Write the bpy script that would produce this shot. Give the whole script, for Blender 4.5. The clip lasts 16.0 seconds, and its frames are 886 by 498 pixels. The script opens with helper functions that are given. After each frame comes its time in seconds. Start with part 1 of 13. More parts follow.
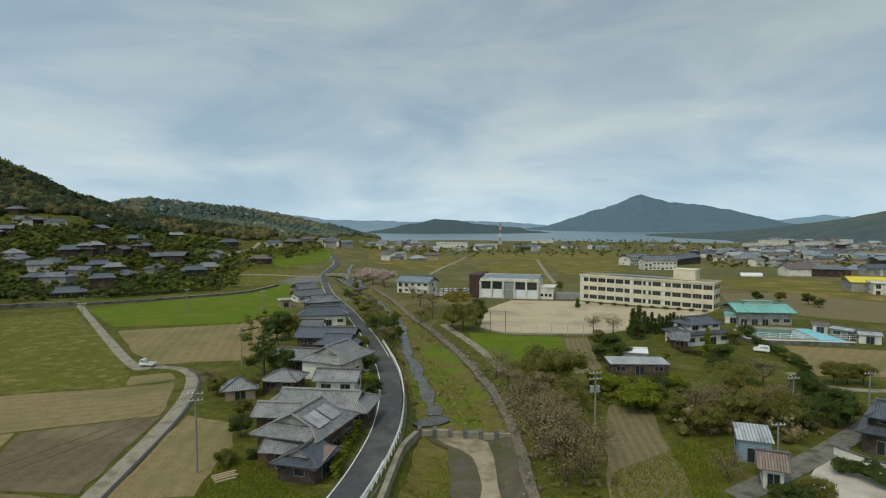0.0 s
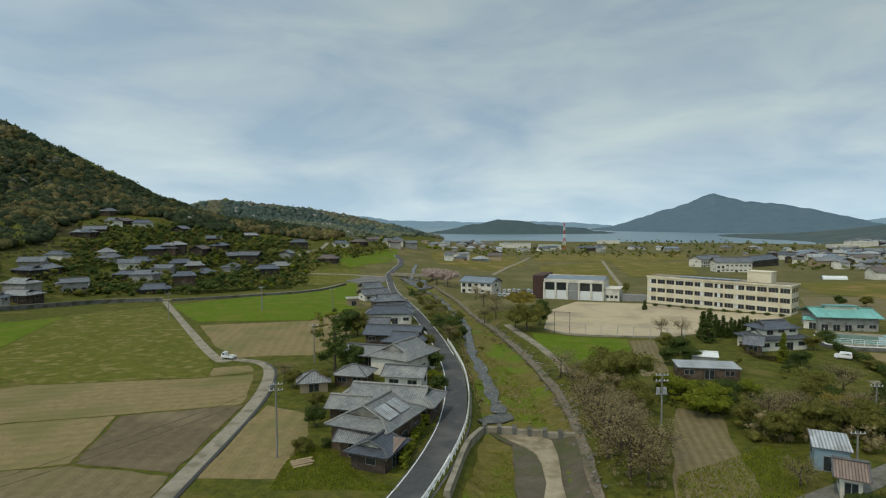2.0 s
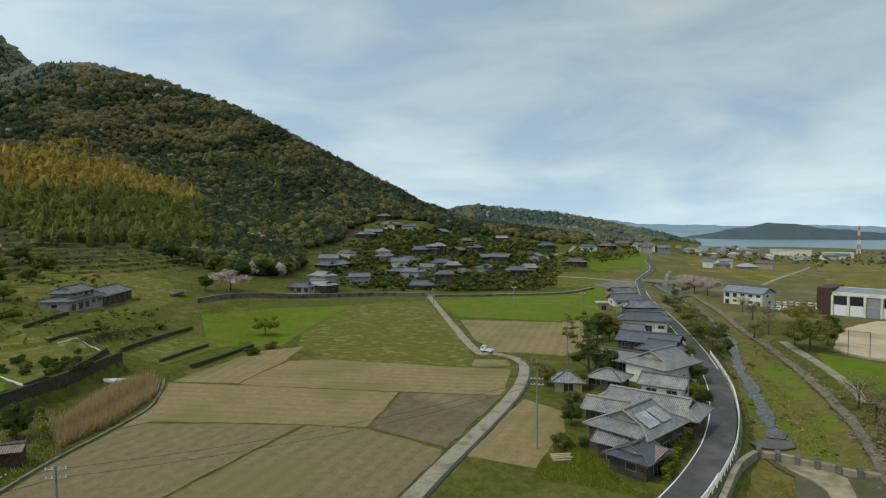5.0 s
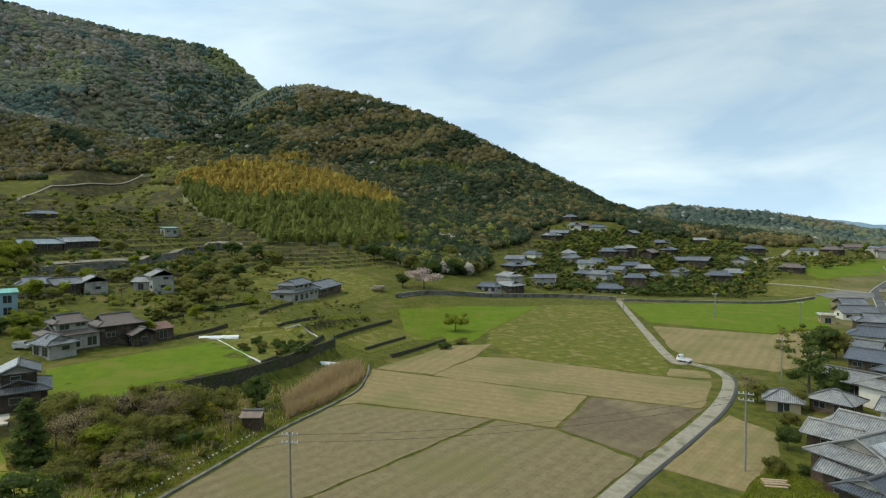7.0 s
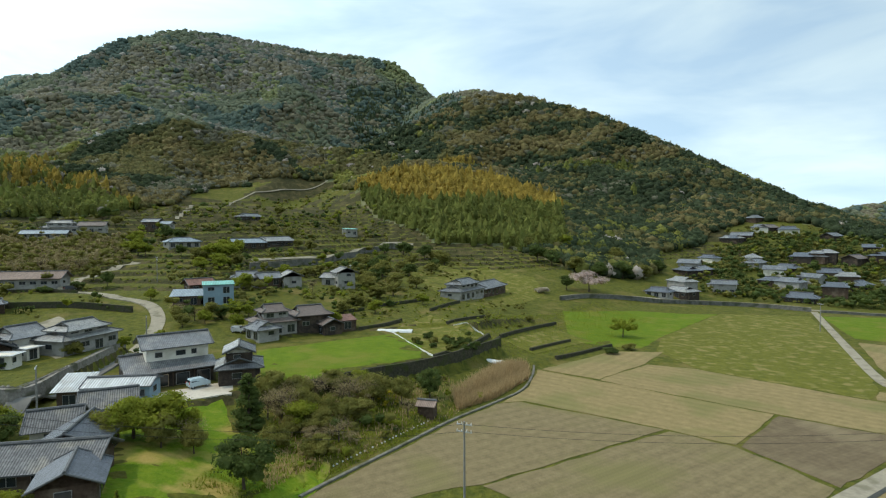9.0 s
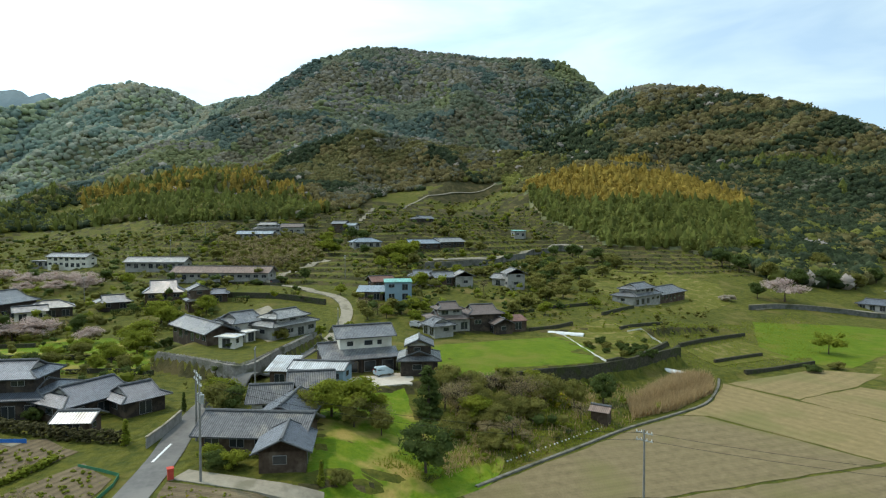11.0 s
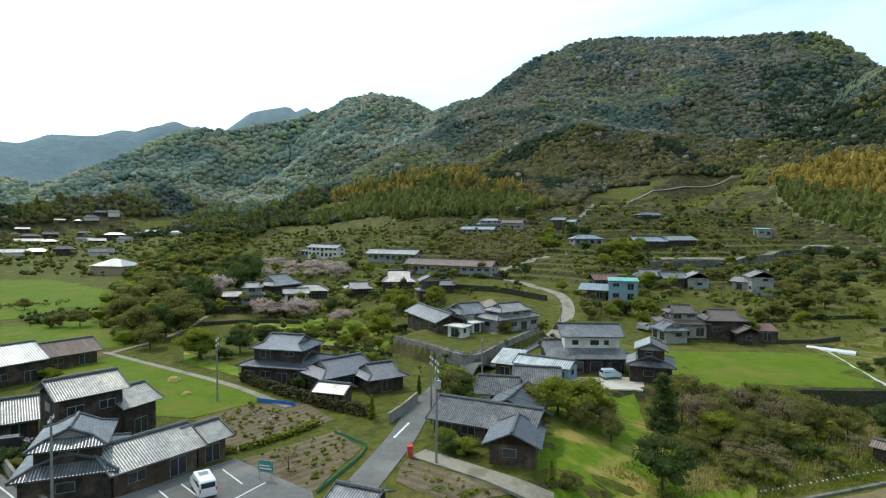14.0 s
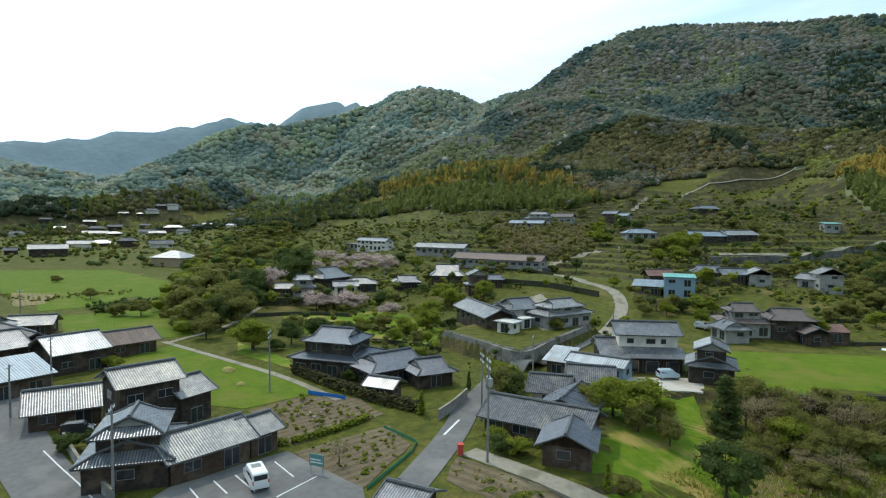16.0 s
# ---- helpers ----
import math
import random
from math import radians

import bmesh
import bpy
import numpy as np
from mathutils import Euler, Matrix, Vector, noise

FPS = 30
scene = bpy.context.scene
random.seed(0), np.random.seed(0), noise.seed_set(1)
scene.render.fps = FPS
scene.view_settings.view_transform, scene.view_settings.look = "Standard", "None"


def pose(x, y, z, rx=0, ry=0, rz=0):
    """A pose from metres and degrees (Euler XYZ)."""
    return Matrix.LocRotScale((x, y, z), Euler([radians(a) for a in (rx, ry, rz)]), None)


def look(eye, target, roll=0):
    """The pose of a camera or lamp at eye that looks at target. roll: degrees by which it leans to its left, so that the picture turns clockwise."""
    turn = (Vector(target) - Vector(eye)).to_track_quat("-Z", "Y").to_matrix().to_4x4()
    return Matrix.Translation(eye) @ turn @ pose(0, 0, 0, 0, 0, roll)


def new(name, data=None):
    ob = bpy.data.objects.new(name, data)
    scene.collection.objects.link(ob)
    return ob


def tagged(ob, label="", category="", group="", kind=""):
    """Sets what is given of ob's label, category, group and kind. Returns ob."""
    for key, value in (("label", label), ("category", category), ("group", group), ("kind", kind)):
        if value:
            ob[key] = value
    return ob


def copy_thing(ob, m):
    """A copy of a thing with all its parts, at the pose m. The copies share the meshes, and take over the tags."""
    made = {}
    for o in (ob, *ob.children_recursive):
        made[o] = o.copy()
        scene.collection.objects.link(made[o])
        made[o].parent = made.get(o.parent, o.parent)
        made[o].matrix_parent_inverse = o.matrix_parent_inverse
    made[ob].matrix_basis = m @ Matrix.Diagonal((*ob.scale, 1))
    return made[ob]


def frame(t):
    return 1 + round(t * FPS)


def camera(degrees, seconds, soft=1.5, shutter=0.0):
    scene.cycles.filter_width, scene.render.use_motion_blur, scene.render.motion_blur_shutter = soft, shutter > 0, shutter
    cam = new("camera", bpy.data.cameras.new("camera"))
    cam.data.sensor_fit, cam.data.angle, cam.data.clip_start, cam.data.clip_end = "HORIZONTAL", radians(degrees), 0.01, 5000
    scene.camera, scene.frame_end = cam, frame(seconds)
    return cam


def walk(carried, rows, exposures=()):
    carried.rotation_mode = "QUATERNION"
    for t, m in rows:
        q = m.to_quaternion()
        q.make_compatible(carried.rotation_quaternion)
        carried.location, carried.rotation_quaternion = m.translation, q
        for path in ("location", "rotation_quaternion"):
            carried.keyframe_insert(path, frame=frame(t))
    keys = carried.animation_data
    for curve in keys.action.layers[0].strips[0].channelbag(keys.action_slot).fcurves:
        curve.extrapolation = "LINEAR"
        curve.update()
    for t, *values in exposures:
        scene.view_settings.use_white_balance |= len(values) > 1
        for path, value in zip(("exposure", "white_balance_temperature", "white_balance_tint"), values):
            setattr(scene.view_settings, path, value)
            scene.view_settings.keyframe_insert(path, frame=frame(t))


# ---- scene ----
cam = camera(74.38, 16.0, 1.2)
PATH = [
    (0.0, pose(-0.00, 0.00, 31.00, 87.04, 0.07, 0.00)),
    (0.5, pose(-0.03, -0.71, 31.07, 87.06, 0.15, 0.89)),
    (1.0, pose(-0.09, -1.36, 31.14, 87.04, 0.22, 2.02)),
    (1.5, pose(-0.21, -1.92, 31.17, 87.04, 0.17, 3.71)),
    (2.0, pose(-0.37, -2.40, 31.17, 87.10, 0.20, 6.13)),
    (2.5, pose(-0.56, -2.87, 31.17, 87.19, 0.26, 8.91)),
    (3.0, pose(-0.78, -3.39, 31.18, 87.19, 0.25, 12.44)),
    (3.5, pose(-1.05, -3.96, 31.19, 87.21, 0.24, 16.30)),
    (4.0, pose(-1.35, -4.54, 31.17, 87.33, 0.25, 20.55)),
    (6.5, pose(-2.24, -5.88, 30.88, 87.75, 0.37, 43.60)),
    (7.0, pose(-2.16, -6.39, 30.89, 87.80, 0.39, 47.72)),
    (7.5, pose(-2.00, -6.96, 30.90, 87.86, 0.30, 51.59)),
    (8.0, pose(-1.70, -7.56, 30.93, 87.93, 0.28, 55.51)),
    (8.5, pose(-1.31, -8.11, 30.99, 88.03, 0.29, 59.50)),
    (9.0, pose(-0.87, -8.64, 31.11, 88.02, 0.28, 63.48)),
    (11.5, pose(-0.07, -10.68, 30.97, 88.30, -0.00, 83.45)),
    (12.0, pose(-0.46, -11.05, 30.88, 88.30, -0.09, 86.96)),
    (12.5, pose(-0.87, -11.41, 30.80, 88.30, -0.22, 90.27)),
    (13.0, pose(-1.29, -11.74, 30.74, 88.23, -0.30, 93.76)),
    (13.5, pose(-1.67, -12.05, 30.71, 88.11, -0.40, 97.25)),
    (14.0, pose(-1.99, -12.33, 30.72, 87.88, -0.45, 100.62)),
    (14.5, pose(-2.26, -12.58, 30.75, 87.56, -0.50, 103.10)),
    (15.0, pose(-2.57, -12.80, 30.78, 87.43, -0.52, 104.22)),
    (15.5, pose(-2.94, -13.01, 30.79, 87.28, -0.57, 104.84)),
    (16.0, pose(-3.36, -13.20, 30.78, 87.20, -0.58, 105.24)),
]
walk(cam, PATH, [(0.0, -0.48, 6500, 10), (4.0, -0.44, 6480, 10), (6.5, -0.05, 6420, 10), (9.0, 0.17, 6300, 9), (12.5, 0.26, 6080, 9), (16.0, 0.15, 5860, 9)])

# ---- sky and sun ----
SUN_AZ, SUN_EL = 143.0, 58.0  # degrees left of the first heading, and height
world = bpy.data.worlds.new("sky")
scene.world = world
world.use_nodes = True
nt = world.node_tree
nt.nodes.clear()


def link(a, b):
    nt.links.new(a, b)


sky = nt.nodes.new("ShaderNodeTexSky")
sky.sky_type = "NISHITA"
sky.sun_disc = False
sky.sun_elevation = radians(SUN_EL)
sky.sun_rotation = radians(-SUN_AZ)
sky.air_density, sky.dust_density, sky.ozone_density = 1.0, 0.8, 0.6
co = nt.nodes.new("ShaderNodeTexCoord")
mp = nt.nodes.new("ShaderNodeMapping")
mp.inputs["Scale"].default_value = (1.9, 1.3, 6.0)
mp.inputs["Rotation"].default_value = (0.12, 0.1, 0.5)
link(co.outputs["Generated"], mp.inputs["Vector"])
lift = nt.nodes.new("ShaderNodeVectorMath")  # hazy air: the pale low sky reaches up from the horizon
lift.inputs[1].default_value = (0, 0, 0.32)
link(co.outputs["Generated"], lift.inputs[0])
link(lift.outputs["Vector"], sky.inputs["Vector"])
cl = nt.nodes.new("ShaderNodeTexNoise")
cl.inputs["Scale"].default_value, cl.inputs["Detail"].default_value = 1.7, 5.0
cl.inputs["Roughness"].default_value, cl.inputs["Distortion"].default_value = 0.52, 0.4
link(mp.outputs["Vector"], cl.inputs["Vector"])
cr = nt.nodes.new("ShaderNodeValToRGB")
cr.color_ramp.elements[0].position, cr.color_ramp.elements[1].position = 0.36, 0.70
cr.color_ramp.elements[0].color, cr.color_ramp.elements[1].color = (0.42, 0.42, 0.42, 1), (1.0, 1.0, 1.0, 1)
link(cl.outputs["Fac"], cr.inputs["Fac"])
# cloud takes the sky's own brightness, whitened
bw = nt.nodes.new("ShaderNodeRGBToBW")
link(sky.outputs["Color"], bw.inputs["Color"])
tint = nt.nodes.new("ShaderNodeMixRGB")
tint.blend_type, tint.inputs["Fac"].default_value = "MULTIPLY", 1.0
tint.inputs["Color2"].default_value = (1.93, 2.30, 2.34, 1)
link(bw.outputs["Val"], tint.inputs["Color1"])
mx = nt.nodes.new("ShaderNodeMixRGB")
link(cr.outputs["Color"], mx.inputs["Fac"])
clear = nt.nodes.new("ShaderNodeMixRGB")  # dusty air between the clouds
clear.blend_type, clear.inputs["Fac"].default_value = "MULTIPLY", 1.0
clear.inputs["Color2"].default_value = (0.95, 1.10, 1.0, 1)
link(sky.outputs["Color"], clear.inputs["Color1"])
link(clear.outputs["Color"], mx.inputs["Color1"])
link(tint.outputs["Color"], mx.inputs["Color2"])
bg = nt.nodes.new("ShaderNodeBackground")
bg.inputs["Strength"].default_value = 0.206
link(mx.outputs["Color"], bg.inputs["Color"])
wo = nt.nodes.new("ShaderNodeOutputWorld")
link(bg.outputs["Background"], wo.inputs["Surface"])

sun = new("sun", bpy.data.lights.new("sun", "SUN"))
sun.data.energy, sun.data.angle, sun.data.color = 1.75, radians(1.5), (1.0, 0.86, 0.67)
_a, _e = radians(SUN_AZ), radians(SUN_EL)
sun.matrix_world = look((-math.sin(_a) * math.cos(_e) * 100, math.cos(_a) * math.cos(_e) * 100, math.sin(_e) * 100), (0, 0, 0))

# ---- materials ----
def mat(name, c1, c2, size=1.0, rough=0.85, bump=0.0, bump_size=None, c3=None, size3=None, metal=0.0, spec=0.12, island=0.0, obj=0.0, detail=5.0, amount3=0.5, rows=None):
    """Two colours mingled by noise of that size in metres; c3: patches of a third at a larger size; rows: (angle, spacing, depth of tone) of tractor lines; island, obj: value changes from piece to piece."""
    m = bpy.data.materials.new(name)
    m.use_nodes = True
    t = m.node_tree
    b = t.nodes["Principled BSDF"]
    b.inputs["Roughness"].default_value, b.inputs["Metallic"].default_value = rough, metal
    b.inputs["Specular IOR Level"].default_value = spec
    g = t.nodes.new("ShaderNodeNewGeometry")
    n = t.nodes.new("ShaderNodeTexNoise")
    n.inputs["Scale"].default_value, n.inputs["Detail"].default_value, n.inputs["Roughness"].default_value = 1.0 / size, detail, 0.62
    t.links.new(g.outputs["Position"], n.inputs["Vector"])
    r = t.nodes.new("ShaderNodeMapRange")
    r.inputs["From Min"].default_value, r.inputs["From Max"].default_value = 0.3, 0.7
    t.links.new(n.outputs["Fac"], r.inputs["Value"])
    x = t.nodes.new("ShaderNodeMixRGB")
    x.inputs["Color1"].default_value, x.inputs["Color2"].default_value = (*c1, 1), (*c2, 1)
    t.links.new(r.outputs["Result"], x.inputs["Fac"])
    out = x.outputs["Color"]
    if c3:
        n3 = t.nodes.new("ShaderNodeTexNoise")
        n3.inputs["Scale"].default_value, n3.inputs["Detail"].default_value = 1.0 / (size3 or size * 8), 4.0
        t.links.new(g.outputs["Position"], n3.inputs["Vector"])
        r3 = t.nodes.new("ShaderNodeMapRange")
        r3.inputs["From Min"].default_value, r3.inputs["From Max"].default_value = 0.65 - 0.3 * amount3, 0.8 - 0.3 * amount3
        t.links.new(n3.outputs["Fac"], r3.inputs["Value"])
        x3 = t.nodes.new("ShaderNodeMixRGB")
        x3.inputs["Color2"].default_value = (*c3, 1)
        t.links.new(r3.outputs["Result"], x3.inputs["Fac"])
        t.links.new(out, x3.inputs["Color1"])
        out = x3.outputs["Color"]
    if rows:
        mp_ = t.nodes.new("ShaderNodeMapping")
        mp_.inputs["Rotation"].default_value = (0, 0, -rows[0])
        t.links.new(g.outputs["Position"], mp_.inputs["Vector"])
        for k, (gap, deep) in enumerate(((rows[1], rows[2]), (rows[1] * 0.27, rows[2] * 0.55))):
            wv = t.nodes.new("ShaderNodeTexWave")
            wv.bands_direction = "Y"
            wv.inputs["Scale"].default_value, wv.inputs["Distortion"].default_value = 0.314 / gap, 1.6
            wv.inputs["Detail"].default_value, wv.inputs["Detail Scale"].default_value = 3.0, 0.6
            t.links.new(mp_.outputs["Vector"], wv.inputs["Vector"])
            mr = t.nodes.new("ShaderNodeMapRange")
            mr.inputs["To Min"].default_value, mr.inputs["To Max"].default_value = 1.0 - deep, 1.0 + deep
            t.links.new(wv.outputs["Fac"], mr.inputs["Value"])
            h = t.nodes.new("ShaderNodeVectorMath")
            h.operation = "SCALE"
            t.links.new(out, h.inputs[0])
            t.links.new(mr.outputs["Result"], h.inputs["Scale"])
            out = h.outputs["Vector"]
    for src, amt in (("island", island), ("obj", obj)):
        if amt:
            if src == "island":
                rnd = g.outputs["Random Per Island"]
            else:
                rnd = t.nodes.new("ShaderNodeObjectInfo").outputs["Random"]
            mr = t.nodes.new("ShaderNodeMapRange")
            mr.inputs["To Min"].default_value, mr.inputs["To Max"].default_value = 1.0 - amt, 1.0 + amt
            t.links.new(rnd, mr.inputs["Value"])
            h = t.nodes.new("ShaderNodeVectorMath")
            h.operation = "SCALE"
            t.links.new(out, h.inputs[0])
            t.links.new(mr.outputs["Result"], h.inputs["Scale"])
            out = h.outputs["Vector"]
    t.links.new(out, b.inputs["Base Color"])
    if bump:
        nb = t.nodes.new("ShaderNodeTexNoise")
        nb.inputs["Scale"].default_value, nb.inputs["Detail"].default_value = 1.0 / (bump_size or size), 6.0
        t.links.new(g.outputs["Position"], nb.inputs["Vector"])
        bp = t.nodes.new("ShaderNodeBump")
        bp.inputs["Strength"].default_value, bp.inputs["Distance"].default_value = min(1.0, bump), (bump_size or size) * 0.6
        t.links.new(nb.outputs["Fac"], bp.inputs["Height"])
        t.links.new(bp.outputs["Normal"], b.inputs["Normal"])
    return m


GRASS = mat("grass", (0.042, 0.055, 0.009), (0.124, 0.121, 0.018), 1.6, 0.95, 1.0, 0.8, (0.145, 0.120, 0.036), 9.0, amount3=0.36, detail=9.0)
PLAIN = mat("valley_plain", (0.082, 0.080, 0.026), (0.150, 0.136, 0.048), 3.0, 0.95, 0.8, 1.0, (0.178, 0.148, 0.066), 26.0, amount3=0.5, detail=9.0)
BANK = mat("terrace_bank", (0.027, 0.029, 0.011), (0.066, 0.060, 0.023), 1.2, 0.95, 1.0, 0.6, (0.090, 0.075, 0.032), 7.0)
PASTURE = mat("pasture", (0.071, 0.123, 0.005), (0.126, 0.168, 0.009), 2.2, 0.95, 0.9, 0.5, (0.143, 0.151, 0.021), 9.0, amount3=0.45, detail=9.0)
LUSH = mat("orchard_grass", (0.075, 0.143, 0.006), (0.156, 0.205, 0.013), 1.8, 0.95, 0.9, 0.5, (0.324, 0.254, 0.073), 6.0, amount3=0.5, detail=9.0)
MEADOW = mat("meadow", (0.077, 0.089, 0.012), (0.141, 0.135, 0.022), 1.6, 0.95, 0.8, 0.6, (0.205, 0.172, 0.062), 2.6, amount3=0.42, detail=9.0)
SOIL = mat("soil", (0.144, 0.116, 0.061), (0.211, 0.168, 0.091), 1.2, 0.95, 0.7, 0.35, (0.161, 0.141, 0.061), 14.0, amount3=0.5)
SOIL_PALE = mat("soil_pale", (0.188, 0.146, 0.068), (0.264, 0.206, 0.097), 1.2, 0.95, 0.7, 0.35, (0.173, 0.155, 0.061), 15.0, amount3=0.5)
SOIL_DARK = mat("soil_dark", (0.112, 0.086, 0.052), (0.161, 0.125, 0.074), 1.2, 0.95, 0.7, 0.35, (0.193, 0.154, 0.091), 10.0)
SOILS = {"SOIL": ((0.144, 0.116, 0.061), (0.211, 0.168, 0.091), (0.161, 0.141, 0.061)), "SOIL_PALE": ((0.188, 0.146, 0.068), (0.264, 0.206, 0.097), (0.173, 0.155, 0.061)), "SOIL_DARK": ((0.112, 0.086, 0.052), (0.161, 0.125, 0.074), (0.193, 0.154, 0.091)), "MEADOW": ((0.093, 0.096, 0.015), (0.169, 0.147, 0.028), (0.255, 0.168, 0.062))}


def furrowed(kind, angle, gap=2.6, deep=0.055):
    """Soil with tractor lines running at that angle."""
    c = SOILS[kind]
    return mat("furrowed_" + kind.lower(), c[0], c[1], 1.2, 0.95, 0.7, 0.35, c[2], 13.0, amount3=0.5, rows=(radians(angle), gap, deep), detail=8.0)


SAND = mat("sand", (0.42, 0.345, 0.225), (0.49, 0.405, 0.27), 5.0, 0.95, 0.2, 0.3, (0.33, 0.27, 0.185), 18.0)
GRAVEL_PALE = mat("pale_gravel", (0.45, 0.41, 0.345), (0.56, 0.515, 0.44), 0.5, 0.95, 0.4, 0.15, (0.38, 0.34, 0.27), 5.0)
ASPHALT = mat("asphalt", (0.062, 0.062, 0.064), (0.09, 0.09, 0.09), 0.8, 0.85, 0.3, 0.1, (0.115, 0.112, 0.106), 6.0)
ASPHALT_OLD = mat("worn_asphalt", (0.125, 0.122, 0.116), (0.17, 0.165, 0.155), 0.8, 0.9, 0.3, 0.1, (0.20, 0.192, 0.175), 5.0)
CONCRETE = mat("concrete", (0.235, 0.211, 0.160), (0.325, 0.291, 0.224), 0.8, 0.9, 0.3, 0.2, (0.180, 0.163, 0.114), 3.0)
WATER = mat("water", (0.105, 0.175, 0.215), (0.130, 0.200, 0.240), 120.0, 0.35, 0.1, 3.0, spec=0.4)
# the next six hill materials carry blue air haze in their colour
HAZED_HILL = mat("hazed_wooded_hill", (0.054, 0.081, 0.086), (0.094, 0.122, 0.117), 28.0, 0.95, 0.8, 14.0, (0.115, 0.126, 0.101), 160.0)
HAZED_RIDGE = mat("hazed_ridge", (0.130, 0.190, 0.215), (0.185, 0.240, 0.258), 26.0, 0.95, 0.5, 12.0, (0.15, 0.20, 0.215), 200.0, detail=8.0)
HAZED_MID_RIDGE = mat("hazed_wooded_ridge", (0.150, 0.200, 0.185), (0.230, 0.275, 0.235), 9.0, 0.95, 1.0, 9.0, (0.10, 0.125, 0.075), 120.0, detail=9.0)
HAZED_ISLAND = mat("hazed_island", (0.055, 0.085, 0.095), (0.075, 0.105, 0.11), 40.0, 0.95, 0.5, 20.0)
HAZED_MOUNTAIN = mat("hazed_mountain", (0.085, 0.135, 0.17), (0.105, 0.155, 0.185), 60.0, 0.95, 0.5, 30.0)
HAZED_FAINT = mat("hazed_faint_mountain", (0.17, 0.25, 0.31), (0.19, 0.27, 0.33), 90.0, 0.95)
HILL = mat("hillside", (0.105, 0.125, 0.060), (0.165, 0.175, 0.085), 5.0, 0.95, 0.8, 3.0, (0.190, 0.170, 0.095), 60.0)
LEAF = {
    "olive": mat("leaf_olive", (0.138, 0.142, 0.034), (0.245, 0.230, 0.060), 3.0, 0.8, island=0.2),
    "fresh": mat("leaf_fresh", (0.155, 0.190, 0.019), (0.278, 0.295, 0.036), 3.0, 0.8, island=0.2),
    "dark": mat("leaf_evergreen", (0.057, 0.087, 0.023), (0.121, 0.153, 0.039), 3.0, 0.75, island=0.2),
    "bare": mat("twigs_brown", (0.250, 0.205, 0.098), (0.365, 0.300, 0.160), 3.0, 0.9, island=0.2),
    "gold": mat("bamboo_gold", (0.230, 0.189, 0.036), (0.340, 0.278, 0.058), 3.0, 0.75, island=0.2),
    "bamboo": mat("bamboo_green", (0.161, 0.214, 0.031), (0.267, 0.306, 0.050), 3.0, 0.75, island=0.2),
    "pale": mat("blossom_pale", (0.38, 0.33, 0.26), (0.50, 0.44, 0.36), 3.0, 0.85, island=0.2),
}
WOOD = {
    "olive": mat("wood_olive", (0.125, 0.128, 0.050), (0.240, 0.212, 0.085), 6.0, 0.85, island=0.3),
    "fresh": mat("wood_fresh", (0.159, 0.182, 0.041), (0.289, 0.280, 0.076), 6.0, 0.85, island=0.3),
    "dark": mat("wood_evergreen", (0.043, 0.066, 0.034), (0.095, 0.120, 0.059), 6.0, 0.8, island=0.3),
    "bare": mat("wood_twigs", (0.157, 0.155, 0.105), (0.251, 0.246, 0.170), 6.0, 0.9, island=0.3),
    "gold": mat("wood_bamboo_gold", (0.310, 0.235, 0.048), (0.470, 0.355, 0.080), 5.0, 0.8, island=0.3),
    "bamboo": mat("wood_bamboo_green", (0.125, 0.150, 0.036), (0.235, 0.245, 0.062), 5.0, 0.8, island=0.3),
    "rust": mat("wood_budding", (0.172, 0.148, 0.064), (0.270, 0.225, 0.098), 6.0, 0.85, island=0.3),
    "pale": mat("wood_blossom", (0.410, 0.365, 0.320), (0.546, 0.489, 0.439), 6.0, 0.85, island=0.25),
}


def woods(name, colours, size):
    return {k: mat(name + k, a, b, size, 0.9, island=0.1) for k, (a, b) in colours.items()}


# air haze put into the leaf colours: paler and bluer than WOOD
WOOD_HAZED = woods("hazed_wood_", {
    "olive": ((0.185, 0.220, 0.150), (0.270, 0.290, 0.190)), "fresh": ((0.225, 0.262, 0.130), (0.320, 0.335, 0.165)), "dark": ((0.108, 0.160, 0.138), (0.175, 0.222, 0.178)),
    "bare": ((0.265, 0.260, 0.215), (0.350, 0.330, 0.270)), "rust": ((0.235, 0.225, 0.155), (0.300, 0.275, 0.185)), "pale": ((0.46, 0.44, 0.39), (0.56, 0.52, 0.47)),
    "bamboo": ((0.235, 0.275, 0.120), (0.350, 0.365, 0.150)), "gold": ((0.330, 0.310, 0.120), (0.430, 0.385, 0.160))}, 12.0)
# the farthest crowns, with still more haze in the colour
WOOD_HAZED_MORE = woods("distant_wood_", {
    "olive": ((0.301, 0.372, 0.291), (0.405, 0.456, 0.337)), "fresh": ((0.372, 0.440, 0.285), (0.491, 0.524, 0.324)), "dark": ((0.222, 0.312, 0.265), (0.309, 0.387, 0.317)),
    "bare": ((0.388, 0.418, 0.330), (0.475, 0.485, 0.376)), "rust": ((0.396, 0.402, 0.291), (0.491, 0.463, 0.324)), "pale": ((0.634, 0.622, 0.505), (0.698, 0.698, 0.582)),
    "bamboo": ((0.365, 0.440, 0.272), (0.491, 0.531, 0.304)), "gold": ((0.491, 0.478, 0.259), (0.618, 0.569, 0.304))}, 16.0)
BLOSSOM = mat("cherry_blossom", (0.46, 0.36, 0.32), (0.60, 0.49, 0.44), 0.6, 0.85, island=0.2)
BARK = mat("bark", (0.06, 0.045, 0.035), (0.11, 0.085, 0.065), 0.3, 0.9, 0.5, 0.1)
STRAW = mat("dry_reeds", (0.36, 0.26, 0.13), (0.52, 0.39, 0.21), 0.7, 0.9, island=0.2)
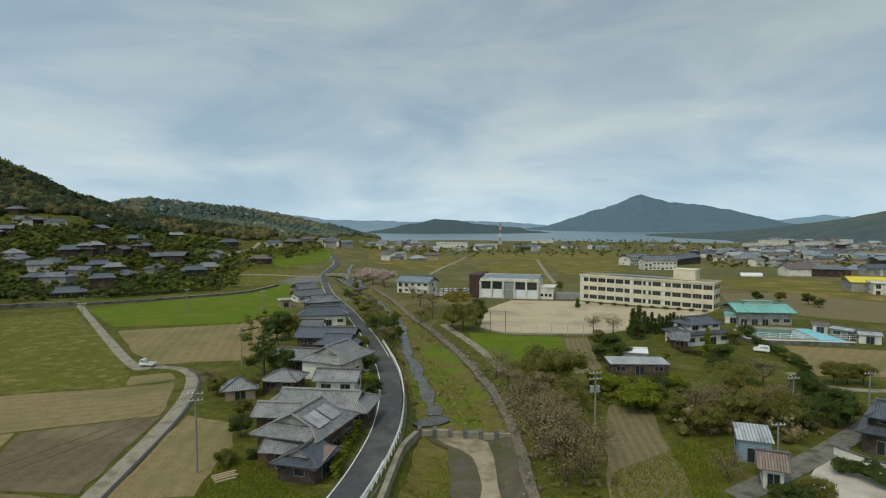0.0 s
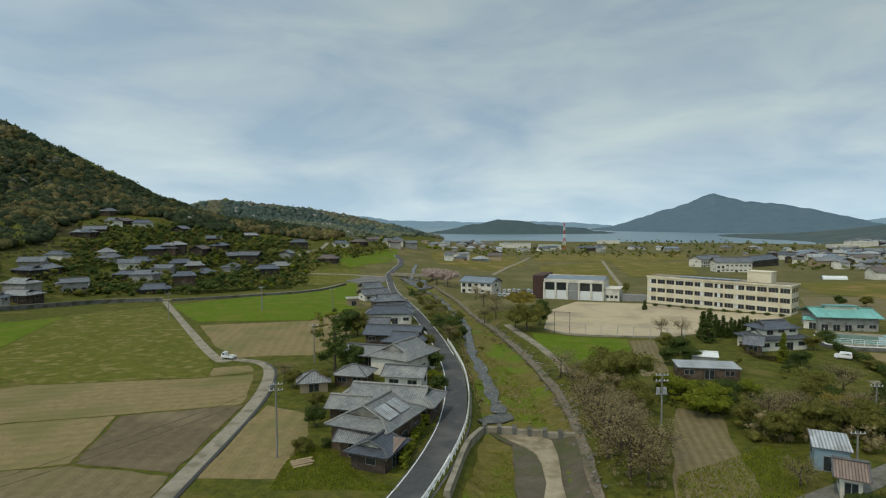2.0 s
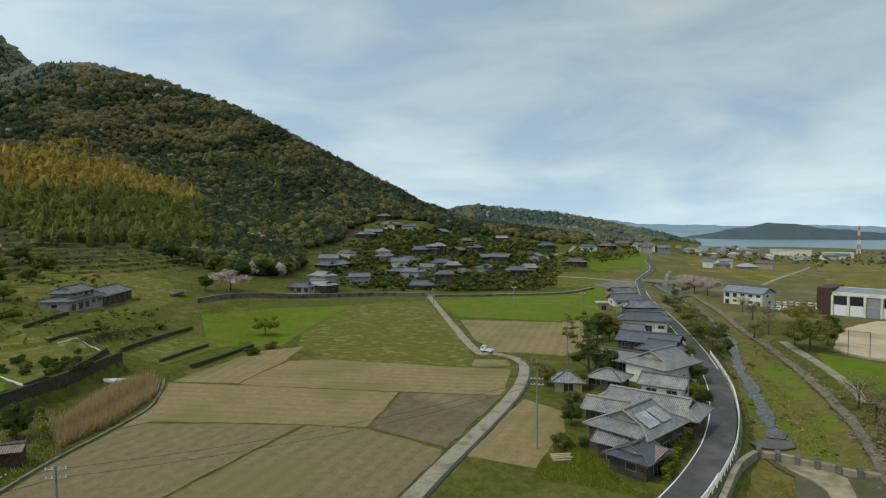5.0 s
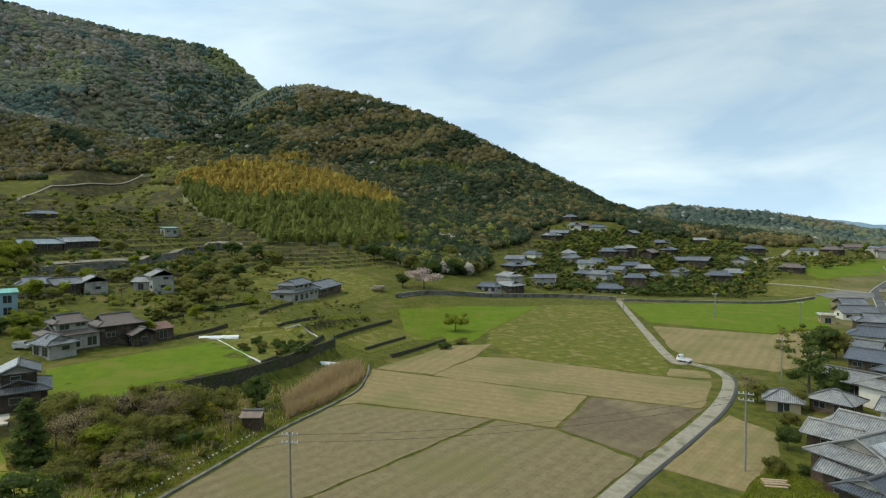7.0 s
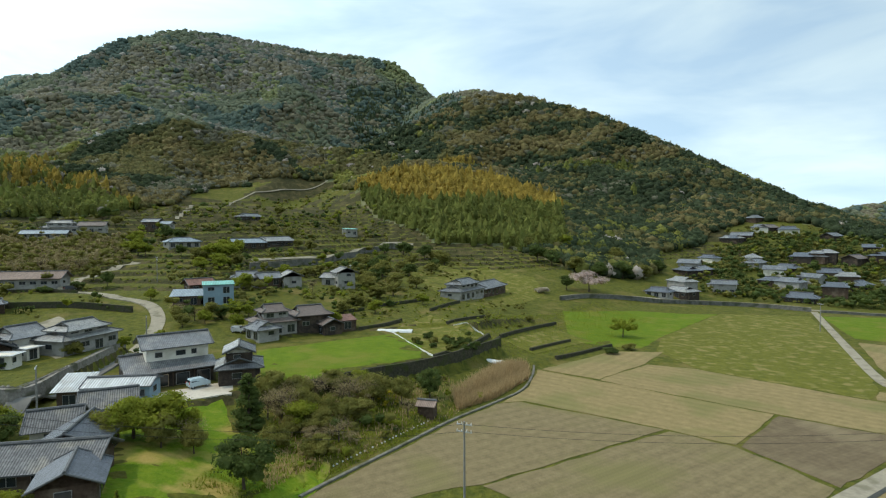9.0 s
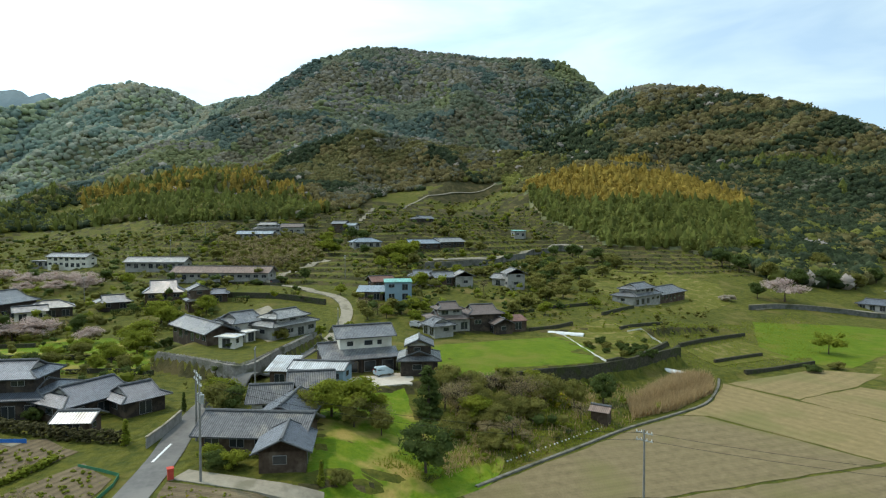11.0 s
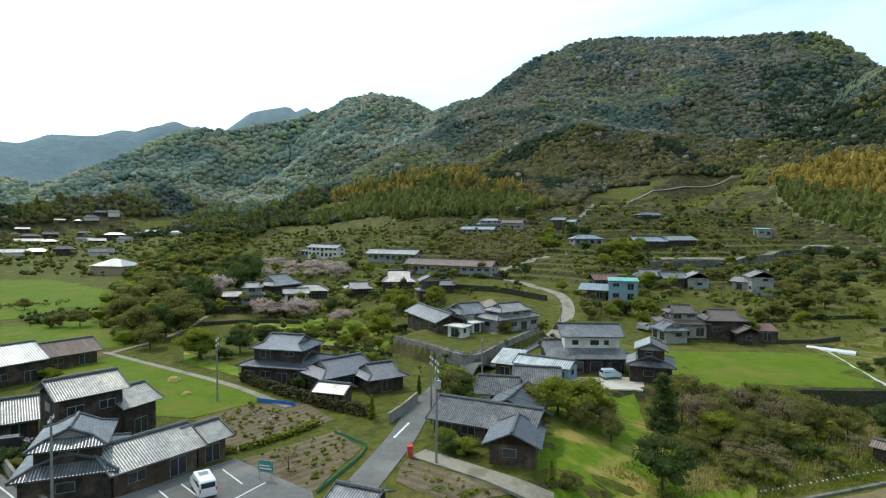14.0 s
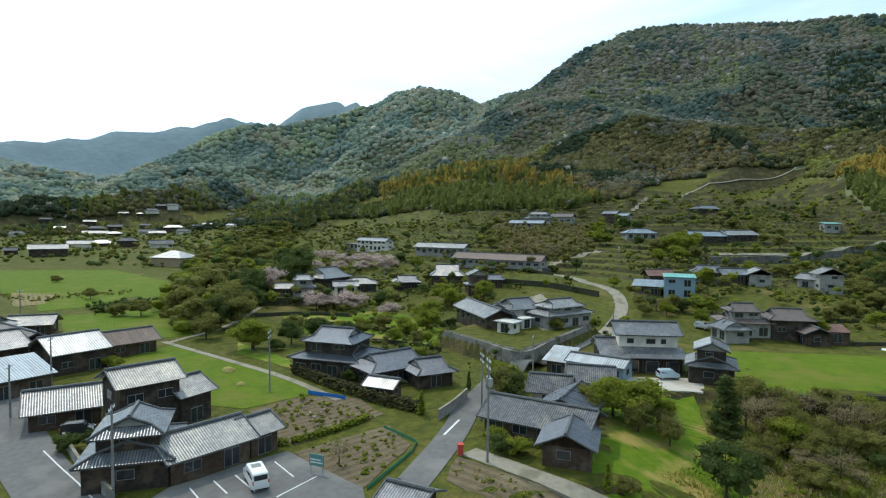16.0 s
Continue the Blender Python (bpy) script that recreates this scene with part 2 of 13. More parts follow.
RAPE = mat("rape_flowers", (0.38, 0.32, 0.02), (0.48, 0.42, 0.05), 0.5, 0.85, island=0.2)


def leafy(m, amount):
    """Leaves let some light through."""
    t = m.node_tree
    b = t.nodes["Principled BSDF"]
    tr = t.nodes.new("ShaderNodeBsdfTranslucent")
    t.links.new(b.inputs["Base Color"].links[0].from_socket, tr.inputs["Color"])
    mix = t.nodes.new("ShaderNodeMixShader")
    mix.inputs["Fac"].default_value = amount
    t.links.new(b.outputs["BSDF"], mix.inputs[1])
    t.links.new(tr.outputs["BSDF"], mix.inputs[2])
    out = [n for n in t.nodes if n.type == "OUTPUT_MATERIAL"][0]
    t.links.new(mix.outputs["Shader"], out.inputs["Surface"])


for _m in (*LEAF.values(), *WOOD.values(), *WOOD_HAZED.values(), *WOOD_HAZED_MORE.values(), BLOSSOM, STRAW, RAPE):
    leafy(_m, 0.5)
HEDGE = mat("hedge_leaves", (0.045, 0.042, 0.016), (0.085, 0.075, 0.03), 0.5, 0.85, 0.8, 0.15, island=0.2)
RIVERBED = mat("river_bed_growth", (0.095, 0.092, 0.020), (0.194, 0.157, 0.046), 1.6, 0.95, 1.0, 0.8, (0.107, 0.161, 0.011), 7.0, amount3=0.55, detail=9.0)
STREAM = mat("stream_water", (0.036, 0.034, 0.024), (0.075, 0.068, 0.050), 1.2, 0.22, 0.6, 0.4, (0.10, 0.085, 0.055), 3.0, spec=0.4)
MUD = mat("wet_river_mud", (0.085, 0.072, 0.048), (0.135, 0.112, 0.078), 2.2, 0.6, 0.5, 0.6, (0.08, 0.085, 0.035), 4.0)
SANDBAR = mat("river_sand", (0.29, 0.245, 0.165), (0.41, 0.345, 0.245), 1.6, 0.95, 0.4, 0.4, (0.20, 0.165, 0.10), 4.0)


def tile_mat(name, c1, c2, column=0.28, row=0.3, rough=0.33, spec=0.55, metal=0.0, depth=0.05, lichen=None):
    """Roof covering in metres along the eave and up the slope: rolls and courses."""
    m = mat(name, c1, c2, 0.7, rough, 0, None, lichen, 2.2, metal, spec, obj=0.12)
    t = m.node_tree
    b = t.nodes["Principled BSDF"]
    uv = t.nodes.new("ShaderNodeUVMap")
    sp = t.nodes.new("ShaderNodeSeparateXYZ")
    t.links.new(uv.outputs["UV"], sp.inputs[0])

    def op(kind, a, bb):
        n = t.nodes.new("ShaderNodeMath")
        n.operation = kind
        for i, v in enumerate((a, bb)):
            if v is None:
                continue
            if isinstance(v, (int, float)):
                n.inputs[i].default_value = v
            else:
                t.links.new(v, n.inputs[i])
        return n.outputs[0]

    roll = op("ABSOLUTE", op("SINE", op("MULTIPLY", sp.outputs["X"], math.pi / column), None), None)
    course = op("FRACT", op("MULTIPLY", sp.outputs["Y"], 1.0 / row), None)
    hgt = op("ADD", op("MULTIPLY", roll, 0.75), op("MULTIPLY", course, -0.35))
    bp = t.nodes.new("ShaderNodeBump")
    bp.inputs["Strength"].default_value, bp.inputs["Distance"].default_value = 1.0, depth
    t.links.new(hgt, bp.inputs["Height"])
    t.links.new(bp.outputs["Normal"], b.inputs["Normal"])
    src = b.inputs["Base Color"].links[0].from_socket
    # darker between the rolls and a tone for each single tile
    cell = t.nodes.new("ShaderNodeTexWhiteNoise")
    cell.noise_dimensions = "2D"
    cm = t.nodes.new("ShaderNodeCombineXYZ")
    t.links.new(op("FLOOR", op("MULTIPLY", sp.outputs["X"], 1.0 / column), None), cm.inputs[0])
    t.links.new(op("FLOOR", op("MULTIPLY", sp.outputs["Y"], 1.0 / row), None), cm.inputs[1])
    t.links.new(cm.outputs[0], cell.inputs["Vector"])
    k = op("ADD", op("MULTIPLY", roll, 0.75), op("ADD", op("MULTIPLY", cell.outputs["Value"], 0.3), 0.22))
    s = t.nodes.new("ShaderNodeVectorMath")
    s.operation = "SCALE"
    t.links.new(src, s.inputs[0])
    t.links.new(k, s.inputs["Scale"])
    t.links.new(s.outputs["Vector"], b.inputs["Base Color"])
    return m


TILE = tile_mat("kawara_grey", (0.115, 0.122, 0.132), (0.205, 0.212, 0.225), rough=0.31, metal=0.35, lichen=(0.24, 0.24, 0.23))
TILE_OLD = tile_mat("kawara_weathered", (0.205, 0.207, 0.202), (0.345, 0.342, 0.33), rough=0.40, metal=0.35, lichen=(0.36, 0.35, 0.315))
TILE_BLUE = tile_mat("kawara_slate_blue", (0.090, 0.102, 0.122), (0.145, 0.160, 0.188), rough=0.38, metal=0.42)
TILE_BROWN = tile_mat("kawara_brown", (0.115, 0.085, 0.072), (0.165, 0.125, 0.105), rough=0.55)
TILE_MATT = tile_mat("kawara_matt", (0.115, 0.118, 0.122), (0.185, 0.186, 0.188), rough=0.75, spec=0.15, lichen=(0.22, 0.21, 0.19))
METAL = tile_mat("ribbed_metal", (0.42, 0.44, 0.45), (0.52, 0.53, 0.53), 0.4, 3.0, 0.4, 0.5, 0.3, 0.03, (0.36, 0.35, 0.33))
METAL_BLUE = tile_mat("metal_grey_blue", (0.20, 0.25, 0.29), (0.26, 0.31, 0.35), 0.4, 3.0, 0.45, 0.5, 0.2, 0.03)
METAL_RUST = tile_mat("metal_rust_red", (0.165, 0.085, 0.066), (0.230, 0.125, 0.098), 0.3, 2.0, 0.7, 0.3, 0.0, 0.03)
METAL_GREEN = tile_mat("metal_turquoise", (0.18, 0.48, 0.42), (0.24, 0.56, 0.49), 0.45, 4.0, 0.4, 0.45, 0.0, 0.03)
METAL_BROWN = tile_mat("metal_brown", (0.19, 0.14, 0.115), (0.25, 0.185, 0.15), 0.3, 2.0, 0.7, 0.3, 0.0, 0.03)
CAP = mat("ridge_tile", (0.075, 0.08, 0.085), (0.15, 0.15, 0.15), 0.4, 0.5)
CAP_OLD = mat("ridge_tile_old", (0.20, 0.20, 0.19), (0.32, 0.31, 0.29), 0.4, 0.6)
PLASTER = mat("plaster_white", (0.58, 0.56, 0.51), (0.68, 0.66, 0.61), 0.9, 0.9, 0.1, 0.2, (0.46, 0.43, 0.37), 2.0)
WALL_WHITE = mat("wall_offwhite", (0.60, 0.57, 0.49), (0.68, 0.65, 0.57), 1.2, 0.9, 0.1, 0.2, (0.50, 0.46, 0.38), 3.0)
WALL_DARK = mat("charred_boards", (0.030, 0.025, 0.022), (0.065, 0.052, 0.042), 0.5, 0.85, 0.4, 0.15, (0.10, 0.075, 0.055), 2.0)
WALL_BROWN = mat("weathered_boards", (0.055, 0.037, 0.027), (0.100, 0.070, 0.050), 0.5, 0.85, 0.4, 0.15, (0.135, 0.105, 0.078), 2.0)
WALL_GREY = mat("mortar_grey", (0.26, 0.25, 0.23), (0.35, 0.34, 0.31), 0.9, 0.9, 0.2, 0.2, (0.20, 0.19, 0.17), 2.0)
WALL_BLUE = mat("siding_blue_grey", (0.20, 0.285, 0.34), (0.24, 0.325, 0.38), 0.9, 0.7, 0.1, 0.2)
WALL_TAN = mat("earth_wall", (0.30, 0.23, 0.15), (0.38, 0.30, 0.20), 0.8, 0.95, 0.2, 0.2)
FRAME = mat("sash_frame", (0.20, 0.20, 0.20), (0.30, 0.29, 0.28), 0.3, 0.5)
GLASS = mat("window_glass", (0.02, 0.024, 0.028), (0.035, 0.04, 0.045), 0.8, 0.08, spec=0.6)

# ---- the lie of the land ----
def ss(a, b, v):
    t = np.clip((v - a) / (b - a), 0, 1)
    return t * t * (3 - 2 * t)


def waves(x, y, size, seed):
    """Smooth uneven swell between about -1 and 1."""
    v = 0.0
    for i in range(6):
        a = seed * 1.7 + i * 2.399
        k = (1.0 + 0.37 * i) / size * 2.2
        v = v + np.sin(x * k * np.cos(a) + y * k * np.sin(a) + seed * 3.1 + i * 1.9 + 1.3 * np.sin((x * np.sin(a) - y * np.cos(a)) * k * 0.63 + i)) / (1.0 + 0.33 * i)
    return v / 2.6


EYE = 31.0


def crest(*rows):
    """Points of a crest from azimuth (left of the first heading), distance and elevation."""
    return [(-r * math.sin(radians(a)), r * math.cos(radians(a)), EYE + r * math.tan(radians(e))) for a, r, e in rows]


# crest line, half width of its flanks, steepness
CRESTS = [
    (crest((10.3, 1270, -0.7), (12.2, 1230, -0.05), (15.5, 1180, 0.75), (18.4, 1120, 1.3), (21.9, 1040, 1.75), (24.5, 1000, 2.05), (27.3, 960, 2.3), (29.5, 930, 1.9), (32, 900, 1.2)), (200, 240, 270, 280, 280, 280, 280, 250, 220), 0.9),
    (crest((28.5, 640, 1.3), (31, 655, 2.45), (33, 660, 2.9), (35.5, 690, 3.3), (37.5, 705, 4.6), (41, 740, 6.6), (45.5, 780, 9.1), (49.5, 800, 11.2), (55.5, 840, 12.9), (60.5, 880, 13.8), (63.5, 960, 13.3), (66, 1100, 12.4)), (150, 160, 170, 190, 220, 270, 370, 470, 545, 560, 560, 560), 1.15),
    (crest((5, 620, -3.6), (11, 590, -2.1), (16, 575, -1.35), (21, 570, -0.3), (25, 560, 0.8), (30, 560, 1.5), (35, 580, 2.3), (40, 600, 4.0), (45, 640, 5.8)), (260, 400, 420, 420, 420, 420, 420, 420, 440), 1.0),
    (crest((64, 1250, 12.75), (66.3, 1300, 12.6), (68.5, 1330, 16.0), (72, 1340, 16.45), (76, 1350, 16.6), (84, 1330, 17.4), (88, 1300, 17.45), (92.6, 1280, 16.0), (94.2, 1330, 13.4), (99, 1500, 12.4), (103, 1650, 11.0)), (420, 430, 600, 820, 1000, 1000, 960, 760, 700, 640, 500), 1.25),
    (crest((99, 1480, 11.3), (103.5, 1320, 9.3), (107.4, 1150, 7.3), (112.8, 850, 4.2), (118, 620, 2.2), (123, 480, 0.6)), (420, 360, 330, 280, 200, 120), 1.1),
    (crest((101.5, 1750, 10.90), (104.5, 1700, 12.30), (107.2, 1680, 12.90), (110, 1850, 12.25), (112, 2200, 11.25), (116, 2350, 11.40), (118.5, 2350, 10.85), (122, 2300, 8.90)), 720, 1.2),
    (crest((111.7, 1900, 11.30), (115.8, 1880, 10.00), (121.3, 1800, 8.75), (123.9, 1780, 8.75), (125.9, 1750, 8.10), (129.5, 1700, 6.00), (132.3, 1650, 4.10)), 560, 1.1),
    (crest((142.3, 800, 1.5), (140.5, 800, 2.1), (137.6, 820, 1.8), (132.5, 850, 2.7), (130.2, 850, 3.0), (126.6, 900, 4.0), (123.2, 950, 2.2)), 190, 0.9),
    (crest((120, 2700, 8.30), (125.2, 2500, 9.40), (126.6, 2450, 9.20), (128.1, 2450, 8.60), (130.2, 2400, 8.15), (134.4, 2350, 7.55), (136.7, 2300, 6.80), (142, 2200, 6.10), (152, 2000, 5.70), (165, 1800, 5.00), (180, 1500, 5.50)), 900, 1.1),
    (crest((-29, 2300, -1.0), (-31, 2250, -0.75), (-34, 2200, -0.2), (-37, 2150, 0.6), (-42, 2000, 2.0), (-60, 1300, 6.0), (-100, 1300, 9.0), (-140, 1400, 9.0), (-178, 1500, 6.0)), 620, 1.1),
]


def ridge(x, y, line, width, power):
    best, near = np.full_like(x, -200.0), np.zeros_like(x)
    widths = width if isinstance(width, tuple) else (width,) * len(line)
    for (ax, ay, az), (bx, by, bz), wa, wb in zip(line, line[1:], widths, widths[1:]):
        dx, dy = bx - ax, by - ay
        t = np.clip(((x - ax) * dx + (y - ay) * dy) / (dx * dx + dy * dy), 0, 1)
        d = np.hypot(x - ax - t * dx, y - ay - t * dy)
        h, w = az + t * (bz - az), wa + t * (wb - wa)
        f = np.clip(1 - d / w, 0, 1)
        z = (h + 25) * f ** power - 30 - 40 * np.clip(d / w - 1, 0, 3)
        near = np.maximum(near, f)
        best = np.maximum(best, z)
    return best, near


FOOT_Y = (-400, -300, -180, -85, -30, 30, 100, 150, 220, 300, 400, 600, 900)
FOOT_X = (520, 430, 300, 185, 150, 140, 158, 172, 188, 198, 215, 300, 430)


def village_side(x, y):
    """Metres beyond the field wall, towards the village."""
    a = (x + 60) * -0.86 + (y + 12) * -0.51
    b = (x + 107) * -0.93 + (y - 67) * -0.37
    return np.maximum(a, b)


RIVER = [(3.5, 20), (2, 64), (3, 87), (2, 104), (-2, 132), (-7, 164), (-16, 203), (-32, 260), (-50, 330), (-70, 450), (-60, 700), (-30, 1150)]


def river_distance(x, y):
    d = np.full_like(x, 1e6)
    for (ax, ay), (bx, by) in zip(RIVER, RIVER[1:]):
        dx, dy = bx - ax, by - ay
        t = np.clip(((x - ax) * dx + (y - ay) * dy) / (dx * dx + dy * dy), 0, 1)
        d = np.minimum(d, np.hypot(x - ax - t * dx, y - ay - t * dy))
    return d


def lowland(x, y):
    """Fields, village terraces and foot slopes, without the hills."""
    z = -0.012 * np.maximum(y - 60, 0) - 0.015 * np.maximum(y - 150, 0)
    z = np.maximum(z, -24.0)
    r = np.hypot(x, y)
    z = np.where((y > 400), z - 8 * ss(1470, 1590, r + 60 * waves(x, y, 300, 3)), z)
    s = village_side(x, y)
    bank = 0.9 * ss(0, 2, s) + 2.6 * ss(4, 27, s) + 2.2 * ss(27, 29, s)
    bank = bank * (1 - ss(70, 120, y)) + 2.2 * ss(0, 40, s) * ss(70, 120, y)
    flat = 4.6 * ss(-6, 5, s)
    k = ss(4, -16, y)
    z = z + bank * (1 - k) + flat * k
    q = np.maximum(0, -x - np.interp(y, FOOT_Y, FOOT_X))
    z = z + ss(1250, 800, y) * (0.10 * q + 0.00015 * q * q * (q < 300) + 0.09 * np.maximum(q - 300, 0)) * (1 + 1.1 * ss(80, 220, y)) * (1 - 0.6 * ss(300, 600, q)) + 0.025 * np.maximum(-x - 150, 0) * ss(0, -120, y)
    # banks of the river
    d = river_distance(x, y)
    z = z - 2.6 * ss(10.5, 5.5, d) * ss(1100, 900, y)
    return z


def terraces(x, y, z):
    """Steps cut into the foot slopes."""
    on = ss(9, 14, z) * ss(75, 60, z) * ss(-60, -110, x)
    h = np.where(z < 22, 1.6, 2.3)
    k = z / h + 0.25 * waves(x, y, 60, 7)
    f = k - np.floor(k)
    return z + on * h * (ss(0.72, 0.98, f) - f)


def hills(x, y):
    z, near = np.full_like(x, -200.0), np.zeros_like(x)
    for line, width, power in CRESTS:
        h, f = ridge(x, y, line, width, power)
        near = np.where(h > z, f, near)
        z = np.maximum(z, h)
    # gullies, fading out towards the crest
    rough = np.clip(z + 20, 0, 200) * ss(1.0, 0.72, near)
    return z - rough * (0.25 * np.abs(waves(x, y, 300, 1)) + 0.13 * np.abs(waves(x, y, 110, 2))) - 5


def smooth_max(a, b, k):
    h = np.clip(0.5 + 0.5 * (a - b) / k, 0, 1)
    return b + (a - b) * h + k * h * (1 - h)


# made ground: outline, level
MADE = [
    ([(-106.4, -26.6), (-141.5, -14.6), (-159.0, -31.1), (-152.0, -33.5), (-120.4, -44.3)], 7.6),
    ([(-138.6, 11.4), (-142.1, 22.3), (-145.0, 34.0), (-138.7, 45.3), (-106.6, 41.2), (-103.7, 25.4), (-99.8, 13.3), (-106.1, 8.0)], 5.2),
    ([(-139.1, 45.8), (-142.0, 54.2), (-138.8, 64.5), (-117.7, 64.1), (-107.1, 42.6)], 4.8),
    ([(-158.5, -114.0), (-160.5, -100.0), (-163.0, -86.0), (-190.0, -80.0), (-202.0, -96.0), (-196.0, -116.0), (-174.0, -122.0)], 7.0),
    ([(-110.7, -13.2), (-112.0, -6.4), (-119.6, 10.8), (-101.9, 8.1), (-99.4, 2.0), (-95.6, -8.1), (-98.6, -12.9)], 5.0),
]


def outline_distance(x, y, poly):
    """Metres outside an outline, negative within."""
    d = np.full_like(x, 1e6)
    r = np.zeros(x.shape, bool)
    for (ax, ay), (bx, by) in zip(poly, poly[1:] + poly[:1]):
        dx, dy = bx - ax, by - ay
        t = np.clip(((x - ax) * dx + (y - ay) * dy) / (dx * dx + dy * dy), 0, 1)
        d = np.minimum(d, np.hypot(x - ax - t * dx, y - ay - t * dy))
        r ^= ((ay > y) != (by > y)) & (x < dx * (y - ay) / (dy + 1e-9) + ax)
    return np.where(r, -d, d)


def ground(x, y):
    x, y = np.asarray(x, float), np.asarray(y, float)
    low = lowland(x, y)
    hi = hills(x, y)
    z = smooth_max(hi, low, 14.0)
    z = np.where(hi > low + 14, z, terraces(x, y, z))
    for poly, level in MADE:
        d = outline_distance(x, y, poly)
        z = z + (level - z) * ss(1.6, 0.0, d)
    return z


def height(x, y):
    return float(ground(np.array([x]), np.array([y]))[0])


WOOD_AZ = (-40, 10, 20, 28, 33, 37, 40, 43, 46, 52, 54, 58, 66, 70, 73, 80, 86, 90, 94, 100, 105.5, 112.6, 118.5, 123.6, 126, 132, 138, 145, 160)
WOOD_EL = (-1.2, -1.8, -1.6, -1.2, 0.2, 0.4, -1.0, -2.6, -4.6, -4.3, -2.8, -1.7, -1.2, 1.0, 4.0, 4.8, 3.6, 2.2, 1.2, 0.8, 0.9, 0.2, -0.6, -0.7, 0.6, 0.5, -0.4, -0.2, 1.0)


def wooded(x, y, z):
    """Above the line where the woods begin."""
    az = np.degrees(np.arctan2(-x, y)) + 1.2 * waves(x, y, 60, 11)
    r = np.hypot(x, y)
    el = np.degrees(np.arctan2(z - EYE, r))
    return (el > np.interp(az, WOOD_AZ, WOOD_EL) + 0.35 * waves(x, y, 70, 5)) & (r > 180) & ((hills(x, y) > lowland(x, y) - 2) | (x < -150)) & ((r < 650) | (az < 104) | (hills(x, y) > lowland(x, y) + 4))


def mesh_from(name, verts, faces, material, smooth=False):
    me = bpy.data.meshes.new(name)
    verts, faces = np.asarray(verts, np.float32), np.asarray(faces, np.int32)
    n = faces.shape[1]
    me.vertices.add(len(verts))
    me.vertices.foreach_set("co", verts.ravel())
    me.loops.add(faces.size)
    me.loops.foreach_set("vertex_index", faces.ravel())
    me.polygons.add(len(faces))
    me.polygons.foreach_set("loop_start", np.arange(0, faces.size, n, dtype=np.int32))
    me.polygons.foreach_set("use_smooth", np.full(len(faces), smooth))
    me.update(calc_edges=True)
    if material:
        me.materials.append(material)
    return me


def land_sheet():
    az = np.radians(np.concatenate([np.arange(-46, 150, 0.5), np.arange(150, 314, 2.0)]))
    rr = [8.0]
    while rr[-1] < 4900:
        rr.append(rr[-1] * (1.07 if rr[-1] < 56 else 1.013 if rr[-1] < 120 else 1.0075 if rr[-1] < 430 else 1.012 if rr[-1] < 900 else 1.03) + 0.03)
    rr = np.array(rr)
    A, R = np.meshgrid(az, rr)
    x, y = -R * np.sin(A), R * np.cos(A)
    z = ground(x, y)
    v = np.stack([x, y, z], -1).reshape(-1, 3)
    n, m = len(az), len(rr)
    i, j = np.meshgrid(np.arange(n), np.arange(m - 1))
    k = (i + 1) % n
    f = np.stack([j * n + i, j * n + k, (j + 1) * n + k, (j + 1) * n + i], -1).reshape(-1, 4)[:, ::-1]
    v = np.concatenate([v, [[0, 0, 0.0 + height(0, 0)]]])
    hub = len(v) - 1
    f = np.concatenate([f, [(hub, 2 * a - 1, 2 * a, 2 * a + 1) for a in range(1, n // 2)] + [(hub, n - 1, 0, 1)]])
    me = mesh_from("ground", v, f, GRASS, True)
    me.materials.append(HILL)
    me.materials.append(HAZED_HILL)
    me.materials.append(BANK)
    me.materials.append(HAZED_RIDGE)
    me.materials.append(HAZED_MID_RIDGE)
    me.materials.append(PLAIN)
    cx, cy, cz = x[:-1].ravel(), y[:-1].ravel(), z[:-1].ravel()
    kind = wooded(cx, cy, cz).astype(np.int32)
    # distant hill faces get the materials with haze in the colour
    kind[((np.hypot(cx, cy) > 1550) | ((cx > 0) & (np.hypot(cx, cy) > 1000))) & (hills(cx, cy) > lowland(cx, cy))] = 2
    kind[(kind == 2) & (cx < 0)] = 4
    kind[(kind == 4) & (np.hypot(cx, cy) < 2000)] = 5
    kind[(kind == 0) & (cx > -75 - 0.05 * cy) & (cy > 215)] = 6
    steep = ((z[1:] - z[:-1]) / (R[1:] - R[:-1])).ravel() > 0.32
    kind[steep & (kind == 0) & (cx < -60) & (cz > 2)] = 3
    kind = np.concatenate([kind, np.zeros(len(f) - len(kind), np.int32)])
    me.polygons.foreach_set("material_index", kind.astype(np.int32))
    return me


tagged(new("ground", land_sheet()), "grassy valley floor rising to wooded hillsides", "ground", kind="structure")
tagged(new("sea", mesh_from("sea", [(-4800, 600, -27), (4800, 600, -27), (4800, 4900, -27), (-4800, 4900, -27)], [(0, 1, 2, 3)], WATER)), "calm pale blue-grey inland sea", "sea", kind="structure")


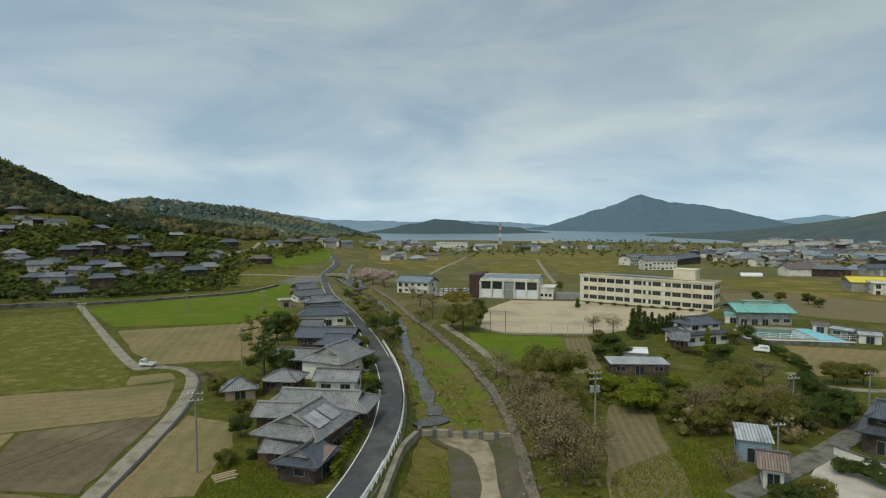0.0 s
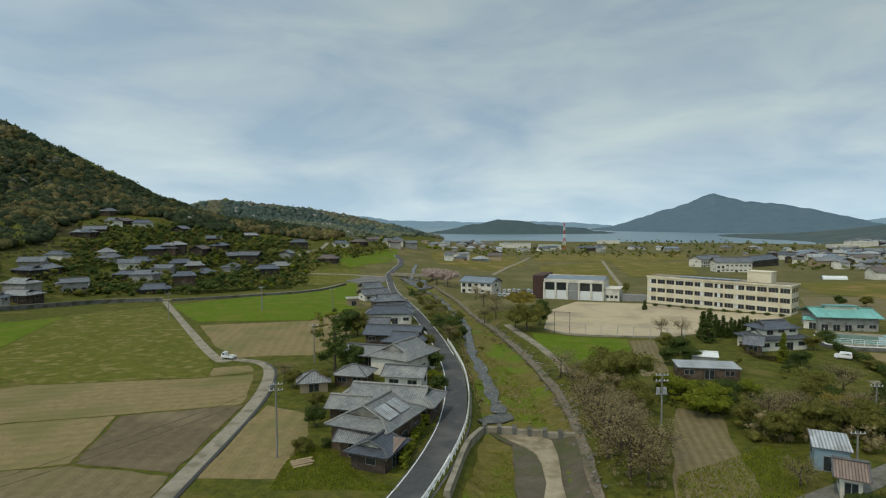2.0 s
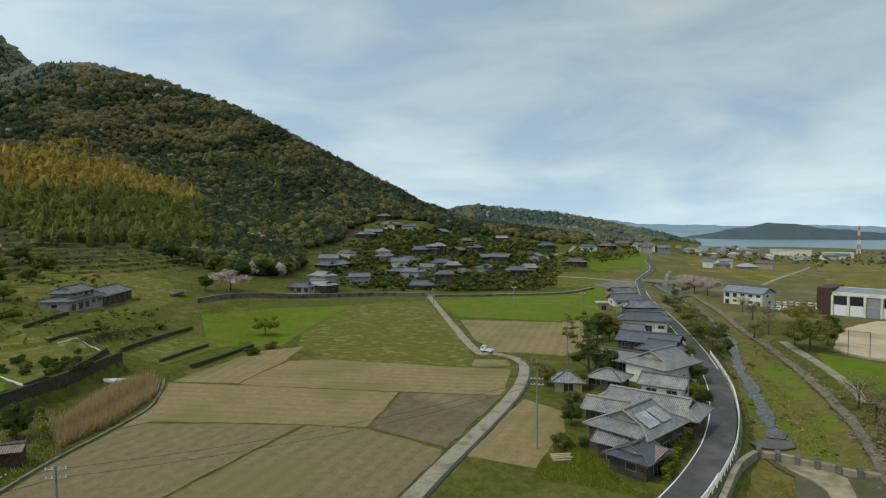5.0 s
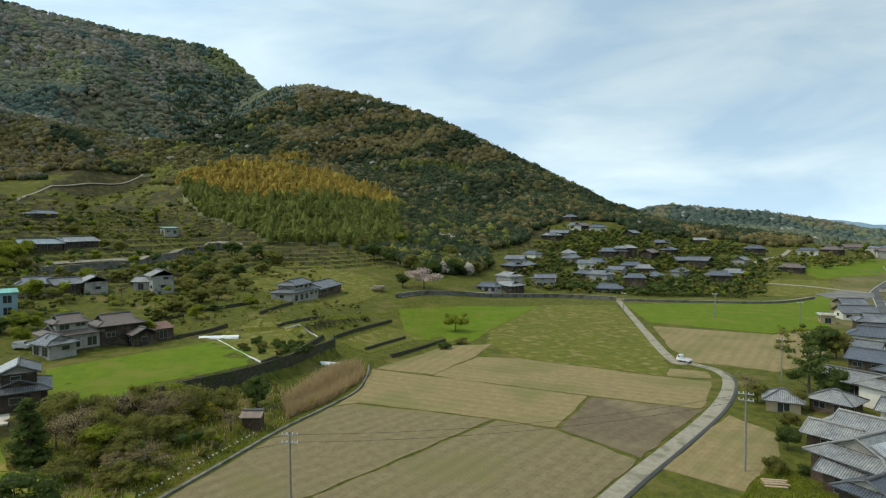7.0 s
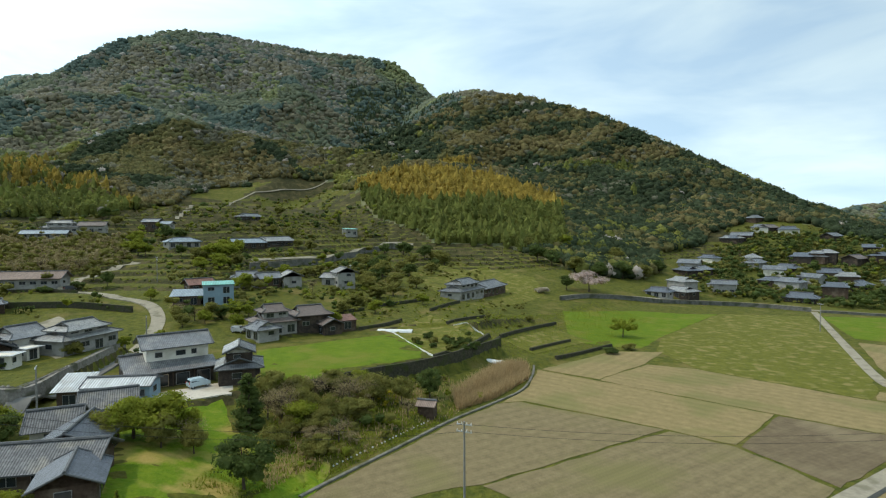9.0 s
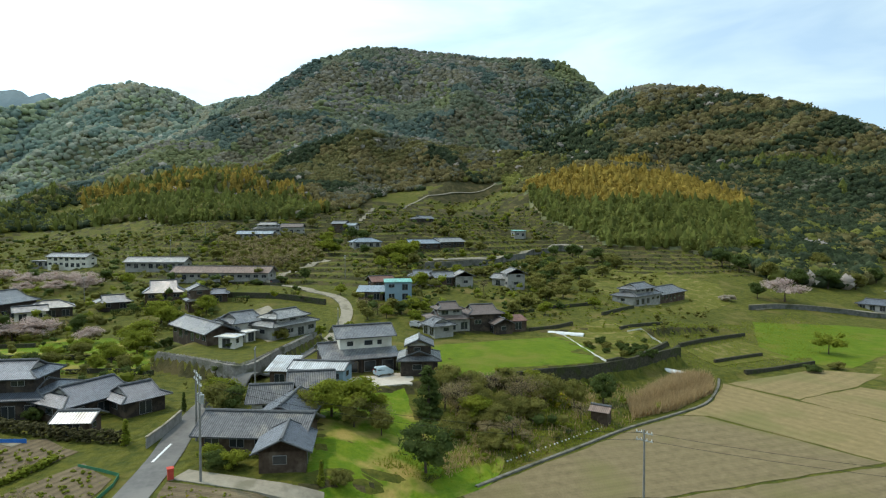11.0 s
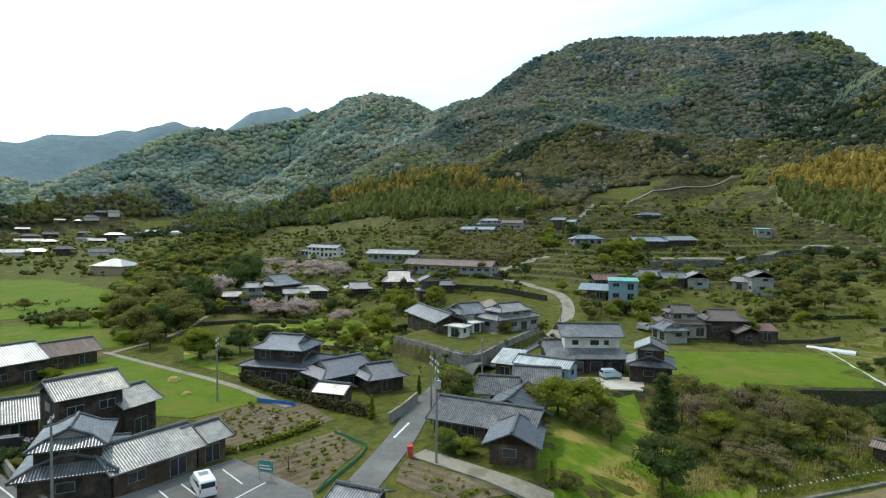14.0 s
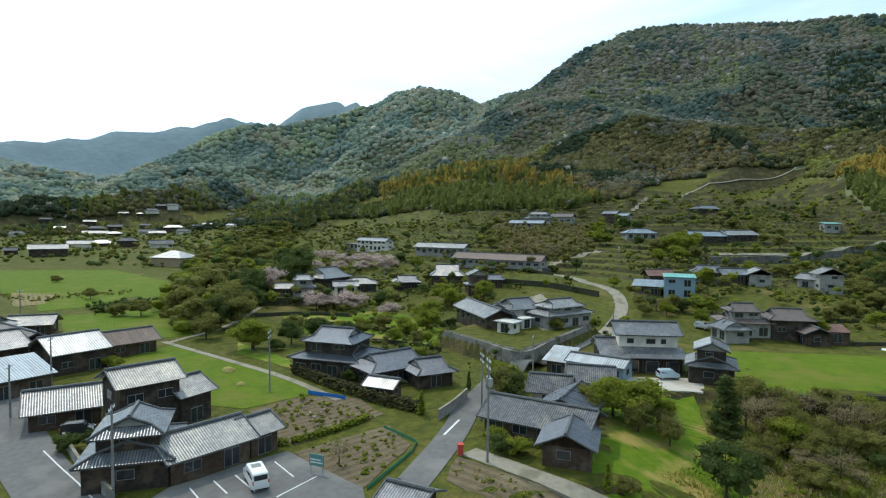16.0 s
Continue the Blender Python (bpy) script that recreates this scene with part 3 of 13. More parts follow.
def far_hill(name, label, line, width, material, step=14.0, seed=1):
    """A distant ridge standing in the sea or behind the land: a crest with folded flanks."""
    pts = [Vector(p) for p in line]
    cs = []
    for a, b in zip(pts, pts[1:]):
        n = max(2, int((b - a).length / step))
        cs += [a.lerp(b, k / n) for k in range(n)]
    cs.append(pts[-1])
    v, m = [], 15
    for i, c in enumerate(cs):
        out = Vector((c.x, c.y, 0)).normalized()
        for k in range(-m, m + 1):
            q = c + out * (k / m * width)
            f = 1 - abs(k) / m
            fold = float(0.25 * abs(waves(q.x, q.y, 260, seed)) + 0.1 * abs(waves(q.x, q.y, 90, seed + 1))) * min(1, 3 * (1 - f))
            bump = float(4 * waves(q.x, q.y, 45, seed + 2))
            v.append((q.x, q.y, -30 + (c.z + 30) * max(0, f ** 1.15 * (1 - fold)) + bump * f))
    w, f = 2 * m + 1, []
    for i in range(len(cs) - 1):
        for k in range(w - 1):
            a = i * w + k
            f.append((a, a + 1, a + w + 1, a + w))
    return tagged(new(name, mesh_from(name, v, f, material, True)), label, "hill", kind="structure")


# backdrop hills, their haze painted as base colour
far_hill("backdrop_island", "low blue-green wooded island in the sea", crest((7.5, 2500, -1.3), (5.7, 2450, -1.0), (3, 2400, -0.45), (0.8, 2400, -0.05), (-1.5, 2400, -0.2), (-3.7, 2420, -0.5), (-7, 2450, -0.85), (-10.5, 2500, -1.35)), 160, HAZED_ISLAND, seed=3)
far_hill("backdrop_mountain", "hazy blue mountain across the water", crest((-6, 3500, -1.25), (-10, 3400, -0.7), (-12.5, 3350, 0.1), (-14.4, 3300, 0.75), (-16.5, 3250, 1.35), (-17.8, 3220, 2.0), (-18.7, 3200, 2.2), (-20, 3200, 1.85), (-21.2, 3200, 1.45), (-23, 3200, 1.35), (-26.5, 3250, 0.7), (-29, 3300, 0.0), (-31.5, 3400, -0.6), (-36, 3500, -1.0)), 620, HAZED_MOUNTAIN, seed=5)
far_hill("backdrop_mountain", "faint blue mountains on the far shore", crest((22, 4300, 0.2), (17, 4300, 0.55), (14, 4300, 0.35), (11, 4300, -0.1), (7, 4300, -0.15), (3, 4300, -0.3), (-2, 4300, -0.2), (-6, 4300, -0.3), (-10, 4300, -0.6)), 300, HAZED_FAINT, 30.0, seed=7)
far_hill("backdrop_mountain", "faint blue mountains on the far shore", crest((-27, 4300, -0.5), (-31, 4300, 0.0), (-33, 4300, 0.3), (-36, 4300, 0.0), (-40, 4300, -0.3)), 300, HAZED_FAINT, 30.0, seed=9)


# ---- builders ----
def part(name, me, material, parent, label="", at=None):
    """One mesh under a thing or part; me is a bmesh or mesh."""
    if isinstance(me, bmesh.types.BMesh):
        bm, me = me, bpy.data.meshes.new(name)
        bm.to_mesh(me)
        bm.free()
    if material and not me.materials:
        me.materials.append(material)
    ob = new(name, me)
    ob.parent = parent
    if at is not None:
        ob.matrix_basis = at
    if label:
        tagged(ob, label)
    return ob


def thing(name, at, label, category, group="", kind=""):
    ob = new(name)
    ob.empty_display_size = 0.5
    ob.matrix_basis = at
    return tagged(ob, label, category, group, kind)


def box_into(bm, x0, y0, z0, x1, y1, z1):
    v = [bm.verts.new(p) for p in ((x0, y0, z0), (x1, y0, z0), (x1, y1, z0), (x0, y1, z0), (x0, y0, z1), (x1, y0, z1), (x1, y1, z1), (x0, y1, z1))]
    for f in ((3, 2, 1, 0), (4, 5, 6, 7), (0, 1, 5, 4), (1, 2, 6, 5), (2, 3, 7, 6), (3, 0, 4, 7)):
        bm.faces.new([v[i] for i in f])


def box(x0, y0, z0, x1, y1, z1):
    bm = bmesh.new()
    box_into(bm, x0, y0, z0, x1, y1, z1)
    return bm


def tube_into(bm, a, b, r0, r1=None, n=6):
    """A tapered rod from a to b."""
    a, b = Vector(a), Vector(b)
    r1 = r0 if r1 is None else r1
    d = (b - a).normalized()
    u = d.cross(Vector((0, 0, 1)) if abs(d.z) < 0.9 else Vector((1, 0, 0))).normalized()
    w = d.cross(u)
    ring = []
    for c, r in ((a, r0), (b, r1)):
        ring.append([bm.verts.new(c + (u * math.cos(k) + w * math.sin(k)) * r) for k in (2 * math.pi * i / n for i in range(n))])
    for i in range(n):
        j = (i + 1) % n
        bm.faces.new((ring[0][j], ring[0][i], ring[1][i], ring[1][j]))
    bm.faces.new(ring[0])
    bm.faces.new(ring[1][::-1])


def tube(a, b, r0, r1=None, n=6):
    bm = bmesh.new()
    tube_into(bm, a, b, r0, r1, n)
    return bm


def slab_into(bm, poly, thick, uv):
    """A roof plane of real thickness; uv in metres, along the eave and up the slope."""
    p = [Vector(q) for q in poly]
    n = (p[1] - p[0]).cross(p[2] - p[0]).normalized()
    e = (p[1] - p[0]).normalized()
    up = n.cross(e)
    top = [bm.verts.new(q) for q in p]
    low = [bm.verts.new(q - Vector((0, 0, thick))) for q in p]
    f = bm.faces.new(top)
    for l in f.loops:
        d = l.vert.co - p[0]
        l[uv].uv = (d.dot(e), d.dot(up))
    bm.faces.new(low[::-1])
    for i in range(len(p)):
        j = (i + 1) % len(p)
        bm.faces.new((top[j], top[i], low[i], low[j]))


def roof_shapes(style, w, d, z, over, pitch, inset=0.0):
    """Planes, closing gable walls and ridge lines of a roof over a w x d block, eaves at z."""
    W, D = w / 2 + over, d / 2 + over
    top = z + D * pitch
    if style == "irimoya":
        g = inset or min(W * 0.35, D * 0.5)
        m, k = W - g, z + g * pitch
        planes = []
        for s in (1, -1):
            planes.append([(-W * s, -D * s, z), (W * s, -D * s, z), (m * s, -(D - g) * s, k), (m * s, 0, top), (-m * s, 0, top), (-m * s, -(D - g) * s, k)])
            planes.append([(W * s, -D * s, z), (W * s, D * s, z), (m * s, (D - g) * s, k), (m * s, -(D - g) * s, k)])
        i = m - 0.3
        gables = [[(i * s, -(D - g) * s * 0.96, k - 0.05), (i * s, (D - g) * s * 0.96, k - 0.05), (i * s, 0, top - 0.12)] for s in (1, -1)]
        lines = [((-m, 0, top), (m, 0, top), 0.2)]
        for a in (1, -1):
            for b in (1, -1):
                lines.append(((W * a, D * b, z), (m * a, (D - g) * b, k), 0.13))
                lines.append(((m * a, (D - g) * b, k), (m * a, 0, top), 0.12))
        return planes, gables, lines
    if style == "hip":
        m = max(W - D, 0.3)
        planes = []
        for s in (1, -1):
            planes.append([(-W * s, -D * s, z), (W * s, -D * s, z), (m * s, 0, top), (-m * s, 0, top)])
            planes.append([(W * s, -D * s, z), (W * s, D * s, z), (m * s, 0, top)])
        lines = [((-m, 0, top), (m, 0, top), 0.2)] + [((W * a, D * b, z), (m * a, 0, top), 0.13) for a in (1, -1) for b in (1, -1)]
        return planes, [], lines
    if style == "shed":
        planes = [[(-W, -D, z), (W, -D, z), (W, D, z + 2 * D * pitch * 0.5), (-W, D, z + 2 * D * pitch * 0.5)]]
        i = w / 2
        gables = [[(i * s, -d / 2 * s, z - 0.1), (i * s, d / 2 * s, z - 0.1), (i * s, d / 2, z + (D + d / 2) * pitch * 0.5 - 0.1)] for s in (1, -1)]
        gables.append([(-i, d / 2, z - 0.1), (-i, d / 2, z + (D + d / 2) * pitch * 0.5 - 0.12), (i, d / 2, z + (D + d / 2) * pitch * 0.5 - 0.12), (i, d / 2, z - 0.1)])
        return planes, gables, []
    if style == "flat":
        return [[(-W, -D, z), (W, -D, z), (W, D, z + 0.03), (-W, D, z + 0.03)]], [], []
    planes = [[(-W * s, -D * s, z), (W * s, -D * s, z), (W * s, 0, top), (-W * s, 0, top)] for s in (1, -1)]
    i = w / 2
    gables = [[(i * s, -d / 2 * s, z - 0.05), (i * s, d / 2 * s, z - 0.05), (i * s, 0, top - over * pitch * 0 - 0.2)] for s in (1, -1)]
    lines = [((-W, 0, top), (W, 0, top), 0.2)] + [((W * a, D * b, z), (W * a, 0, top), 0.1) for a in (1, -1) for b in (1, -1)]
    return planes, gables, lines


def roof_on(owner, style, w, d, z, over, pitch, roof, plaster, cap, ox=0.0, oy=0.0, inset=0.0, thick=0.16, fine=True):
    planes, gables, lines = roof_shapes(style, w, d, z, over, pitch, inset)
    off = Vector((ox, oy, 0))
    bm = bmesh.new()
    uv = bm.loops.layers.uv.new("metres")
    for p in planes:
        slab_into(bm, [Vector(q) + off for q in p], thick, uv)
    top = part("roof", bm, roof, owner)
    if gables and fine is not None:
        for g in gables:
            bm = bmesh.new()
            bm.faces.new([bm.verts.new(Vector(q) + off) for q in g])
            bmesh.ops.solidify(bm, geom=bm.faces[:], thickness=0.06)
            part("gable", bm, plaster, owner)
    if lines and fine is not None:
        for i, (a, b, r) in enumerate(lines if fine else lines[:1]):
            a, b = Vector(a) + off, Vector(b) + off
            part("ridge" if i == 0 else "hip_ridge", tube(a + Vector((0, 0, r * 0.5)), b + Vector((0, 0, r * 0.5)), r, r, 6), cap, top)
    return top


def openings(owner, w, d, z0, h, rnd, ox=0.0, oy=0.0, density=1.0):
    """Windows and a door on the walls of a block: frame and pane each."""
    n = max(1, int(w / 3.0 * density))
    for face in (-1, 1):
        for i in range(n if face < 0 else (n + 1) // 2):
            x = ox - w / 2 + (i + 0.5) * w / n
            door = z0 < 0.5 and i == n // 2
            ww = min(1.8, w / n * 0.62)
            za, zb = (z0 + 0.1, z0 + 2.0) if door or rnd.random() < 0.3 else (z0 + h * 0.36, z0 + h * 0.36 + 1.05)
            zb = min(zb, z0 + h - 0.3)
            y = oy + face * d / 2
            bm = box(x - ww / 2, min(y, y + face * 0.07), za, x + ww / 2, max(y, y + face * 0.07), zb)
            f = part("door" if door else "window", bm, FRAME, owner)
            bm = bmesh.new()
            for s in (-1, 1):
                box_into(bm, x + (s - 1) * ww / 4 + 0.05, min(y + face * 0.07, y + face * 0.09), za + 0.07, x + (s + 1) * ww / 4 - 0.05, max(y + face * 0.07, y + face * 0.09), zb - 0.07)
            part("pane", bm, GLASS, f)
    for face in (-1, 1):
        x = ox + face * w / 2
        y = oy + rnd.uniform(-0.15, 0.15) * d
        ww = min(1.6, d * 0.3)
        za, zb = z0 + h * 0.4, min(z0 + h * 0.4 + 1.0, z0 + h - 0.3)
        f = part("window", box(min(x, x + face * 0.07), y - ww / 2, za, max(x, x + face * 0.07), y + ww / 2, zb), FRAME, owner)
        part("pane", box(min(x + face * 0.07, x + face * 0.09), y - ww / 2 + 0.06, za + 0.07, max(x + face * 0.07, x + face * 0.09), y + ww / 2 - 0.06, zb - 0.07), GLASS, f)


def house(x, y, rz, w, d, h, style, roof, wall, label="", z=None, over=0.7, pitch=0.45, name="house", group="", detail=1, cap=None, upper=None):
    """A block with its roof. style 'two': a lower storey with a skirt roof and an upper storey in from its edges."""
    rnd = random.Random(int(x * 37 + y * 91))
    if 2.6 < h < 3.4 and style in ("gable", "irimoya", "hip") and name != "school":
        h, over = h - 0.45, over + 0.1  # low eaves
    z = height(x, y) if z is None else z
    o = thing(name, pose(x, y, z, 0, 0, rz), label, "house" if name != "shed" else "shed", group)
    cap = cap or CAP
    if style == "two":
        h1 = 2.9
        uw, ud, top_style = upper or (w * 0.72, d * 0.74, "irimoya")
        part("wall", box(-w / 2, -d / 2, -1.5, w / 2, d / 2, h1), wall, o)
        skirt = roof_on(o, "irimoya", w, d, h1, over, pitch * 0.8, roof, wall, cap, fine=detail)
        part("upper_wall", box(-uw / 2, -ud / 2, h1, uw / 2, ud / 2, h), wall, o)
        roof_on(o, top_style, uw, ud, h, over * 0.9, pitch, roof, PLASTER, cap, fine=detail)
        if detail:
            openings(o, w, d, 0, h1, rnd)
            openings(o, uw, ud, h1 + (h - h1) * 0.35, (h - h1) * 0.65, rnd)
        return o
    bm = box(-w / 2, -d / 2, -1.5, w / 2, d / 2, h + (0.02 if style != "shed" else 0))
    if detail is None and style == "gable":
        for s in (-1, 1):
            bm.faces.new([bm.verts.new(q) for q in ((s * w / 2, -d / 2, h), (s * w / 2, d / 2, h), (s * w / 2, 0, h + d / 2 * pitch))])
    part("wall", bm, wall, o)
    roof_on(o, style, w, d, h, over, pitch, roof, PLASTER if style == "irimoya" else wall, cap, thick=0.16 if name != "shed" else 0.08, fine=detail)
    if detail:
        openings(o, w, d, 0, min(h, 3.0), rnd)
        if h > 4.6:
            openings(o, w, d, 2.9, h - 2.9, rnd)
    return o


def roof_sheet(owner, x0, x1, y0, y1, eave, reach, pitch):
    """A bright sheet on the slope of a gable whose eave stands that far from the ridge: a metal patch, or a stand-in
    for sun gleam.
    """
    bm = bmesh.new()
    v = [bm.verts.new((x, y, eave + (reach - abs(y)) * pitch + 0.12 + z)) for z in (0, 0.1) for x, y in ((x0, y0), (x1, y0), (x1, y1), (x0, y1))]
    for f in ((3, 2, 1, 0), (4, 5, 6, 7), (0, 1, 5, 4), (1, 2, 6, 5), (2, 3, 7, 6), (3, 0, 4, 7)):
        bm.faces.new([v[k] for k in f])
    uv = bm.loops.layers.uv.new("metres")
    for f in bm.faces:
        for l in f.loops:
            l[uv].uv = (l.vert.co.x, l.vert.co.y)
    part("roof_sheet", bm, METAL, owner, "bright roof sheet, metal patch or sun-gleam stand-in")


# ---- fields, roads and paths ----
WALL_STAINED = mat("stained_concrete", (0.13, 0.125, 0.105), (0.21, 0.20, 0.17), 1.0, 0.95, 0.4, 0.3, (0.09, 0.09, 0.055), 2.5)
CHANNEL = mat("wet_channel", (0.035, 0.035, 0.03), (0.06, 0.06, 0.05), 0.6, 0.5)


def inside(px, py, poly):
    r = np.zeros(len(px), bool)
    n = len(poly)
    for i in range(n):
        (ax, ay), (bx, by) = poly[i], poly[(i + 1) % n]
        c = ((ay > py) != (by > py)) & (px < (bx - ax) * (py - ay) / (by - ay + 1e-9) + ax)
        r ^= c
    return r


def patch(name, label, category, material, poly, lift):
    """A level piece of land with worn edges, laid on the ground."""
    bm = bmesh.new()
    pts = []
    for i, (ax, ay) in enumerate(poly):
        bx, by = poly[(i + 1) % len(poly)]
        n = max(1, int(math.hypot(bx - ax, by - ay) / 2.5))
        pts += [(ax + (bx - ax) * k / n, ay + (by - ay) * k / n) for k in range(n)]
    rnd = random.Random(len(pts) * 7 + int(abs(poly[0][0])))
    vs = [bm.verts.new((x + rnd.uniform(-0.25, 0.25), y + rnd.uniform(-0.25, 0.25), 0)) for x, y in pts]
    edge = [bm.edges.new((vs[i], vs[(i + 1) % len(vs)])) for i in range(len(vs))]
    bmesh.ops.triangle_fill(bm, edges=edge, use_beauty=True)
    size = max(4.0, math.hypot(poly[0][0], poly[0][1]) * 0.05)
    for _ in range(4):
        long = [e for e in bm.edges if e.calc_length() > size]
        if not long or len(bm.verts) > 6000:
            break
        bmesh.ops.subdivide_edges(bm, edges=long, cuts=1)
        bmesh.ops.triangulate(bm, faces=bm.faces[:])
    co = np.array([v.co[:2] for v in bm.verts])
    z = ground(co[:, 0], co[:, 1])
    for v, h in zip(bm.verts, z):
        v.co.z = h + lift
    if sum(f.normal.z if f.normal.length else f.calc_area() for f in bm.faces) < 0:
        bmesh.ops.reverse_faces(bm, faces=bm.faces[:])
    bm.normal_update()
    if bm.faces and sum(f.normal.z for f in bm.faces) < 0:
        bmesh.ops.reverse_faces(bm, faces=bm.faces[:])
    rim = [e for e in bm.edges if e.is_boundary]
    low = bmesh.ops.extrude_edge_only(bm, edges=rim)["geom"]
    for v in low:
        if isinstance(v, bmesh.types.BMVert):
            v.co.z -= lift + 0.3
    me = bpy.data.meshes.new(name)
    bm.to_mesh(me)
    bm.free()
    me.materials.append(material)
    return tagged(new(name, me), label, category, kind="structure")


def smooth_line(pts, step):
    """A curve through the points, sampled every step metres."""
    p = [Vector((x, y, 0)) for x, y in pts]
    p = [p[0] * 2 - p[1]] + p + [p[-1] * 2 - p[-2]]
    out = []
    for i in range(1, len(p) - 2):
        n = max(1, int((p[i + 1] - p[i]).length / step))
        for k in range(n):
            t = k / n
            out.append(0.5 * (2 * p[i] + (p[i + 1] - p[i - 1]) * t + (2 * p[i - 1] - 5 * p[i] + 4 * p[i + 1] - p[i + 2]) * t * t + (3 * p[i] - p[i - 1] - 3 * p[i + 1] + p[i + 2]) * t ** 3))
    out.append(p[-2])
    return out


def sides(line, i):
    a, b = line[max(i - 1, 0)], line[min(i + 1, len(line) - 1)]
    d = (b - a).normalized()
    return Vector((-d.y, d.x, 0))


WAYS = []


def strip(name, label, category, material, width, pts, lift, step=2.0, offset=0.0, parent=None, ragged=0.0):
    """A band along a line on the ground, with a kerb-like edge."""
    line = smooth_line(pts, step)
    if width > 1:
        WAYS.extend((p.x, p.y, width / 2 + 1.2) for p in line)
    v, f, q = [], [], []
    for i, p in enumerate(line):
        s = sides(line, i)
        rag = [1 + ragged * float(waves(p.x + 40 * k, p.y, 7.0, 51)) + 0.6 * ragged * float(waves(p.x, p.y + 40 * k, 3.0, 52)) for k in (-1, 1)] if ragged else (1, 1)
        q += [p + s * (k * width * rag[k > 0] + offset) for k in (-0.5, -0.5, 0.0, 0.5, 0.5)]
    z = ground(np.array([p.x for p in q]), np.array([p.y for p in q])).reshape(-1, 5)
    z = np.maximum(z, z[:, 2:3]) + lift + np.array([-0.35, 0, 0.02, 0, -0.35])
    v = [(p.x, p.y, h) for p, h in zip(q, z.ravel())]
    for i in range(len(line) - 1):
        for k in range(4):
            a = i * 5 + k
            f.append((a, a + 5, a + 6, a + 1))
    me = mesh_from(name, v, f, material)
    ob = new(name, me)
    if parent:
        ob.parent = parent
        return ob
    return tagged(ob, label, category, kind="structure")


patch("rice_field", "bare grey-brown rice stubble field", "field", furrowed("SOIL", -84), [(-60, 8), (-66.0, 4), (-70.8, 12.2), (-77.5, 24.2), (-83.4, 34.6), (-88.3, 45.6), (-87.2, 50.1), (-65.1, 61.4), (-61.5, 26.5), (-62.5, 20)], 0.06)
patch("rice_field", "bare grey-brown rice stubble field", "field", furrowed("SOIL", 99), [(-60.9, 26.8), (-64.4, 61.6), (-55.7, 65.0), (-41.1, 63.4), (-39.9, 55), (-37.7, 39), (-45, 31)], 0.06)
patch("rice_field", "dark harrowed field beside the concrete path", "field", furrowed("SOIL_DARK", -87), [(-62.0, 84.0), (-46, 91), (-44.8, 91), (-41.2, 64.2), (-55.4, 65.8)], 0.06)
patch("rice_field", "pale straw-coloured stubble field", "field", furrowed("SOIL_PALE", 22), [(-88.8, 46.6), (-93.3, 55.3), (-101.6, 63.4), (-106, 67), (-92.8, 72.4), (-62.6, 84.0), (-56.0, 65.8), (-64.8, 62.2), (-87.3, 51)], 0.06)
patch("rice_field", "pale straw-coloured stubble field", "field", furrowed("SOIL_PALE", -158), [(-93.1, 73.0), (-99.4, 93), (-91, 99.3), (-60, 108), (-51.8, 111.5), (-46.3, 96), (-45.5, 91.9), (-62.4, 84.8)], 0.06)
patch("rice_field", "striped stubble strips beside the bank", "field", furrowed("SOIL_PALE", -66), [(-106, 68), (-114, 96), (-108, 107), (-100, 93), (-93.8, 73.6)], 0.06)
patch("meadow", "patchy green and straw-coloured fallow field", "field", MEADOW, [(-110, 107), (-123, 123), (-153, 186), (-136, 214), (-73, 131), (-63, 116), (-61, 108.6), (-91, 99.9)], 0.05)
patch("paddy", "bright green grass paddy", "field", PASTURE, [(-134, 218), (-98, 287), (-86, 327), (-58, 214), (-65, 184), (-100, 176)], 0.05)
patch("rice_field", "pale stubble field with a straw strip", "field", furrowed("SOIL_PALE", -75), [(-95, 169), (-64, 182), (-57, 208), (-42, 149), (-46, 130), (-55, 129), (-62, 126), (-74, 138)], 0.06)
patch("meadow", "short green grass strip beside the wall", "field", PASTURE, [(-166, 121), (-163, 153), (-152, 183), (-123, 122), (-114, 106), (-126, 92)], 0.05)
patch("paddy", "bright green grass paddy on a walled terrace", "field", PASTURE, [(-130, 11), (-133, 32), (-136, 54), (-105, 38), (-104, 28), (-101, 16), (-102, 7)], 0.06)
patch("rice_field", "bare stubble field between path and garden", "field", furrowed("SOIL_PALE", 97), [(-40.9, 92), (-32, 88), (-29, 79), (-28, 64), (-37.6, 63)], 0.06)
patch("garden_plot", "small bed of pale soil beside the path", "field", furrowed("SOIL_PALE", -147, 1.3, 0.11), [(-63, 116), (-56, 119), (-53, 114), (-60, 109)], 0.07)
patch("paddy", "bright green paddy by the footpath", "field", PASTURE, [(-103, -98), (-92, -68), (-83, -53.5), (-72.5, -60), (-72, -72), (-82, -91), (-90, -98)], 0.06)
patch("paddy", "bright green paddy by the footpath", "field", PASTURE, [(-124, -150), (-140, -139), (-135, -119), (-113, -101), (-108, -106), (-107, -130)], 0.06)
patch("meadow", "green fallow terraces", "field", PASTURE, [(-201, -270), (-223, -231), (-189, -163), (-169, -154), (-137, -175), (-153, -208)], 0.06)
patch("garden_plot", "dug vegetable garden with flower clumps", "field", furrowed("SOIL_DARK", -28, 1.3, 0.16), [(-72, -59), (-79, -56), (-82, -47), (-76, -41), (-63, -47), (-65, -51)], 0.06)
patch("garden_plot", "dug vegetable garden with straw and weeds", "field", furrowed("SOIL_DARK", 146, 1.3, 0.16), [(-61, -46), (-72, -39), (-67, -34), (-55, -35), (-55, -38)], 0.06)
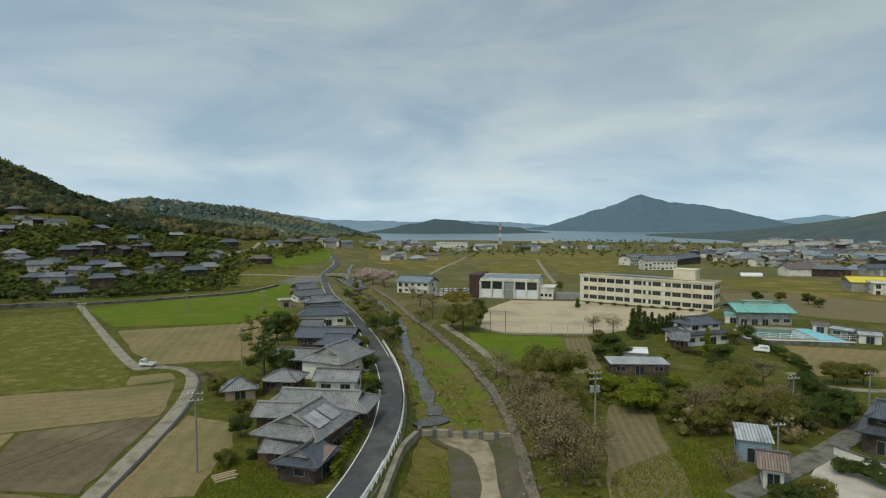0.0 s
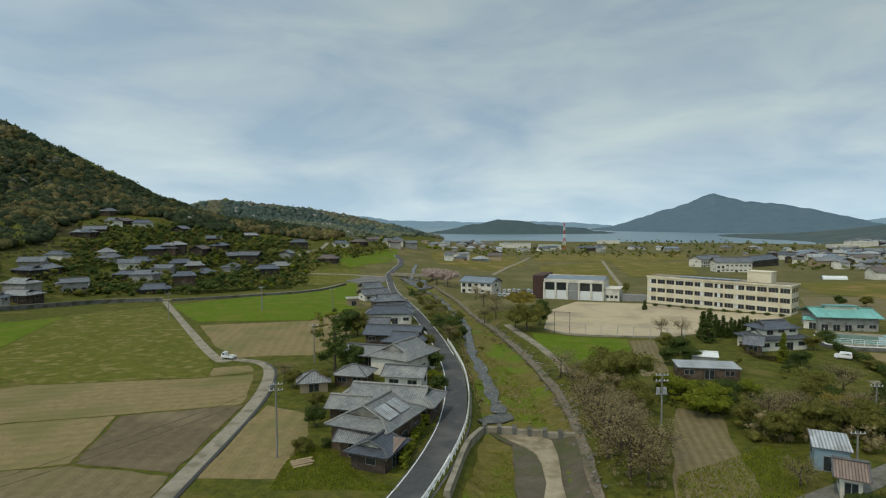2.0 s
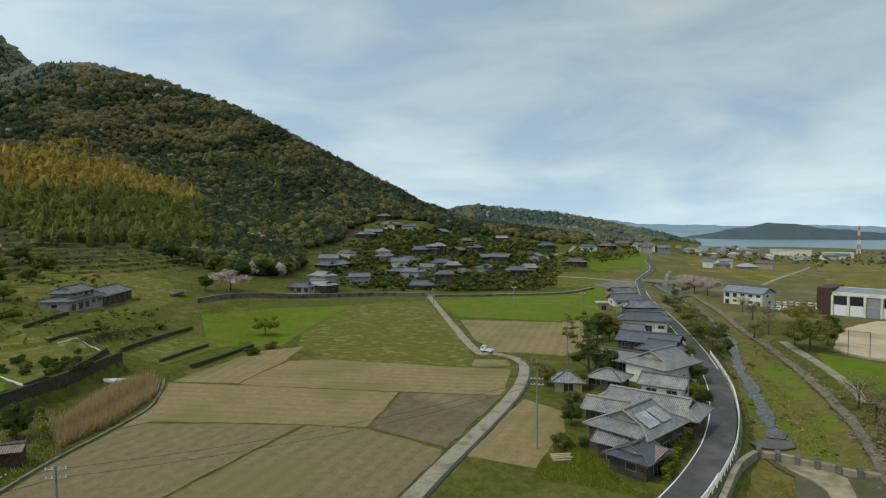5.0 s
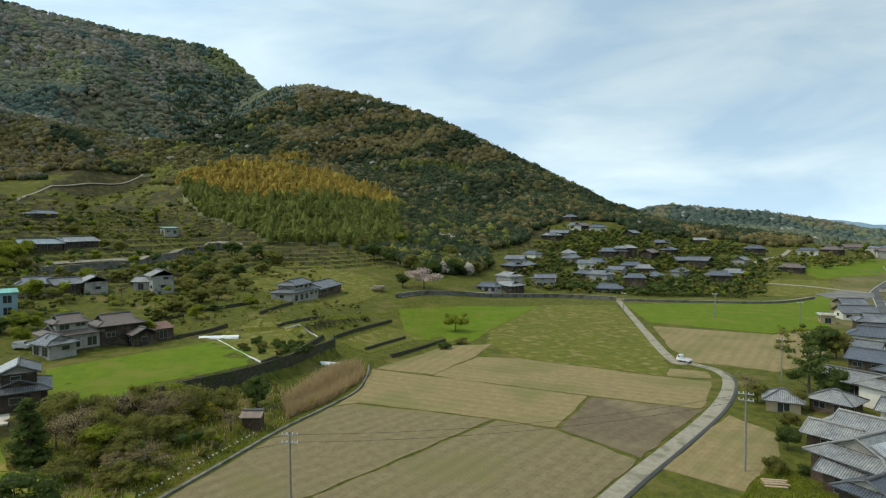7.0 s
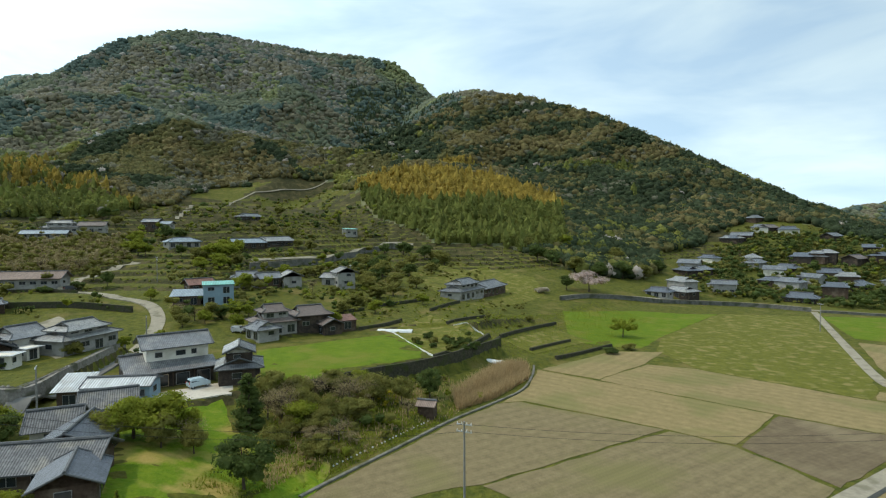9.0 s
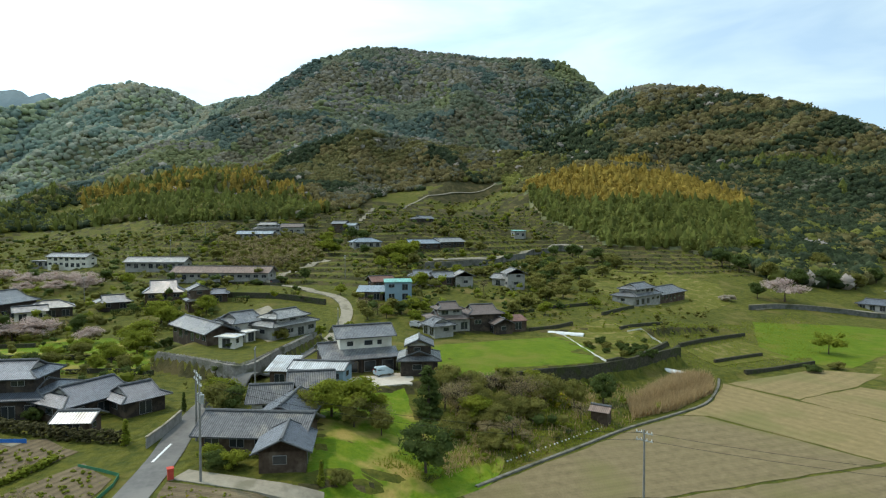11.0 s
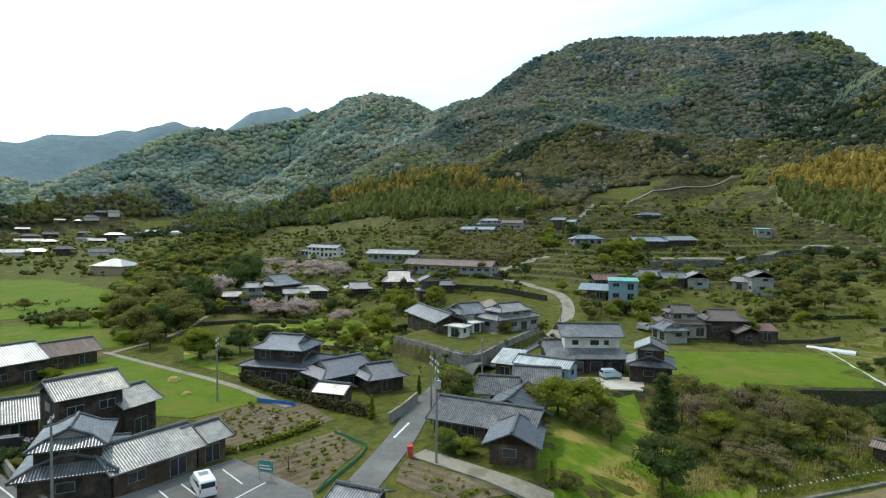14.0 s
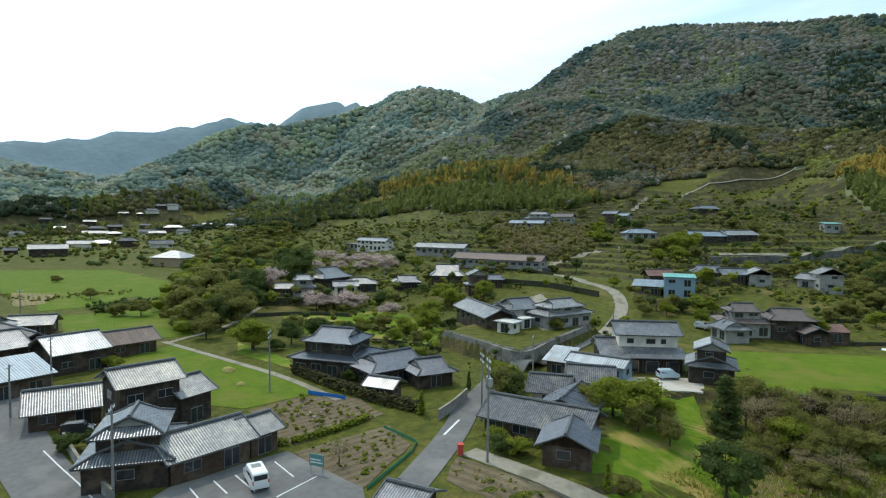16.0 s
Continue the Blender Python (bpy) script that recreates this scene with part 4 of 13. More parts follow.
patch("garden_plot", "flower and vegetable bed beside the lane", "field", furrowed("SOIL_DARK", 68, 1.3, 0.16), [(-65, -28), (-60, -16), (-56, -23), (-59, -28)], 0.06)
patch("parking_lot", "grey asphalt parking lot with white bays", "parking", ASPHALT_OLD, [(-46, -53), (-50, -53), (-61, -47), (-55, -35), (-49, -32), (-41, -47)], 0.07)
patch("house_yard", "pale gravel forecourt", "yard", GRAVEL_PALE, [(-104, -9.5), (-106.5, 3), (-99, 2.5), (-97, -7.5)], 0.07)
patch("gravel_yard", "grey gravel yard above the stone wall", "yard", CONCRETE, [(-169, -43), (-185, -31), (-172, -26), (-138, -16), (-128, -25)], 0.06)
patch("school_yard", "wide pale sand school ground", "school ground", SAND, [(11, 172), (19, 164), (44, 162), (63, 176), (98, 210), (75, 221), (58, 242), (29, 247), (16, 217)], 0.07)
patch("paddy", "bright green plot below the school ground", "field", PASTURE, [(7, 166), (19, 160), (32, 158), (30, 139), (10, 124)], 0.06)
patch("garden_plot", "bare soil plot with a green edge", "field", furrowed("SOIL", -99, 1.3, 0.11), [(32, 155), (39, 157), (33, 119), (27, 118)], 0.06)
patch("garden_plot", "bare ploughed plot above the river", "field", furrowed("SOIL", -98, 1.3, 0.11), [(28, 97), (34, 94), (31, 80), (29, 66), (27, 62), (18, 62), (20, 70), (25, 88)], 0.06)
patch("rice_field", "pale stubble field before the pool", "field", furrowed("SOIL_PALE", -132), [(86, 146), (107, 139), (120, 134), (99, 110), (88, 115), (75, 116)], 0.06)
patch("rice_field", "brown stubble fields of the plain", "field", furrowed("SOIL", -74), [(131, 274), (167, 279), (184, 220), (145, 173), (123, 198), (117, 240)], 0.10)
patch("gravel_yard", "nearly white gravel yard beside the lane", "yard", GRAVEL_PALE, [(41, 64.5), (47.8, 73.3), (53.8, 74), (53.6, 68), (48.5, 62), (40, 62)], 0.07)
patch("rice_field", "dull brown-green stubble field of the plain", "field", furrowed("MEADOW", -97), [(27, 500), (100, 602), (66, 340), (55, 321), (24, 380)], 0.15)
patch("rice_field", "dull brown-green stubble field of the plain", "field", furrowed("MEADOW", 84), [(107, 629), (183, 616), (137, 431), (83, 396)], 0.15)
patch("rice_field", "dull brown-green stubble field of the plain", "field", furrowed("MEADOW", -87), [(-73, 558), (10, 673), (18, 511), (-6, 408), (-54, 447)], 0.15)
patch("rice_field", "dull brown-green stubble field of the plain", "field", furrowed("MEADOW", -89), [(167, 360), (223, 373), (225, 296), (182, 239), (149, 297)], 0.15)
patch("rice_field", "dull brown-green stubble field of the plain", "field", furrowed("MEADOW", 88), [(37, 839), (269, 907), (200, 674), (28, 571)], 0.15)
patch("meadow", "green field beside the hamlet", "field", MEADOW, [(-134, 351), (-96, 372), (-84, 329), (-110, 295)], 0.08)
patch("meadow", "green field beside the hamlet", "field", PASTURE, [(-135, 404), (-98, 522), (-81, 431), (-103, 373)], 0.08)
patch("meadow", "lush green orchard grass with dry patches", "field", LUSH, [(-92, -16), (-98, 1), (-87, 1), (-86, 7), (-75, 12), (-68, 8), (-58, -14), (-62, -13), (-69, -14)], 0.05)
patch("meadow", "green grass round the village houses", "field", LUSH, [(-146, -98), (-158, -83), (-156, -65), (-135, -49), (-117, -47), (-118, -60), (-125, -82)], 0.06)
patch("meadow", "green grass of the hillside garden", "field", LUSH, [(-110, -87), (-100, -69), (-94, -65), (-101, -81)], 0.06)
patch("garden_plot", "small orchard plot with yellow-green weeds", "field", MEADOW, [(-139, 46), (-153, 63), (-129, 71), (-109, 43)], 0.09)
patch("garden_plot", "stepped vegetable plots", "field", MEADOW, [(-127, 72), (-140, 97), (-125, 99), (-116, 73)], 0.09)
patch("paddy", "bright green fallow paddies", "field", PASTURE, [(-201, -284), (-218, -246), (-195, -206), (-181, -176), (-166, -170), (-166, -191), (-159, -205), (-159, -226)], 0.08)
patch("paddy", "bright green fallow paddies", "field", PASTURE, [(-142, -180), (-161, -172), (-155, -160), (-138, -157), (-128, -162)], 0.08)
patch("paddy", "bright green fallow paddy below the trees", "field", PASTURE, [(-137, -121), (-142, -139), (-152, -146), (-164, -163), (-178, -166), (-166, -153), (-140, -130)], 0.09)
patch("meadow", "terraced fallow plots above the road", "field", MEADOW, [(-248, 93), (-264, 124), (-218, 146), (-190, 131), (-164, 90), (-175, 79)], 0.06)
patch("garden_plot", "dry straw-coloured plot between paddies", "field", furrowed("SOIL_PALE", -127, 1.3, 0.11), [(-155, -206), (-157, -188), (-139, -173), (-132, -176)], 0.10)
strip("road", "grey asphalt road with white edge lines", "road", ASPHALT, 4.2, [(-18.0, 38.0), (-13.5, 52.0), (-11.0, 63.5), (-9.5, 74.5), (-8.8, 87.5), (-9.7, 104.9), (-12.9, 126.2), (-21.9, 164.8), (-35.9, 216.6), (-54.0, 276.6), (-66.5, 327.0), (-71.5, 346.0), (-74.5, 366.0), (-75.4, 401.0), (-79.0, 432.0), (-92.0, 480.0)], 0.10)
strip("lane", "pale concrete lane joining the road at the bridge", "lane", CONCRETE, 3.6, [(-132.0, 337.0), (-114.4, 342.4), (-96.0, 347.0), (-74.0, 349.0)], 0.16)
patch("road_junction", "grey paved junction before the bridge", "road", ASPHALT_OLD, [(-92, 324), (-86, 344), (-73, 350), (-69.5, 336), (-71, 322), (-80, 314)], 0.14)
strip("farm_path", "pale concrete farm path", "path", CONCRETE, 2.3, [(-34.0, 25.1), (-38.2, 55.0), (-43.4, 92.5), (-49.5, 113.8), (-55.3, 121.9), (-62.2, 124.4), (-72.4, 131.6), (-144.1, 230.0)], 0.10)
strip("hill_road", "narrow asphalt road on a retaining wall", "road", CONCRETE, 3.2, [(-182.2, 133.6), (-185.9, 155.7), (-176.6, 212.7), (-147.5, 233.9), (-122.4, 256.8), (-97.3, 282.5), (-88.7, 313.0)], 0.25)
strip("lane", "grey asphalt village lane", "lane", ASPHALT_OLD, 3.6, [(-52.3, -31.3), (-58.3, -30.8), (-71.4, -30.3), (-84.0, -30.6), (-100.5, -28.9), (-111.8, -23.3), (-136.2, -15.1)], 0.09)
strip("lane", "pale worn village lane climbing the slope", "lane", CONCRETE, 3.4, [(-136.2, -15.1), (-152.8, -10.0), (-172.5, -7.5), (-193.3, -11.1), (-212.4, -25.4), (-222.9, -34.3), (-244.5, -27.4), (-266.9, -14.3)], 0.12)
strip("road", "grey asphalt road past the parking lot", "road", ASPHALT_OLD, 6.0, [(-69.3, -101.9), (-57.6, -82.7), (-49.6, -69.5), (-44.0, -58.9), (-40.1, -50.6)], 0.08)
strip("farm_path", "pale concrete footpath between paddies", "path", CONCRETE, 1.3, [(-105.4, -101.6), (-97.4, -83.2), (-88.5, -63.6), (-79.7, -49.3)], 0.12)
strip("farm_path", "pale concrete footpath between paddies", "path", CONCRETE, 1.3, [(-105.3, -100.1), (-125.1, -100.6), (-153.4, -109.4)], 0.12)
strip("lane", "pale concrete lane before the house", "lane", CONCRETE, 2.6, [(-66.9, -27.2), (-64.4, -22.3), (-61.4, -16.2), (-61.0, -11.8)], 0.10)
strip("hill_road", "narrow walled road across the terraces", "road", CONCRETE, 3.0, [(-250.5, 28.4), (-256.1, 47.7), (-263.5, 65.5), (-289.5, 88.3), (-312.6, 109.9), (-305.2, 124.0)], 0.30)
strip("lane", "pale lane climbing the terraces", "lane", CONCRETE, 2.4, [(-386.3, 5.1), (-593.5, 55.1), (-673.7, 119.0), (-703.5, 184.8)], 0.40)
strip("lane", "grey concrete lane beside the river plain", "lane", WALL_STAINED, 3.2, [(32.4, 63.4), (43.1, 70.8), (52.5, 77.6), (70.7, 91.7), (90.1, 106.1)], 0.10)
strip("lane", "pale gravel lane on the river bank", "lane", CONCRETE, 2.2, [(0.1, 180.1), (6.8, 151.3), (11.0, 131.7), (12.3, 118.9)], 0.10)
strip("lane", "pale lane behind the house", "lane", CONCRETE, 2.2, [(71.0, 118.6), (70.8, 110.0), (74.5, 106.2), (80.8, 105.0), (88.6, 104.3)], 0.10)
strip("farm_path", "straight concrete farm path of the plain", "path", CONCRETE, 2.6, [(62.0, 317.7), (73.6, 412.4), (100.8, 626.6)], 0.20)
strip("farm_path", "straight concrete farm path of the plain", "path", CONCRETE, 2.6, [(-8.9, 379.3), (7.8, 503.3), (25.7, 648.8)], 0.20)
strip("lane", "pale concrete hamlet lane", "lane", CONCRETE, 3.0, [(-140.4, 376.6), (-143.9, 413.3), (-150.4, 478.9)], 0.30)
strip("field_channel", "concrete water channel along the field wall", "channel", WALL_STAINED, 0.45, [(-68.0, 6.1), (-71.4, 11.8), (-78.2, 23.9), (-84.1, 34.3), (-89.4, 46.2), (-94.0, 54.9), (-102.2, 62.9), (-108.1, 67.5)], 0.25)
strip("field_channel", "dark water channel beside the farm path", "channel", CHANNEL, 0.6, [(-32.5, 24.9), (-36.7, 54.8), (-41.9, 92.3), (-48.0, 113.6), (-53.8, 121.7)], 0.11)


# ---- more builders: walls, poles, vehicles, school ----
STONE = mat("field_stone", (0.17, 0.155, 0.135), (0.30, 0.28, 0.25), 0.45, 0.95, 1.0, 0.4, (0.11, 0.11, 0.075), 2.5, obj=0.15)
PAVING = mat("river_paving", (0.125, 0.105, 0.075), (0.25, 0.21, 0.155), 0.7, 0.95, 1.0, 0.5, (0.10, 0.105, 0.05), 2.2, detail=8.0)
STONE_MOSSY = mat("mossy_stone", (0.035, 0.036, 0.022), (0.085, 0.078, 0.055), 0.6, 0.95, 1.0, 0.4, (0.05, 0.06, 0.02), 2.0)
WALL_CONC = mat("retaining_concrete", (0.10, 0.098, 0.09), (0.19, 0.18, 0.165), 1.2, 0.95, 0.4, 0.4, (0.075, 0.08, 0.055), 3.0)
WHITE_PAINT = mat("white_paint", (0.66, 0.66, 0.64), (0.78, 0.78, 0.76), 0.5, 0.6)
POLE = mat("concrete_pole", (0.19, 0.18, 0.165), (0.26, 0.25, 0.23), 0.5, 0.85)
STEEL = mat("galvanised_steel", (0.42, 0.43, 0.44), (0.52, 0.53, 0.54), 0.3, 0.45, metal=0.6)
WIRE = mat("cable", (0.02, 0.02, 0.02), (0.03, 0.03, 0.03), 1.0, 0.6)
RUBBER = mat("rubber", (0.015, 0.015, 0.015), (0.03, 0.03, 0.03), 0.2, 0.8)
CAR_WHITE = mat("car_paint_white", (0.70, 0.70, 0.69), (0.74, 0.74, 0.73), 1.0, 0.25, spec=0.6)
CAR_SILVER = mat("car_paint_silver", (0.42, 0.43, 0.44), (0.46, 0.47, 0.48), 1.0, 0.25, spec=0.6, metal=0.3)
CAR_BLUE = mat("car_paint_pale_blue", (0.42, 0.52, 0.57), (0.46, 0.56, 0.61), 1.0, 0.25, spec=0.6)
CAR_DARK = mat("car_paint_dark", (0.02, 0.022, 0.025), (0.03, 0.03, 0.035), 1.0, 0.2, spec=0.6)
CREAM = mat("school_cream", (0.64, 0.575, 0.43), (0.70, 0.635, 0.48), 2.0, 0.9, 0.05, 0.3, (0.58, 0.50, 0.35), 5.0)
RED_PAINT = mat("red_paint", (0.45, 0.06, 0.045), (0.52, 0.09, 0.06), 0.4, 0.6)
POOL = mat("pool_blue", (0.16, 0.52, 0.62), (0.20, 0.58, 0.68), 2.0, 0.4)
POOL_WATER = mat("pool_water", (0.14, 0.24, 0.19), (0.18, 0.28, 0.22), 3.0, 0.12, spec=0.5)
TARP = mat("blue_tarp", (0.03, 0.12, 0.42), (0.05, 0.18, 0.52), 0.4, 0.5)
PLASTIC = mat("white_sheet", (0.62, 0.64, 0.63), (0.74, 0.75, 0.74), 0.4, 0.5)
MESH_NET = mat("green_net", (0.05, 0.17, 0.09), (0.08, 0.23, 0.12), 0.3, 0.7)
MAROON = mat("dark_brown_panel", (0.06, 0.035, 0.03), (0.085, 0.05, 0.042), 1.0, 0.7)
SHADE_GREY = mat("grey_panel", (0.22, 0.22, 0.22), (0.28, 0.28, 0.27), 1.0, 0.7)
YELLOW = mat("yellow_roof", (0.62, 0.50, 0.05), (0.70, 0.58, 0.08), 1.0, 0.6)
SOLAR = mat("solar_panel", (0.02, 0.025, 0.04), (0.035, 0.04, 0.06), 0.5, 0.15, spec=0.6)
TIMBER = mat("cut_timber", (0.34, 0.25, 0.15), (0.46, 0.36, 0.23), 0.3, 0.8)


def wall_along(name, label, pts, top, thick, material, below=1.5, step=2.5, relative=True, coping=None):
    """A wall on the ground along a line; top: metres over the ground, or a level."""
    line = smooth_line(pts, step)
    v, f = [], []
    for i, p in enumerate(line):
        s = sides(line, i) * thick / 2
        h = height(p.x, p.y)
        z1 = h + top if relative else top
        for q, z in ((p - s, h - below), (p - s * 0.8, z1), (p + s * 0.8, z1), (p + s, h - below)):
            v.append((q.x, q.y, z))
    for i in range(len(line) - 1):
        for k in range(3):
            a = i * 4 + k
            f.append((a, a + 4, a + 5, a + 1))
    e = (len(line) - 1) * 4
    f += [(0, 1, 2, 3), (e + 3, e + 2, e + 1, e)]
    ob = tagged(new(name, mesh_from(name, v, f, material)), label, "wall", kind="structure")
    if coping:
        cv, cf = [], []
        for i, p in enumerate(line):
            s = sides(line, i) * (thick / 2 + 0.06)
            z1 = height(p.x, p.y) + top if relative else top
            for q, z in ((p - s, z1 + 0.02), (p - s, z1 + 0.2), (p + s, z1 + 0.2), (p + s, z1 + 0.02)):
                cv.append((q.x, q.y, z))
        for i in range(len(line) - 1):
            for k in range(3):
                a = i * 4 + k
                cf.append((a, a + 4, a + 5, a + 1))
        part("coping", mesh_from("coping", cv, cf, coping), None, ob)
    return ob


def stones_on(owner, a, b, z0, z1, out, size, seed):
    """Rough stones on the face of a wall from a to b."""
    rnd = random.Random(seed)
    a, b = Vector((*a, 0)), Vector((*b, 0))
    d = (b - a).normalized()
    n = Vector((d.y, -d.x, 0)) * out
    meshes = []
    for k in range(5):
        bm = bmesh.new()
        bmesh.ops.create_icosphere(bm, subdivisions=1, radius=0.5)
        for v in bm.verts:
            v.co *= 1 + rnd.uniform(-0.2, 0.2)
        me = bpy.data.meshes.new("stone")
        bm.to_mesh(me)
        bm.free()
        me.materials.append(STONE)
        meshes.append(me)
    z = z0
    row = 0
    while z < z1 - 0.1:
        x = (row % 2) * size * 0.5
        while x < (b - a).length:
            p = a + d * x + n * 0.05
            o = new("stone", rnd.choice(meshes))
            o.parent = owner
            o.matrix_basis = Matrix.LocRotScale((p.x, p.y, z + size * 0.35), Euler((rnd.uniform(-0.3, 0.3), rnd.uniform(-0.3, 0.3), math.atan2(d.y, d.x))), (size * rnd.uniform(1.0, 1.25), size * 0.55, size * rnd.uniform(0.75, 0.95)))
            x += size * rnd.uniform(0.95, 1.15)
        z += size * 0.72
        row += 1


def utility_pole(x, y, h, turn=0, arms=2, transformer=False, label="grey concrete utility pole with cross-arms and insulators", steel=False):
    o = thing("utility_pole", pose(x, y, height(x, y), 0, 0, turn), label, "utility pole", "utility poles")
    part("pole", tube((0, 0, -0.5), (0, 0, h), 0.15, 0.095, 8), STEEL if steel else POLE, o)
    for k in range(arms):
        z = h - 0.4 - 0.8 * k
        a = part("cross_arm", box(-0.9, -0.05, z, 0.9, 0.05, z + 0.1), STEEL, o)
        for i in (-0.8, -0.3, 0.3, 0.8):
            part("insulator", tube((i, 0, z + 0.1), (i, 0, z + 0.32), 0.06, 0.035, 6), WHITE_PAINT, a)
    if transformer:
        for s in (-0.45, 0.45):
            part("transformer", tube((s, 0.1, h - 2.9), (s, 0.1, h - 2.1), 0.26, 0.26, 10), STEEL, o)
        part("bracket", box(-0.8, -0.06, h - 3.0, 0.8, 0.2, h - 2.92), STEEL, o)
    return o


def cable(a, b, sag, r=0.018):
    a, b = Vector(a), Vector(b)
    n = 14
    d = (b - a).normalized()
    u = Vector((-d.y, d.x, 0)).normalized()
    v, f = [], []
    for i in range(n + 1):
        p = a.lerp(b, i / n) - Vector((0, 0, sag * 4 * (i / n) * (1 - i / n)))
        v += [p + u * r, p + Vector((0, 0, r)), p - u * r, p - Vector((0, 0, r))]
    for i in range(n):
        for k in range(4):
            q = i * 4
            f.append((q + k, q + (k + 1) % 4, q + 4 + (k + 1) % 4, q + 4 + k))
    return tagged(new("power_line", mesh_from("power_line", [tuple(p) for p in v], f, WIRE)), "thin dark sagging power line between utility poles", "cable", "power lines")


def profile_body(sections, width, taper=0.0):
    """A car body: side outline swept across, drawn in towards the top."""
    bm = bmesh.new()
    zs = [z for _, z in sections]
    lo, hi = min(zs), max(zs)
    left, right = [], []
    for x, z in sections:
        k = 1 - taper * max(0, (z - lo) / (hi - lo) - 0.45)
        left.append(bm.verts.new((x, width / 2 * k, z)))
        right.append(bm.verts.new((x, -width / 2 * k, z)))
    n = len(sections)
    bm.faces.new(left)
    bm.faces.new(right[::-1])
    for i in range(n):
        j = (i + 1) % n
        bm.faces.new((left[j], left[i], right[i], right[j]))
    bmesh.ops.recalc_face_normals(bm, faces=bm.faces[:])
    bmesh.ops.bevel(bm, geom=[e for e in bm.edges], offset=0.05, segments=2, affect="EDGES", clamp_overlap=True)
    return bm


def wheels(o, l, w, r=0.29):
    for sx in (-1, 1):
        for sy in (-1, 1):
            c = (sx * l, sy * (w / 2 - 0.12), r)
            wl = part("wheel", tube((c[0], c[1] - 0.09, r), (c[0], c[1] + 0.09, r), r, r, 14), RUBBER, o)
            part("rim", tube((c[0], c[1] + sy * 0.07, r), (c[0], c[1] + sy * 0.1, r), r * 0.6, r * 0.55, 10), STEEL, wl)


def vehicle(x, y, turn, kind, paint, label):
    """kind: van, hatch or truck; the front points along x."""
    o = thing("pickup_truck" if kind == "truck" else "car", pose(x, y, height(x, y) + 0.1, 0, 0, turn), label, "truck" if kind == "truck" else "car", "parked vehicles")
    if kind == "truck":
        part("body", profile_body([(-1.65, 0.45), (-1.65, 0.62), (0.55, 0.62), (0.62, 1.65), (1.2, 1.7), (1.6, 0.95), (1.68, 0.45)], 1.42, 0.12), paint, o)
        for s in (-1, 1):
            part("side_board", box(-1.65, s * 0.7 - 0.02, 0.64, 0.5, s * 0.7 + 0.02, 0.95), paint, o)
        part("tailgate", box(-1.68, -0.7, 0.64, -1.64, 0.7, 0.95), paint, o)
        part("bed", box(-1.63, -0.67, 0.64, 0.5, 0.67, 0.68), SHADE_GREY, o)
        part("windscreen", box(1.2, -0.55, 1.05, 1.5, 0.55, 1.5), CAR_DARK, o)
        part("side_window", box(0.75, -0.72, 1.1, 1.15, 0.72, 1.5), CAR_DARK, o)
        wheels(o, 1.1, 1.42, 0.27)
        return o
    if kind == "van":
        side = [(-2.1, 0.35), (-2.15, 0.95), (-2.0, 1.75), (-1.7, 1.85), (0.9, 1.85), (1.35, 1.3), (2.1, 1.0), (2.15, 0.35)]
        l, w, win = 1.4, 1.66, (-1.9, 0.95, 1.2, 1.68)
    else:
        side = [(-1.7, 0.35), (-1.75, 0.9), (-1.55, 1.5), (-1.3, 1.62), (0.6, 1.62), (1.05, 1.12), (1.7, 0.92), (1.75, 0.35)]
        l, w, win = 1.2, 1.55, (-1.45, 0.65, 1.1, 1.48)
    part("body", profile_body(side, w, 0.22), paint, o)
    a, b, c, d = win
    for s in (-1, 1):
        n = 3 if kind == "van" else 2
        for i in range(n):
            q0, q1 = a + (b - a) * i / n + 0.05, a + (b - a) * (i + 1) / n - 0.05
            bm = bmesh.new()
            k0, k1 = w / 2 * 0.96, w / 2 * 0.885
            vs = [bm.verts.new(p) for p in ((q0, s * k0, c), (q1, s * k0, c), (q1 - (0.12 if i == n - 1 else 0), s * k1, d), (q0, s * k1, d))]
            bm.faces.new(vs if s < 0 else vs[::-1])
            bmesh.ops.solidify(bm, geom=bm.faces[:], thickness=-0.04)
            part("side_window", bm, CAR_DARK, o)
    if kind == "van":
        part("sunroof", box(-0.5, -0.45, 1.83, 0.45, 0.45, 1.87), SHADE_GREY, o)
    xa = side[4][0]
    xb, zb = side[5]
    zt = side[4][1]
    bm = bmesh.new()
    vs = [bm.verts.new(p) for p in ((xb + 0.02, -w * 0.42, zb + 0.06), (xb + 0.02, w * 0.42, zb + 0.06), (xa + 0.07, w * 0.37, zt - 0.06), (xa + 0.07, -w * 0.37, zt - 0.06))]
    bm.faces.new(vs)
    bmesh.ops.solidify(bm, geom=bm.faces[:], thickness=-0.05)
    part("windscreen", bm, CAR_DARK, o)
    xr = side[1][0]
    part("rear_window", box(xr + 0.02, -w * 0.38, c, xr + 0.14, w * 0.38, d - 0.02), CAR_DARK, o)
    for s in (-1, 1):
        part("headlight", box(side[-2][0] - 0.06, s * w * 0.38 - 0.14, 0.72, side[-2][0] + 0.03, s * w * 0.38 + 0.14, 0.88), PLASTIC, o)
        part("tail_light", box(xr - 0.02, s * w * 0.44 - 0.06, 0.85, xr + 0.05, s * w * 0.44 + 0.06, 1.2), RED_PAINT, o)
    part("bumper", box(side[-1][0] - 0.05, -w * 0.46, 0.35, side[-1][0] + 0.05, w * 0.46, 0.55), SHADE_GREY, o)
    wheels(o, l, w)
    return o


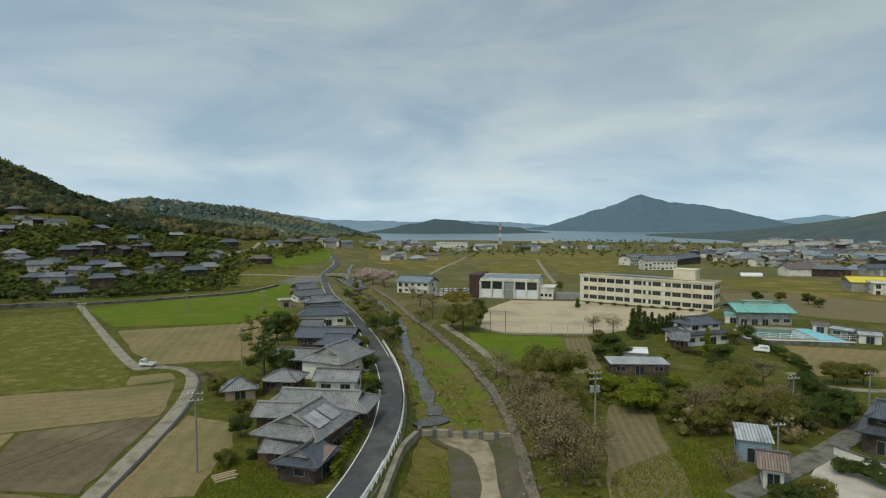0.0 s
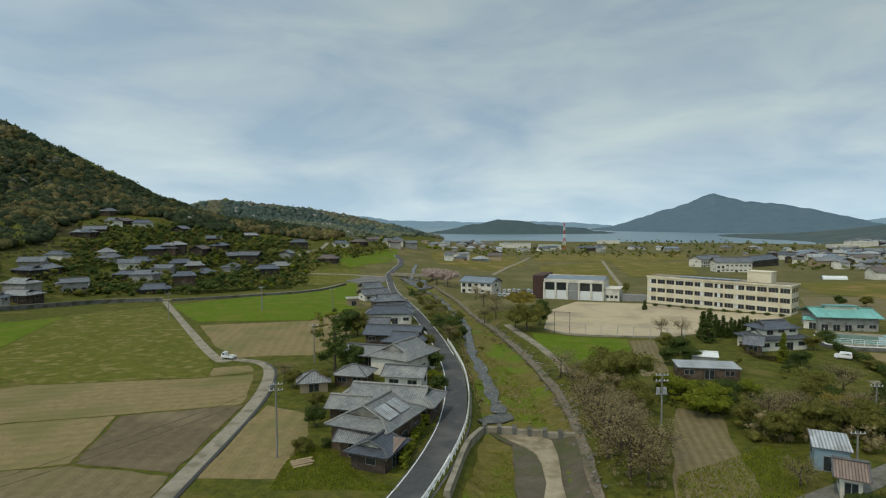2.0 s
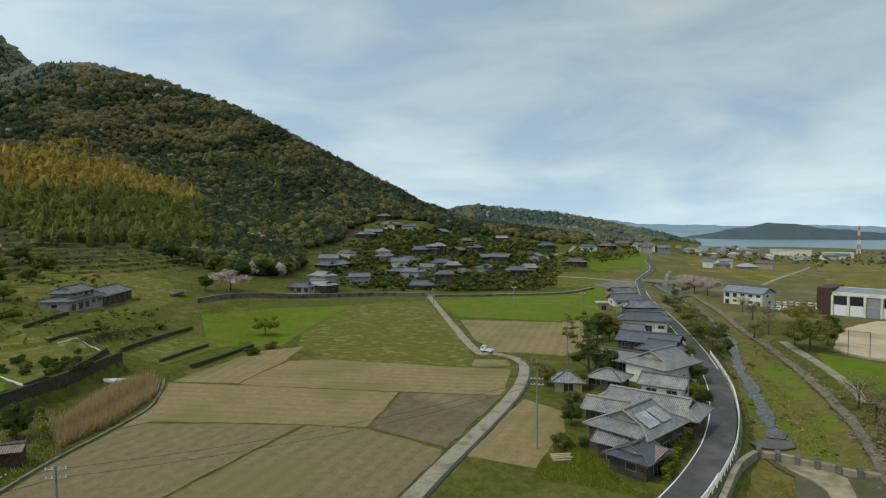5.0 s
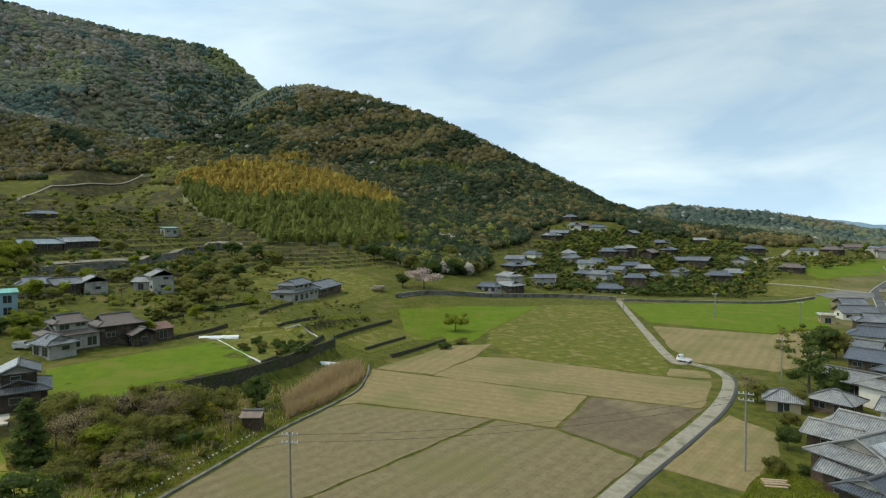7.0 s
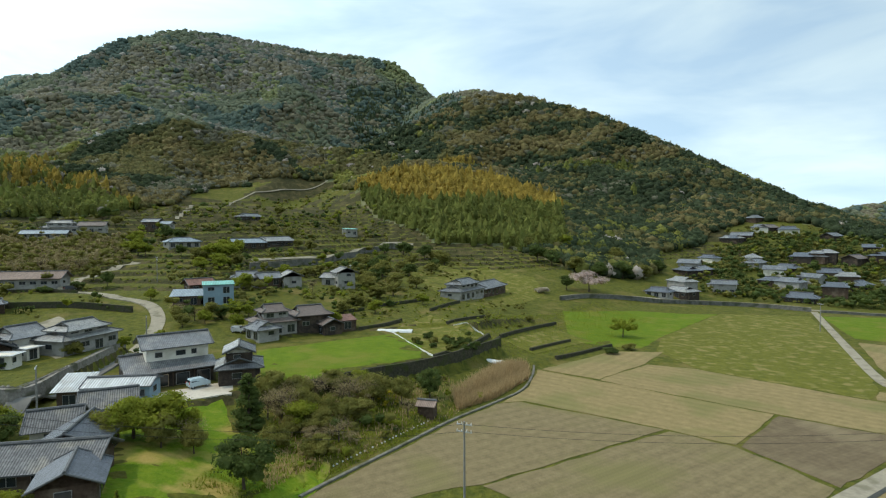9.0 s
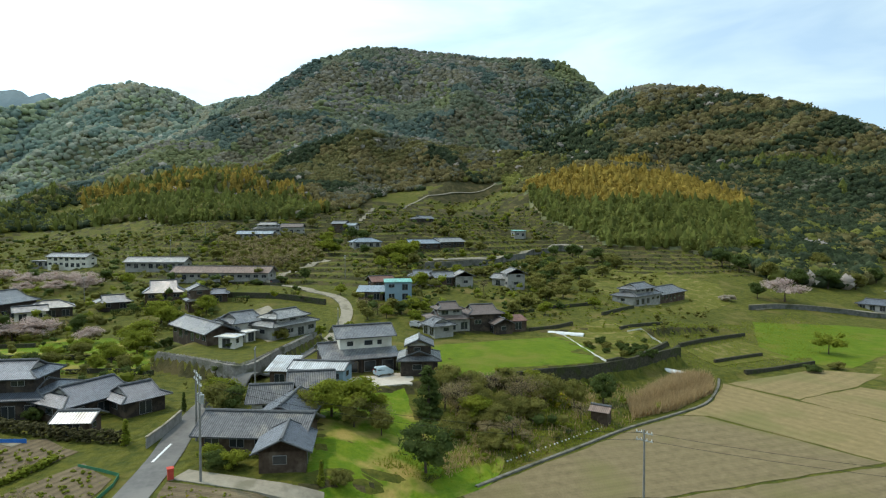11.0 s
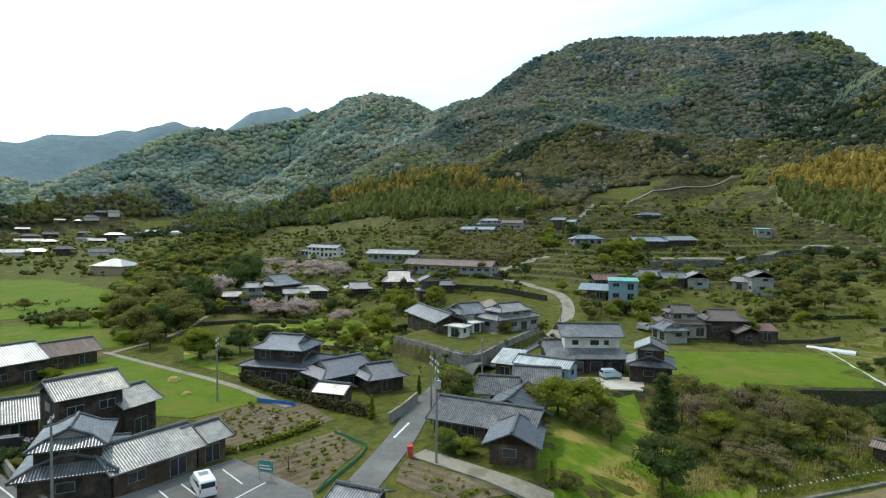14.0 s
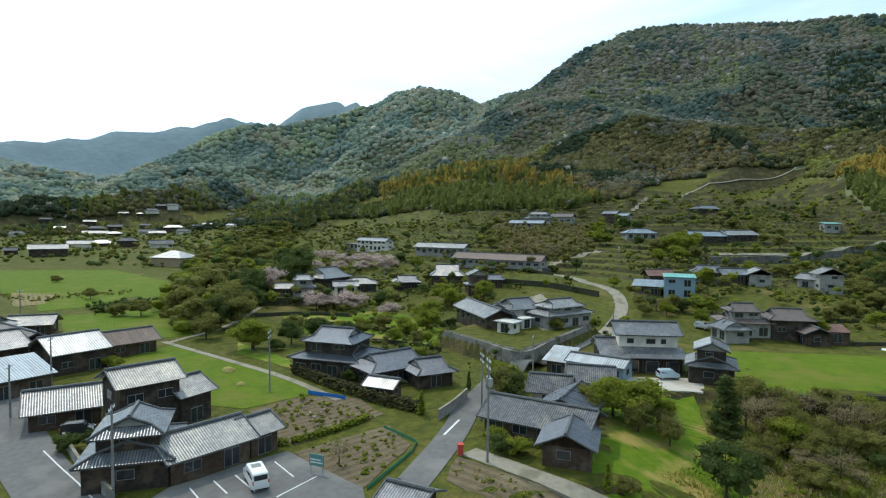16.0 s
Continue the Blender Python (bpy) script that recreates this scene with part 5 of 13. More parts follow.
def storey_front(o, x0, x1, z0, h, bays, y, wall, depth=0.35):
    """One storey of a school front: piers, parapet band, recessed sash windows."""
    w = (x1 - x0) / bays
    part("spandrel", box(x0, y - depth, z0, x1, y, z0 + h * 0.3), wall, o)
    part("lintel", box(x0, y - depth, z0 + h * 0.8, x1, y, z0 + h), wall, o)
    for i in range(bays + 1):
        c = x0 + i * w
        part("pier", box(c - 0.22, y - depth - 0.06, z0, c + 0.22, y, z0 + h), wall, o)
    for i in range(bays):
        a = x0 + i * w + 0.3
        b = x0 + (i + 1) * w - 0.3
        n = 3
        for k in range(n):
            p0, p1 = a + (b - a) * k / n, a + (b - a) * (k + 1) / n
            s = part("window", box(p0, y - 0.1, z0 + h * 0.3, p1, y - 0.02, z0 + h * 0.8), FRAME, o)
            part("pane", box(p0 + 0.06, y - 0.13, z0 + h * 0.33, p1 - 0.06, y - 0.1, z0 + h * 0.77), GLASS if (i * 7 + k * 5) % 9 else PLASTIC, s)


# ---- houses ----
house(-62.2, -79.4, 138, 7.6, 7.0, 2.8, "gable", TILE_OLD, WALL_BROWN, "weathered pale grey-tiled house, weathered brown board, beside the parking lot")
house(-62.9, -68.2, 152, 6.9, 6.0, 6.2, "gable", TILE_OLD, WALL_DARK, "weathered pale grey-tiled two-storey house, dark timber, beside the parking lot", name="shed")
house(-67.1, -65.8, 166, 4.4, 6.0, 3.8, "gable", TILE_OLD, WALL_DARK, "weathered pale grey-tiled outbuilding, dark timber, beside the parking lot", name="shed")
house(-51.9, -59.0, 33, 9.0, 7.5, 5.0, "two", TILE, WALL_DARK, "grey-tiled two-storey house, dark timber, beside the parking lot")
house(-55.3, -54.0, 155, 8.5, 6.0, 3.0, "gable", TILE_OLD, WALL_BROWN, "weathered pale grey-tiled house, weathered brown board, beside the parking lot")
house(-60.7, -51.0, 158, 3.4, 4.5, 2.5, "gable", TILE_OLD, WALL_BROWN, "weathered pale grey-tiled outbuilding, weathered brown board, beside the parking lot", name="shed")
house(-83.0, -101.7, 160, 8.4, 9.0, 3.6, "gable", METAL, WALL_DARK, "pale metal-roofed house, dark timber, at the edge of the village")
house(-68.9, -97.2, 161, 8.1, 7.0, 2.8, "shed", METAL_BLUE, WALL_BROWN, "grey-blue metal-roofed house, weathered brown board, at the edge of the village")
house(-77.6, -112.4, 164, 7.2, 9.0, 4.2, "gable", TILE, WALL_DARK, "grey-tiled house, dark timber, at the edge of the village")
house(-87.9, -119.0, 70, 15.0, 9.0, 3.2, "gable", TILE_BROWN, WALL_DARK, "brown-tiled house, dark timber, at the edge of the village")
house(-96.6, -139.9, 105, 9.0, 8.0, 3.2, "irimoya", TILE, WALL_WHITE, "grey-tiled house, off-white, at the edge of the village")
house(-104.6, -135.6, 125, 8.0, 6.0, 2.8, "gable", TILE_OLD, WALL_BROWN, "weathered pale grey-tiled house, weathered brown board, at the edge of the")
house(-95.5, -102.0, 155, 8.9, 7.0, 2.9, "gable", METAL_BROWN, WALL_BROWN, "brown metal-roofed house, weathered brown board, at the edge of a paddy")
house(-95.6, -57.0, 87, 12.0, 9.5, 5.6, "two", TILE_BLUE, WALL_DARK, "dark slate-blue-tiled two-storey house, dark timber, behind a clipped hedge")
house(-93.4, -46.5, 144, 11.0, 7.0, 3.0, "irimoya", TILE_BLUE, WALL_DARK, "dark slate-blue-tiled house, dark timber, behind a clipped hedge")
house(-92.6, -39.8, 133, 5.8, 6.0, 2.8, "irimoya", TILE_BLUE, WALL_DARK, "dark slate-blue-tiled outbuilding, dark timber, behind a clipped hedge", name="shed")
house(-83.6, -43.8, 83, 4.0, 3.0, 1.9, "gable", METAL, WALL_BROWN, "pale metal-roofed outbuilding, weathered brown board, behind a clipped hedge", name="shed")
house(-74.8, -19.8, 75, 12.4, 6.6, 2.7, "gable", TILE_MATT, WALL_BROWN, "grey-tiled house, weathered brown board, beside the lane")
house(-68.2, -16.2, 177, 5.5, 5.0, 2.8, "gable", TILE_BLUE, WALL_BROWN, "dark slate-blue-tiled outbuilding, weathered brown board, beside the lane", name="shed")
house(-87.7, -19.8, 89, 4.7, 6.0, 2.9, "gable", TILE_MATT, PLASTER, "grey-tiled outbuilding, white plaster, beside the lane", name="shed")
house(-94.8, -14.4, 90, 5.9, 6.0, 2.9, "gable", TILE_MATT, PLASTER, "grey-tiled outbuilding, white plaster, beside the lane", name="shed")
house(-80.9, -16.6, 167, 8.0, 6.0, 2.9, "gable", TILE_BLUE, WALL_BROWN, "dark slate-blue-tiled house, weathered brown board, beside the lane")
house(-103.6, -13.1, 72, 9.4, 5.0, 3.0, "gable", METAL, WALL_BLUE, "pale metal-roofed house, pale blue siding, beside the lane", pitch=0.3, over=0.3)
house(-105.5, -19.5, 75, 3.4, 5.0, 2.6, "shed", METAL, WALL_BROWN, "pale metal-roofed outbuilding, weathered brown board, beside the lane", name="shed")
_o = house(-106.8, 4.6, 172, 7.2, 6.6, 5.3, "two", TILE, WALL_DARK, "grey-tiled two-storey house, dark timber, white gables, beside a paddy", upper=(5.0, 4.2, "gable"))
# bright sheets added in place of sun gleam on the left tiled slopes
roof_sheet(_o, -3.0, 3.0, 0.15, 2.68, 5.3, 2.73, 0.45)
roof_sheet(_o, -3.3, 3.3, 2.45, 3.95, 2.9, 4.0, 0.36)
house(-147.0, 17.5, 98, 9.5, 8.0, 5.2, "two", TILE_BROWN, WALL_GREY, "brown-tiled two-storey house, grey mortar, above a green paddy", upper=(6.0, 5.4, "irimoya"))
house(-141.8, 14.2, 20, 6.0, 5.2, 2.9, "irimoya", TILE, WALL_GREY, "grey-tiled front wing, grey mortar, above a green paddy", name="shed")
house(-147.6, 26.6, 96, 8.6, 7.4, 3.6, "irimoya", TILE_BROWN, WALL_DARK, "brown-tiled house, dark timber, above a green paddy")
house(-143.2, 30.5, 8, 5.0, 4.4, 2.6, "gable", TILE_BROWN, WALL_DARK, "brown-tiled wing, dark timber, above a green paddy", name="shed")
house(-145.4, 35.2, 96, 4.6, 4.0, 2.3, "shed", METAL_RUST, WALL_BROWN, "rust-red metal-roofed lean-to, weathered brown board, above a green paddy", name="shed", over=0.3)
house(-182.8, 8.5, 87, 8.2, 6.5, 5.6, "shed", METAL_GREEN, WALL_BLUE, "turquoise metal-roofed two-storey house, pale blue siding, on the terraced slope", pitch=0.15, over=0.3)
house(-184.3, 0.4, 79, 7.5, 5.0, 2.6, "shed", METAL_BLUE, WALL_BROWN, "grey-blue metal-roofed outbuilding, weathered brown board, on the terraced slope", name="shed")
house(-202.5, 4.5, 105, 7.2, 6.0, 3.0, "gable", METAL_RUST, WALL_BROWN, "rust-red metal-roofed outbuilding, weathered brown board, on the terraced slope", name="shed")
house(-206.5, 19.8, 83, 9.0, 7.0, 3.0, "irimoya", TILE, WALL_GREY, "grey-tiled house, grey mortar, on the terraced slope")
house(-203.9, 26.2, 102, 6.8, 6.0, 2.8, "gable", TILE, WALL_BROWN, "grey-tiled outbuilding, weathered brown board, on the terraced slope", name="shed")
house(-203.5, 33.7, 180, 8.0, 6.0, 3.6, "gable", TILE_OLD, WALL_GREY, "weathered pale grey-tiled house, grey mortar, on the terraced slope")
house(-197.8, 50.9, 180, 7.0, 6.0, 5.0, "gable", TILE_OLD, WALL_GREY, "weathered pale grey-tiled two-storey house, grey mortar, on the terraced slope", name="shed")
house(-202.3, 47.9, 44, 5.0, 5.0, 2.6, "gable", TILE_OLD, WALL_GREY, "weathered pale grey-tiled outbuilding, grey mortar, on the terraced slope", name="shed")
house(-135.1, -39.3, 34, 18.9, 6.0, 2.9, "gable", TILE, WALL_BROWN, "grey-tiled house, weathered brown board, above the stone wall")
house(-135.5, -35.4, 180, 8.0, 7.0, 3.0, "irimoya", TILE, WALL_WHITE, "grey-tiled house, off-white, above the stone wall")
house(-136.7, -31.5, 134, 8.3, 7.0, 3.6, "irimoya", TILE, WALL_WHITE, "grey-tiled house, off-white, above the stone wall")
house(-123.8, -31.6, 66, 3.6, 3.0, 2.4, "flat", METAL, WALL_WHITE, "pale metal-roofed outbuilding, off-white, above the stone wall", name="shed")
house(-129.8, -29.4, 140, 2.5, 2.6, 2.3, "flat", METAL, WALL_WHITE, "pale metal-roofed outbuilding, off-white, above the stone wall", name="shed")
house(-136.3, -22.1, 138, 12.7, 7.0, 4.4, "two", TILE_OLD, WALL_GREY, "weathered pale grey-tiled two-storey house, grey mortar, above the stone wall")
house(-232.9, -52.3, 75, 37.1, 8.0, 3.3, "gable", METAL_BROWN, WALL_GREY, "brown metal-roofed house, grey mortar, on the terraced slope")
house(-263.4, -84.1, 77, 25.0, 7.0, 3.2, "gable", TILE_OLD, WALL_GREY, "weathered pale grey-tiled house, grey mortar, on the terraced slope")
house(-299.6, -132.1, 67, 21.7, 6.0, 4.8, "gable", TILE, WALL_WHITE, "grey-tiled two-storey house, off-white, on the terraced slope")
house(-317.1, -151.0, 67, 10.4, 6.0, 2.6, "flat", METAL_BLUE, WALL_GREY, "grey-blue metal-roofed house, grey mortar, on the terraced slope")
house(-186.0, -104.3, 160, 12.0, 10.5, 4.2, "irimoya", TILE, WALL_DARK, "grey-tiled house, dark timber, above a stone terrace wall", pitch=0.5, over=0.9)
house(-165.8, -102.0, 115, 6.0, 5.5, 5.2, "two", TILE, WALL_GREY, "grey-tiled two-storey house, grey mortar, above a stone terrace wall", upper=(5.2, 4.6, "irimoya"))
house(-165.0, -107.6, 115, 5.0, 4.5, 2.9, "gable", TILE_OLD, WALL_BROWN, "pale grey-tiled outbuilding, brown board, above a stone terrace wall", name="shed")
house(-183.5, -90.6, 115, 10.0, 6.0, 3.2, "hip", TILE_OLD, WALL_DARK, "pale grey-tiled wing, dark timber, above a stone terrace wall")
house(-176.5, -92.8, 118, 7.0, 4.5, 2.5, "gable", TILE, WALL_WHITE, "grey-tiled outbuilding, off-white, above a stone terrace wall", name="shed")
house(-197.0, -79.0, 118, 8.5, 7.0, 2.8, "irimoya", TILE, WALL_DARK, "grey-tiled house, dark timber, behind a clipped hedge")
house(-206.0, -66.6, 105, 11.0, 10.0, 3.0, "irimoya", TILE, WALL_BROWN, "grey-tiled house with a steep roof, brown board, behind a hedge", pitch=0.62)
house(-188.0, -51.8, 22, 7.2, 6.8, 6.0, "two", TILE, WALL_BROWN, "grey-tiled two-storey house, brown board, on the terraced slope", upper=(6.0, 5.6, "gable"))
house(-197.0, -47.6, 100, 5.0, 4.4, 3.0, "irimoya", TILE_BLUE, WALL_BROWN, "slate-blue-tiled outbuilding, brown board, on the terraced slope", name="shed")
house(-50.9, -20.2, 78, 13.0, 5.2, 1.9, "gable", TILE, WALL_DARK, "grey-tiled house, dark timber, beside the lane", pitch=0.38)
house(-52.9, -29.6, 78, 3.6, 3.6, 1.5, "gable", TILE, WALL_DARK, "grey-tiled outbuilding, dark timber, beside the lane", name="shed", pitch=0.38)
house(-347.0, -48.6, 79, 15.8, 7.0, 5.0, "two", TILE_OLD, WALL_GREY, "weathered pale grey-tiled two-storey house, grey mortar, high on the terraced hillside")
house(-333.2, -53.6, 81, 18.5, 6.0, 2.8, "gable", METAL_BLUE, WALL_GREY, "grey-blue metal-roofed house, grey mortar, high on the terraced hillside")
house(-343.7, -34.8, 80, 11.6, 7.0, 3.6, "gable", TILE_BROWN, WALL_GREY, "brown-tiled house, grey mortar, high on the terraced hillside")
house(-352.1, -8.0, 62, 8.4, 6.0, 3.6, "gable", TILE, WALL_BROWN, "grey-tiled house, weathered brown board, high on the terraced hillside")
house(-347.1, -1.2, 61, 6.1, 5.0, 2.6, "gable", METAL_BLUE, WALL_GREY, "grey-blue metal-roofed outbuilding, grey mortar, high on the terraced hillside", name="shed")
house(-294.0, 3.7, 109, 14.1, 7.0, 3.0, "hip", METAL_BLUE, WALL_GREY, "grey-blue metal-roofed house, grey mortar, high on the terraced hillside")
house(-283.5, 31.1, 97, 14.3, 7.0, 2.8, "gable", METAL_BLUE, WALL_DARK, "grey-blue metal-roofed house, dark timber, high on the terraced hillside")
house(-290.7, 44.6, 129, 19.3, 7.0, 3.2, "gable", TILE_OLD, WALL_DARK, "weathered pale grey-tiled house, dark timber, high on the terraced hillside")
house(-383.1, 46.6, 135, 18.8, 7.0, 3.0, "irimoya", TILE, WALL_DARK, "grey-tiled house, dark timber, high on the terraced hillside")
house(-341.2, 98.4, 101, 7.4, 5.0, 3.4, "shed", METAL_GREEN, WALL_GREY, "turquoise metal-roofed outbuilding, grey mortar, high on the terraced hillside", name="shed", pitch=0.2)
house(-181.3, 89.0, 124, 17.8, 8.0, 5.0, "two", TILE, WALL_GREY, "grey-tiled two-storey house, grey mortar, high on the terraced hillside")
house(-193.2, 105.4, 125, 20.4, 8.0, 3.2, "irimoya", TILE, WALL_BROWN, "grey-tiled house, weathered brown board, high on the terraced hillside")
house(-610.1, -540.1, 124, 13.5, 8.4, 2.8, "irimoya", TILE_MATT, WALL_DARK, "grey-tiled house, dark timber, in the upper valley hamlet", detail=0)
house(-615.5, -527.5, 136, 11.9, 7.4, 4.6, "gable", TILE_MATT, WALL_WHITE, "grey-tiled house, off-white, in the upper valley hamlet", detail=0)
house(-571.0, -559.1, 124, 9.8, 6.0, 2.8, "gable", TILE_OLD, WALL_DARK, "pale grey-tiled house, dark timber, in the upper valley hamlet", detail=0)
house(-580.1, -543.6, 119, 6.7, 5.0, 3.2, "hip", METAL, WALL_DARK, "pale metal-roofed house, dark timber, in the upper valley hamlet", detail=0)
house(-591.5, -537.0, 140, 14.7, 9.1, 2.8, "irimoya", TILE_MATT, WALL_WHITE, "grey-tiled house, off-white, in the upper valley hamlet", detail=0)
house(-492.3, -584.0, 132, 10.1, 6.2, 3.2, "gable", TILE_MATT, WALL_DARK, "grey-tiled house, dark timber, in the upper valley hamlet", detail=0)
house(-527.4, -563.0, 130, 12.0, 7.4, 3.0, "gable", TILE_OLD, WALL_DARK, "pale grey-tiled house, dark timber, in the upper valley hamlet", detail=0)
house(-482.3, -555.6, 148, 22.0, 9.5, 3.2, "hip", METAL, WALL_WHITE, "pale metal-roofed house, off-white, in the upper valley hamlet", detail=0)
house(-509.6, -535.8, 128, 15.7, 9.5, 2.8, "irimoya", TILE_MATT, WALL_DARK, "grey-tiled house, dark timber, in the upper valley hamlet", detail=0)
house(-530.1, -532.3, 144, 13.3, 8.3, 3.2, "gable", TILE_MATT, WALL_DARK, "grey-tiled house, dark timber, in the upper valley hamlet", detail=0)
house(-467.0, -493.5, 144, 22.0, 9.5, 3.0, "gable", TILE_OLD, WALL_WHITE, "pale grey-tiled house, off-white, in the upper valley hamlet", detail=0)
house(-470.2, -473.4, 125, 11.7, 7.3, 3.2, "hip", METAL, WALL_DARK, "pale metal-roofed house, dark timber, in the upper valley hamlet", detail=0)
house(-554.1, -512.8, 136, 12.3, 7.6, 3.2, "irimoya", TILE_MATT, WALL_DARK, "grey-tiled house, dark timber, in the upper valley hamlet", detail=0)
house(-519.3, -479.7, 121, 14.2, 8.8, 3.2, "gable", TILE_MATT, WALL_WHITE, "grey-tiled house, off-white, in the upper valley hamlet", detail=0)
house(-489.8, -440.7, 136, 14.5, 9.0, 3.0, "gable", TILE_OLD, WALL_DARK, "pale grey-tiled house, dark timber, in the upper valley hamlet", detail=0)
house(-536.5, -459.9, 121, 18.7, 9.5, 4.6, "hip", METAL, WALL_DARK, "pale metal-roofed house, dark timber, in the upper valley hamlet", detail=0)
house(-523.6, -437.8, 123, 14.0, 8.7, 3.2, "irimoya", TILE_MATT, WALL_WHITE, "grey-tiled house, off-white, in the upper valley hamlet", detail=0)
house(-560.6, -449.2, 114, 9.2, 5.7, 3.2, "gable", TILE_MATT, WALL_DARK, "grey-tiled house, dark timber, in the upper valley hamlet", detail=0)
house(-573.6, -445.5, 129, 10.8, 6.7, 3.2, "gable", TILE_OLD, WALL_DARK, "pale grey-tiled house, dark timber, in the upper valley hamlet", detail=0)
house(-571.9, -413.9, 135, 10.6, 6.6, 3.0, "hip", METAL, WALL_WHITE, "pale metal-roofed house, off-white, in the upper valley hamlet", detail=0)
house(-649.0, -464.2, 123, 15.5, 9.5, 3.2, "irimoya", TILE_MATT, WALL_DARK, "grey-tiled house, dark timber, in the upper valley hamlet", detail=0)
house(-617.0, -433.0, 122, 9.9, 6.2, 3.0, "gable", TILE_MATT, WALL_DARK, "grey-tiled house, dark timber, in the upper valley hamlet", detail=0)
house(-331.9, -367.3, 130, 13.6, 8.4, 3.2, "gable", TILE_OLD, WALL_WHITE, "pale grey-tiled house, off-white, in the upper valley hamlet", detail=0)
house(-347.2, -363.8, 144, 15.0, 9.3, 2.8, "hip", METAL, WALL_DARK, "pale metal-roofed house, dark timber, in the upper valley hamlet", detail=0)
house(-346.5, -340.3, 122, 12.0, 7.4, 4.6, "irimoya", TILE_MATT, WALL_DARK, "grey-tiled house, dark timber, in the upper valley hamlet", detail=0)
house(-349.3, -314.1, 135, 14.6, 9.1, 3.2, "gable", TILE_MATT, WALL_WHITE, "grey-tiled house, off-white, in the upper valley hamlet", detail=0)
house(-270.1, -323.4, 140, 18.6, 9.5, 4.6, "gable", TILE_OLD, WALL_DARK, "pale grey-tiled house, dark timber, in the upper valley hamlet", detail=0)
house(-257.7, -225.8, 135, 15.8, 9.5, 3.4, "hip", METAL, WALL_TAN, "pale metal-roofed house, tan mortar, in the upper valley hamlet", detail=0)
house(-437.5, -556.7, 131, 14.0, 8.7, 3.0, "irimoya", TILE_MATT, WALL_WHITE, "grey-tiled house, off-white, in the upper valley hamlet", detail=0)
house(-273.3, -355.7, 130, 6.0, 5.0, 3.0, "gable", TILE_MATT, WALL_DARK, "grey-tiled house, dark timber, in the upper valley hamlet", detail=0)
house(-462.8, -323.7, 128, 13.0, 8.1, 4.6, "gable", TILE_OLD, WALL_DARK, "pale grey-tiled house, dark timber, in the upper valley hamlet", detail=0)
house(-223.0, 249.1, -14, 13.0, 8.5, 2.7, "two", TILE_BLUE, WALL_DARK, "dark slate-blue-tiled two-storey house, dark timber, on the hillside above the fields", detail=0)
house(-188.9, 205.5, 1, 13.0, 8.5, 2.6, "two", TILE_OLD, WALL_DARK, "weathered pale grey-tiled two-storey house, dark timber, on the hillside above the")
house(-187.8, 191.0, 21, 9.9, 6.4, 2.8, "irimoya", TILE_BLUE, WALL_GREY, "dark slate-blue-tiled house, grey mortar, on the hillside above the fields")
house(-230.9, 316.3, 96, 13.0, 8.5, 2.7, "irimoya", TILE, WALL_GREY, "grey-tiled house, grey mortar, on the hillside above the fields", detail=0)
house(-272.5, 388.1, 96, 13.0, 8.5, 2.7, "gable", TILE_BROWN, WALL_DARK, "brown-tiled house, dark timber, on the hillside above the fields", detail=0)
house(-273.0, 361.0, 26, 13.0, 8.5, 2.7, "gable", TILE, WALL_DARK, "grey-tiled house, dark timber, on the hillside above the fields", detail=0)
house(-195.9, 243.2, 41, 10.3, 6.7, 4.6, "gable", TILE, WALL_GREY, "grey-tiled house, grey mortar, on the hillside above the fields")
house(-167.4, 259.4, 26, 13.0, 8.5, 2.7, "irimoya", TILE_BLUE, WALL_DARK, "dark slate-blue-tiled house, dark timber, on the hillside above the fields")
house(-214.2, 349.6, 1, 13.0, 8.5, 4.6, "two", TILE, WALL_BROWN, "grey-tiled two-storey house, weathered brown board, on the hillside above the fields", detail=0)
house(-172.5, 314.7, 96, 13.0, 8.5, 2.6, "irimoya", TILE_BLUE, WALL_DARK, "dark slate-blue-tiled house, dark timber, on the hillside above the fields", detail=0)
house(-192.0, 373.2, 96, 13.0, 8.5, 2.8, "two", TILE_BLUE, WALL_DARK, "dark slate-blue-tiled two-storey house, dark timber, on the hillside above the fields", detail=0)
house(-195.2, 330.1, 41, 13.0, 8.5, 2.7, "irimoya", TILE_BLUE, WALL_BROWN, "dark slate-blue-tiled house, weathered brown board, on the hillside above the fields", detail=0)
house(-140.4, 328.3, 26, 13.0, 8.5, 4.6, "irimoya", TILE_BLUE, WALL_DARK, "dark slate-blue-tiled house, dark timber, on the hillside above the fields", detail=0)
house(-166.1, 362.2, 1, 13.0, 8.5, 4.6, "gable", TILE, WALL_DARK, "grey-tiled house, dark timber, on the hillside above the fields", detail=0)
house(-128.3, 498.9, -14, 13.0, 8.5, 2.8, "irimoya", TILE_BROWN, WALL_DARK, "brown-tiled house, dark timber, on the hillside above the fields", detail=0)
house(-139.1, 478.2, 26, 13.0, 8.5, 2.7, "two", TILE_BLUE, WALL_WHITE, "dark slate-blue-tiled two-storey house, off-white, on the hillside above the fields", detail=0)
house(-149.1, 382.2, 96, 11.3, 7.4, 2.7, "gable", TILE, WALL_GREY, "grey-tiled house, grey mortar, on the hillside above the fields", detail=0)
house(-272.8, 351.1, 26, 13.0, 8.5, 2.6, "two", TILE_OLD, WALL_DARK, "weathered pale grey-tiled two-storey house, dark timber, on the hillside above the", detail=0)
house(-236.7, 402.3, 96, 12.9, 8.4, 2.7, "gable", TILE, WALL_DARK, "grey-tiled house, dark timber, on the hillside above the fields", detail=0)
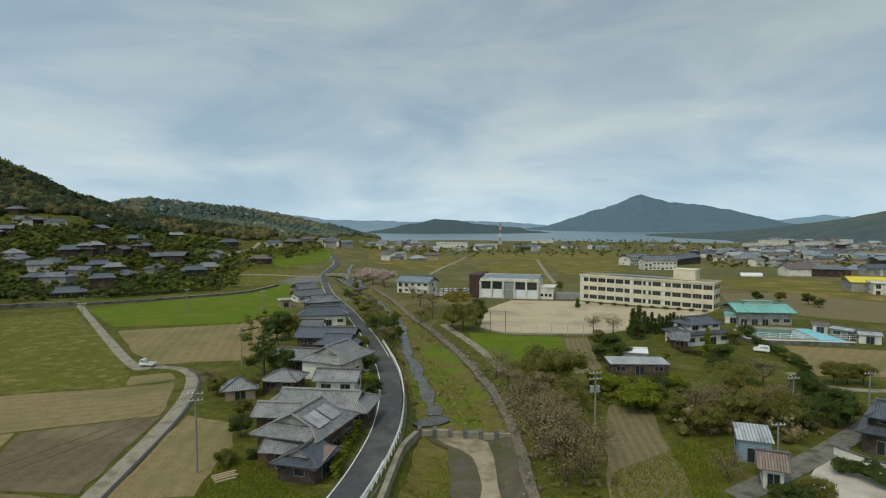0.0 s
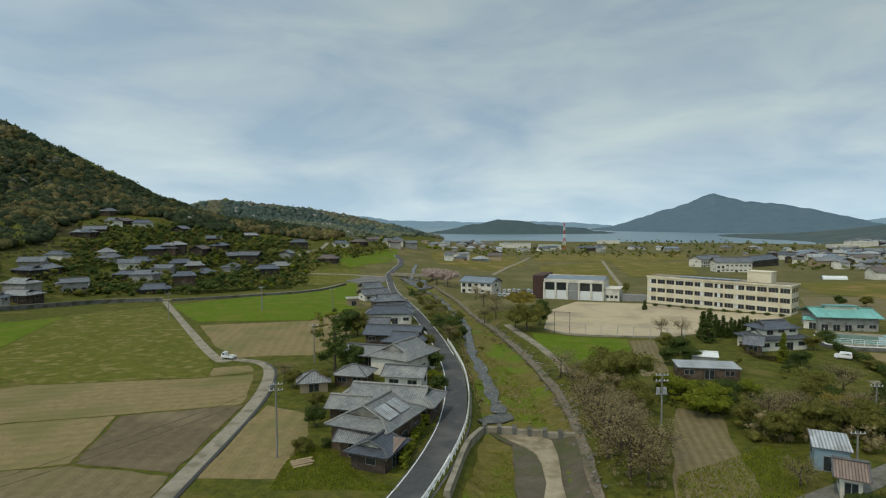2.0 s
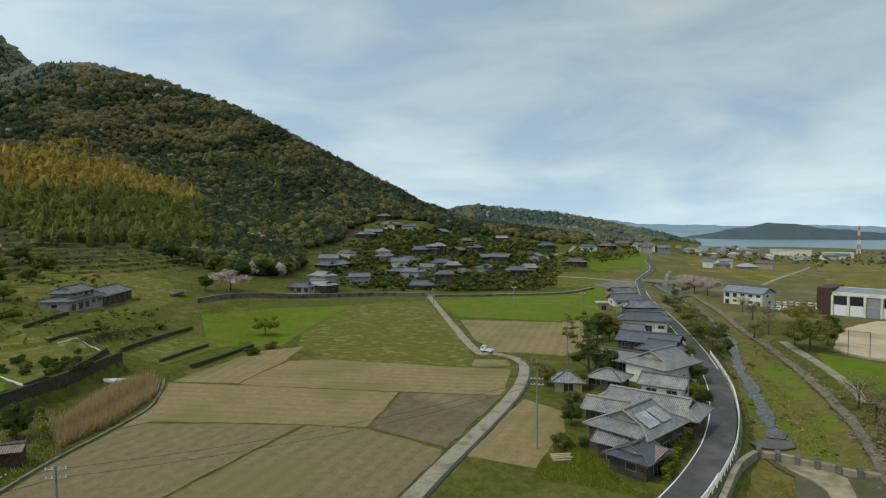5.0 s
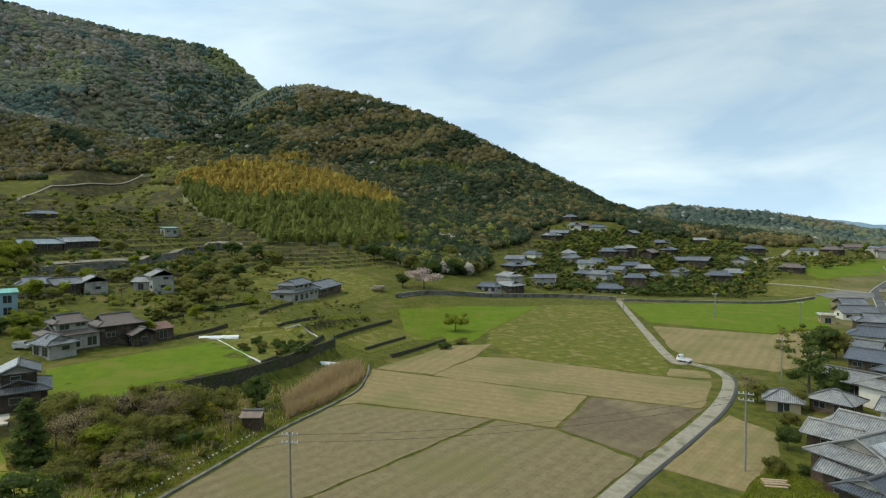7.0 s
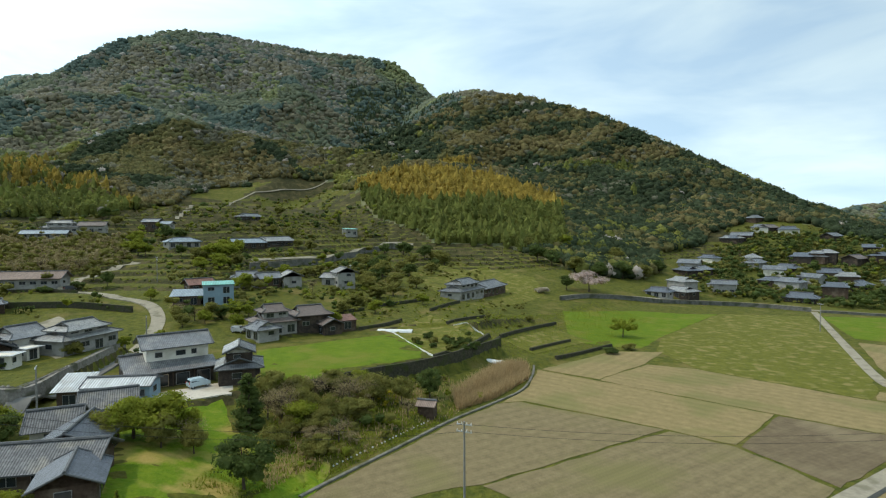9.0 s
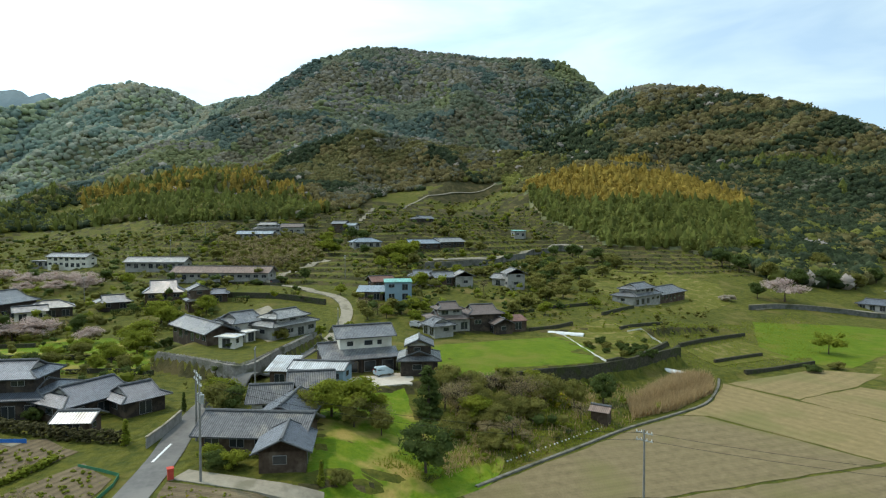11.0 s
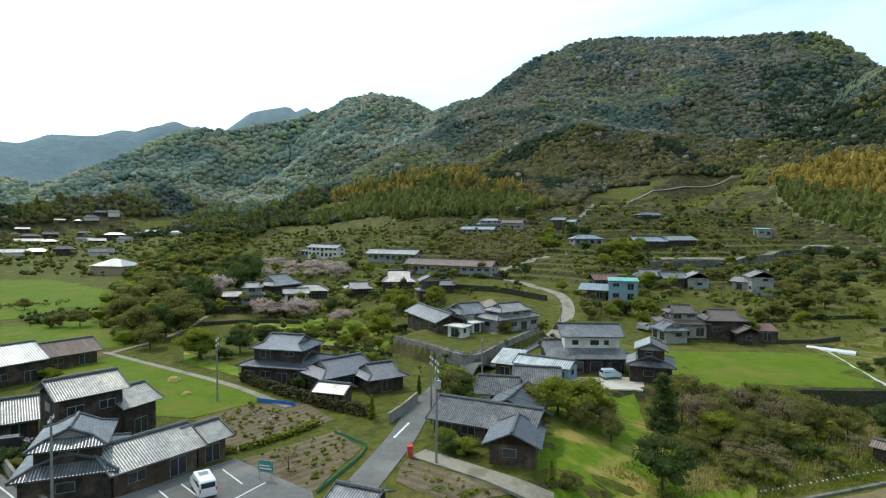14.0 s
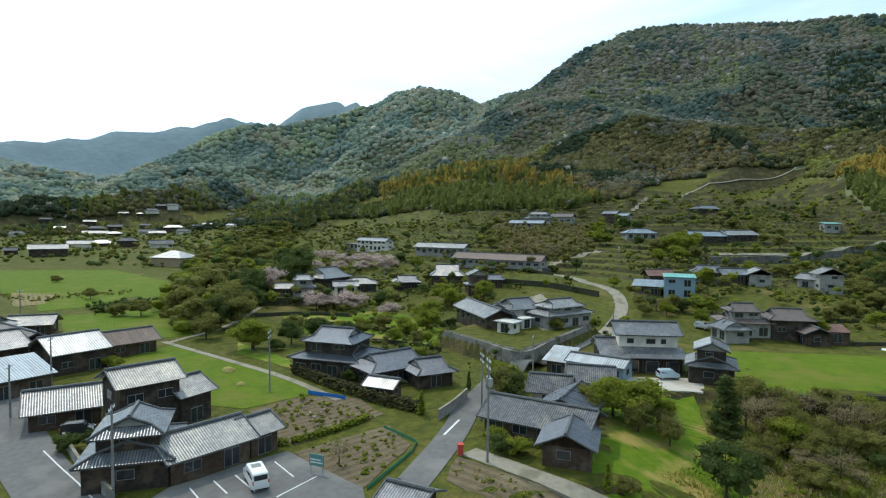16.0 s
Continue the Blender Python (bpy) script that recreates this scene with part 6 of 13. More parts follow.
house(-198.3, 434.1, 26, 13.0, 8.5, 2.8, "two", TILE_OLD, WALL_BROWN, "weathered pale grey-tiled two-storey house, weathered brown board, on the hillside above", detail=0)
house(-226.2, 263.4, 96, 11.5, 7.5, 2.8, "irimoya", TILE, WALL_DARK, "grey-tiled house, dark timber, on the hillside above the fields", detail=0)
house(-214.2, 321.0, 1, 13.0, 8.5, 2.8, "irimoya", TILE_BLUE, WALL_BROWN, "dark slate-blue-tiled house, weathered brown board, on the hillside above the fields", detail=0)
house(-176.2, 363.9, 41, 13.0, 8.5, 2.8, "gable", TILE, WALL_DARK, "grey-tiled house, dark timber, on the hillside above the fields", detail=0)
house(-141.5, 352.0, 1, 13.0, 8.5, 2.8, "irimoya", TILE_OLD, WALL_DARK, "weathered pale grey-tiled house, dark timber, on the hillside above the fields", detail=0)
house(-201.1, 289.4, 1, 13.0, 8.5, 2.6, "two", TILE_BLUE, WALL_DARK, "dark slate-blue-tiled two-storey house, dark timber, on the hillside above the fields", detail=0)
house(-157.5, 429.1, 26, 12.6, 8.2, 4.6, "irimoya", TILE_BLUE, WALL_DARK, "dark slate-blue-tiled house, dark timber, on the hillside above the fields", detail=0)
house(-300.4, 413.0, 96, 13.0, 8.5, 2.6, "irimoya", TILE, WALL_BROWN, "grey-tiled house, weathered brown board, on the hillside above the fields", detail=0)
house(-261.1, 393.5, 41, 13.0, 8.5, 2.8, "irimoya", TILE_BLUE, WALL_WHITE, "dark slate-blue-tiled house, off-white, on the hillside above the fields", detail=0)
house(-199.6, 360.7, 96, 13.0, 8.5, 2.6, "gable", TILE_BROWN, WALL_DARK, "brown-tiled house, dark timber, on the hillside above the fields", detail=0)
house(-167.8, 339.3, 96, 12.5, 8.1, 2.7, "irimoya", TILE, WALL_GREY, "grey-tiled house, grey mortar, on the hillside above the fields", detail=0)
house(-125.1, 536.2, 41, 13.0, 8.5, 2.8, "gable", TILE_BROWN, WALL_GREY, "brown-tiled house, grey mortar, on the hillside above the fields", detail=0)
house(-115.2, 541.5, 41, 10.2, 6.6, 2.7, "irimoya", TILE_OLD, WALL_BROWN, "weathered pale grey-tiled house, weathered brown board, on the hillside above the", detail=0)
house(-120.0, 382.8, 1, 12.5, 8.2, 2.8, "irimoya", TILE_BROWN, WALL_DARK, "brown-tiled house, dark timber, on the hillside above the fields", detail=0)
house(-248.4, 297.5, 1, 10.7, 6.9, 2.8, "irimoya", TILE_BLUE, WALL_WHITE, "dark slate-blue-tiled house, off-white, on the hillside above the fields", detail=0)
_o = house(-18.4, 77.8, 72, 10.5, 8.5, 3.6, "irimoya", TILE_OLD, WALL_BROWN, "weathered pale grey-tiled house, weathered brown board, beside the valley road", cap=CAP_OLD, pitch=0.5)
# two pale sheet-metal patches on the right slope
for _a, _b2 in ((-3.3, -0.4), (0.2, 2.7)):
    roof_sheet(_o, _a, _b2, -3.7, -1.3, 3.6, 4.95, 0.5)
house(-16.6, 69.9, 74, 5.4, 4.8, 2.3, "irimoya", TILE_BLUE, WALL_DARK, "dark slate-blue-tiled outbuilding, dark timber, beside the valley road", name="shed")
house(-19.7, 73.8, -9, 4.2, 5.0, 2.7, "gable", TILE_OLD, WALL_BROWN, "weathered pale grey-tiled outbuilding, weathered brown board, beside the valley road", name="shed")
house(-15.9, 69.0, -19, 2.8, 3.5, 2.0, "shed", METAL_BROWN, WALL_WHITE, "brown metal-roofed outbuilding, off-white, beside the valley road", name="shed")
house(-19.0, 90.0, -8, 15.5, 7.0, 3.2, "irimoya", TILE_OLD, WALL_BROWN, "weathered pale grey-tiled house, weathered brown board, beside the valley road", cap=CAP_OLD)
house(-24.7, 86.6, -5, 5.2, 4.5, 2.4, "gable", TILE_OLD, WALL_BROWN, "weathered pale grey-tiled outbuilding, weathered brown board, beside the valley road", name="shed", cap=CAP_OLD)
house(-21.6, 118.1, 66, 11.5, 9.0, 3.8, "irimoya", TILE_OLD, WALL_WHITE, "weathered pale grey-tiled house, off-white, beside the valley road", cap=CAP_OLD, pitch=0.5)
house(-19.1, 105.8, -5, 7.0, 5.0, 2.6, "gable", TILE_OLD, PLASTER, "weathered pale grey-tiled outbuilding, white plaster, beside the valley road", name="shed")
house(-29.5, 123.9, -10, 11.0, 6.0, 2.8, "gable", TILE_OLD, WALL_BROWN, "weathered pale grey-tiled house, weathered brown board, beside the valley road")
house(-29.3, 147.8, -6, 13.8, 7.0, 3.0, "gable", TILE_BLUE, WALL_DARK, "dark slate-blue-tiled house, dark timber, beside the valley road")
house(-24.9, 138.9, -8, 8.9, 7.0, 3.0, "irimoya", TILE_BLUE, WALL_DARK, "dark slate-blue-tiled house, dark timber, beside the valley road")
house(-37.6, 182.1, 9, 14.0, 8.0, 3.4, "irimoya", TILE_BLUE, PLASTER, "dark slate-blue-tiled house, white plaster, beside the valley road")
house(-37.8, 164.1, -0, 6.8, 6.0, 2.8, "gable", TILE, WALL_BROWN, "grey-tiled outbuilding, weathered brown board, beside the valley road", name="shed")
house(-45.3, 217.2, 23, 11.9, 8.0, 3.4, "irimoya", TILE, WALL_BROWN, "grey-tiled house, weathered brown board, beside the valley road")
house(-39.2, 196.5, 22, 10.2, 7.0, 3.0, "gable", TILE_BLUE, WALL_DARK, "dark slate-blue-tiled house, dark timber, beside the valley road")
house(-57.5, 245.9, 34, 10.9, 8.0, 3.2, "gable", TILE, WALL_WHITE, "grey-tiled house, off-white, beside the valley road")
house(-66.1, 277.0, 37, 8.5, 8.0, 3.2, "gable", TILE, WALL_GREY, "grey-tiled house, grey mortar, beside the valley road")
house(-61.5, 225.9, 25, 4.1, 5.0, 3.0, "flat", METAL, WALL_TAN, "pale metal-roofed outbuilding, tan earth, beside the valley road", name="shed")
house(-36.1, 102.3, 20, 5.0, 5.0, 2.0, "hip", TILE_OLD, WALL_TAN, "weathered pale grey-tiled outbuilding, tan earth, beside the valley road", name="shed")
house(-29.6, 107.3, -7, 6.1, 5.0, 2.2, "hip", TILE_OLD, WALL_BROWN, "weathered pale grey-tiled outbuilding, weathered brown board, beside the valley road", name="shed")
house(-12.4, 281.2, -28, 17.3, 9.0, 5.6, "gable", METAL_BLUE, WALL_WHITE, "grey-blue metal-roofed two-storey house, off-white, beside the river plain")
house(65.9, 150.4, 18, 13.3, 8.0, 5.2, "two", TILE_BLUE, WALL_WHITE, "dark slate-blue-tiled two-storey house, off-white, near the school")
house(59.2, 143.9, -27, 3.0, 6.0, 2.8, "gable", TILE, WALL_BROWN, "grey-tiled outbuilding, weathered brown board, near the school", name="shed")
house(39.9, 119.2, -3, 11.4, 5.0, 2.4, "shed", METAL, WALL_BROWN, "pale metal-roofed house, weathered brown board, beside vegetable plots", pitch=0.08, over=0.3)
house(40.4, 74.9, -20, 3.7, 4.5, 3.0, "shed", METAL, WALL_BLUE, "pale metal-roofed outbuilding, pale blue siding, beside the lane", name="shed", pitch=0.25, over=0.3)
house(38.5, 67.0, -24, 2.1, 4.0, 2.6, "gable", METAL_BROWN, WALL_WHITE, "brown metal-roofed outbuilding, off-white, beside the lane", name="shed")
house(60.5, 77.9, -42, 5.0, 8.0, 4.8, "two", TILE_BLUE, WALL_DARK, "dark slate-blue-tiled two-storey house, dark timber, beside the lane", name="shed")
house(171.5, 465.5, -1, 25.6, 14.0, 7.5, "gable", TILE, WALL_WHITE, "grey-tiled two-storey house, off-white, in the river plain")
house(177.6, 540.5, 38, 31.5, 12.0, 7.0, "gable", TILE, WALL_WHITE, "grey-tiled two-storey house, off-white, in the river plain")
house(225.1, 550.4, 45, 57.3, 14.0, 6.0, "gable", TILE_BLUE, WALL_DARK, "dark slate-blue-tiled two-storey house, dark timber, in the river plain")
house(206.8, 271.9, -26, 11.5, 14.0, 5.5, "flat", METAL, WALL_WHITE, "pale metal-roofed two-storey house, off-white, in the river plain")
house(-146.2, 1058.4, 80, 16.0, 11.0, 5.0, "flat", TILE_BLUE, WALL_TAN, "dark slate-blue-tiled two-storey house, tan earth, in the far coastal town", detail=None)
house(709.2, 1040.3, 10, 14.0, 9.8, 5.2, "flat", TILE, WALL_GREY, "grey-tiled two-storey house, grey mortar, in the far coastal town", detail=None)
house(-83.6, 1109.3, -20, 16.6, 11.0, 5.0, "hip", TILE_OLD, WALL_GREY, "weathered pale grey-tiled two-storey house, grey mortar, in the far coastal town", detail=None)
house(699.1, 1172.4, -20, 16.2, 11.0, 3.0, "gable", TILE_OLD, WALL_WHITE, "weathered pale grey-tiled house, off-white, in the far coastal town", detail=None)
house(-49.0, 1159.8, 30, 15.2, 10.6, 5.0, "hip", METAL_BLUE, WALL_TAN, "grey-blue metal-roofed two-storey house, tan earth, in the far coastal town", detail=None)
house(707.1, 1058.5, 0, 14.2, 9.9, 5.0, "flat", TILE_OLD, WALL_TAN, "weathered pale grey-tiled two-storey house, tan earth, in the far coastal town", detail=None)
house(709.4, 1293.3, 10, 15.8, 11.0, 3.0, "gable", TILE_BLUE, WALL_DARK, "dark slate-blue-tiled house, dark timber, in the far coastal town", detail=None)
house(691.8, 1103.7, -20, 13.2, 9.2, 5.6, "gable", METAL, WALL_DARK, "pale metal-roofed two-storey house, dark timber, in the far coastal town", detail=None)
house(681.2, 1074.7, 10, 17.7, 11.0, 3.0, "hip", TILE, WALL_WHITE, "grey-tiled house, off-white, in the far coastal town", detail=None)
house(707.2, 1088.0, 30, 18.2, 11.0, 5.0, "flat", TILE, WALL_TAN, "grey-tiled two-storey house, tan earth, in the far coastal town", detail=None)
house(-82.4, 1155.9, 30, 17.1, 11.0, 5.2, "hip", TILE_OLD, WALL_DARK, "weathered pale grey-tiled two-storey house, dark timber, in the far coastal town", detail=None)
house(722.6, 1216.7, -20, 15.4, 10.8, 5.6, "hip", TILE_BLUE, PLASTER, "dark slate-blue-tiled two-storey house, white plaster, in the far coastal town", detail=None)
house(0.5, 1224.2, 30, 11.8, 8.3, 5.0, "gable", METAL_BLUE, WALL_GREY, "grey-blue metal-roofed two-storey house, grey mortar, in the far coastal town", detail=None)
house(710.8, 1049.7, 10, 16.6, 11.0, 3.0, "hip", TILE_OLD, WALL_WHITE, "weathered pale grey-tiled house, off-white, in the far coastal town", detail=None)
house(686.8, 1210.3, 0, 13.1, 9.2, 5.6, "flat", TILE_OLD, PLASTER, "weathered pale grey-tiled two-storey house, white plaster, in the far coastal town", detail=None)
house(682.3, 988.1, -20, 18.1, 11.0, 5.2, "gable", METAL, WALL_WHITE, "pale metal-roofed two-storey house, off-white, in the far coastal town", detail=None)
house(709.5, 1282.2, -20, 19.9, 11.0, 5.0, "hip", TILE_BLUE, WALL_DARK, "dark slate-blue-tiled two-storey house, dark timber, in the far coastal town", detail=None)
house(685.9, 1235.8, -20, 11.6, 8.1, 3.0, "hip", TILE, WALL_TAN, "grey-tiled house, tan earth, in the far coastal town", detail=None)
house(681.2, 1038.1, 80, 11.2, 7.8, 5.2, "gable", TILE, WALL_WHITE, "grey-tiled two-storey house, off-white, in the far coastal town", detail=None)
house(684.9, 1139.8, 10, 19.2, 11.0, 5.0, "gable", TILE, WALL_DARK, "grey-tiled two-storey house, dark timber, in the far coastal town", detail=None)
house(716.7, 1067.7, -20, 17.0, 11.0, 5.2, "hip", TILE_BROWN, WALL_GREY, "brown-tiled two-storey house, grey mortar, in the far coastal town", detail=None)
house(698.6, 1214.7, 80, 15.2, 10.6, 5.6, "hip", TILE_BLUE, WALL_TAN, "dark slate-blue-tiled two-storey house, tan earth, in the far coastal town", detail=None)
house(717.5, 1238.9, 80, 18.9, 11.0, 5.0, "hip", TILE_OLD, WALL_WHITE, "weathered pale grey-tiled two-storey house, off-white, in the far coastal town", detail=None)
house(-127.4, 1022.2, -20, 15.6, 10.9, 5.6, "hip", METAL_BLUE, WALL_GREY, "grey-blue metal-roofed two-storey house, grey mortar, in the far coastal town", detail=None)
house(685.7, 1072.1, -20, 16.1, 11.0, 5.2, "hip", TILE_BLUE, WALL_WHITE, "dark slate-blue-tiled two-storey house, off-white, in the far coastal town", detail=None)
house(-70.6, 1144.8, -20, 9.6, 6.7, 5.2, "hip", TILE_BLUE, WALL_DARK, "dark slate-blue-tiled two-storey house, dark timber, in the far coastal town", detail=None)
house(724.9, 1281.3, 10, 19.8, 11.0, 5.2, "gable", TILE, WALL_WHITE, "grey-tiled two-storey house, off-white, in the far coastal town", detail=None)
house(636.2, 1022.4, 0, 13.2, 9.2, 3.0, "hip", TILE_OLD, WALL_DARK, "weathered pale grey-tiled house, dark timber, in the far coastal town", detail=None)
house(630.8, 892.7, 80, 17.6, 11.0, 3.0, "hip", METAL, WALL_WHITE, "pale metal-roofed house, off-white, in the far coastal town", detail=None)
house(-89.1, 1008.8, 10, 11.3, 7.9, 5.0, "hip", METAL, WALL_GREY, "pale metal-roofed two-storey house, grey mortar, in the far coastal town", detail=None)
house(663.6, 933.9, 10, 14.7, 10.3, 3.0, "flat", TILE, WALL_WHITE, "grey-tiled house, off-white, in the far coastal town", detail=None)
house(52.8, 1100.1, 80, 18.3, 11.0, 3.0, "flat", TILE, WALL_DARK, "grey-tiled house, dark timber, in the far coastal town", detail=None)
house(676.4, 1155.3, 80, 22.0, 11.0, 5.0, "flat", TILE_BROWN, WALL_WHITE, "brown-tiled two-storey house, off-white, in the far coastal town", detail=None)
house(-95.1, 1011.9, 10, 16.9, 11.0, 3.0, "gable", TILE_BROWN, WALL_GREY, "brown-tiled house, grey mortar, in the far coastal town", detail=None)
house(-56.7, 1106.3, 10, 17.8, 11.0, 5.2, "gable", TILE_BROWN, WALL_TAN, "brown-tiled two-storey house, tan earth, in the far coastal town", detail=None)
house(-104.0, 1009.9, 30, 13.3, 9.3, 5.2, "hip", TILE, WALL_WHITE, "grey-tiled two-storey house, off-white, in the far coastal town", detail=None)
house(384.0, 1070.4, 30, 21.3, 11.0, 5.0, "hip", TILE, WALL_TAN, "grey-tiled two-storey house, tan earth, in the far coastal town", detail=None)
house(15.7, 1149.8, 80, 20.6, 11.0, 3.0, "gable", TILE_BLUE, WALL_DARK, "dark slate-blue-tiled house, dark timber, in the far coastal town", detail=None)
house(430.3, 1065.2, 30, 12.3, 8.6, 3.0, "hip", TILE_BROWN, WALL_WHITE, "brown-tiled house, off-white, in the far coastal town", detail=None)
house(676.1, 1097.9, 0, 14.3, 10.0, 5.0, "flat", TILE_BLUE, WALL_GREY, "dark slate-blue-tiled two-storey house, grey mortar, in the far coastal town", detail=None)
house(632.5, 873.5, 0, 13.1, 9.2, 3.0, "gable", TILE_BROWN, WALL_TAN, "brown-tiled house, tan earth, in the far coastal town", detail=None)
house(441.7, 1075.4, 80, 15.0, 10.5, 3.0, "hip", METAL_BLUE, WALL_WHITE, "grey-blue metal-roofed house, off-white, in the far coastal town", detail=None)
house(141.4, 1093.7, 10, 20.8, 11.0, 3.0, "hip", TILE_BLUE, WALL_WHITE, "dark slate-blue-tiled house, off-white, in the far coastal town", detail=None)
house(628.8, 950.8, 80, 16.6, 11.0, 3.0, "flat", TILE_BLUE, WALL_TAN, "dark slate-blue-tiled house, tan earth, in the far coastal town", detail=None)
house(-67.9, 1069.6, 30, 11.4, 8.0, 5.0, "gable", TILE_BROWN, WALL_DARK, "brown-tiled two-storey house, dark timber, in the far coastal town", detail=None)
house(-17.7, 1089.5, 10, 10.9, 7.6, 3.0, "gable", TILE, WALL_TAN, "grey-tiled house, tan earth, in the far coastal town", detail=None)
house(429.0, 1068.7, 30, 12.5, 8.7, 5.6, "hip", METAL, WALL_TAN, "pale metal-roofed two-storey house, tan earth, in the far coastal town", detail=None)
house(297.2, 1069.4, 30, 21.5, 11.0, 3.0, "flat", METAL, WALL_GREY, "pale metal-roofed house, grey mortar, in the far coastal town", detail=None)
house(640.2, 886.2, -20, 18.1, 11.0, 5.2, "gable", TILE, WALL_WHITE, "grey-tiled two-storey house, off-white, in the far coastal town", detail=None)
house(171.2, 1089.5, 10, 19.1, 11.0, 5.2, "hip", TILE_BLUE, WALL_WHITE, "dark slate-blue-tiled two-storey house, off-white, in the far coastal town", detail=None)
house(652.6, 885.2, 0, 16.0, 11.0, 5.2, "gable", METAL, WALL_WHITE, "pale metal-roofed two-storey house, off-white, in the far coastal town", detail=None)
house(651.3, 911.8, 0, 16.1, 11.0, 3.0, "hip", TILE_OLD, WALL_WHITE, "weathered pale grey-tiled house, off-white, in the far coastal town", detail=None)
house(27.5, 1144.3, -20, 11.1, 7.8, 5.0, "hip", TILE_BROWN, WALL_DARK, "brown-tiled two-storey house, dark timber, in the far coastal town", detail=None)
house(-4.1, 1154.8, 30, 11.9, 8.3, 5.2, "gable", TILE_BLUE, WALL_GREY, "dark slate-blue-tiled two-storey house, grey mortar, in the far coastal town", detail=None)
house(652.7, 927.2, 10, 18.9, 11.0, 3.0, "gable", TILE_BLUE, PLASTER, "dark slate-blue-tiled house, white plaster, in the far coastal town", detail=None)
house(-44.1, 1126.6, -20, 11.9, 8.3, 5.6, "gable", TILE_BROWN, PLASTER, "brown-tiled two-storey house, white plaster, in the far coastal town", detail=None)
house(246.4, 1080.2, 80, 11.4, 8.0, 3.0, "hip", TILE_BLUE, PLASTER, "dark slate-blue-tiled house, white plaster, in the far coastal town", detail=None)
house(620.2, 829.5, 10, 13.5, 9.4, 5.6, "flat", TILE, WALL_WHITE, "grey-tiled two-storey house, off-white, in the far coastal town", detail=None)
house(231.2, 1083.7, 30, 22.0, 11.0, 5.2, "hip", TILE_BLUE, WALL_WHITE, "dark slate-blue-tiled two-storey house, off-white, in the far coastal town", detail=None)
house(614.7, 933.2, 30, 17.0, 11.0, 3.0, "gable", TILE_BLUE, WALL_WHITE, "dark slate-blue-tiled house, off-white, in the far coastal town", detail=None)
house(609.2, 970.5, 10, 16.6, 11.0, 5.2, "hip", TILE_BROWN, WALL_GREY, "brown-tiled two-storey house, grey mortar, in the far coastal town", detail=None)
house(64.7, 1018.1, 30, 21.6, 11.0, 5.2, "gable", TILE_BLUE, PLASTER, "dark slate-blue-tiled two-storey house, white plaster, in the far coastal town", detail=None)
house(544.7, 931.8, -20, 20.4, 11.0, 5.2, "gable", TILE_OLD, WALL_WHITE, "weathered pale grey-tiled two-storey house, off-white, in the far coastal town", detail=None)
house(-61.8, 1022.4, -20, 14.6, 10.3, 5.6, "hip", METAL, WALL_GREY, "pale metal-roofed two-storey house, grey mortar, in the far coastal town", detail=None)
house(575.8, 974.8, 10, 12.3, 8.6, 5.2, "gable", TILE_BLUE, WALL_TAN, "dark slate-blue-tiled two-storey house, tan earth, in the far coastal town", detail=None)
house(-10.3, 1003.6, 10, 12.5, 8.7, 5.2, "gable", METAL, WALL_WHITE, "pale metal-roofed two-storey house, off-white, in the far coastal town", detail=None)
house(161.2, 1033.8, 0, 12.5, 8.7, 5.0, "hip", TILE, WALL_WHITE, "grey-tiled two-storey house, off-white, in the far coastal town", detail=None)
house(-12.5, 847.1, 80, 17.5, 11.0, 3.0, "gable", METAL, WALL_DARK, "pale metal-roofed house, dark timber, in the far coastal town", detail=None)
house(145.1, 1023.2, 0, 15.3, 10.7, 5.2, "gable", TILE_BLUE, WALL_DARK, "dark slate-blue-tiled two-storey house, dark timber, in the far coastal town", detail=None)
house(546.1, 1010.9, 10, 16.9, 11.0, 5.2, "gable", TILE, WALL_WHITE, "grey-tiled two-storey house, off-white, in the far coastal town", detail=None)
house(460.9, 1010.5, 80, 22.0, 11.0, 5.0, "gable", METAL_BLUE, WALL_WHITE, "grey-blue metal-roofed two-storey house, off-white, in the far coastal town", detail=None)
house(622.0, 970.6, 80, 19.5, 11.0, 5.0, "hip", TILE, WALL_DARK, "grey-tiled two-storey house, dark timber, in the far coastal town", detail=None)
house(636.6, 1052.4, 80, 22.0, 11.0, 5.2, "hip", TILE_OLD, WALL_TAN, "weathered pale grey-tiled two-storey house, tan earth, in the far coastal town", detail=None)
house(604.8, 1005.8, -20, 13.2, 9.3, 3.0, "gable", TILE_BLUE, WALL_TAN, "dark slate-blue-tiled house, tan earth, in the far coastal town", detail=None)
house(580.6, 939.8, 30, 13.9, 9.7, 5.6, "hip", TILE, WALL_TAN, "grey-tiled two-storey house, tan earth, in the far coastal town", detail=None)
house(633.4, 922.5, 10, 16.8, 11.0, 5.6, "flat", TILE_BROWN, WALL_DARK, "brown-tiled two-storey house, dark timber, in the far coastal town", detail=None)
house(521.8, 943.8, 10, 17.3, 11.0, 5.2, "hip", TILE_BROWN, WALL_DARK, "brown-tiled two-storey house, dark timber, in the far coastal town", detail=None)
house(-37.5, 1043.9, 30, 19.5, 11.0, 5.0, "gable", TILE_OLD, WALL_TAN, "weathered pale grey-tiled two-storey house, tan earth, in the far coastal town", detail=None)
house(82.3, 1041.1, -20, 17.0, 11.0, 5.0, "gable", TILE_BLUE, PLASTER, "dark slate-blue-tiled two-storey house, white plaster, in the far coastal town", detail=None)
house(30.0, 1001.1, 30, 19.0, 11.0, 5.6, "flat", TILE_BLUE, WALL_WHITE, "dark slate-blue-tiled two-storey house, off-white, in the far coastal town", detail=None)
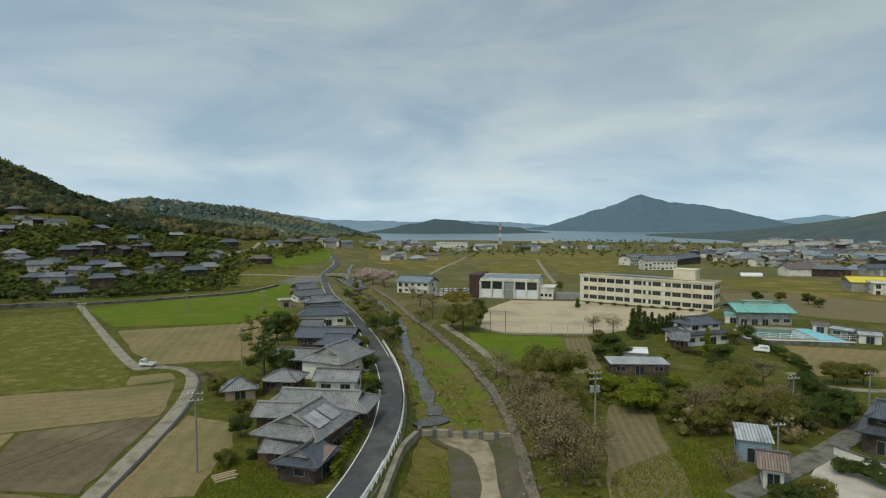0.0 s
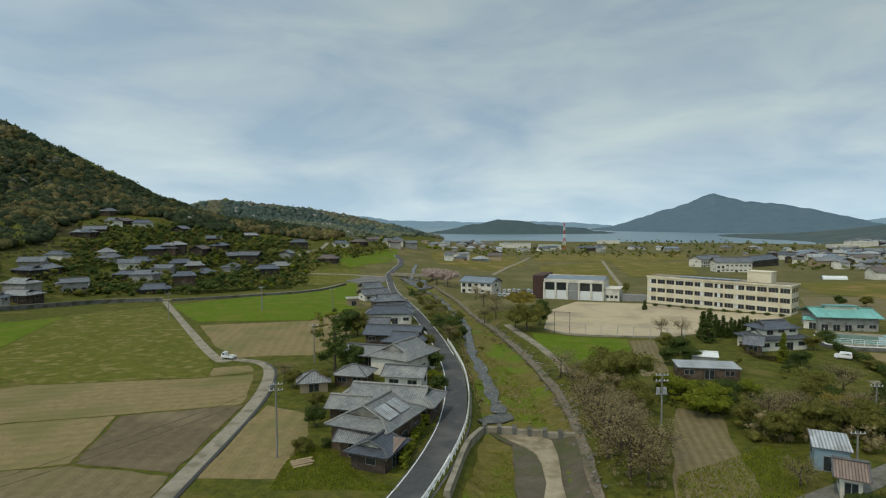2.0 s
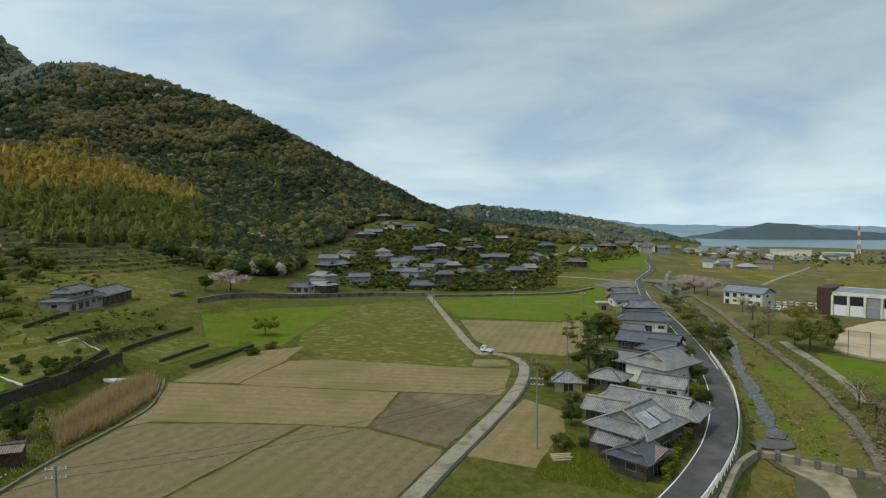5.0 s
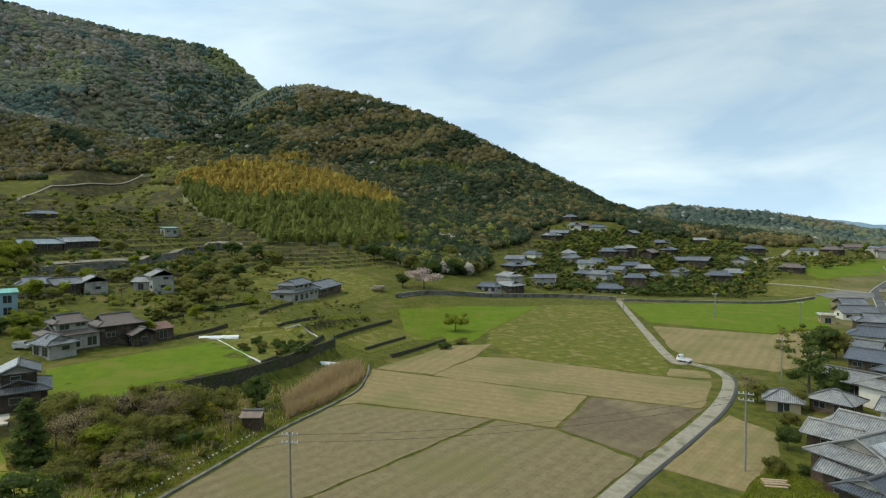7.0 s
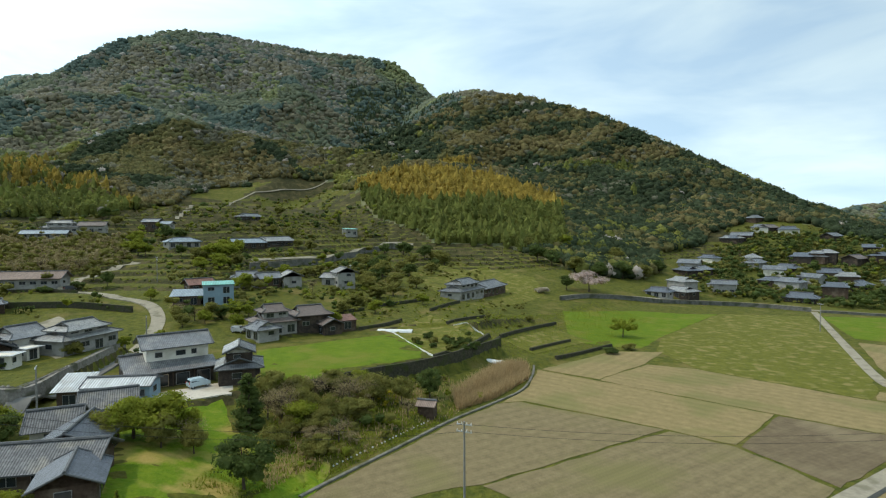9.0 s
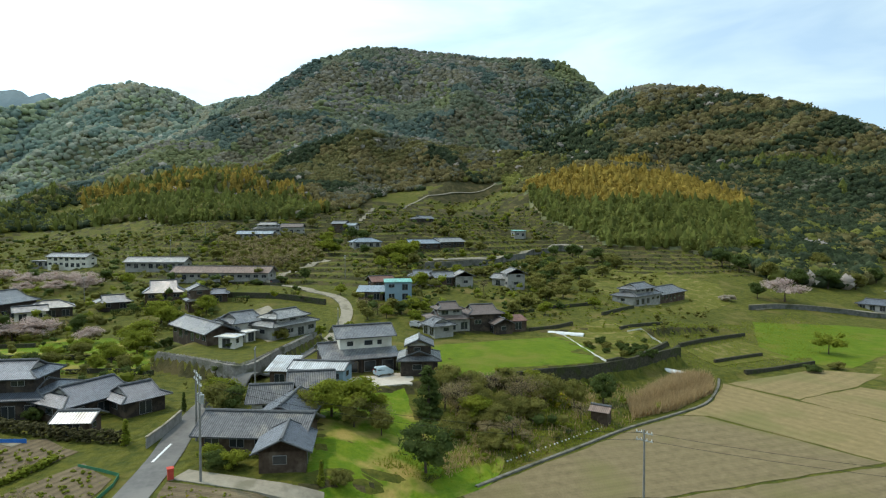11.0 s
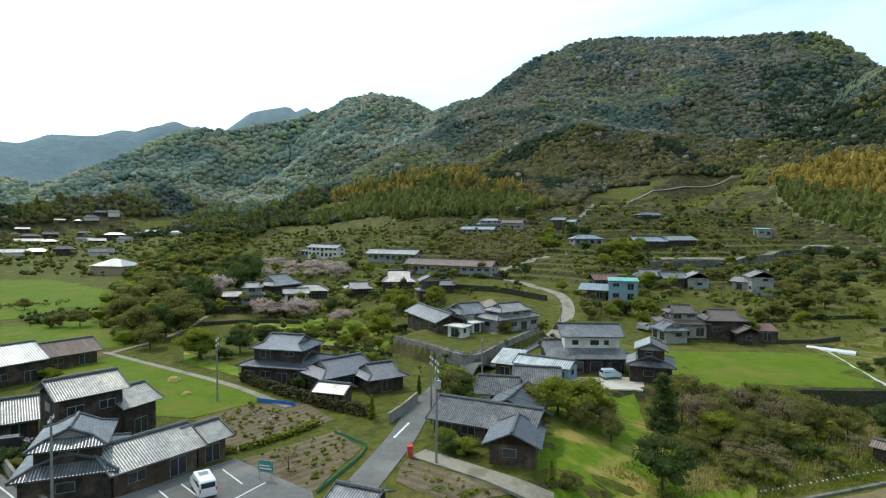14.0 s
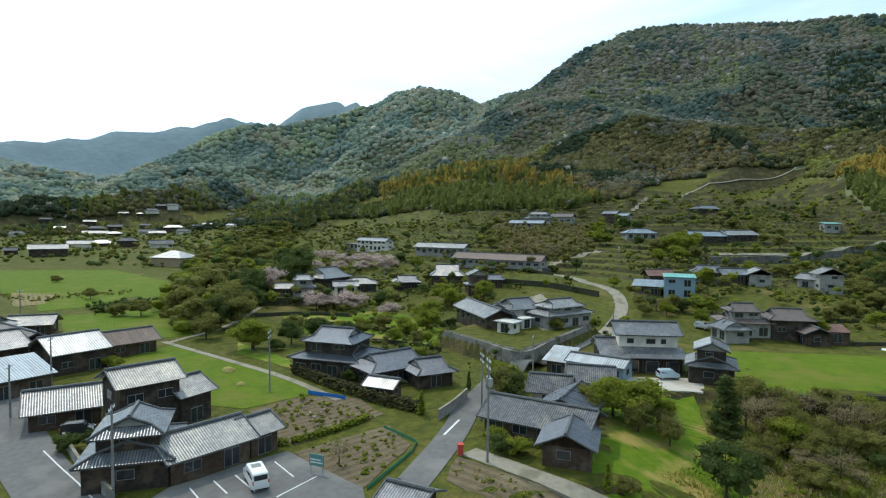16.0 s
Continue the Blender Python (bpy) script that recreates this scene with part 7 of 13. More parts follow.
house(156.1, 982.8, 30, 11.5, 8.1, 3.0, "hip", TILE_OLD, PLASTER, "weathered pale grey-tiled house, white plaster, in the far coastal town", detail=None)
house(269.2, 1062.2, 80, 15.4, 10.8, 5.2, "hip", METAL, PLASTER, "pale metal-roofed two-storey house, white plaster, in the far coastal town", detail=None)
house(535.1, 1018.3, 80, 17.1, 11.0, 5.2, "hip", TILE, WALL_DARK, "grey-tiled two-storey house, dark timber, in the far coastal town", detail=None)
house(623.8, 932.1, 30, 22.0, 11.0, 5.6, "gable", TILE_BROWN, WALL_GREY, "brown-tiled two-storey house, grey mortar, in the far coastal town", detail=None)
house(514.5, 914.7, 0, 11.6, 8.2, 5.6, "hip", METAL_BLUE, WALL_GREY, "grey-blue metal-roofed two-storey house, grey mortar, in the far coastal town", detail=None)
house(146.8, 1029.9, 80, 15.6, 10.9, 5.2, "gable", TILE_OLD, PLASTER, "weathered pale grey-tiled two-storey house, white plaster, in the far coastal town", detail=None)
house(286.5, 1051.8, 30, 13.5, 9.4, 5.0, "gable", TILE_BROWN, WALL_TAN, "brown-tiled two-storey house, tan earth, in the far coastal town", detail=None)
house(21.7, 969.9, 30, 11.8, 8.2, 5.2, "flat", TILE_BLUE, PLASTER, "dark slate-blue-tiled two-storey house, white plaster, in the far coastal town", detail=None)
house(466.0, 951.2, 30, 11.5, 8.1, 5.2, "hip", TILE, PLASTER, "grey-tiled two-storey house, white plaster, in the far coastal town", detail=None)
house(277.4, 1019.0, 0, 22.0, 11.0, 5.2, "gable", METAL_BLUE, WALL_GREY, "grey-blue metal-roofed two-storey house, grey mortar, in the far coastal town", detail=None)
house(568.6, 928.9, 30, 19.2, 11.0, 5.6, "hip", TILE_OLD, WALL_WHITE, "weathered pale grey-tiled two-storey house, off-white, in the far coastal town", detail=None)
house(619.9, 944.5, 0, 15.1, 10.6, 5.2, "hip", METAL_BLUE, WALL_GREY, "grey-blue metal-roofed two-storey house, grey mortar, in the far coastal town", detail=None)
house(533.5, 864.8, 30, 14.4, 10.1, 5.0, "gable", METAL_BLUE, WALL_DARK, "grey-blue metal-roofed two-storey house, dark timber, in the far coastal town", detail=None)
house(398.4, 842.4, 80, 21.9, 11.0, 5.2, "flat", TILE_BLUE, WALL_TAN, "dark slate-blue-tiled two-storey house, tan earth, in the far coastal town", detail=None)
house(377.0, 770.3, 80, 21.3, 11.0, 5.2, "gable", TILE, WALL_DARK, "grey-tiled two-storey house, dark timber, in the far coastal town", detail=None)
house(539.7, 812.8, 30, 22.0, 11.0, 5.6, "hip", TILE_BROWN, WALL_WHITE, "brown-tiled two-storey house, off-white, in the far coastal town", detail=None)
house(432.8, 802.5, 10, 16.4, 11.0, 5.2, "hip", METAL, WALL_TAN, "pale metal-roofed two-storey house, tan earth, in the far coastal town", detail=None)
house(496.0, 897.3, 80, 16.8, 11.0, 5.0, "gable", METAL_BLUE, WALL_TAN, "grey-blue metal-roofed two-storey house, tan earth, in the far coastal town", detail=None)
house(385.5, 789.9, -20, 13.9, 9.7, 5.0, "gable", TILE_OLD, WALL_GREY, "weathered pale grey-tiled two-storey house, grey mortar, in the far coastal town", detail=None)
house(501.6, 870.3, 30, 19.5, 11.0, 5.2, "gable", TILE_BLUE, WALL_GREY, "dark slate-blue-tiled two-storey house, grey mortar, in the far coastal town", detail=None)
house(597.0, 798.5, -20, 17.1, 11.0, 5.2, "hip", TILE_BLUE, WALL_TAN, "dark slate-blue-tiled two-storey house, tan earth, in the far coastal town", detail=None)
house(494.7, 825.4, -20, 14.5, 10.1, 3.0, "hip", TILE_BROWN, WALL_TAN, "brown-tiled house, tan earth, in the far coastal town", detail=None)
house(498.4, 810.6, 30, 18.3, 11.0, 5.6, "gable", TILE_OLD, WALL_WHITE, "weathered pale grey-tiled two-storey house, off-white, in the far coastal town", detail=None)
house(563.8, 832.8, 30, 22.0, 11.0, 5.0, "hip", TILE_BLUE, WALL_DARK, "dark slate-blue-tiled two-storey house, dark timber, in the far coastal town", detail=None)
house(542.7, 782.5, 10, 22.0, 11.0, 5.2, "hip", TILE_BLUE, WALL_WHITE, "dark slate-blue-tiled two-storey house, off-white, in the far coastal town", detail=None)
house(561.6, 877.8, 30, 13.7, 9.6, 5.2, "hip", TILE_BROWN, WALL_WHITE, "brown-tiled two-storey house, off-white, in the far coastal town", detail=None)
house(518.2, 867.2, 0, 17.3, 11.0, 3.0, "gable", TILE_BROWN, WALL_TAN, "brown-tiled house, tan earth, in the far coastal town", detail=None)
house(593.3, 781.7, 10, 13.9, 9.7, 5.2, "hip", TILE_BLUE, WALL_TAN, "dark slate-blue-tiled two-storey house, tan earth, in the far coastal town", detail=None)
house(518.7, 768.7, 10, 13.0, 9.1, 3.0, "hip", TILE_OLD, WALL_TAN, "weathered pale grey-tiled house, tan earth, in the far coastal town", detail=None)
house(396.3, 763.8, -20, 11.6, 8.1, 5.0, "hip", TILE_BLUE, PLASTER, "dark slate-blue-tiled two-storey house, white plaster, in the far coastal town", detail=None)
house(367.2, 763.0, 30, 16.7, 11.0, 5.0, "hip", TILE, WALL_WHITE, "grey-tiled two-storey house, off-white, in the far coastal town", detail=None)
house(491.7, 814.4, 0, 18.0, 11.0, 5.0, "hip", TILE_BLUE, WALL_DARK, "dark slate-blue-tiled two-storey house, dark timber, in the far coastal town", detail=None)
house(418.0, 807.4, 80, 20.9, 11.0, 3.0, "flat", TILE_BLUE, PLASTER, "dark slate-blue-tiled house, white plaster, in the far coastal town", detail=None)
house(482.8, 824.7, -20, 22.0, 11.0, 3.0, "gable", METAL, WALL_DARK, "pale metal-roofed house, dark timber, in the far coastal town", detail=None)
house(562.9, 868.1, -20, 21.5, 11.0, 5.6, "flat", TILE, WALL_GREY, "grey-tiled two-storey house, grey mortar, in the far coastal town", detail=None)
house(402.6, 837.3, 0, 18.8, 11.0, 5.2, "hip", METAL_BLUE, WALL_GREY, "grey-blue metal-roofed two-storey house, grey mortar, in the far coastal town", detail=None)
house(534.8, 805.7, 10, 20.2, 11.0, 3.0, "gable", TILE_BLUE, WALL_DARK, "dark slate-blue-tiled house, dark timber, in the far coastal town", detail=None)
house(520.6, 882.8, 10, 21.2, 11.0, 5.2, "hip", TILE_OLD, WALL_WHITE, "weathered pale grey-tiled two-storey house, off-white, in the far coastal town", detail=None)
house(404.7, 891.2, -20, 22.0, 11.0, 3.0, "hip", TILE_BLUE, PLASTER, "dark slate-blue-tiled house, white plaster, in the far coastal town", detail=None)
house(465.0, 828.8, 10, 15.9, 11.0, 3.0, "gable", METAL_BLUE, PLASTER, "grey-blue metal-roofed house, white plaster, in the far coastal town", detail=None)
house(454.6, 781.6, -20, 18.0, 11.0, 5.0, "hip", METAL, WALL_GREY, "pale metal-roofed two-storey house, grey mortar, in the far coastal town", detail=None)
house(408.1, 825.5, 80, 21.1, 11.0, 5.0, "hip", METAL_BLUE, WALL_WHITE, "grey-blue metal-roofed two-storey house, off-white, in the far coastal town", detail=None)
house(502.9, 665.9, 80, 22.0, 11.0, 3.0, "hip", TILE_OLD, WALL_TAN, "weathered pale grey-tiled house, tan earth, in the far coastal town", detail=None)
house(432.3, 663.9, -20, 20.2, 11.0, 5.6, "flat", METAL_BLUE, WALL_TAN, "grey-blue metal-roofed two-storey house, tan earth, in the far coastal town", detail=None)
house(410.5, 645.1, 0, 16.6, 11.0, 5.2, "hip", METAL_BLUE, WALL_WHITE, "grey-blue metal-roofed two-storey house, off-white, in the far coastal town", detail=None)
house(361.5, 708.1, 10, 19.5, 11.0, 3.0, "hip", TILE_OLD, WALL_TAN, "weathered pale grey-tiled house, tan earth, in the far coastal town", detail=None)
house(339.1, 646.8, 0, 19.3, 11.0, 5.0, "hip", METAL_BLUE, WALL_WHITE, "grey-blue metal-roofed two-storey house, off-white, in the far coastal town", detail=None)
house(490.6, 677.0, -20, 15.6, 10.9, 3.0, "hip", TILE_BLUE, WALL_WHITE, "dark slate-blue-tiled house, off-white, in the far coastal town", detail=None)
house(334.3, 681.9, 10, 22.0, 11.0, 5.2, "hip", TILE_BROWN, WALL_DARK, "brown-tiled two-storey house, dark timber, in the far coastal town", detail=None)
house(336.2, 698.1, 30, 22.0, 11.0, 3.0, "flat", TILE, PLASTER, "grey-tiled house, white plaster, in the far coastal town", detail=None)
house(444.6, 682.7, 80, 22.0, 11.0, 5.0, "hip", METAL_BLUE, PLASTER, "grey-blue metal-roofed two-storey house, white plaster, in the far coastal town", detail=None)
house(380.1, 675.9, 10, 22.0, 11.0, 3.0, "gable", TILE_BLUE, WALL_TAN, "dark slate-blue-tiled house, tan earth, in the far coastal town", detail=None)
house(358.6, 632.6, 10, 19.6, 11.0, 5.0, "gable", TILE_BROWN, PLASTER, "brown-tiled two-storey house, white plaster, in the far coastal town", detail=None)
house(437.7, 700.7, 10, 16.8, 11.0, 5.0, "gable", METAL, WALL_TAN, "pale metal-roofed two-storey house, tan earth, in the far coastal town", detail=None)
house(371.9, 695.8, 80, 14.7, 10.3, 5.6, "flat", TILE_OLD, WALL_WHITE, "weathered pale grey-tiled two-storey house, off-white, in the far coastal town", detail=None)
house(511.2, 723.3, 80, 16.2, 11.0, 3.0, "gable", TILE_OLD, WALL_WHITE, "weathered pale grey-tiled house, off-white, in the far coastal town", detail=None)
house(482.2, 673.1, -20, 22.0, 11.0, 5.2, "hip", TILE_BLUE, WALL_WHITE, "dark slate-blue-tiled two-storey house, off-white, in the far coastal town", detail=None)
house(415.0, 659.0, 80, 22.0, 11.0, 5.2, "hip", METAL_BLUE, WALL_DARK, "grey-blue metal-roofed two-storey house, dark timber, in the far coastal town", detail=None)
house(481.2, 663.2, -20, 22.0, 11.0, 5.6, "hip", TILE_OLD, WALL_WHITE, "weathered pale grey-tiled two-storey house, off-white, in the far coastal town", detail=None)
house(345.1, 721.5, 30, 22.0, 11.0, 5.2, "hip", METAL_BLUE, WALL_TAN, "grey-blue metal-roofed two-storey house, tan earth, in the far coastal town", detail=None)
house(442.1, 669.7, 30, 22.0, 11.0, 5.0, "gable", TILE_BLUE, WALL_GREY, "dark slate-blue-tiled two-storey house, grey mortar, in the far coastal town", detail=None)
house(326.5, 652.5, 10, 20.6, 11.0, 5.2, "gable", METAL, WALL_WHITE, "pale metal-roofed two-storey house, off-white, in the far coastal town", detail=None)
house(394.9, 681.8, 0, 22.0, 11.0, 3.0, "hip", TILE_BROWN, PLASTER, "brown-tiled house, white plaster, in the far coastal town", detail=None)
house(444.2, 616.5, 80, 13.1, 9.2, 5.6, "hip", METAL_BLUE, WALL_WHITE, "grey-blue metal-roofed two-storey house, off-white, in the far coastal town", detail=None)
house(395.3, 524.3, 10, 22.0, 11.0, 5.0, "gable", TILE, WALL_GREY, "grey-tiled two-storey house, grey mortar, in the far coastal town", detail=None)
house(383.7, 513.5, 30, 21.9, 11.0, 5.6, "gable", METAL_BLUE, WALL_DARK, "grey-blue metal-roofed two-storey house, dark timber, in the far coastal town", detail=None)
house(395.8, 529.0, 0, 22.0, 11.0, 5.2, "hip", TILE_BLUE, WALL_WHITE, "dark slate-blue-tiled two-storey house, off-white, in the far coastal town", detail=None)
house(302.4, 511.0, 0, 20.5, 11.0, 5.6, "hip", TILE, WALL_TAN, "grey-tiled two-storey house, tan earth, in the far coastal town", detail=None)
house(374.2, 516.4, 30, 19.8, 11.0, 5.6, "hip", TILE, WALL_TAN, "grey-tiled two-storey house, tan earth, in the far coastal town", detail=None)
house(275.6, 512.8, 30, 11.5, 8.1, 5.2, "gable", TILE_OLD, WALL_WHITE, "weathered pale grey-tiled two-storey house, off-white, in the far coastal town", detail=None)
house(361.9, 554.1, 0, 13.8, 9.7, 5.0, "gable", TILE_BLUE, WALL_TAN, "dark slate-blue-tiled two-storey house, tan earth, in the far coastal town", detail=None)
house(294.5, 509.2, 0, 18.6, 11.0, 3.0, "hip", TILE_OLD, WALL_WHITE, "weathered pale grey-tiled house, off-white, in the far coastal town", detail=None)
house(297.7, 510.0, 0, 13.3, 9.3, 5.0, "flat", TILE, WALL_GREY, "grey-tiled two-storey house, grey mortar, in the far coastal town", detail=None)
house(401.3, 533.9, 10, 22.0, 11.0, 5.2, "flat", TILE, WALL_DARK, "grey-tiled two-storey house, dark timber, in the far coastal town", detail=None)
house(284.4, 556.7, 10, 20.0, 11.0, 5.0, "gable", TILE_OLD, WALL_TAN, "weathered pale grey-tiled two-storey house, tan earth, in the far coastal town", detail=None)
house(301.6, 555.4, 80, 16.3, 11.0, 5.6, "gable", TILE, WALL_DARK, "grey-tiled two-storey house, dark timber, in the far coastal town", detail=None)
house(257.1, 414.3, 10, 20.1, 11.0, 5.2, "hip", TILE_BROWN, WALL_WHITE, "brown-tiled two-storey house, off-white, in the far coastal town", detail=None)
house(290.8, 392.2, 0, 14.9, 10.4, 5.2, "gable", TILE_BLUE, WALL_GREY, "dark slate-blue-tiled two-storey house, grey mortar, in the far coastal town", detail=None)
house(297.5, 396.0, 30, 20.4, 11.0, 5.2, "flat", TILE_BLUE, WALL_WHITE, "dark slate-blue-tiled two-storey house, off-white, in the far coastal town", detail=None)
house(257.2, 387.7, -20, 22.0, 11.0, 5.0, "hip", TILE, WALL_DARK, "grey-tiled two-storey house, dark timber, in the far coastal town", detail=None)
house(239.5, 392.4, 0, 21.3, 11.0, 5.2, "gable", TILE_BROWN, WALL_WHITE, "brown-tiled two-storey house, off-white, in the far coastal town", detail=None)
house(259.3, 417.5, 30, 19.5, 11.0, 3.0, "gable", TILE_BROWN, PLASTER, "brown-tiled house, white plaster, in the far coastal town", detail=None)
house(257.9, 404.8, 30, 12.0, 8.4, 3.0, "gable", TILE, WALL_WHITE, "grey-tiled house, off-white, in the far coastal town", detail=None)
house(301.8, 419.5, 80, 21.4, 11.0, 3.0, "gable", METAL_BLUE, WALL_TAN, "grey-blue metal-roofed house, tan earth, in the far coastal town", detail=None)
house(-91.6, 1134.7, 10, 11.7, 8.2, 5.0, "hip", TILE_BLUE, WALL_GREY, "dark slate-blue-tiled two-storey house, grey mortar, in the far coastal town", detail=None)
house(-65.4, 1129.9, 30, 9.5, 6.6, 5.2, "flat", TILE_BLUE, WALL_GREY, "dark slate-blue-tiled two-storey house, grey mortar, in the far coastal town", detail=None)
house(-35.1, 1297.1, 10, 18.3, 11.0, 5.0, "flat", TILE, WALL_GREY, "grey-tiled two-storey house, grey mortar, in the far coastal town", detail=None)
house(-112.8, 1095.4, 30, 12.4, 8.7, 5.2, "gable", METAL_BLUE, PLASTER, "grey-blue metal-roofed two-storey house, white plaster, in the far coastal town", detail=None)
house(-109.7, 1059.8, 10, 8.6, 6.0, 5.6, "hip", TILE_OLD, WALL_WHITE, "weathered pale grey-tiled two-storey house, off-white, in the far coastal town", detail=None)
house(-110.4, 1108.1, 80, 15.3, 10.7, 3.0, "gable", METAL_BLUE, WALL_GREY, "grey-blue metal-roofed house, grey mortar, in the far coastal town", detail=None)
house(-71.5, 1259.1, 30, 11.9, 8.3, 5.0, "hip", TILE_BLUE, WALL_GREY, "dark slate-blue-tiled two-storey house, grey mortar, in the far coastal town", detail=None)
house(-49.1, 1171.3, 80, 8.8, 6.2, 3.0, "flat", TILE, WALL_DARK, "grey-tiled house, dark timber, in the far coastal town", detail=None)
house(-126.9, 1058.6, 10, 9.5, 6.7, 5.2, "hip", TILE_BROWN, PLASTER, "brown-tiled two-storey house, white plaster, in the far coastal town", detail=None)
house(-58.2, 1187.2, 30, 13.5, 9.5, 5.6, "gable", METAL_BLUE, WALL_WHITE, "grey-blue metal-roofed two-storey house, off-white, in the far coastal town", detail=None)
house(-116.6, 1056.8, 10, 11.8, 8.3, 5.2, "hip", TILE_OLD, PLASTER, "weathered pale grey-tiled two-storey house, white plaster, in the far coastal town", detail=None)
house(-47.7, 480.6, 10, 7.0, 4.9, 5.2, "gable", TILE, PLASTER, "grey-tiled two-storey house, white plaster, in the far coastal town", name="shed", detail=None)
house(-39.7, 506.8, -20, 9.6, 6.7, 3.0, "hip", TILE_BLUE, WALL_TAN, "dark slate-blue-tiled house, tan earth, in the far coastal town", detail=None)
house(-49.6, 520.6, 10, 9.9, 6.9, 5.2, "hip", TILE_BROWN, WALL_WHITE, "brown-tiled two-storey house, off-white, in the far coastal town", detail=None)
house(-22.7, 516.1, 30, 12.8, 8.9, 3.0, "hip", METAL, WALL_GREY, "pale metal-roofed house, grey mortar, in the far coastal town", detail=None)
house(-38.7, 516.3, 30, 10.3, 7.2, 5.2, "gable", TILE_OLD, WALL_WHITE, "weathered pale grey-tiled two-storey house, off-white, in the far coastal town", detail=None)
house(-10.8, 559.6, 0, 12.8, 9.0, 5.0, "gable", TILE_BROWN, WALL_TAN, "brown-tiled two-storey house, tan earth, in the far coastal town", detail=None)
house(-109.8, 540.0, 10, 8.3, 5.8, 3.0, "hip", TILE_BLUE, WALL_WHITE, "dark slate-blue-tiled house, off-white, in the far coastal town", detail=None)
house(-100.3, 541.6, 10, 7.0, 4.9, 5.2, "gable", TILE, WALL_WHITE, "grey-tiled two-storey house, off-white, in the far coastal town", name="shed", detail=None)
house(-103.8, 523.7, 10, 7.0, 4.9, 5.6, "gable", TILE_BROWN, WALL_DARK, "brown-tiled two-storey house, dark timber, in the far coastal town", name="shed", detail=None)
house(-102.9, 523.0, 30, 8.1, 5.7, 5.0, "flat", TILE, WALL_WHITE, "grey-tiled two-storey house, off-white, in the far coastal town", detail=None)
house(-90.4, 545.1, 30, 10.8, 7.6, 5.0, "gable", TILE, WALL_GREY, "grey-tiled two-storey house, grey mortar, in the far coastal town", detail=None)
house(-109.2, 526.0, 0, 7.6, 5.3, 5.6, "hip", TILE, WALL_WHITE, "grey-tiled two-storey house, off-white, in the far coastal town", name="shed", detail=None)
house(-100.3, 522.2, 10, 9.5, 6.7, 5.6, "hip", TILE_BROWN, WALL_GREY, "brown-tiled two-storey house, grey mortar, in the far coastal town", detail=None)
house(-105.0, 550.7, 80, 9.8, 6.9, 5.6, "hip", TILE_BLUE, WALL_WHITE, "dark slate-blue-tiled two-storey house, off-white, in the far coastal town", detail=None)
house(17.5, 1130.6, 0, 60.0, 25.0, 9.0, "flat", METAL_BLUE, WALL_WHITE, "grey-blue metal-roofed two-storey house, off-white, by the shore of the bay", detail=None)
house(79.6, 1082.1, 0, 40.0, 22.0, 8.0, "flat", METAL_GREEN, WALL_WHITE, "turquoise metal-roofed two-storey house, off-white, by the shore of the bay", detail=None)
house(666.2, 1153.9, 0, 70.0, 30.0, 9.0, "flat", METAL, WALL_WHITE, "pale metal-roofed two-storey house, off-white, by the shore of the bay", detail=None)
house(654.4, 1029.7, 0, 50.0, 25.0, 8.0, "flat", METAL, WALL_WHITE, "pale metal-roofed two-storey house, off-white, by the shore of the bay", detail=None)
house(223.6, 1311.5, 0, 45.0, 20.0, 8.0, "flat", METAL, WALL_WHITE, "pale metal-roofed two-storey house, off-white, by the shore of the bay", detail=None)
house(620.9, 1152.5, 0, 50.0, 18.0, 6.0, "flat", METAL, WALL_WHITE, "pale metal-roofed two-storey house, off-white, by the shore of the bay", detail=None)
house(-238.1, 268.6, 26, 10.9, 8.3, 3.2, "gable", TILE, WALL_GREY, "grey-tiled house, grey mortar, in the hillside hamlet", detail=None)
house(-198.9, 245.9, 14, 10.9, 8.3, 3.4, "irimoya", TILE, WALL_WHITE, "grey-tiled house, off-white, in the hillside hamlet", detail=None)
house(-273.3, 350.3, 7, 12.9, 7.7, 3.2, "irimoya", TILE_BLUE, WALL_DARK, "dark slate-blue-tiled house, dark timber, in the hillside hamlet", detail=None)
house(-274.9, 383.2, 27, 11.1, 8.6, 3.2, "irimoya", TILE, WALL_WHITE, "grey-tiled house, off-white, in the hillside hamlet", detail=None)
house(-237.4, 322.5, 43, 9.4, 9.0, 3.2, "hip", TILE_OLD, WALL_WHITE, "weathered pale grey-tiled house, off-white, in the hillside hamlet", detail=None)
house(-218.9, 341.5, 20, 11.2, 8.8, 3.4, "irimoya", TILE_BLUE, WALL_DARK, "dark slate-blue-tiled house, dark timber, in the hillside hamlet", detail=None)
house(-210.5, 352.2, 22, 10.6, 7.8, 5.4, "hip", TILE_OLD, WALL_DARK, "weathered pale grey-tiled two-storey house, dark timber, in the hillside hamlet", detail=None)
house(-193.2, 309.9, -2, 11.6, 7.2, 3.4, "gable", TILE, WALL_GREY, "grey-tiled house, grey mortar, in the hillside hamlet", detail=None)
house(-187.6, 282.6, 5, 12.5, 7.8, 5.4, "irimoya", TILE, WALL_GREY, "grey-tiled two-storey house, grey mortar, in the hillside hamlet", detail=None)
house(-185.6, 328.1, 32, 10.5, 8.1, 3.2, "irimoya", TILE_OLD, WALL_BROWN, "weathered pale grey-tiled house, weathered brown board, in the hillside hamlet", detail=None)
house(-206.0, 391.3, 27, 9.1, 7.1, 3.2, "gable", TILE_BLUE, WALL_DARK, "dark slate-blue-tiled house, dark timber, in the hillside hamlet", detail=None)
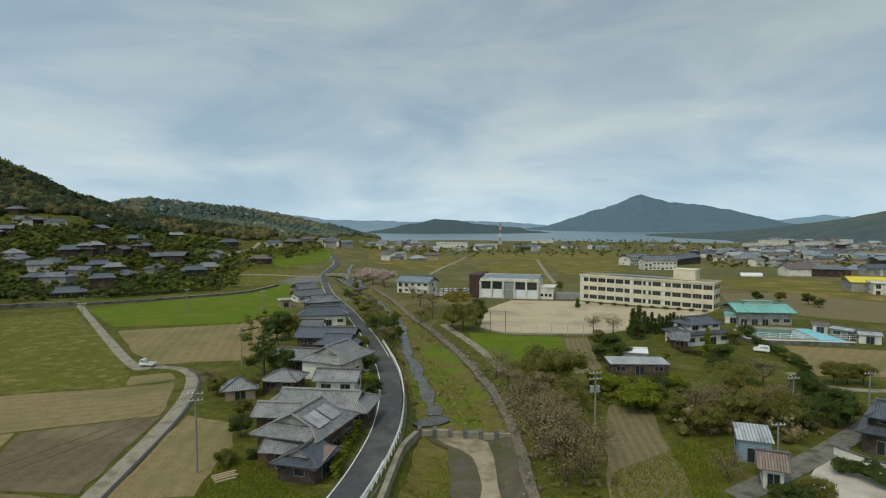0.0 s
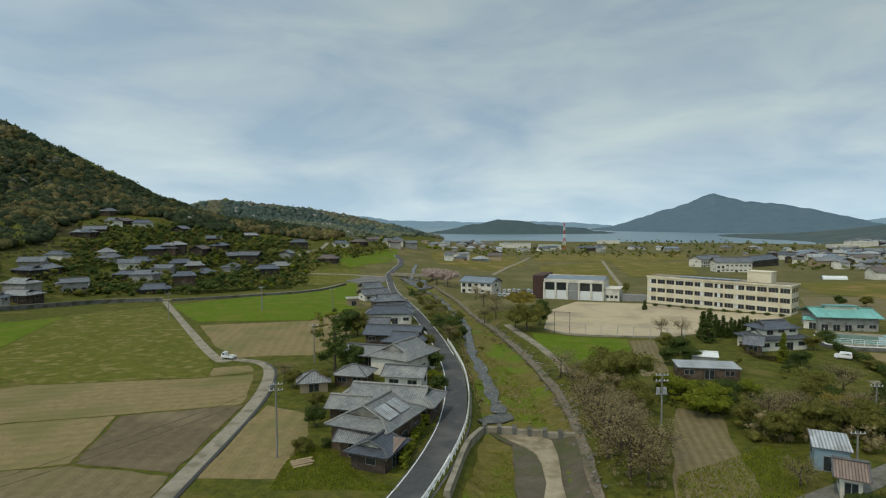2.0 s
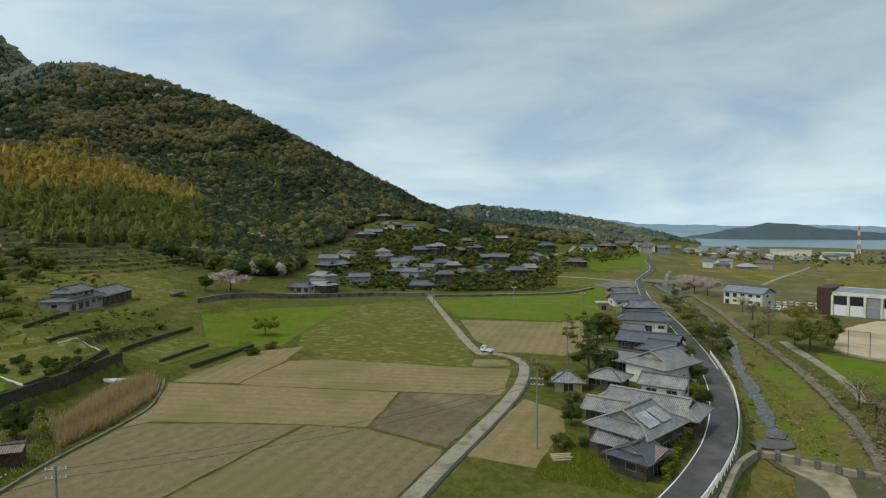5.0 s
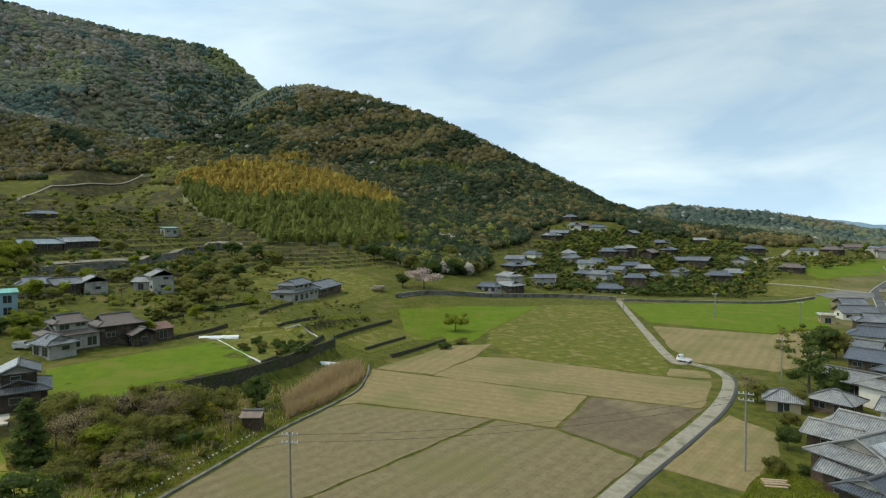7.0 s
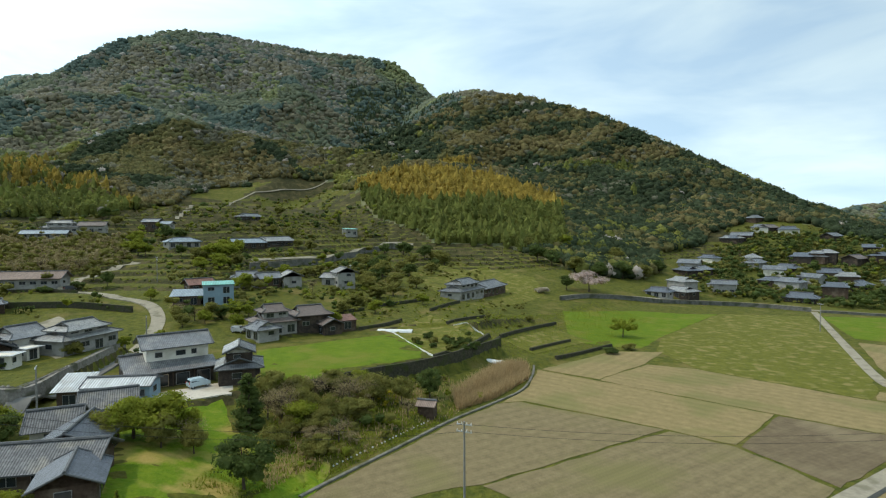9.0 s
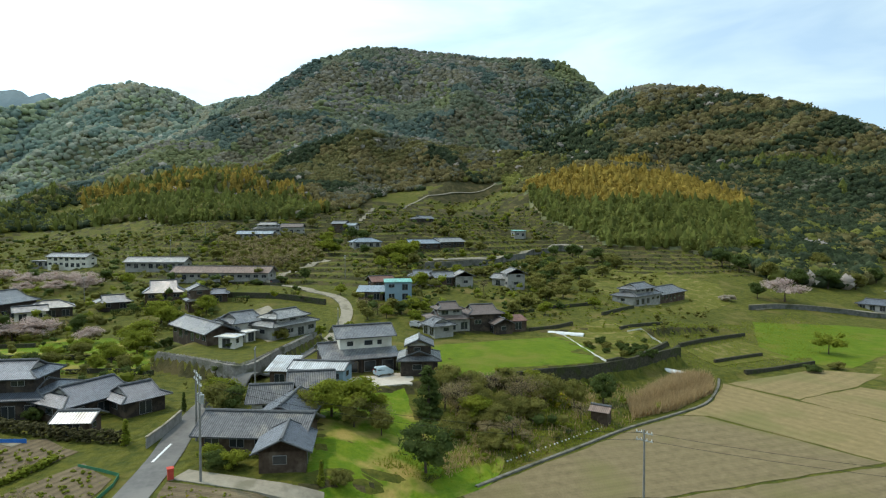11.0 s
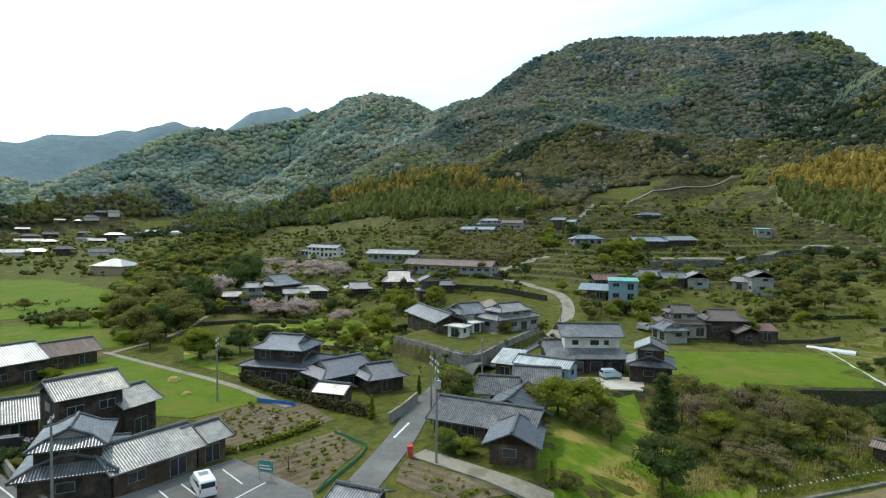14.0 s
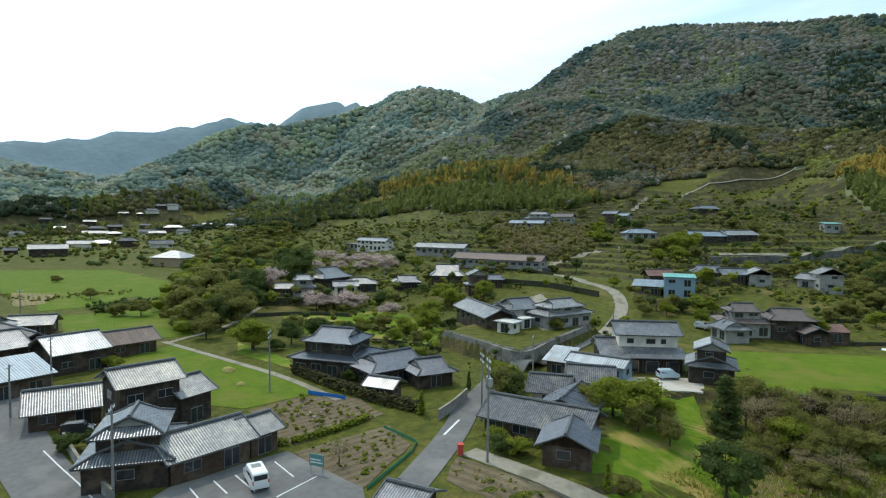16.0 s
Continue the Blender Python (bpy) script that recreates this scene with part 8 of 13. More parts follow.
house(-195.5, 213.8, -9, 12.0, 7.4, 5.4, "irimoya", TILE_OLD, WALL_GREY, "weathered pale grey-tiled two-storey house, grey mortar, in the hillside hamlet", detail=None)
house(-214.7, 310.4, 30, 11.0, 8.2, 3.4, "gable", TILE, WALL_WHITE, "grey-tiled house, off-white, in the hillside hamlet", detail=None)
house(-167.8, 286.1, 28, 10.4, 7.9, 5.4, "irimoya", TILE_BLUE, WALL_BROWN, "dark slate-blue-tiled two-storey house, weathered brown board, in the hillside hamlet", detail=None)
house(-248.4, -218.1, 90, 17.0, 13.0, 4.2, "hip", TILE_OLD, WALL_TAN, "weathered pale grey-tiled house, tan earth, above the green paddies", detail=None)


# ---- school, river, walls, poles, vehicles, small things ----
SCHOOL = thing("school_building", pose(78.2, 227.9, -3.6, 0, 0, -39.3), "cream three-storey concrete school with long window rows", "school")
_w = 26.1
for _k in range(3):
    storey_front(SCHOOL, -_w, _w, 0.4 + 3.5 * _k, 3.5, 14, 0, CREAM)
part("wall", box(-_w, 0.0, -1.5, _w, 9.0, 10.9), CREAM, SCHOOL)
part("plinth", box(-_w - 0.1, -0.45, -1.5, _w + 0.1, 0, 0.4), CONCRETE, SCHOOL)
part("roof_slab", box(-_w - 0.5, -0.7, 10.9, _w + 0.5, 9.5, 11.4), CREAM, SCHOOL, "pale flat concrete roof slab")
part("roof", box(-_w, -0.2, 11.4, _w, 9.0, 11.5), CONCRETE, SCHOOL)
part("water_tower", box(_w - 15, 2, 11.5, _w - 7, 8, 15.2), CREAM, SCHOOL, "cream stair tower on the roof")
part("tower_roof", box(_w - 15.2, 1.8, 15.2, _w - 6.8, 8.2, 15.5), CREAM, SCHOOL)
for _k in range(7):
    _x = -_w + 12 + _k * 3.2
    part("solar_panel", box(_x, 1.0, 11.6, _x + 3.0, 5.5, 11.75), SOLAR, SCHOOL, "dark blue solar panels on the roof")
for _k in range(3):
    for _i in range(4):
        part("side_window", box(_w, 1.2 + _i * 2.0, 1.6 + 3.5 * _k, _w + 0.05, 2.5 + _i * 2.0, 3.1 + 3.5 * _k), GLASS, SCHOOL)

GYM = thing("school_gymnasium", pose(28.8, 254.6, -4.0, 0, 0, -16.1), "white school gymnasium with a dark brown entrance block", "gymnasium")
_w = 12.7
part("wall", box(-_w, 0, -1.5, _w, 20, 8.6), WALL_WHITE, GYM)
roof_on(GYM, "gable", 2 * _w, 20, 8.7, 0.4, 0.1, METAL_BLUE, WALL_WHITE, METAL, oy=10)
part("fascia", box(-_w - 0.2, -0.5, 7.6, _w + 0.2, -0.02, 8.9), WALL_WHITE, GYM)
for _k in range(6):
    _x = -_w + _k * 2 * _w / 5
    part("buttress", box(_x - 0.35, -0.7, -0.5, _x + 0.35, 0, 7.6), WALL_WHITE, GYM)
for _k in range(5):
    _x = -_w + (_k + 0.5) * 2 * _w / 5
    _d = _w / 5 - 0.5
    part("door_panel", box(_x - _d, -0.12, 0.2, _x + _d, 0, 4.0), SHADE_GREY if _k == 2 else PLASTIC, GYM, "pale metal door panel")
    part("window", box(_x - _d, -0.1, 4.1, _x + _d, 0, 7.4), GLASS if _k != 2 else SHADE_GREY, GYM)
part("entrance_block", box(-_w - 5.0, -0.6, -1.5, -_w - 0.05, 18, 10.2), MAROON, GYM, "dark brown windowless entrance block")
part("annex", box(_w + 0.05, 1, -1.5, _w + 6.5, 12, 5.2), WALL_WHITE, GYM, "low white annex")
part("annex_roof", box(_w, 0.6, 5.2, _w + 7.0, 12.4, 5.5), WALL_WHITE, GYM)
for _i in range(3):
    part("annex_window", box(_w + 1.0 + _i * 1.8, 0.94, 1.4, _w + 2.2 + _i * 1.8, 1.0, 2.6), GLASS, GYM)
part("link_corridor", box(_w + 7.2, 3, -1.5, _w + 18, 6, 3.0), SHADE_GREY, GYM, "low grey link corridor")

for _n, _l, _m, _p, _z in (("pool_deck", "pale blue-green pool deck", CONCRETE, [(79.9, 153.3), (104.1, 146.3), (106.3, 168.6), (88.6, 176.1)], 0.5), ("swimming_pool", "school swimming pool with greenish water", POOL_WATER, [(83.8, 155.8), (97.8, 151.5), (100.4, 165.7), (88.0, 170.8)], 0.56), ("pool_apron", "bright blue painted pool edge", POOL, [(97.8, 149.9), (103.3, 147.7), (106.0, 167.6), (102.1, 167.7)], 0.58)):
    patch(_n, _l, "pool", _m, _p, _z)
wall_along("pool_wall", "pale concrete wall round the pool", [(82.5, 163.9), (78.8, 150.1), (91.0, 146.4), (103.0, 144.2)], 1.0, 0.3, WALL_CONC, step=6, coping=WHITE_PAINT)
POOLHOUSE = house(100.0, 185.1, -6, 15.6, 13, 4.2, "gable", METAL_GREEN, WALL_GREY, "turquoise metal-roofed school hall beside the swimming pool", over=1.1, pitch=0.24, cap=METAL_GREEN)
part("clerestory", box(-4.2, -1.3, 5.6, 4.2, 1.3, 6.7), WALL_WHITE, POOLHOUSE)
part("clerestory_roof", box(-4.7, -1.8, 6.7, 4.7, 1.8, 6.88), METAL_GREEN, POOLHOUSE)
house(107.1, 164.5, -32, 3.6, 4, 3.0, "gable", METAL_BROWN, WALL_WHITE, "small pale changing house beside the swimming pool", name="shed", over=0.3, pitch=0.2)
house(109.1, 155.7, -65, 7.5, 4, 2.8, "gable", METAL, WALL_GREY, "small pale changing house beside the swimming pool", name="shed", over=0.3, pitch=0.2)
house(110.0, 149.6, -27, 4.7, 5, 2.8, "gable", METAL, WALL_WHITE, "small pale changing house beside the swimming pool", name="shed", over=0.3, pitch=0.2)
house(92.5, 184.3, -31, 4.6, 6, 3.2, "gable", METAL_GREEN, WALL_WHITE, "small pale changing house beside the swimming pool", name="shed", over=0.3, pitch=0.2)

NET = thing("backstop_fence", pose(0, 0, 0), "tall dark steel ball fence along the school ground", "fence")
for _k in range(9):
    _x, _y = 13.4 + 33.4 * _k / 8, 164.4 + -7.5 * _k / 8
    part("post", tube((_x, _y, height(_x, _y) - 0.3), (_x, _y, height(_x, _y) + (6.5 if _k < 2 else 3.2)), 0.07, 0.07, 6), STEEL if _k > 1 else CAR_DARK, NET)
for _z in (1.0, 2.1, 3.15):
    part("rail", tube((13.4, 164.4, height(13.4, 164.4) + _z), (46.9, 156.9, height(46.9, 156.9) + _z), 0.035, 0.035, 4), STEEL, NET)
part("top_rail", tube((13.4, 164.4, height(13.4, 164.4) + 6.4), (17.6, 163.5, height(13.4, 164.4) + 6.4), 0.06, 0.06, 5), CAR_DARK, NET)

TOWER = thing("radio_mast", pose(106, 1081, -24.0), "red and white banded steel lattice mast", "mast")
_b = 3.4
_h = 48.4
for _k in range(7):
    _z0, _z1 = _h * _k / 7, _h * (_k + 1) / 7
    _r0, _r1 = _b * (1 - 0.75 * _k / 7), _b * (1 - 0.75 * (_k + 1) / 7)
    _bm = bmesh.new()
    for _i in range(4):
        _a, _c = math.pi / 2 * _i + 0.78, math.pi / 2 * (_i + 1) + 0.78
        _p = lambda r, t, z: (r * math.cos(t), r * math.sin(t), z)
        tube_into(_bm, _p(_r0, _a, _z0), _p(_r1, _a, _z1), 0.35, 0.35, 4)
        tube_into(_bm, _p(_r0, _a, _z0), _p(_r1, _c, _z1), 0.2, 0.2, 4)
        tube_into(_bm, _p(_r1, _a, _z1), _p(_r1, _c, _z1), 0.2, 0.2, 4)
    part("mast_section", _bm, RED_PAINT if _k % 2 == 0 else WHITE_PAINT, TOWER)

ROAD = [(-18.0, 38.0), (-13.5, 52.0), (-11.0, 63.5), (-9.5, 74.5), (-8.8, 87.5), (-9.7, 104.9), (-12.9, 126.2), (-21.9, 164.8), (-35.9, 216.6), (-54.0, 276.6), (-66.5, 327.0), (-71.5, 346.0), (-74.5, 366.0), (-75.4, 401.0), (-79.0, 432.0), (-92.0, 480.0)]
for _o in (-1.85, 1.85):
    strip("road_marking", "white painted edge line", "road marking", WHITE_PAINT, 0.16, ROAD[1:], 0.125, 2.0, _o)
_line = [p for p in smooth_line(ROAD, 2.0) if 42 < p.y < 150]
RAIL = thing("guard_rail", pose(0, 0, 0), "white steel pipe guard rail along the river road", "guard rail")
_top = []
for _i, _p in enumerate(_line):
    _s = sides(_line, _i)
    _q = _p - _s * 2.45
    _z = height(_p.x, _p.y) + 0.1
    _top.append(Vector((_q.x, _q.y, _z)))
    part("post", tube((_q.x, _q.y, _z - 0.9), (_q.x, _q.y, _z + 0.95), 0.07, 0.07, 6), WHITE_PAINT, RAIL)
for _z in (0.35, 0.65, 0.92):
    _bm = bmesh.new()
    for _a, _b2 in zip(_top, _top[1:]):
        tube_into(_bm, _a + Vector((0, 0, _z)), _b2 + Vector((0, 0, _z)), 0.05, 0.05, 5)
    part("pipe", _bm, WHITE_PAINT, RAIL)
for _a, _b2 in zip(_top, _top[1:]):
    part("brace", tube(_a + Vector((0, 0, 0.05)), _b2 + Vector((0, 0, 0.62)), 0.04, 0.04, 4), WHITE_PAINT, RAIL)
_w = [(p.x - sides(_line, i).x * 2.75, p.y - sides(_line, i).y * 2.75) for i, p in enumerate(_line)][::4]
wall_along("river_wall", "dark stained concrete river wall under the road", _w, 0.02, 0.5, WALL_CONC, below=3.2, step=3)

patch("river_bed", "river bed overgrown with grass and dry weeds", "river bed", RIVERBED, [(-5.4, 64.0), (-3.5, 89.8), (-9.5, 139.5), (-17.6, 190.9), (-57.3, 320.0), (-48.0, 342.4), (-13.6, 216.9), (2.3, 149.2), (8.5, 112.1), (10.3, 90.3), (10.0, 63.8)], 0.12)
strip("stone_bank", "pale stone-paved river bank", "river bank", PAVING, 1.3, [(10.3, 63.8), (10.6, 76.1), (10.6, 89.2), (9.2, 109.4), (4.2, 140.8), (-2.4, 174.9), (-12.4, 214.9), (-24.0, 261.9), (-40.6, 323.6)], 0.35, 1.2, ragged=0.22)
strip("river", "shallow grey river water", "river", STREAM, 2.4, [(-1.4, 98.4), (-3.7, 115.6), (-6.9, 134.4), (-10.8, 161.2), (-13.5, 190.9), (-20.6, 223.8), (-33.8, 279.4), (-52.4, 328.0), (-60.5, 370.0), (-66.0, 420.0)], 0.46, 1.2, ragged=0.5)
patch("river", "shallow brown water below the weir", "river", MUD, [(-3.4, 88.5), (10.2, 86.3), (10.1, 63.6), (1.0, 66.3), (0.5, 83.4)], 0.48)
patch("sand_bar", "pale bare sand bar in the river bed", "sand bar", SANDBAR, [(-1.1, 87.1), (1.3, 87.8), (4.6, 87.8), (6.4, 85.5), (7.1, 80.9), (7.0, 75.6), (6.8, 70.7), (6.8, 66.3), (4.3, 66.3), (4.7, 70.7), (4.6, 73.9), (4.7, 77.0), (4.1, 80.3), (2.5, 82.9), (0.5, 84.9)], 0.62)
patch("river", "wide still water below the bridge", "river", STREAM, [(-45, 312), (-54, 326), (-64, 343), (-60, 356), (-49, 350), (-46, 334), (-40, 318)], 0.55)
patch("river", "still water above the weir", "river", STREAM, [(-5.1, 91.7), (-3.7, 96.5), (-0.9, 99.0), (0.7, 98.1), (1.2, 95.5), (-0.9, 93.6), (-3.6, 91.8)], 0.40)
wall_along("weir_side_wall", "sloping pale concrete wall beside the weir", [(-4.0, 88.3), (-5.7, 79.4), (-6.5, 69.7), (-7.0, 62.2)], 0.9, 0.9, CONCRETE, step=3)

WEIR = thing("weir", pose(0, 0, 0), "weathered concrete block weir across the river", "weir")
for _k in range(6):
    _a, _b2 = Vector((-3.72, 88.89, -3.23)).lerp(Vector((10.30, 86.67, -3.23)), (_k + 0.04) / 6), Vector((-3.72, 88.89, -3.23)).lerp(Vector((10.30, 86.67, -3.23)), (_k + 0.96) / 6)
    part("block", box(_a.x, _a.y - 0.6, _a.z, _b2.x, _b2.y + 0.6, _a.z + (1.8 if _k % 2 else 1.6)), CONCRETE, WEIR)
    part("pier", box(_a.x - 0.35, _a.y - 0.8, _a.z, _a.x + 0.3, _a.y + 0.8, _a.z + 2.0), WALL_CONC, WEIR)

BRIDGE = thing("road_bridge", pose(0, 0, 0), "grey concrete road bridge with low parapets", "bridge")
_a, _b2 = Vector((-72.0, 356.0, -3.2)), Vector((-45.0, 345.5, -3.2))
_d = (_b2 - _a).normalized()
_n = Vector((-_d.y, _d.x, 0))
for _nm, _o, _w2, _z0, _z1 in (("deck", 2.5, 5.0, -0.6, 0.0), ("parapet", 0.1, 0.3, 0.0, 0.9), ("parapet", 4.9, 0.3, 0.0, 0.9)):
    _bm = bmesh.new()
    _c = (_a + _b2) / 2 + _n * _o
    box_into(_bm, -(_b2 - _a).length / 2, -_w2 / 2, _z0, (_b2 - _a).length / 2, _w2 / 2, _z1)
    part(_nm, _bm, CONCRETE, BRIDGE, at=Matrix.Translation(_c) @ Euler((0, 0, math.atan2(_d.y, _d.x))).to_matrix().to_4x4())
for _t in (0.33, 0.66):
    _c = _a.lerp(_b2, _t) + _n * 2.5
    part("pier", box(_c.x - 0.6, _c.y - 2, _c.z - 5, _c.x + 0.6, _c.y + 2, _c.z - 0.6), CONCRETE, BRIDGE)

COMPOUND_WALL = wall_along("stone_wall", "rough grey stone retaining wall along the lane", [(-120.9, -44.9), (-113.4, -35.5), (-106.1, -26.5), (-118.0, -22.4), (-130.0, -18.3), (-141.5, -14.4)], 7.7, 0.9, STONE, step=2.0, relative=False)
wall_along("hill_road_wall", "dark weathered concrete retaining wall below the hill road", [(-181.5, 131.7), (-183.1, 153.1), (-172.6, 207.9), (-160.8, 222.7), (-144.8, 229.4)], 1.6, 0.5, WALL_CONC, coping=CONCRETE)
wall_along("hill_road_wall", "low weathered concrete wall below the hill road", [(-141.9, 231.1), (-119.3, 250.0), (-95.1, 275.9), (-87.4, 308.3)], 0.9, 0.4, WALL_CONC, coping=CONCRETE)
wall_along("terrace_road_wall", "dark concrete retaining wall under the terrace road", [(-234.7, 24.9), (-243.0, 44.6), (-249.2, 61.3), (-274.1, 82.9), (-297.9, 104.1), (-295.3, 119.6)], 2.6, 0.5, WALL_CONC, coping=CONCRETE)
wall_along("stone_wall", "dark stone terrace wall below the cherry house", [(-173.0, -122.5), (-158.0, -114.3), (-160.0, -100.0), (-162.5, -86.0)], 7.15, 0.7, STONE_MOSSY, relative=False, step=2.0)
wall_along("garden_wall", "grey block garden wall beside the lane", [(-75.8, -33.3), (-80.1, -32.5), (-86.4, -31.9)], 1.3, 0.2, WALL_GREY, coping=CONCRETE)
wall_along("garden_wall", "grey block garden wall beside the lane", [(-91.5, -30.0), (-98.0, -28.6), (-102.8, -27.8)], 1.2, 0.2, WALL_GREY, coping=CONCRETE)
wall_along("garden_wall", "low grey garden wall before the dark house", [(-55.9, -72.7), (-50.9, -65.1), (-47.3, -58.7), (-46.0, -55.9)], 1.1, 0.2, WALL_GREY, coping=CONCRETE)
wall_along("paddy_wall", "low stone bank below the green paddy", [(-99.3, 13.4), (-103.2, 25.4), (-106.1, 41.2), (-117.6, 64.6)], 5.3, 0.6, STONE_MOSSY, relative=False, step=3)
wall_along("garden_wall", "white plastered garden wall beside the concrete yard", [(51.6, 75.6), (52.7, 72.5), (54.1, 69.8)], 1.1, 0.2, WALL_WHITE, coping=CAP)
wall_along("field_fence", "white plastic sheeting fence round the orchard", [(-138.3, 45.5), (-123.4, 43.9), (-107.7, 42.7)], 0.35, 0.06, PLASTIC, below=0.1)
wall_along("field_fence", "white plastic sheeting fence round the orchard", [(-139.5, 63.5), (-135.8, 69.1), (-117.5, 64.0)], 0.35, 0.06, PLASTIC, below=0.1)
wall_along("net_fence", "green netting fence along the garden", [(-71.2, -39.1), (-67.6, -33.6), (-65.1, -33.3), (-54.9, -34.6)], 0.38, 0.04, MESH_NET, below=0.1)
wall_along("tarp_screen", "blue tarpaulin screen at the garden edge", [(-81.3, -55.1), (-80.9, -51.7), (-80.4, -48.6)], 0.6, 0.06, TARP, below=0.1)
wall_along("school_fence", "low concrete kerb below the school ground", [(11.0, 171.4), (19.2, 162.5), (43.2, 160.5)], 0.5, 0.25, CONCRETE, below=0.3)
EDGING = thing("field_edging", pose(0, 0, 0), "row of small white blocks along the field path", "edging")
for _i in range(26):
    _p = Vector((-74.3, 11.2, 0)).lerp(Vector((-85.4, 30.6, 0)), (_i + 0.15 * math.sin(_i * 2.3)) / 25)
    _z = height(_p.x, _p.y)
    part("block", box(_p.x - 0.1, _p.y - 0.1, _z - 0.1, _p.x + 0.1, _p.y + 0.1, _z + 0.16), PLASTIC, EDGING)
utility_pole(-30.2, 70.1, 10.2, 20, 2, False)
utility_pole(20.8, 78.7, 10.5, 10, 2, True)
utility_pole(-42.4, 121.5, 9, 20, 1, False)
utility_pole(-91.2, 207.0, 9, 20, 1, False)
utility_pole(-61.9, 199.5, 9, 10, 1, False)
utility_pole(54.2, 89.1, 7, 0, 1, False)
utility_pole(67.9, 91.7, 7, 0, 1, False)
utility_pole(43.1, 73.8, 5, 0, 1, False)
utility_pole(-64.5, -24.6, 11.5, 25, 2, True)
utility_pole(-77.5, -27.9, 9, 25, 2, False)
utility_pole(-80.4, -61.0, 9.5, 20, 2, False)
utility_pole(-102.1, -24.0, 7, 0, 1, False)
utility_pole(-72.0, -93.0, 8, 30, 1, False)
utility_pole(-60.7, -86.8, 7, 30, 1, False)
utility_pole(-46.2, -56.1, 9, 30, 1, False)
utility_pole(-225.5, -7.2, 9, 20, 2, False)
utility_pole(-147.8, -10.1, 7, 0, 1, False)
utility_pole(-196.3, 52.9, 8, 0, 1, False)
utility_pole(-120.9, -159.7, 7, 0, 1, False)
utility_pole(-284.8, -85.1, 9, 0, 1, False)
utility_pole(-208.0, -91.5, 9, 0, 1, False)
utility_pole(-350.9, -83.7, 9, 0, 1, False)
utility_pole(-111.7, 179.4, 9, 0, 1, False)
utility_pole(-90.6, 204.9, 9, 0, 1, False)
utility_pole(-56.5, 21.6, 10.0, 40, 2, False)
cable((-30.2, 70.1, 9.8), (-56.5, 21.6, 9.7), 1.2)
cable((-30.2, 70.1, 9.0), (-56.5, 21.6, 8.9), 1.2)
cable((-56.5, 21.6, 9.7), (-64.5, -24.6, 15.8), 1.4)
cable((-56.5, 21.6, 8.9), (-64.5, -24.6, 15.0), 1.4)
cable((-64.5, -24.6, 15.6), (-77.5, -27.9, 13.4), 0.4)
cable((-30.2, 70.1, 9.7), (-42.4, 121.5, 8.0), 1.0)
vehicle(-63.5, 124.1, 172, "truck", CAR_WHITE, "small white pickup truck parked beside the farm path")
vehicle(-52.9, -45.5, 225, "van", CAR_WHITE, "white minivan parked in a marked bay")
vehicle(-104.9, -2.2, 110, "hatch", CAR_BLUE, "small pale blue car before the white house")
vehicle(-148.6, 9.7, 45, "hatch", CAR_SILVER, "silver hatchback beside the brown-roofed house")
vehicle(-58.2, -73.1, 125, "hatch", CAR_DARK, "black car under the shed roof")
vehicle(-221.1, -32.5, 115, "hatch", CAR_DARK, "dark car on the hill lane")
vehicle(76.0, 137.9, 150, "hatch", CAR_WHITE, "white car beside the hedge")
vehicle(-3.4, 283.9, 97, "van", CAR_WHITE, "parked car in the gymnasium car park")
vehicle(-1.0, 283.9, 83, "hatch", CAR_WHITE, "parked car in the gymnasium car park")
vehicle(1.3, 283.9, 95, "hatch", CAR_WHITE, "parked car in the gymnasium car park")
vehicle(3.7, 283.8, 86, "van", CAR_SILVER, "parked car in the gymnasium car park")
vehicle(6.0, 283.8, 92, "hatch", CAR_BLUE, "parked car in the gymnasium car park")
vehicle(8.4, 283.8, 93, "hatch", CAR_DARK, "parked car in the gymnasium car park")
vehicle(10.7, 283.7, 92, "van", CAR_BLUE, "parked car in the gymnasium car park")
vehicle(13.1, 283.7, 97, "hatch", CAR_BLUE, "parked car in the gymnasium car park")
vehicle(-3.1, 263.1, 97, "hatch", CAR_BLUE, "parked car in the gymnasium car park")
vehicle(-0.9, 263.0, 86, "van", CAR_WHITE, "parked car in the gymnasium car park")
vehicle(1.2, 263.0, 96, "hatch", CAR_WHITE, "parked car in the gymnasium car park")
vehicle(3.4, 263.0, 89, "hatch", CAR_WHITE, "parked car in the gymnasium car park")
vehicle(5.6, 263.0, 97, "van", CAR_DARK, "parked car in the gymnasium car park")
vehicle(7.8, 262.9, 96, "hatch", CAR_BLUE, "parked car in the gymnasium car park")
vehicle(9.9, 262.9, 85, "hatch", CAR_SILVER, "parked car in the gymnasium car park")
vehicle(12.1, 262.9, 86, "van", CAR_WHITE, "parked car in the gymnasium car park")
strip("bay_line", "white painted parking bay line", "road marking", WHITE_PAINT, 0.15, [(-50.3, -51.1), (-48.6, -48.7)], 0.11, 1.0)
strip("bay_line", "white painted parking bay line", "road marking", WHITE_PAINT, 0.15, [(-52.3, -49.9), (-50.3, -46.9)], 0.11, 1.0)
strip("bay_line", "white painted parking bay line", "road marking", WHITE_PAINT, 0.15, [(-54.0, -48.6), (-51.4, -44.6)], 0.11, 1.0)
strip("bay_line", "white painted parking bay line", "road marking", WHITE_PAINT, 0.15, [(-58.1, -46.6), (-55.3, -42.7)], 0.11, 1.0)
strip("bay_line", "white painted parking bay line", "road marking", WHITE_PAINT, 0.15, [(-51.0, -42.1), (-56.1, -40.6)], 0.11, 1.0)
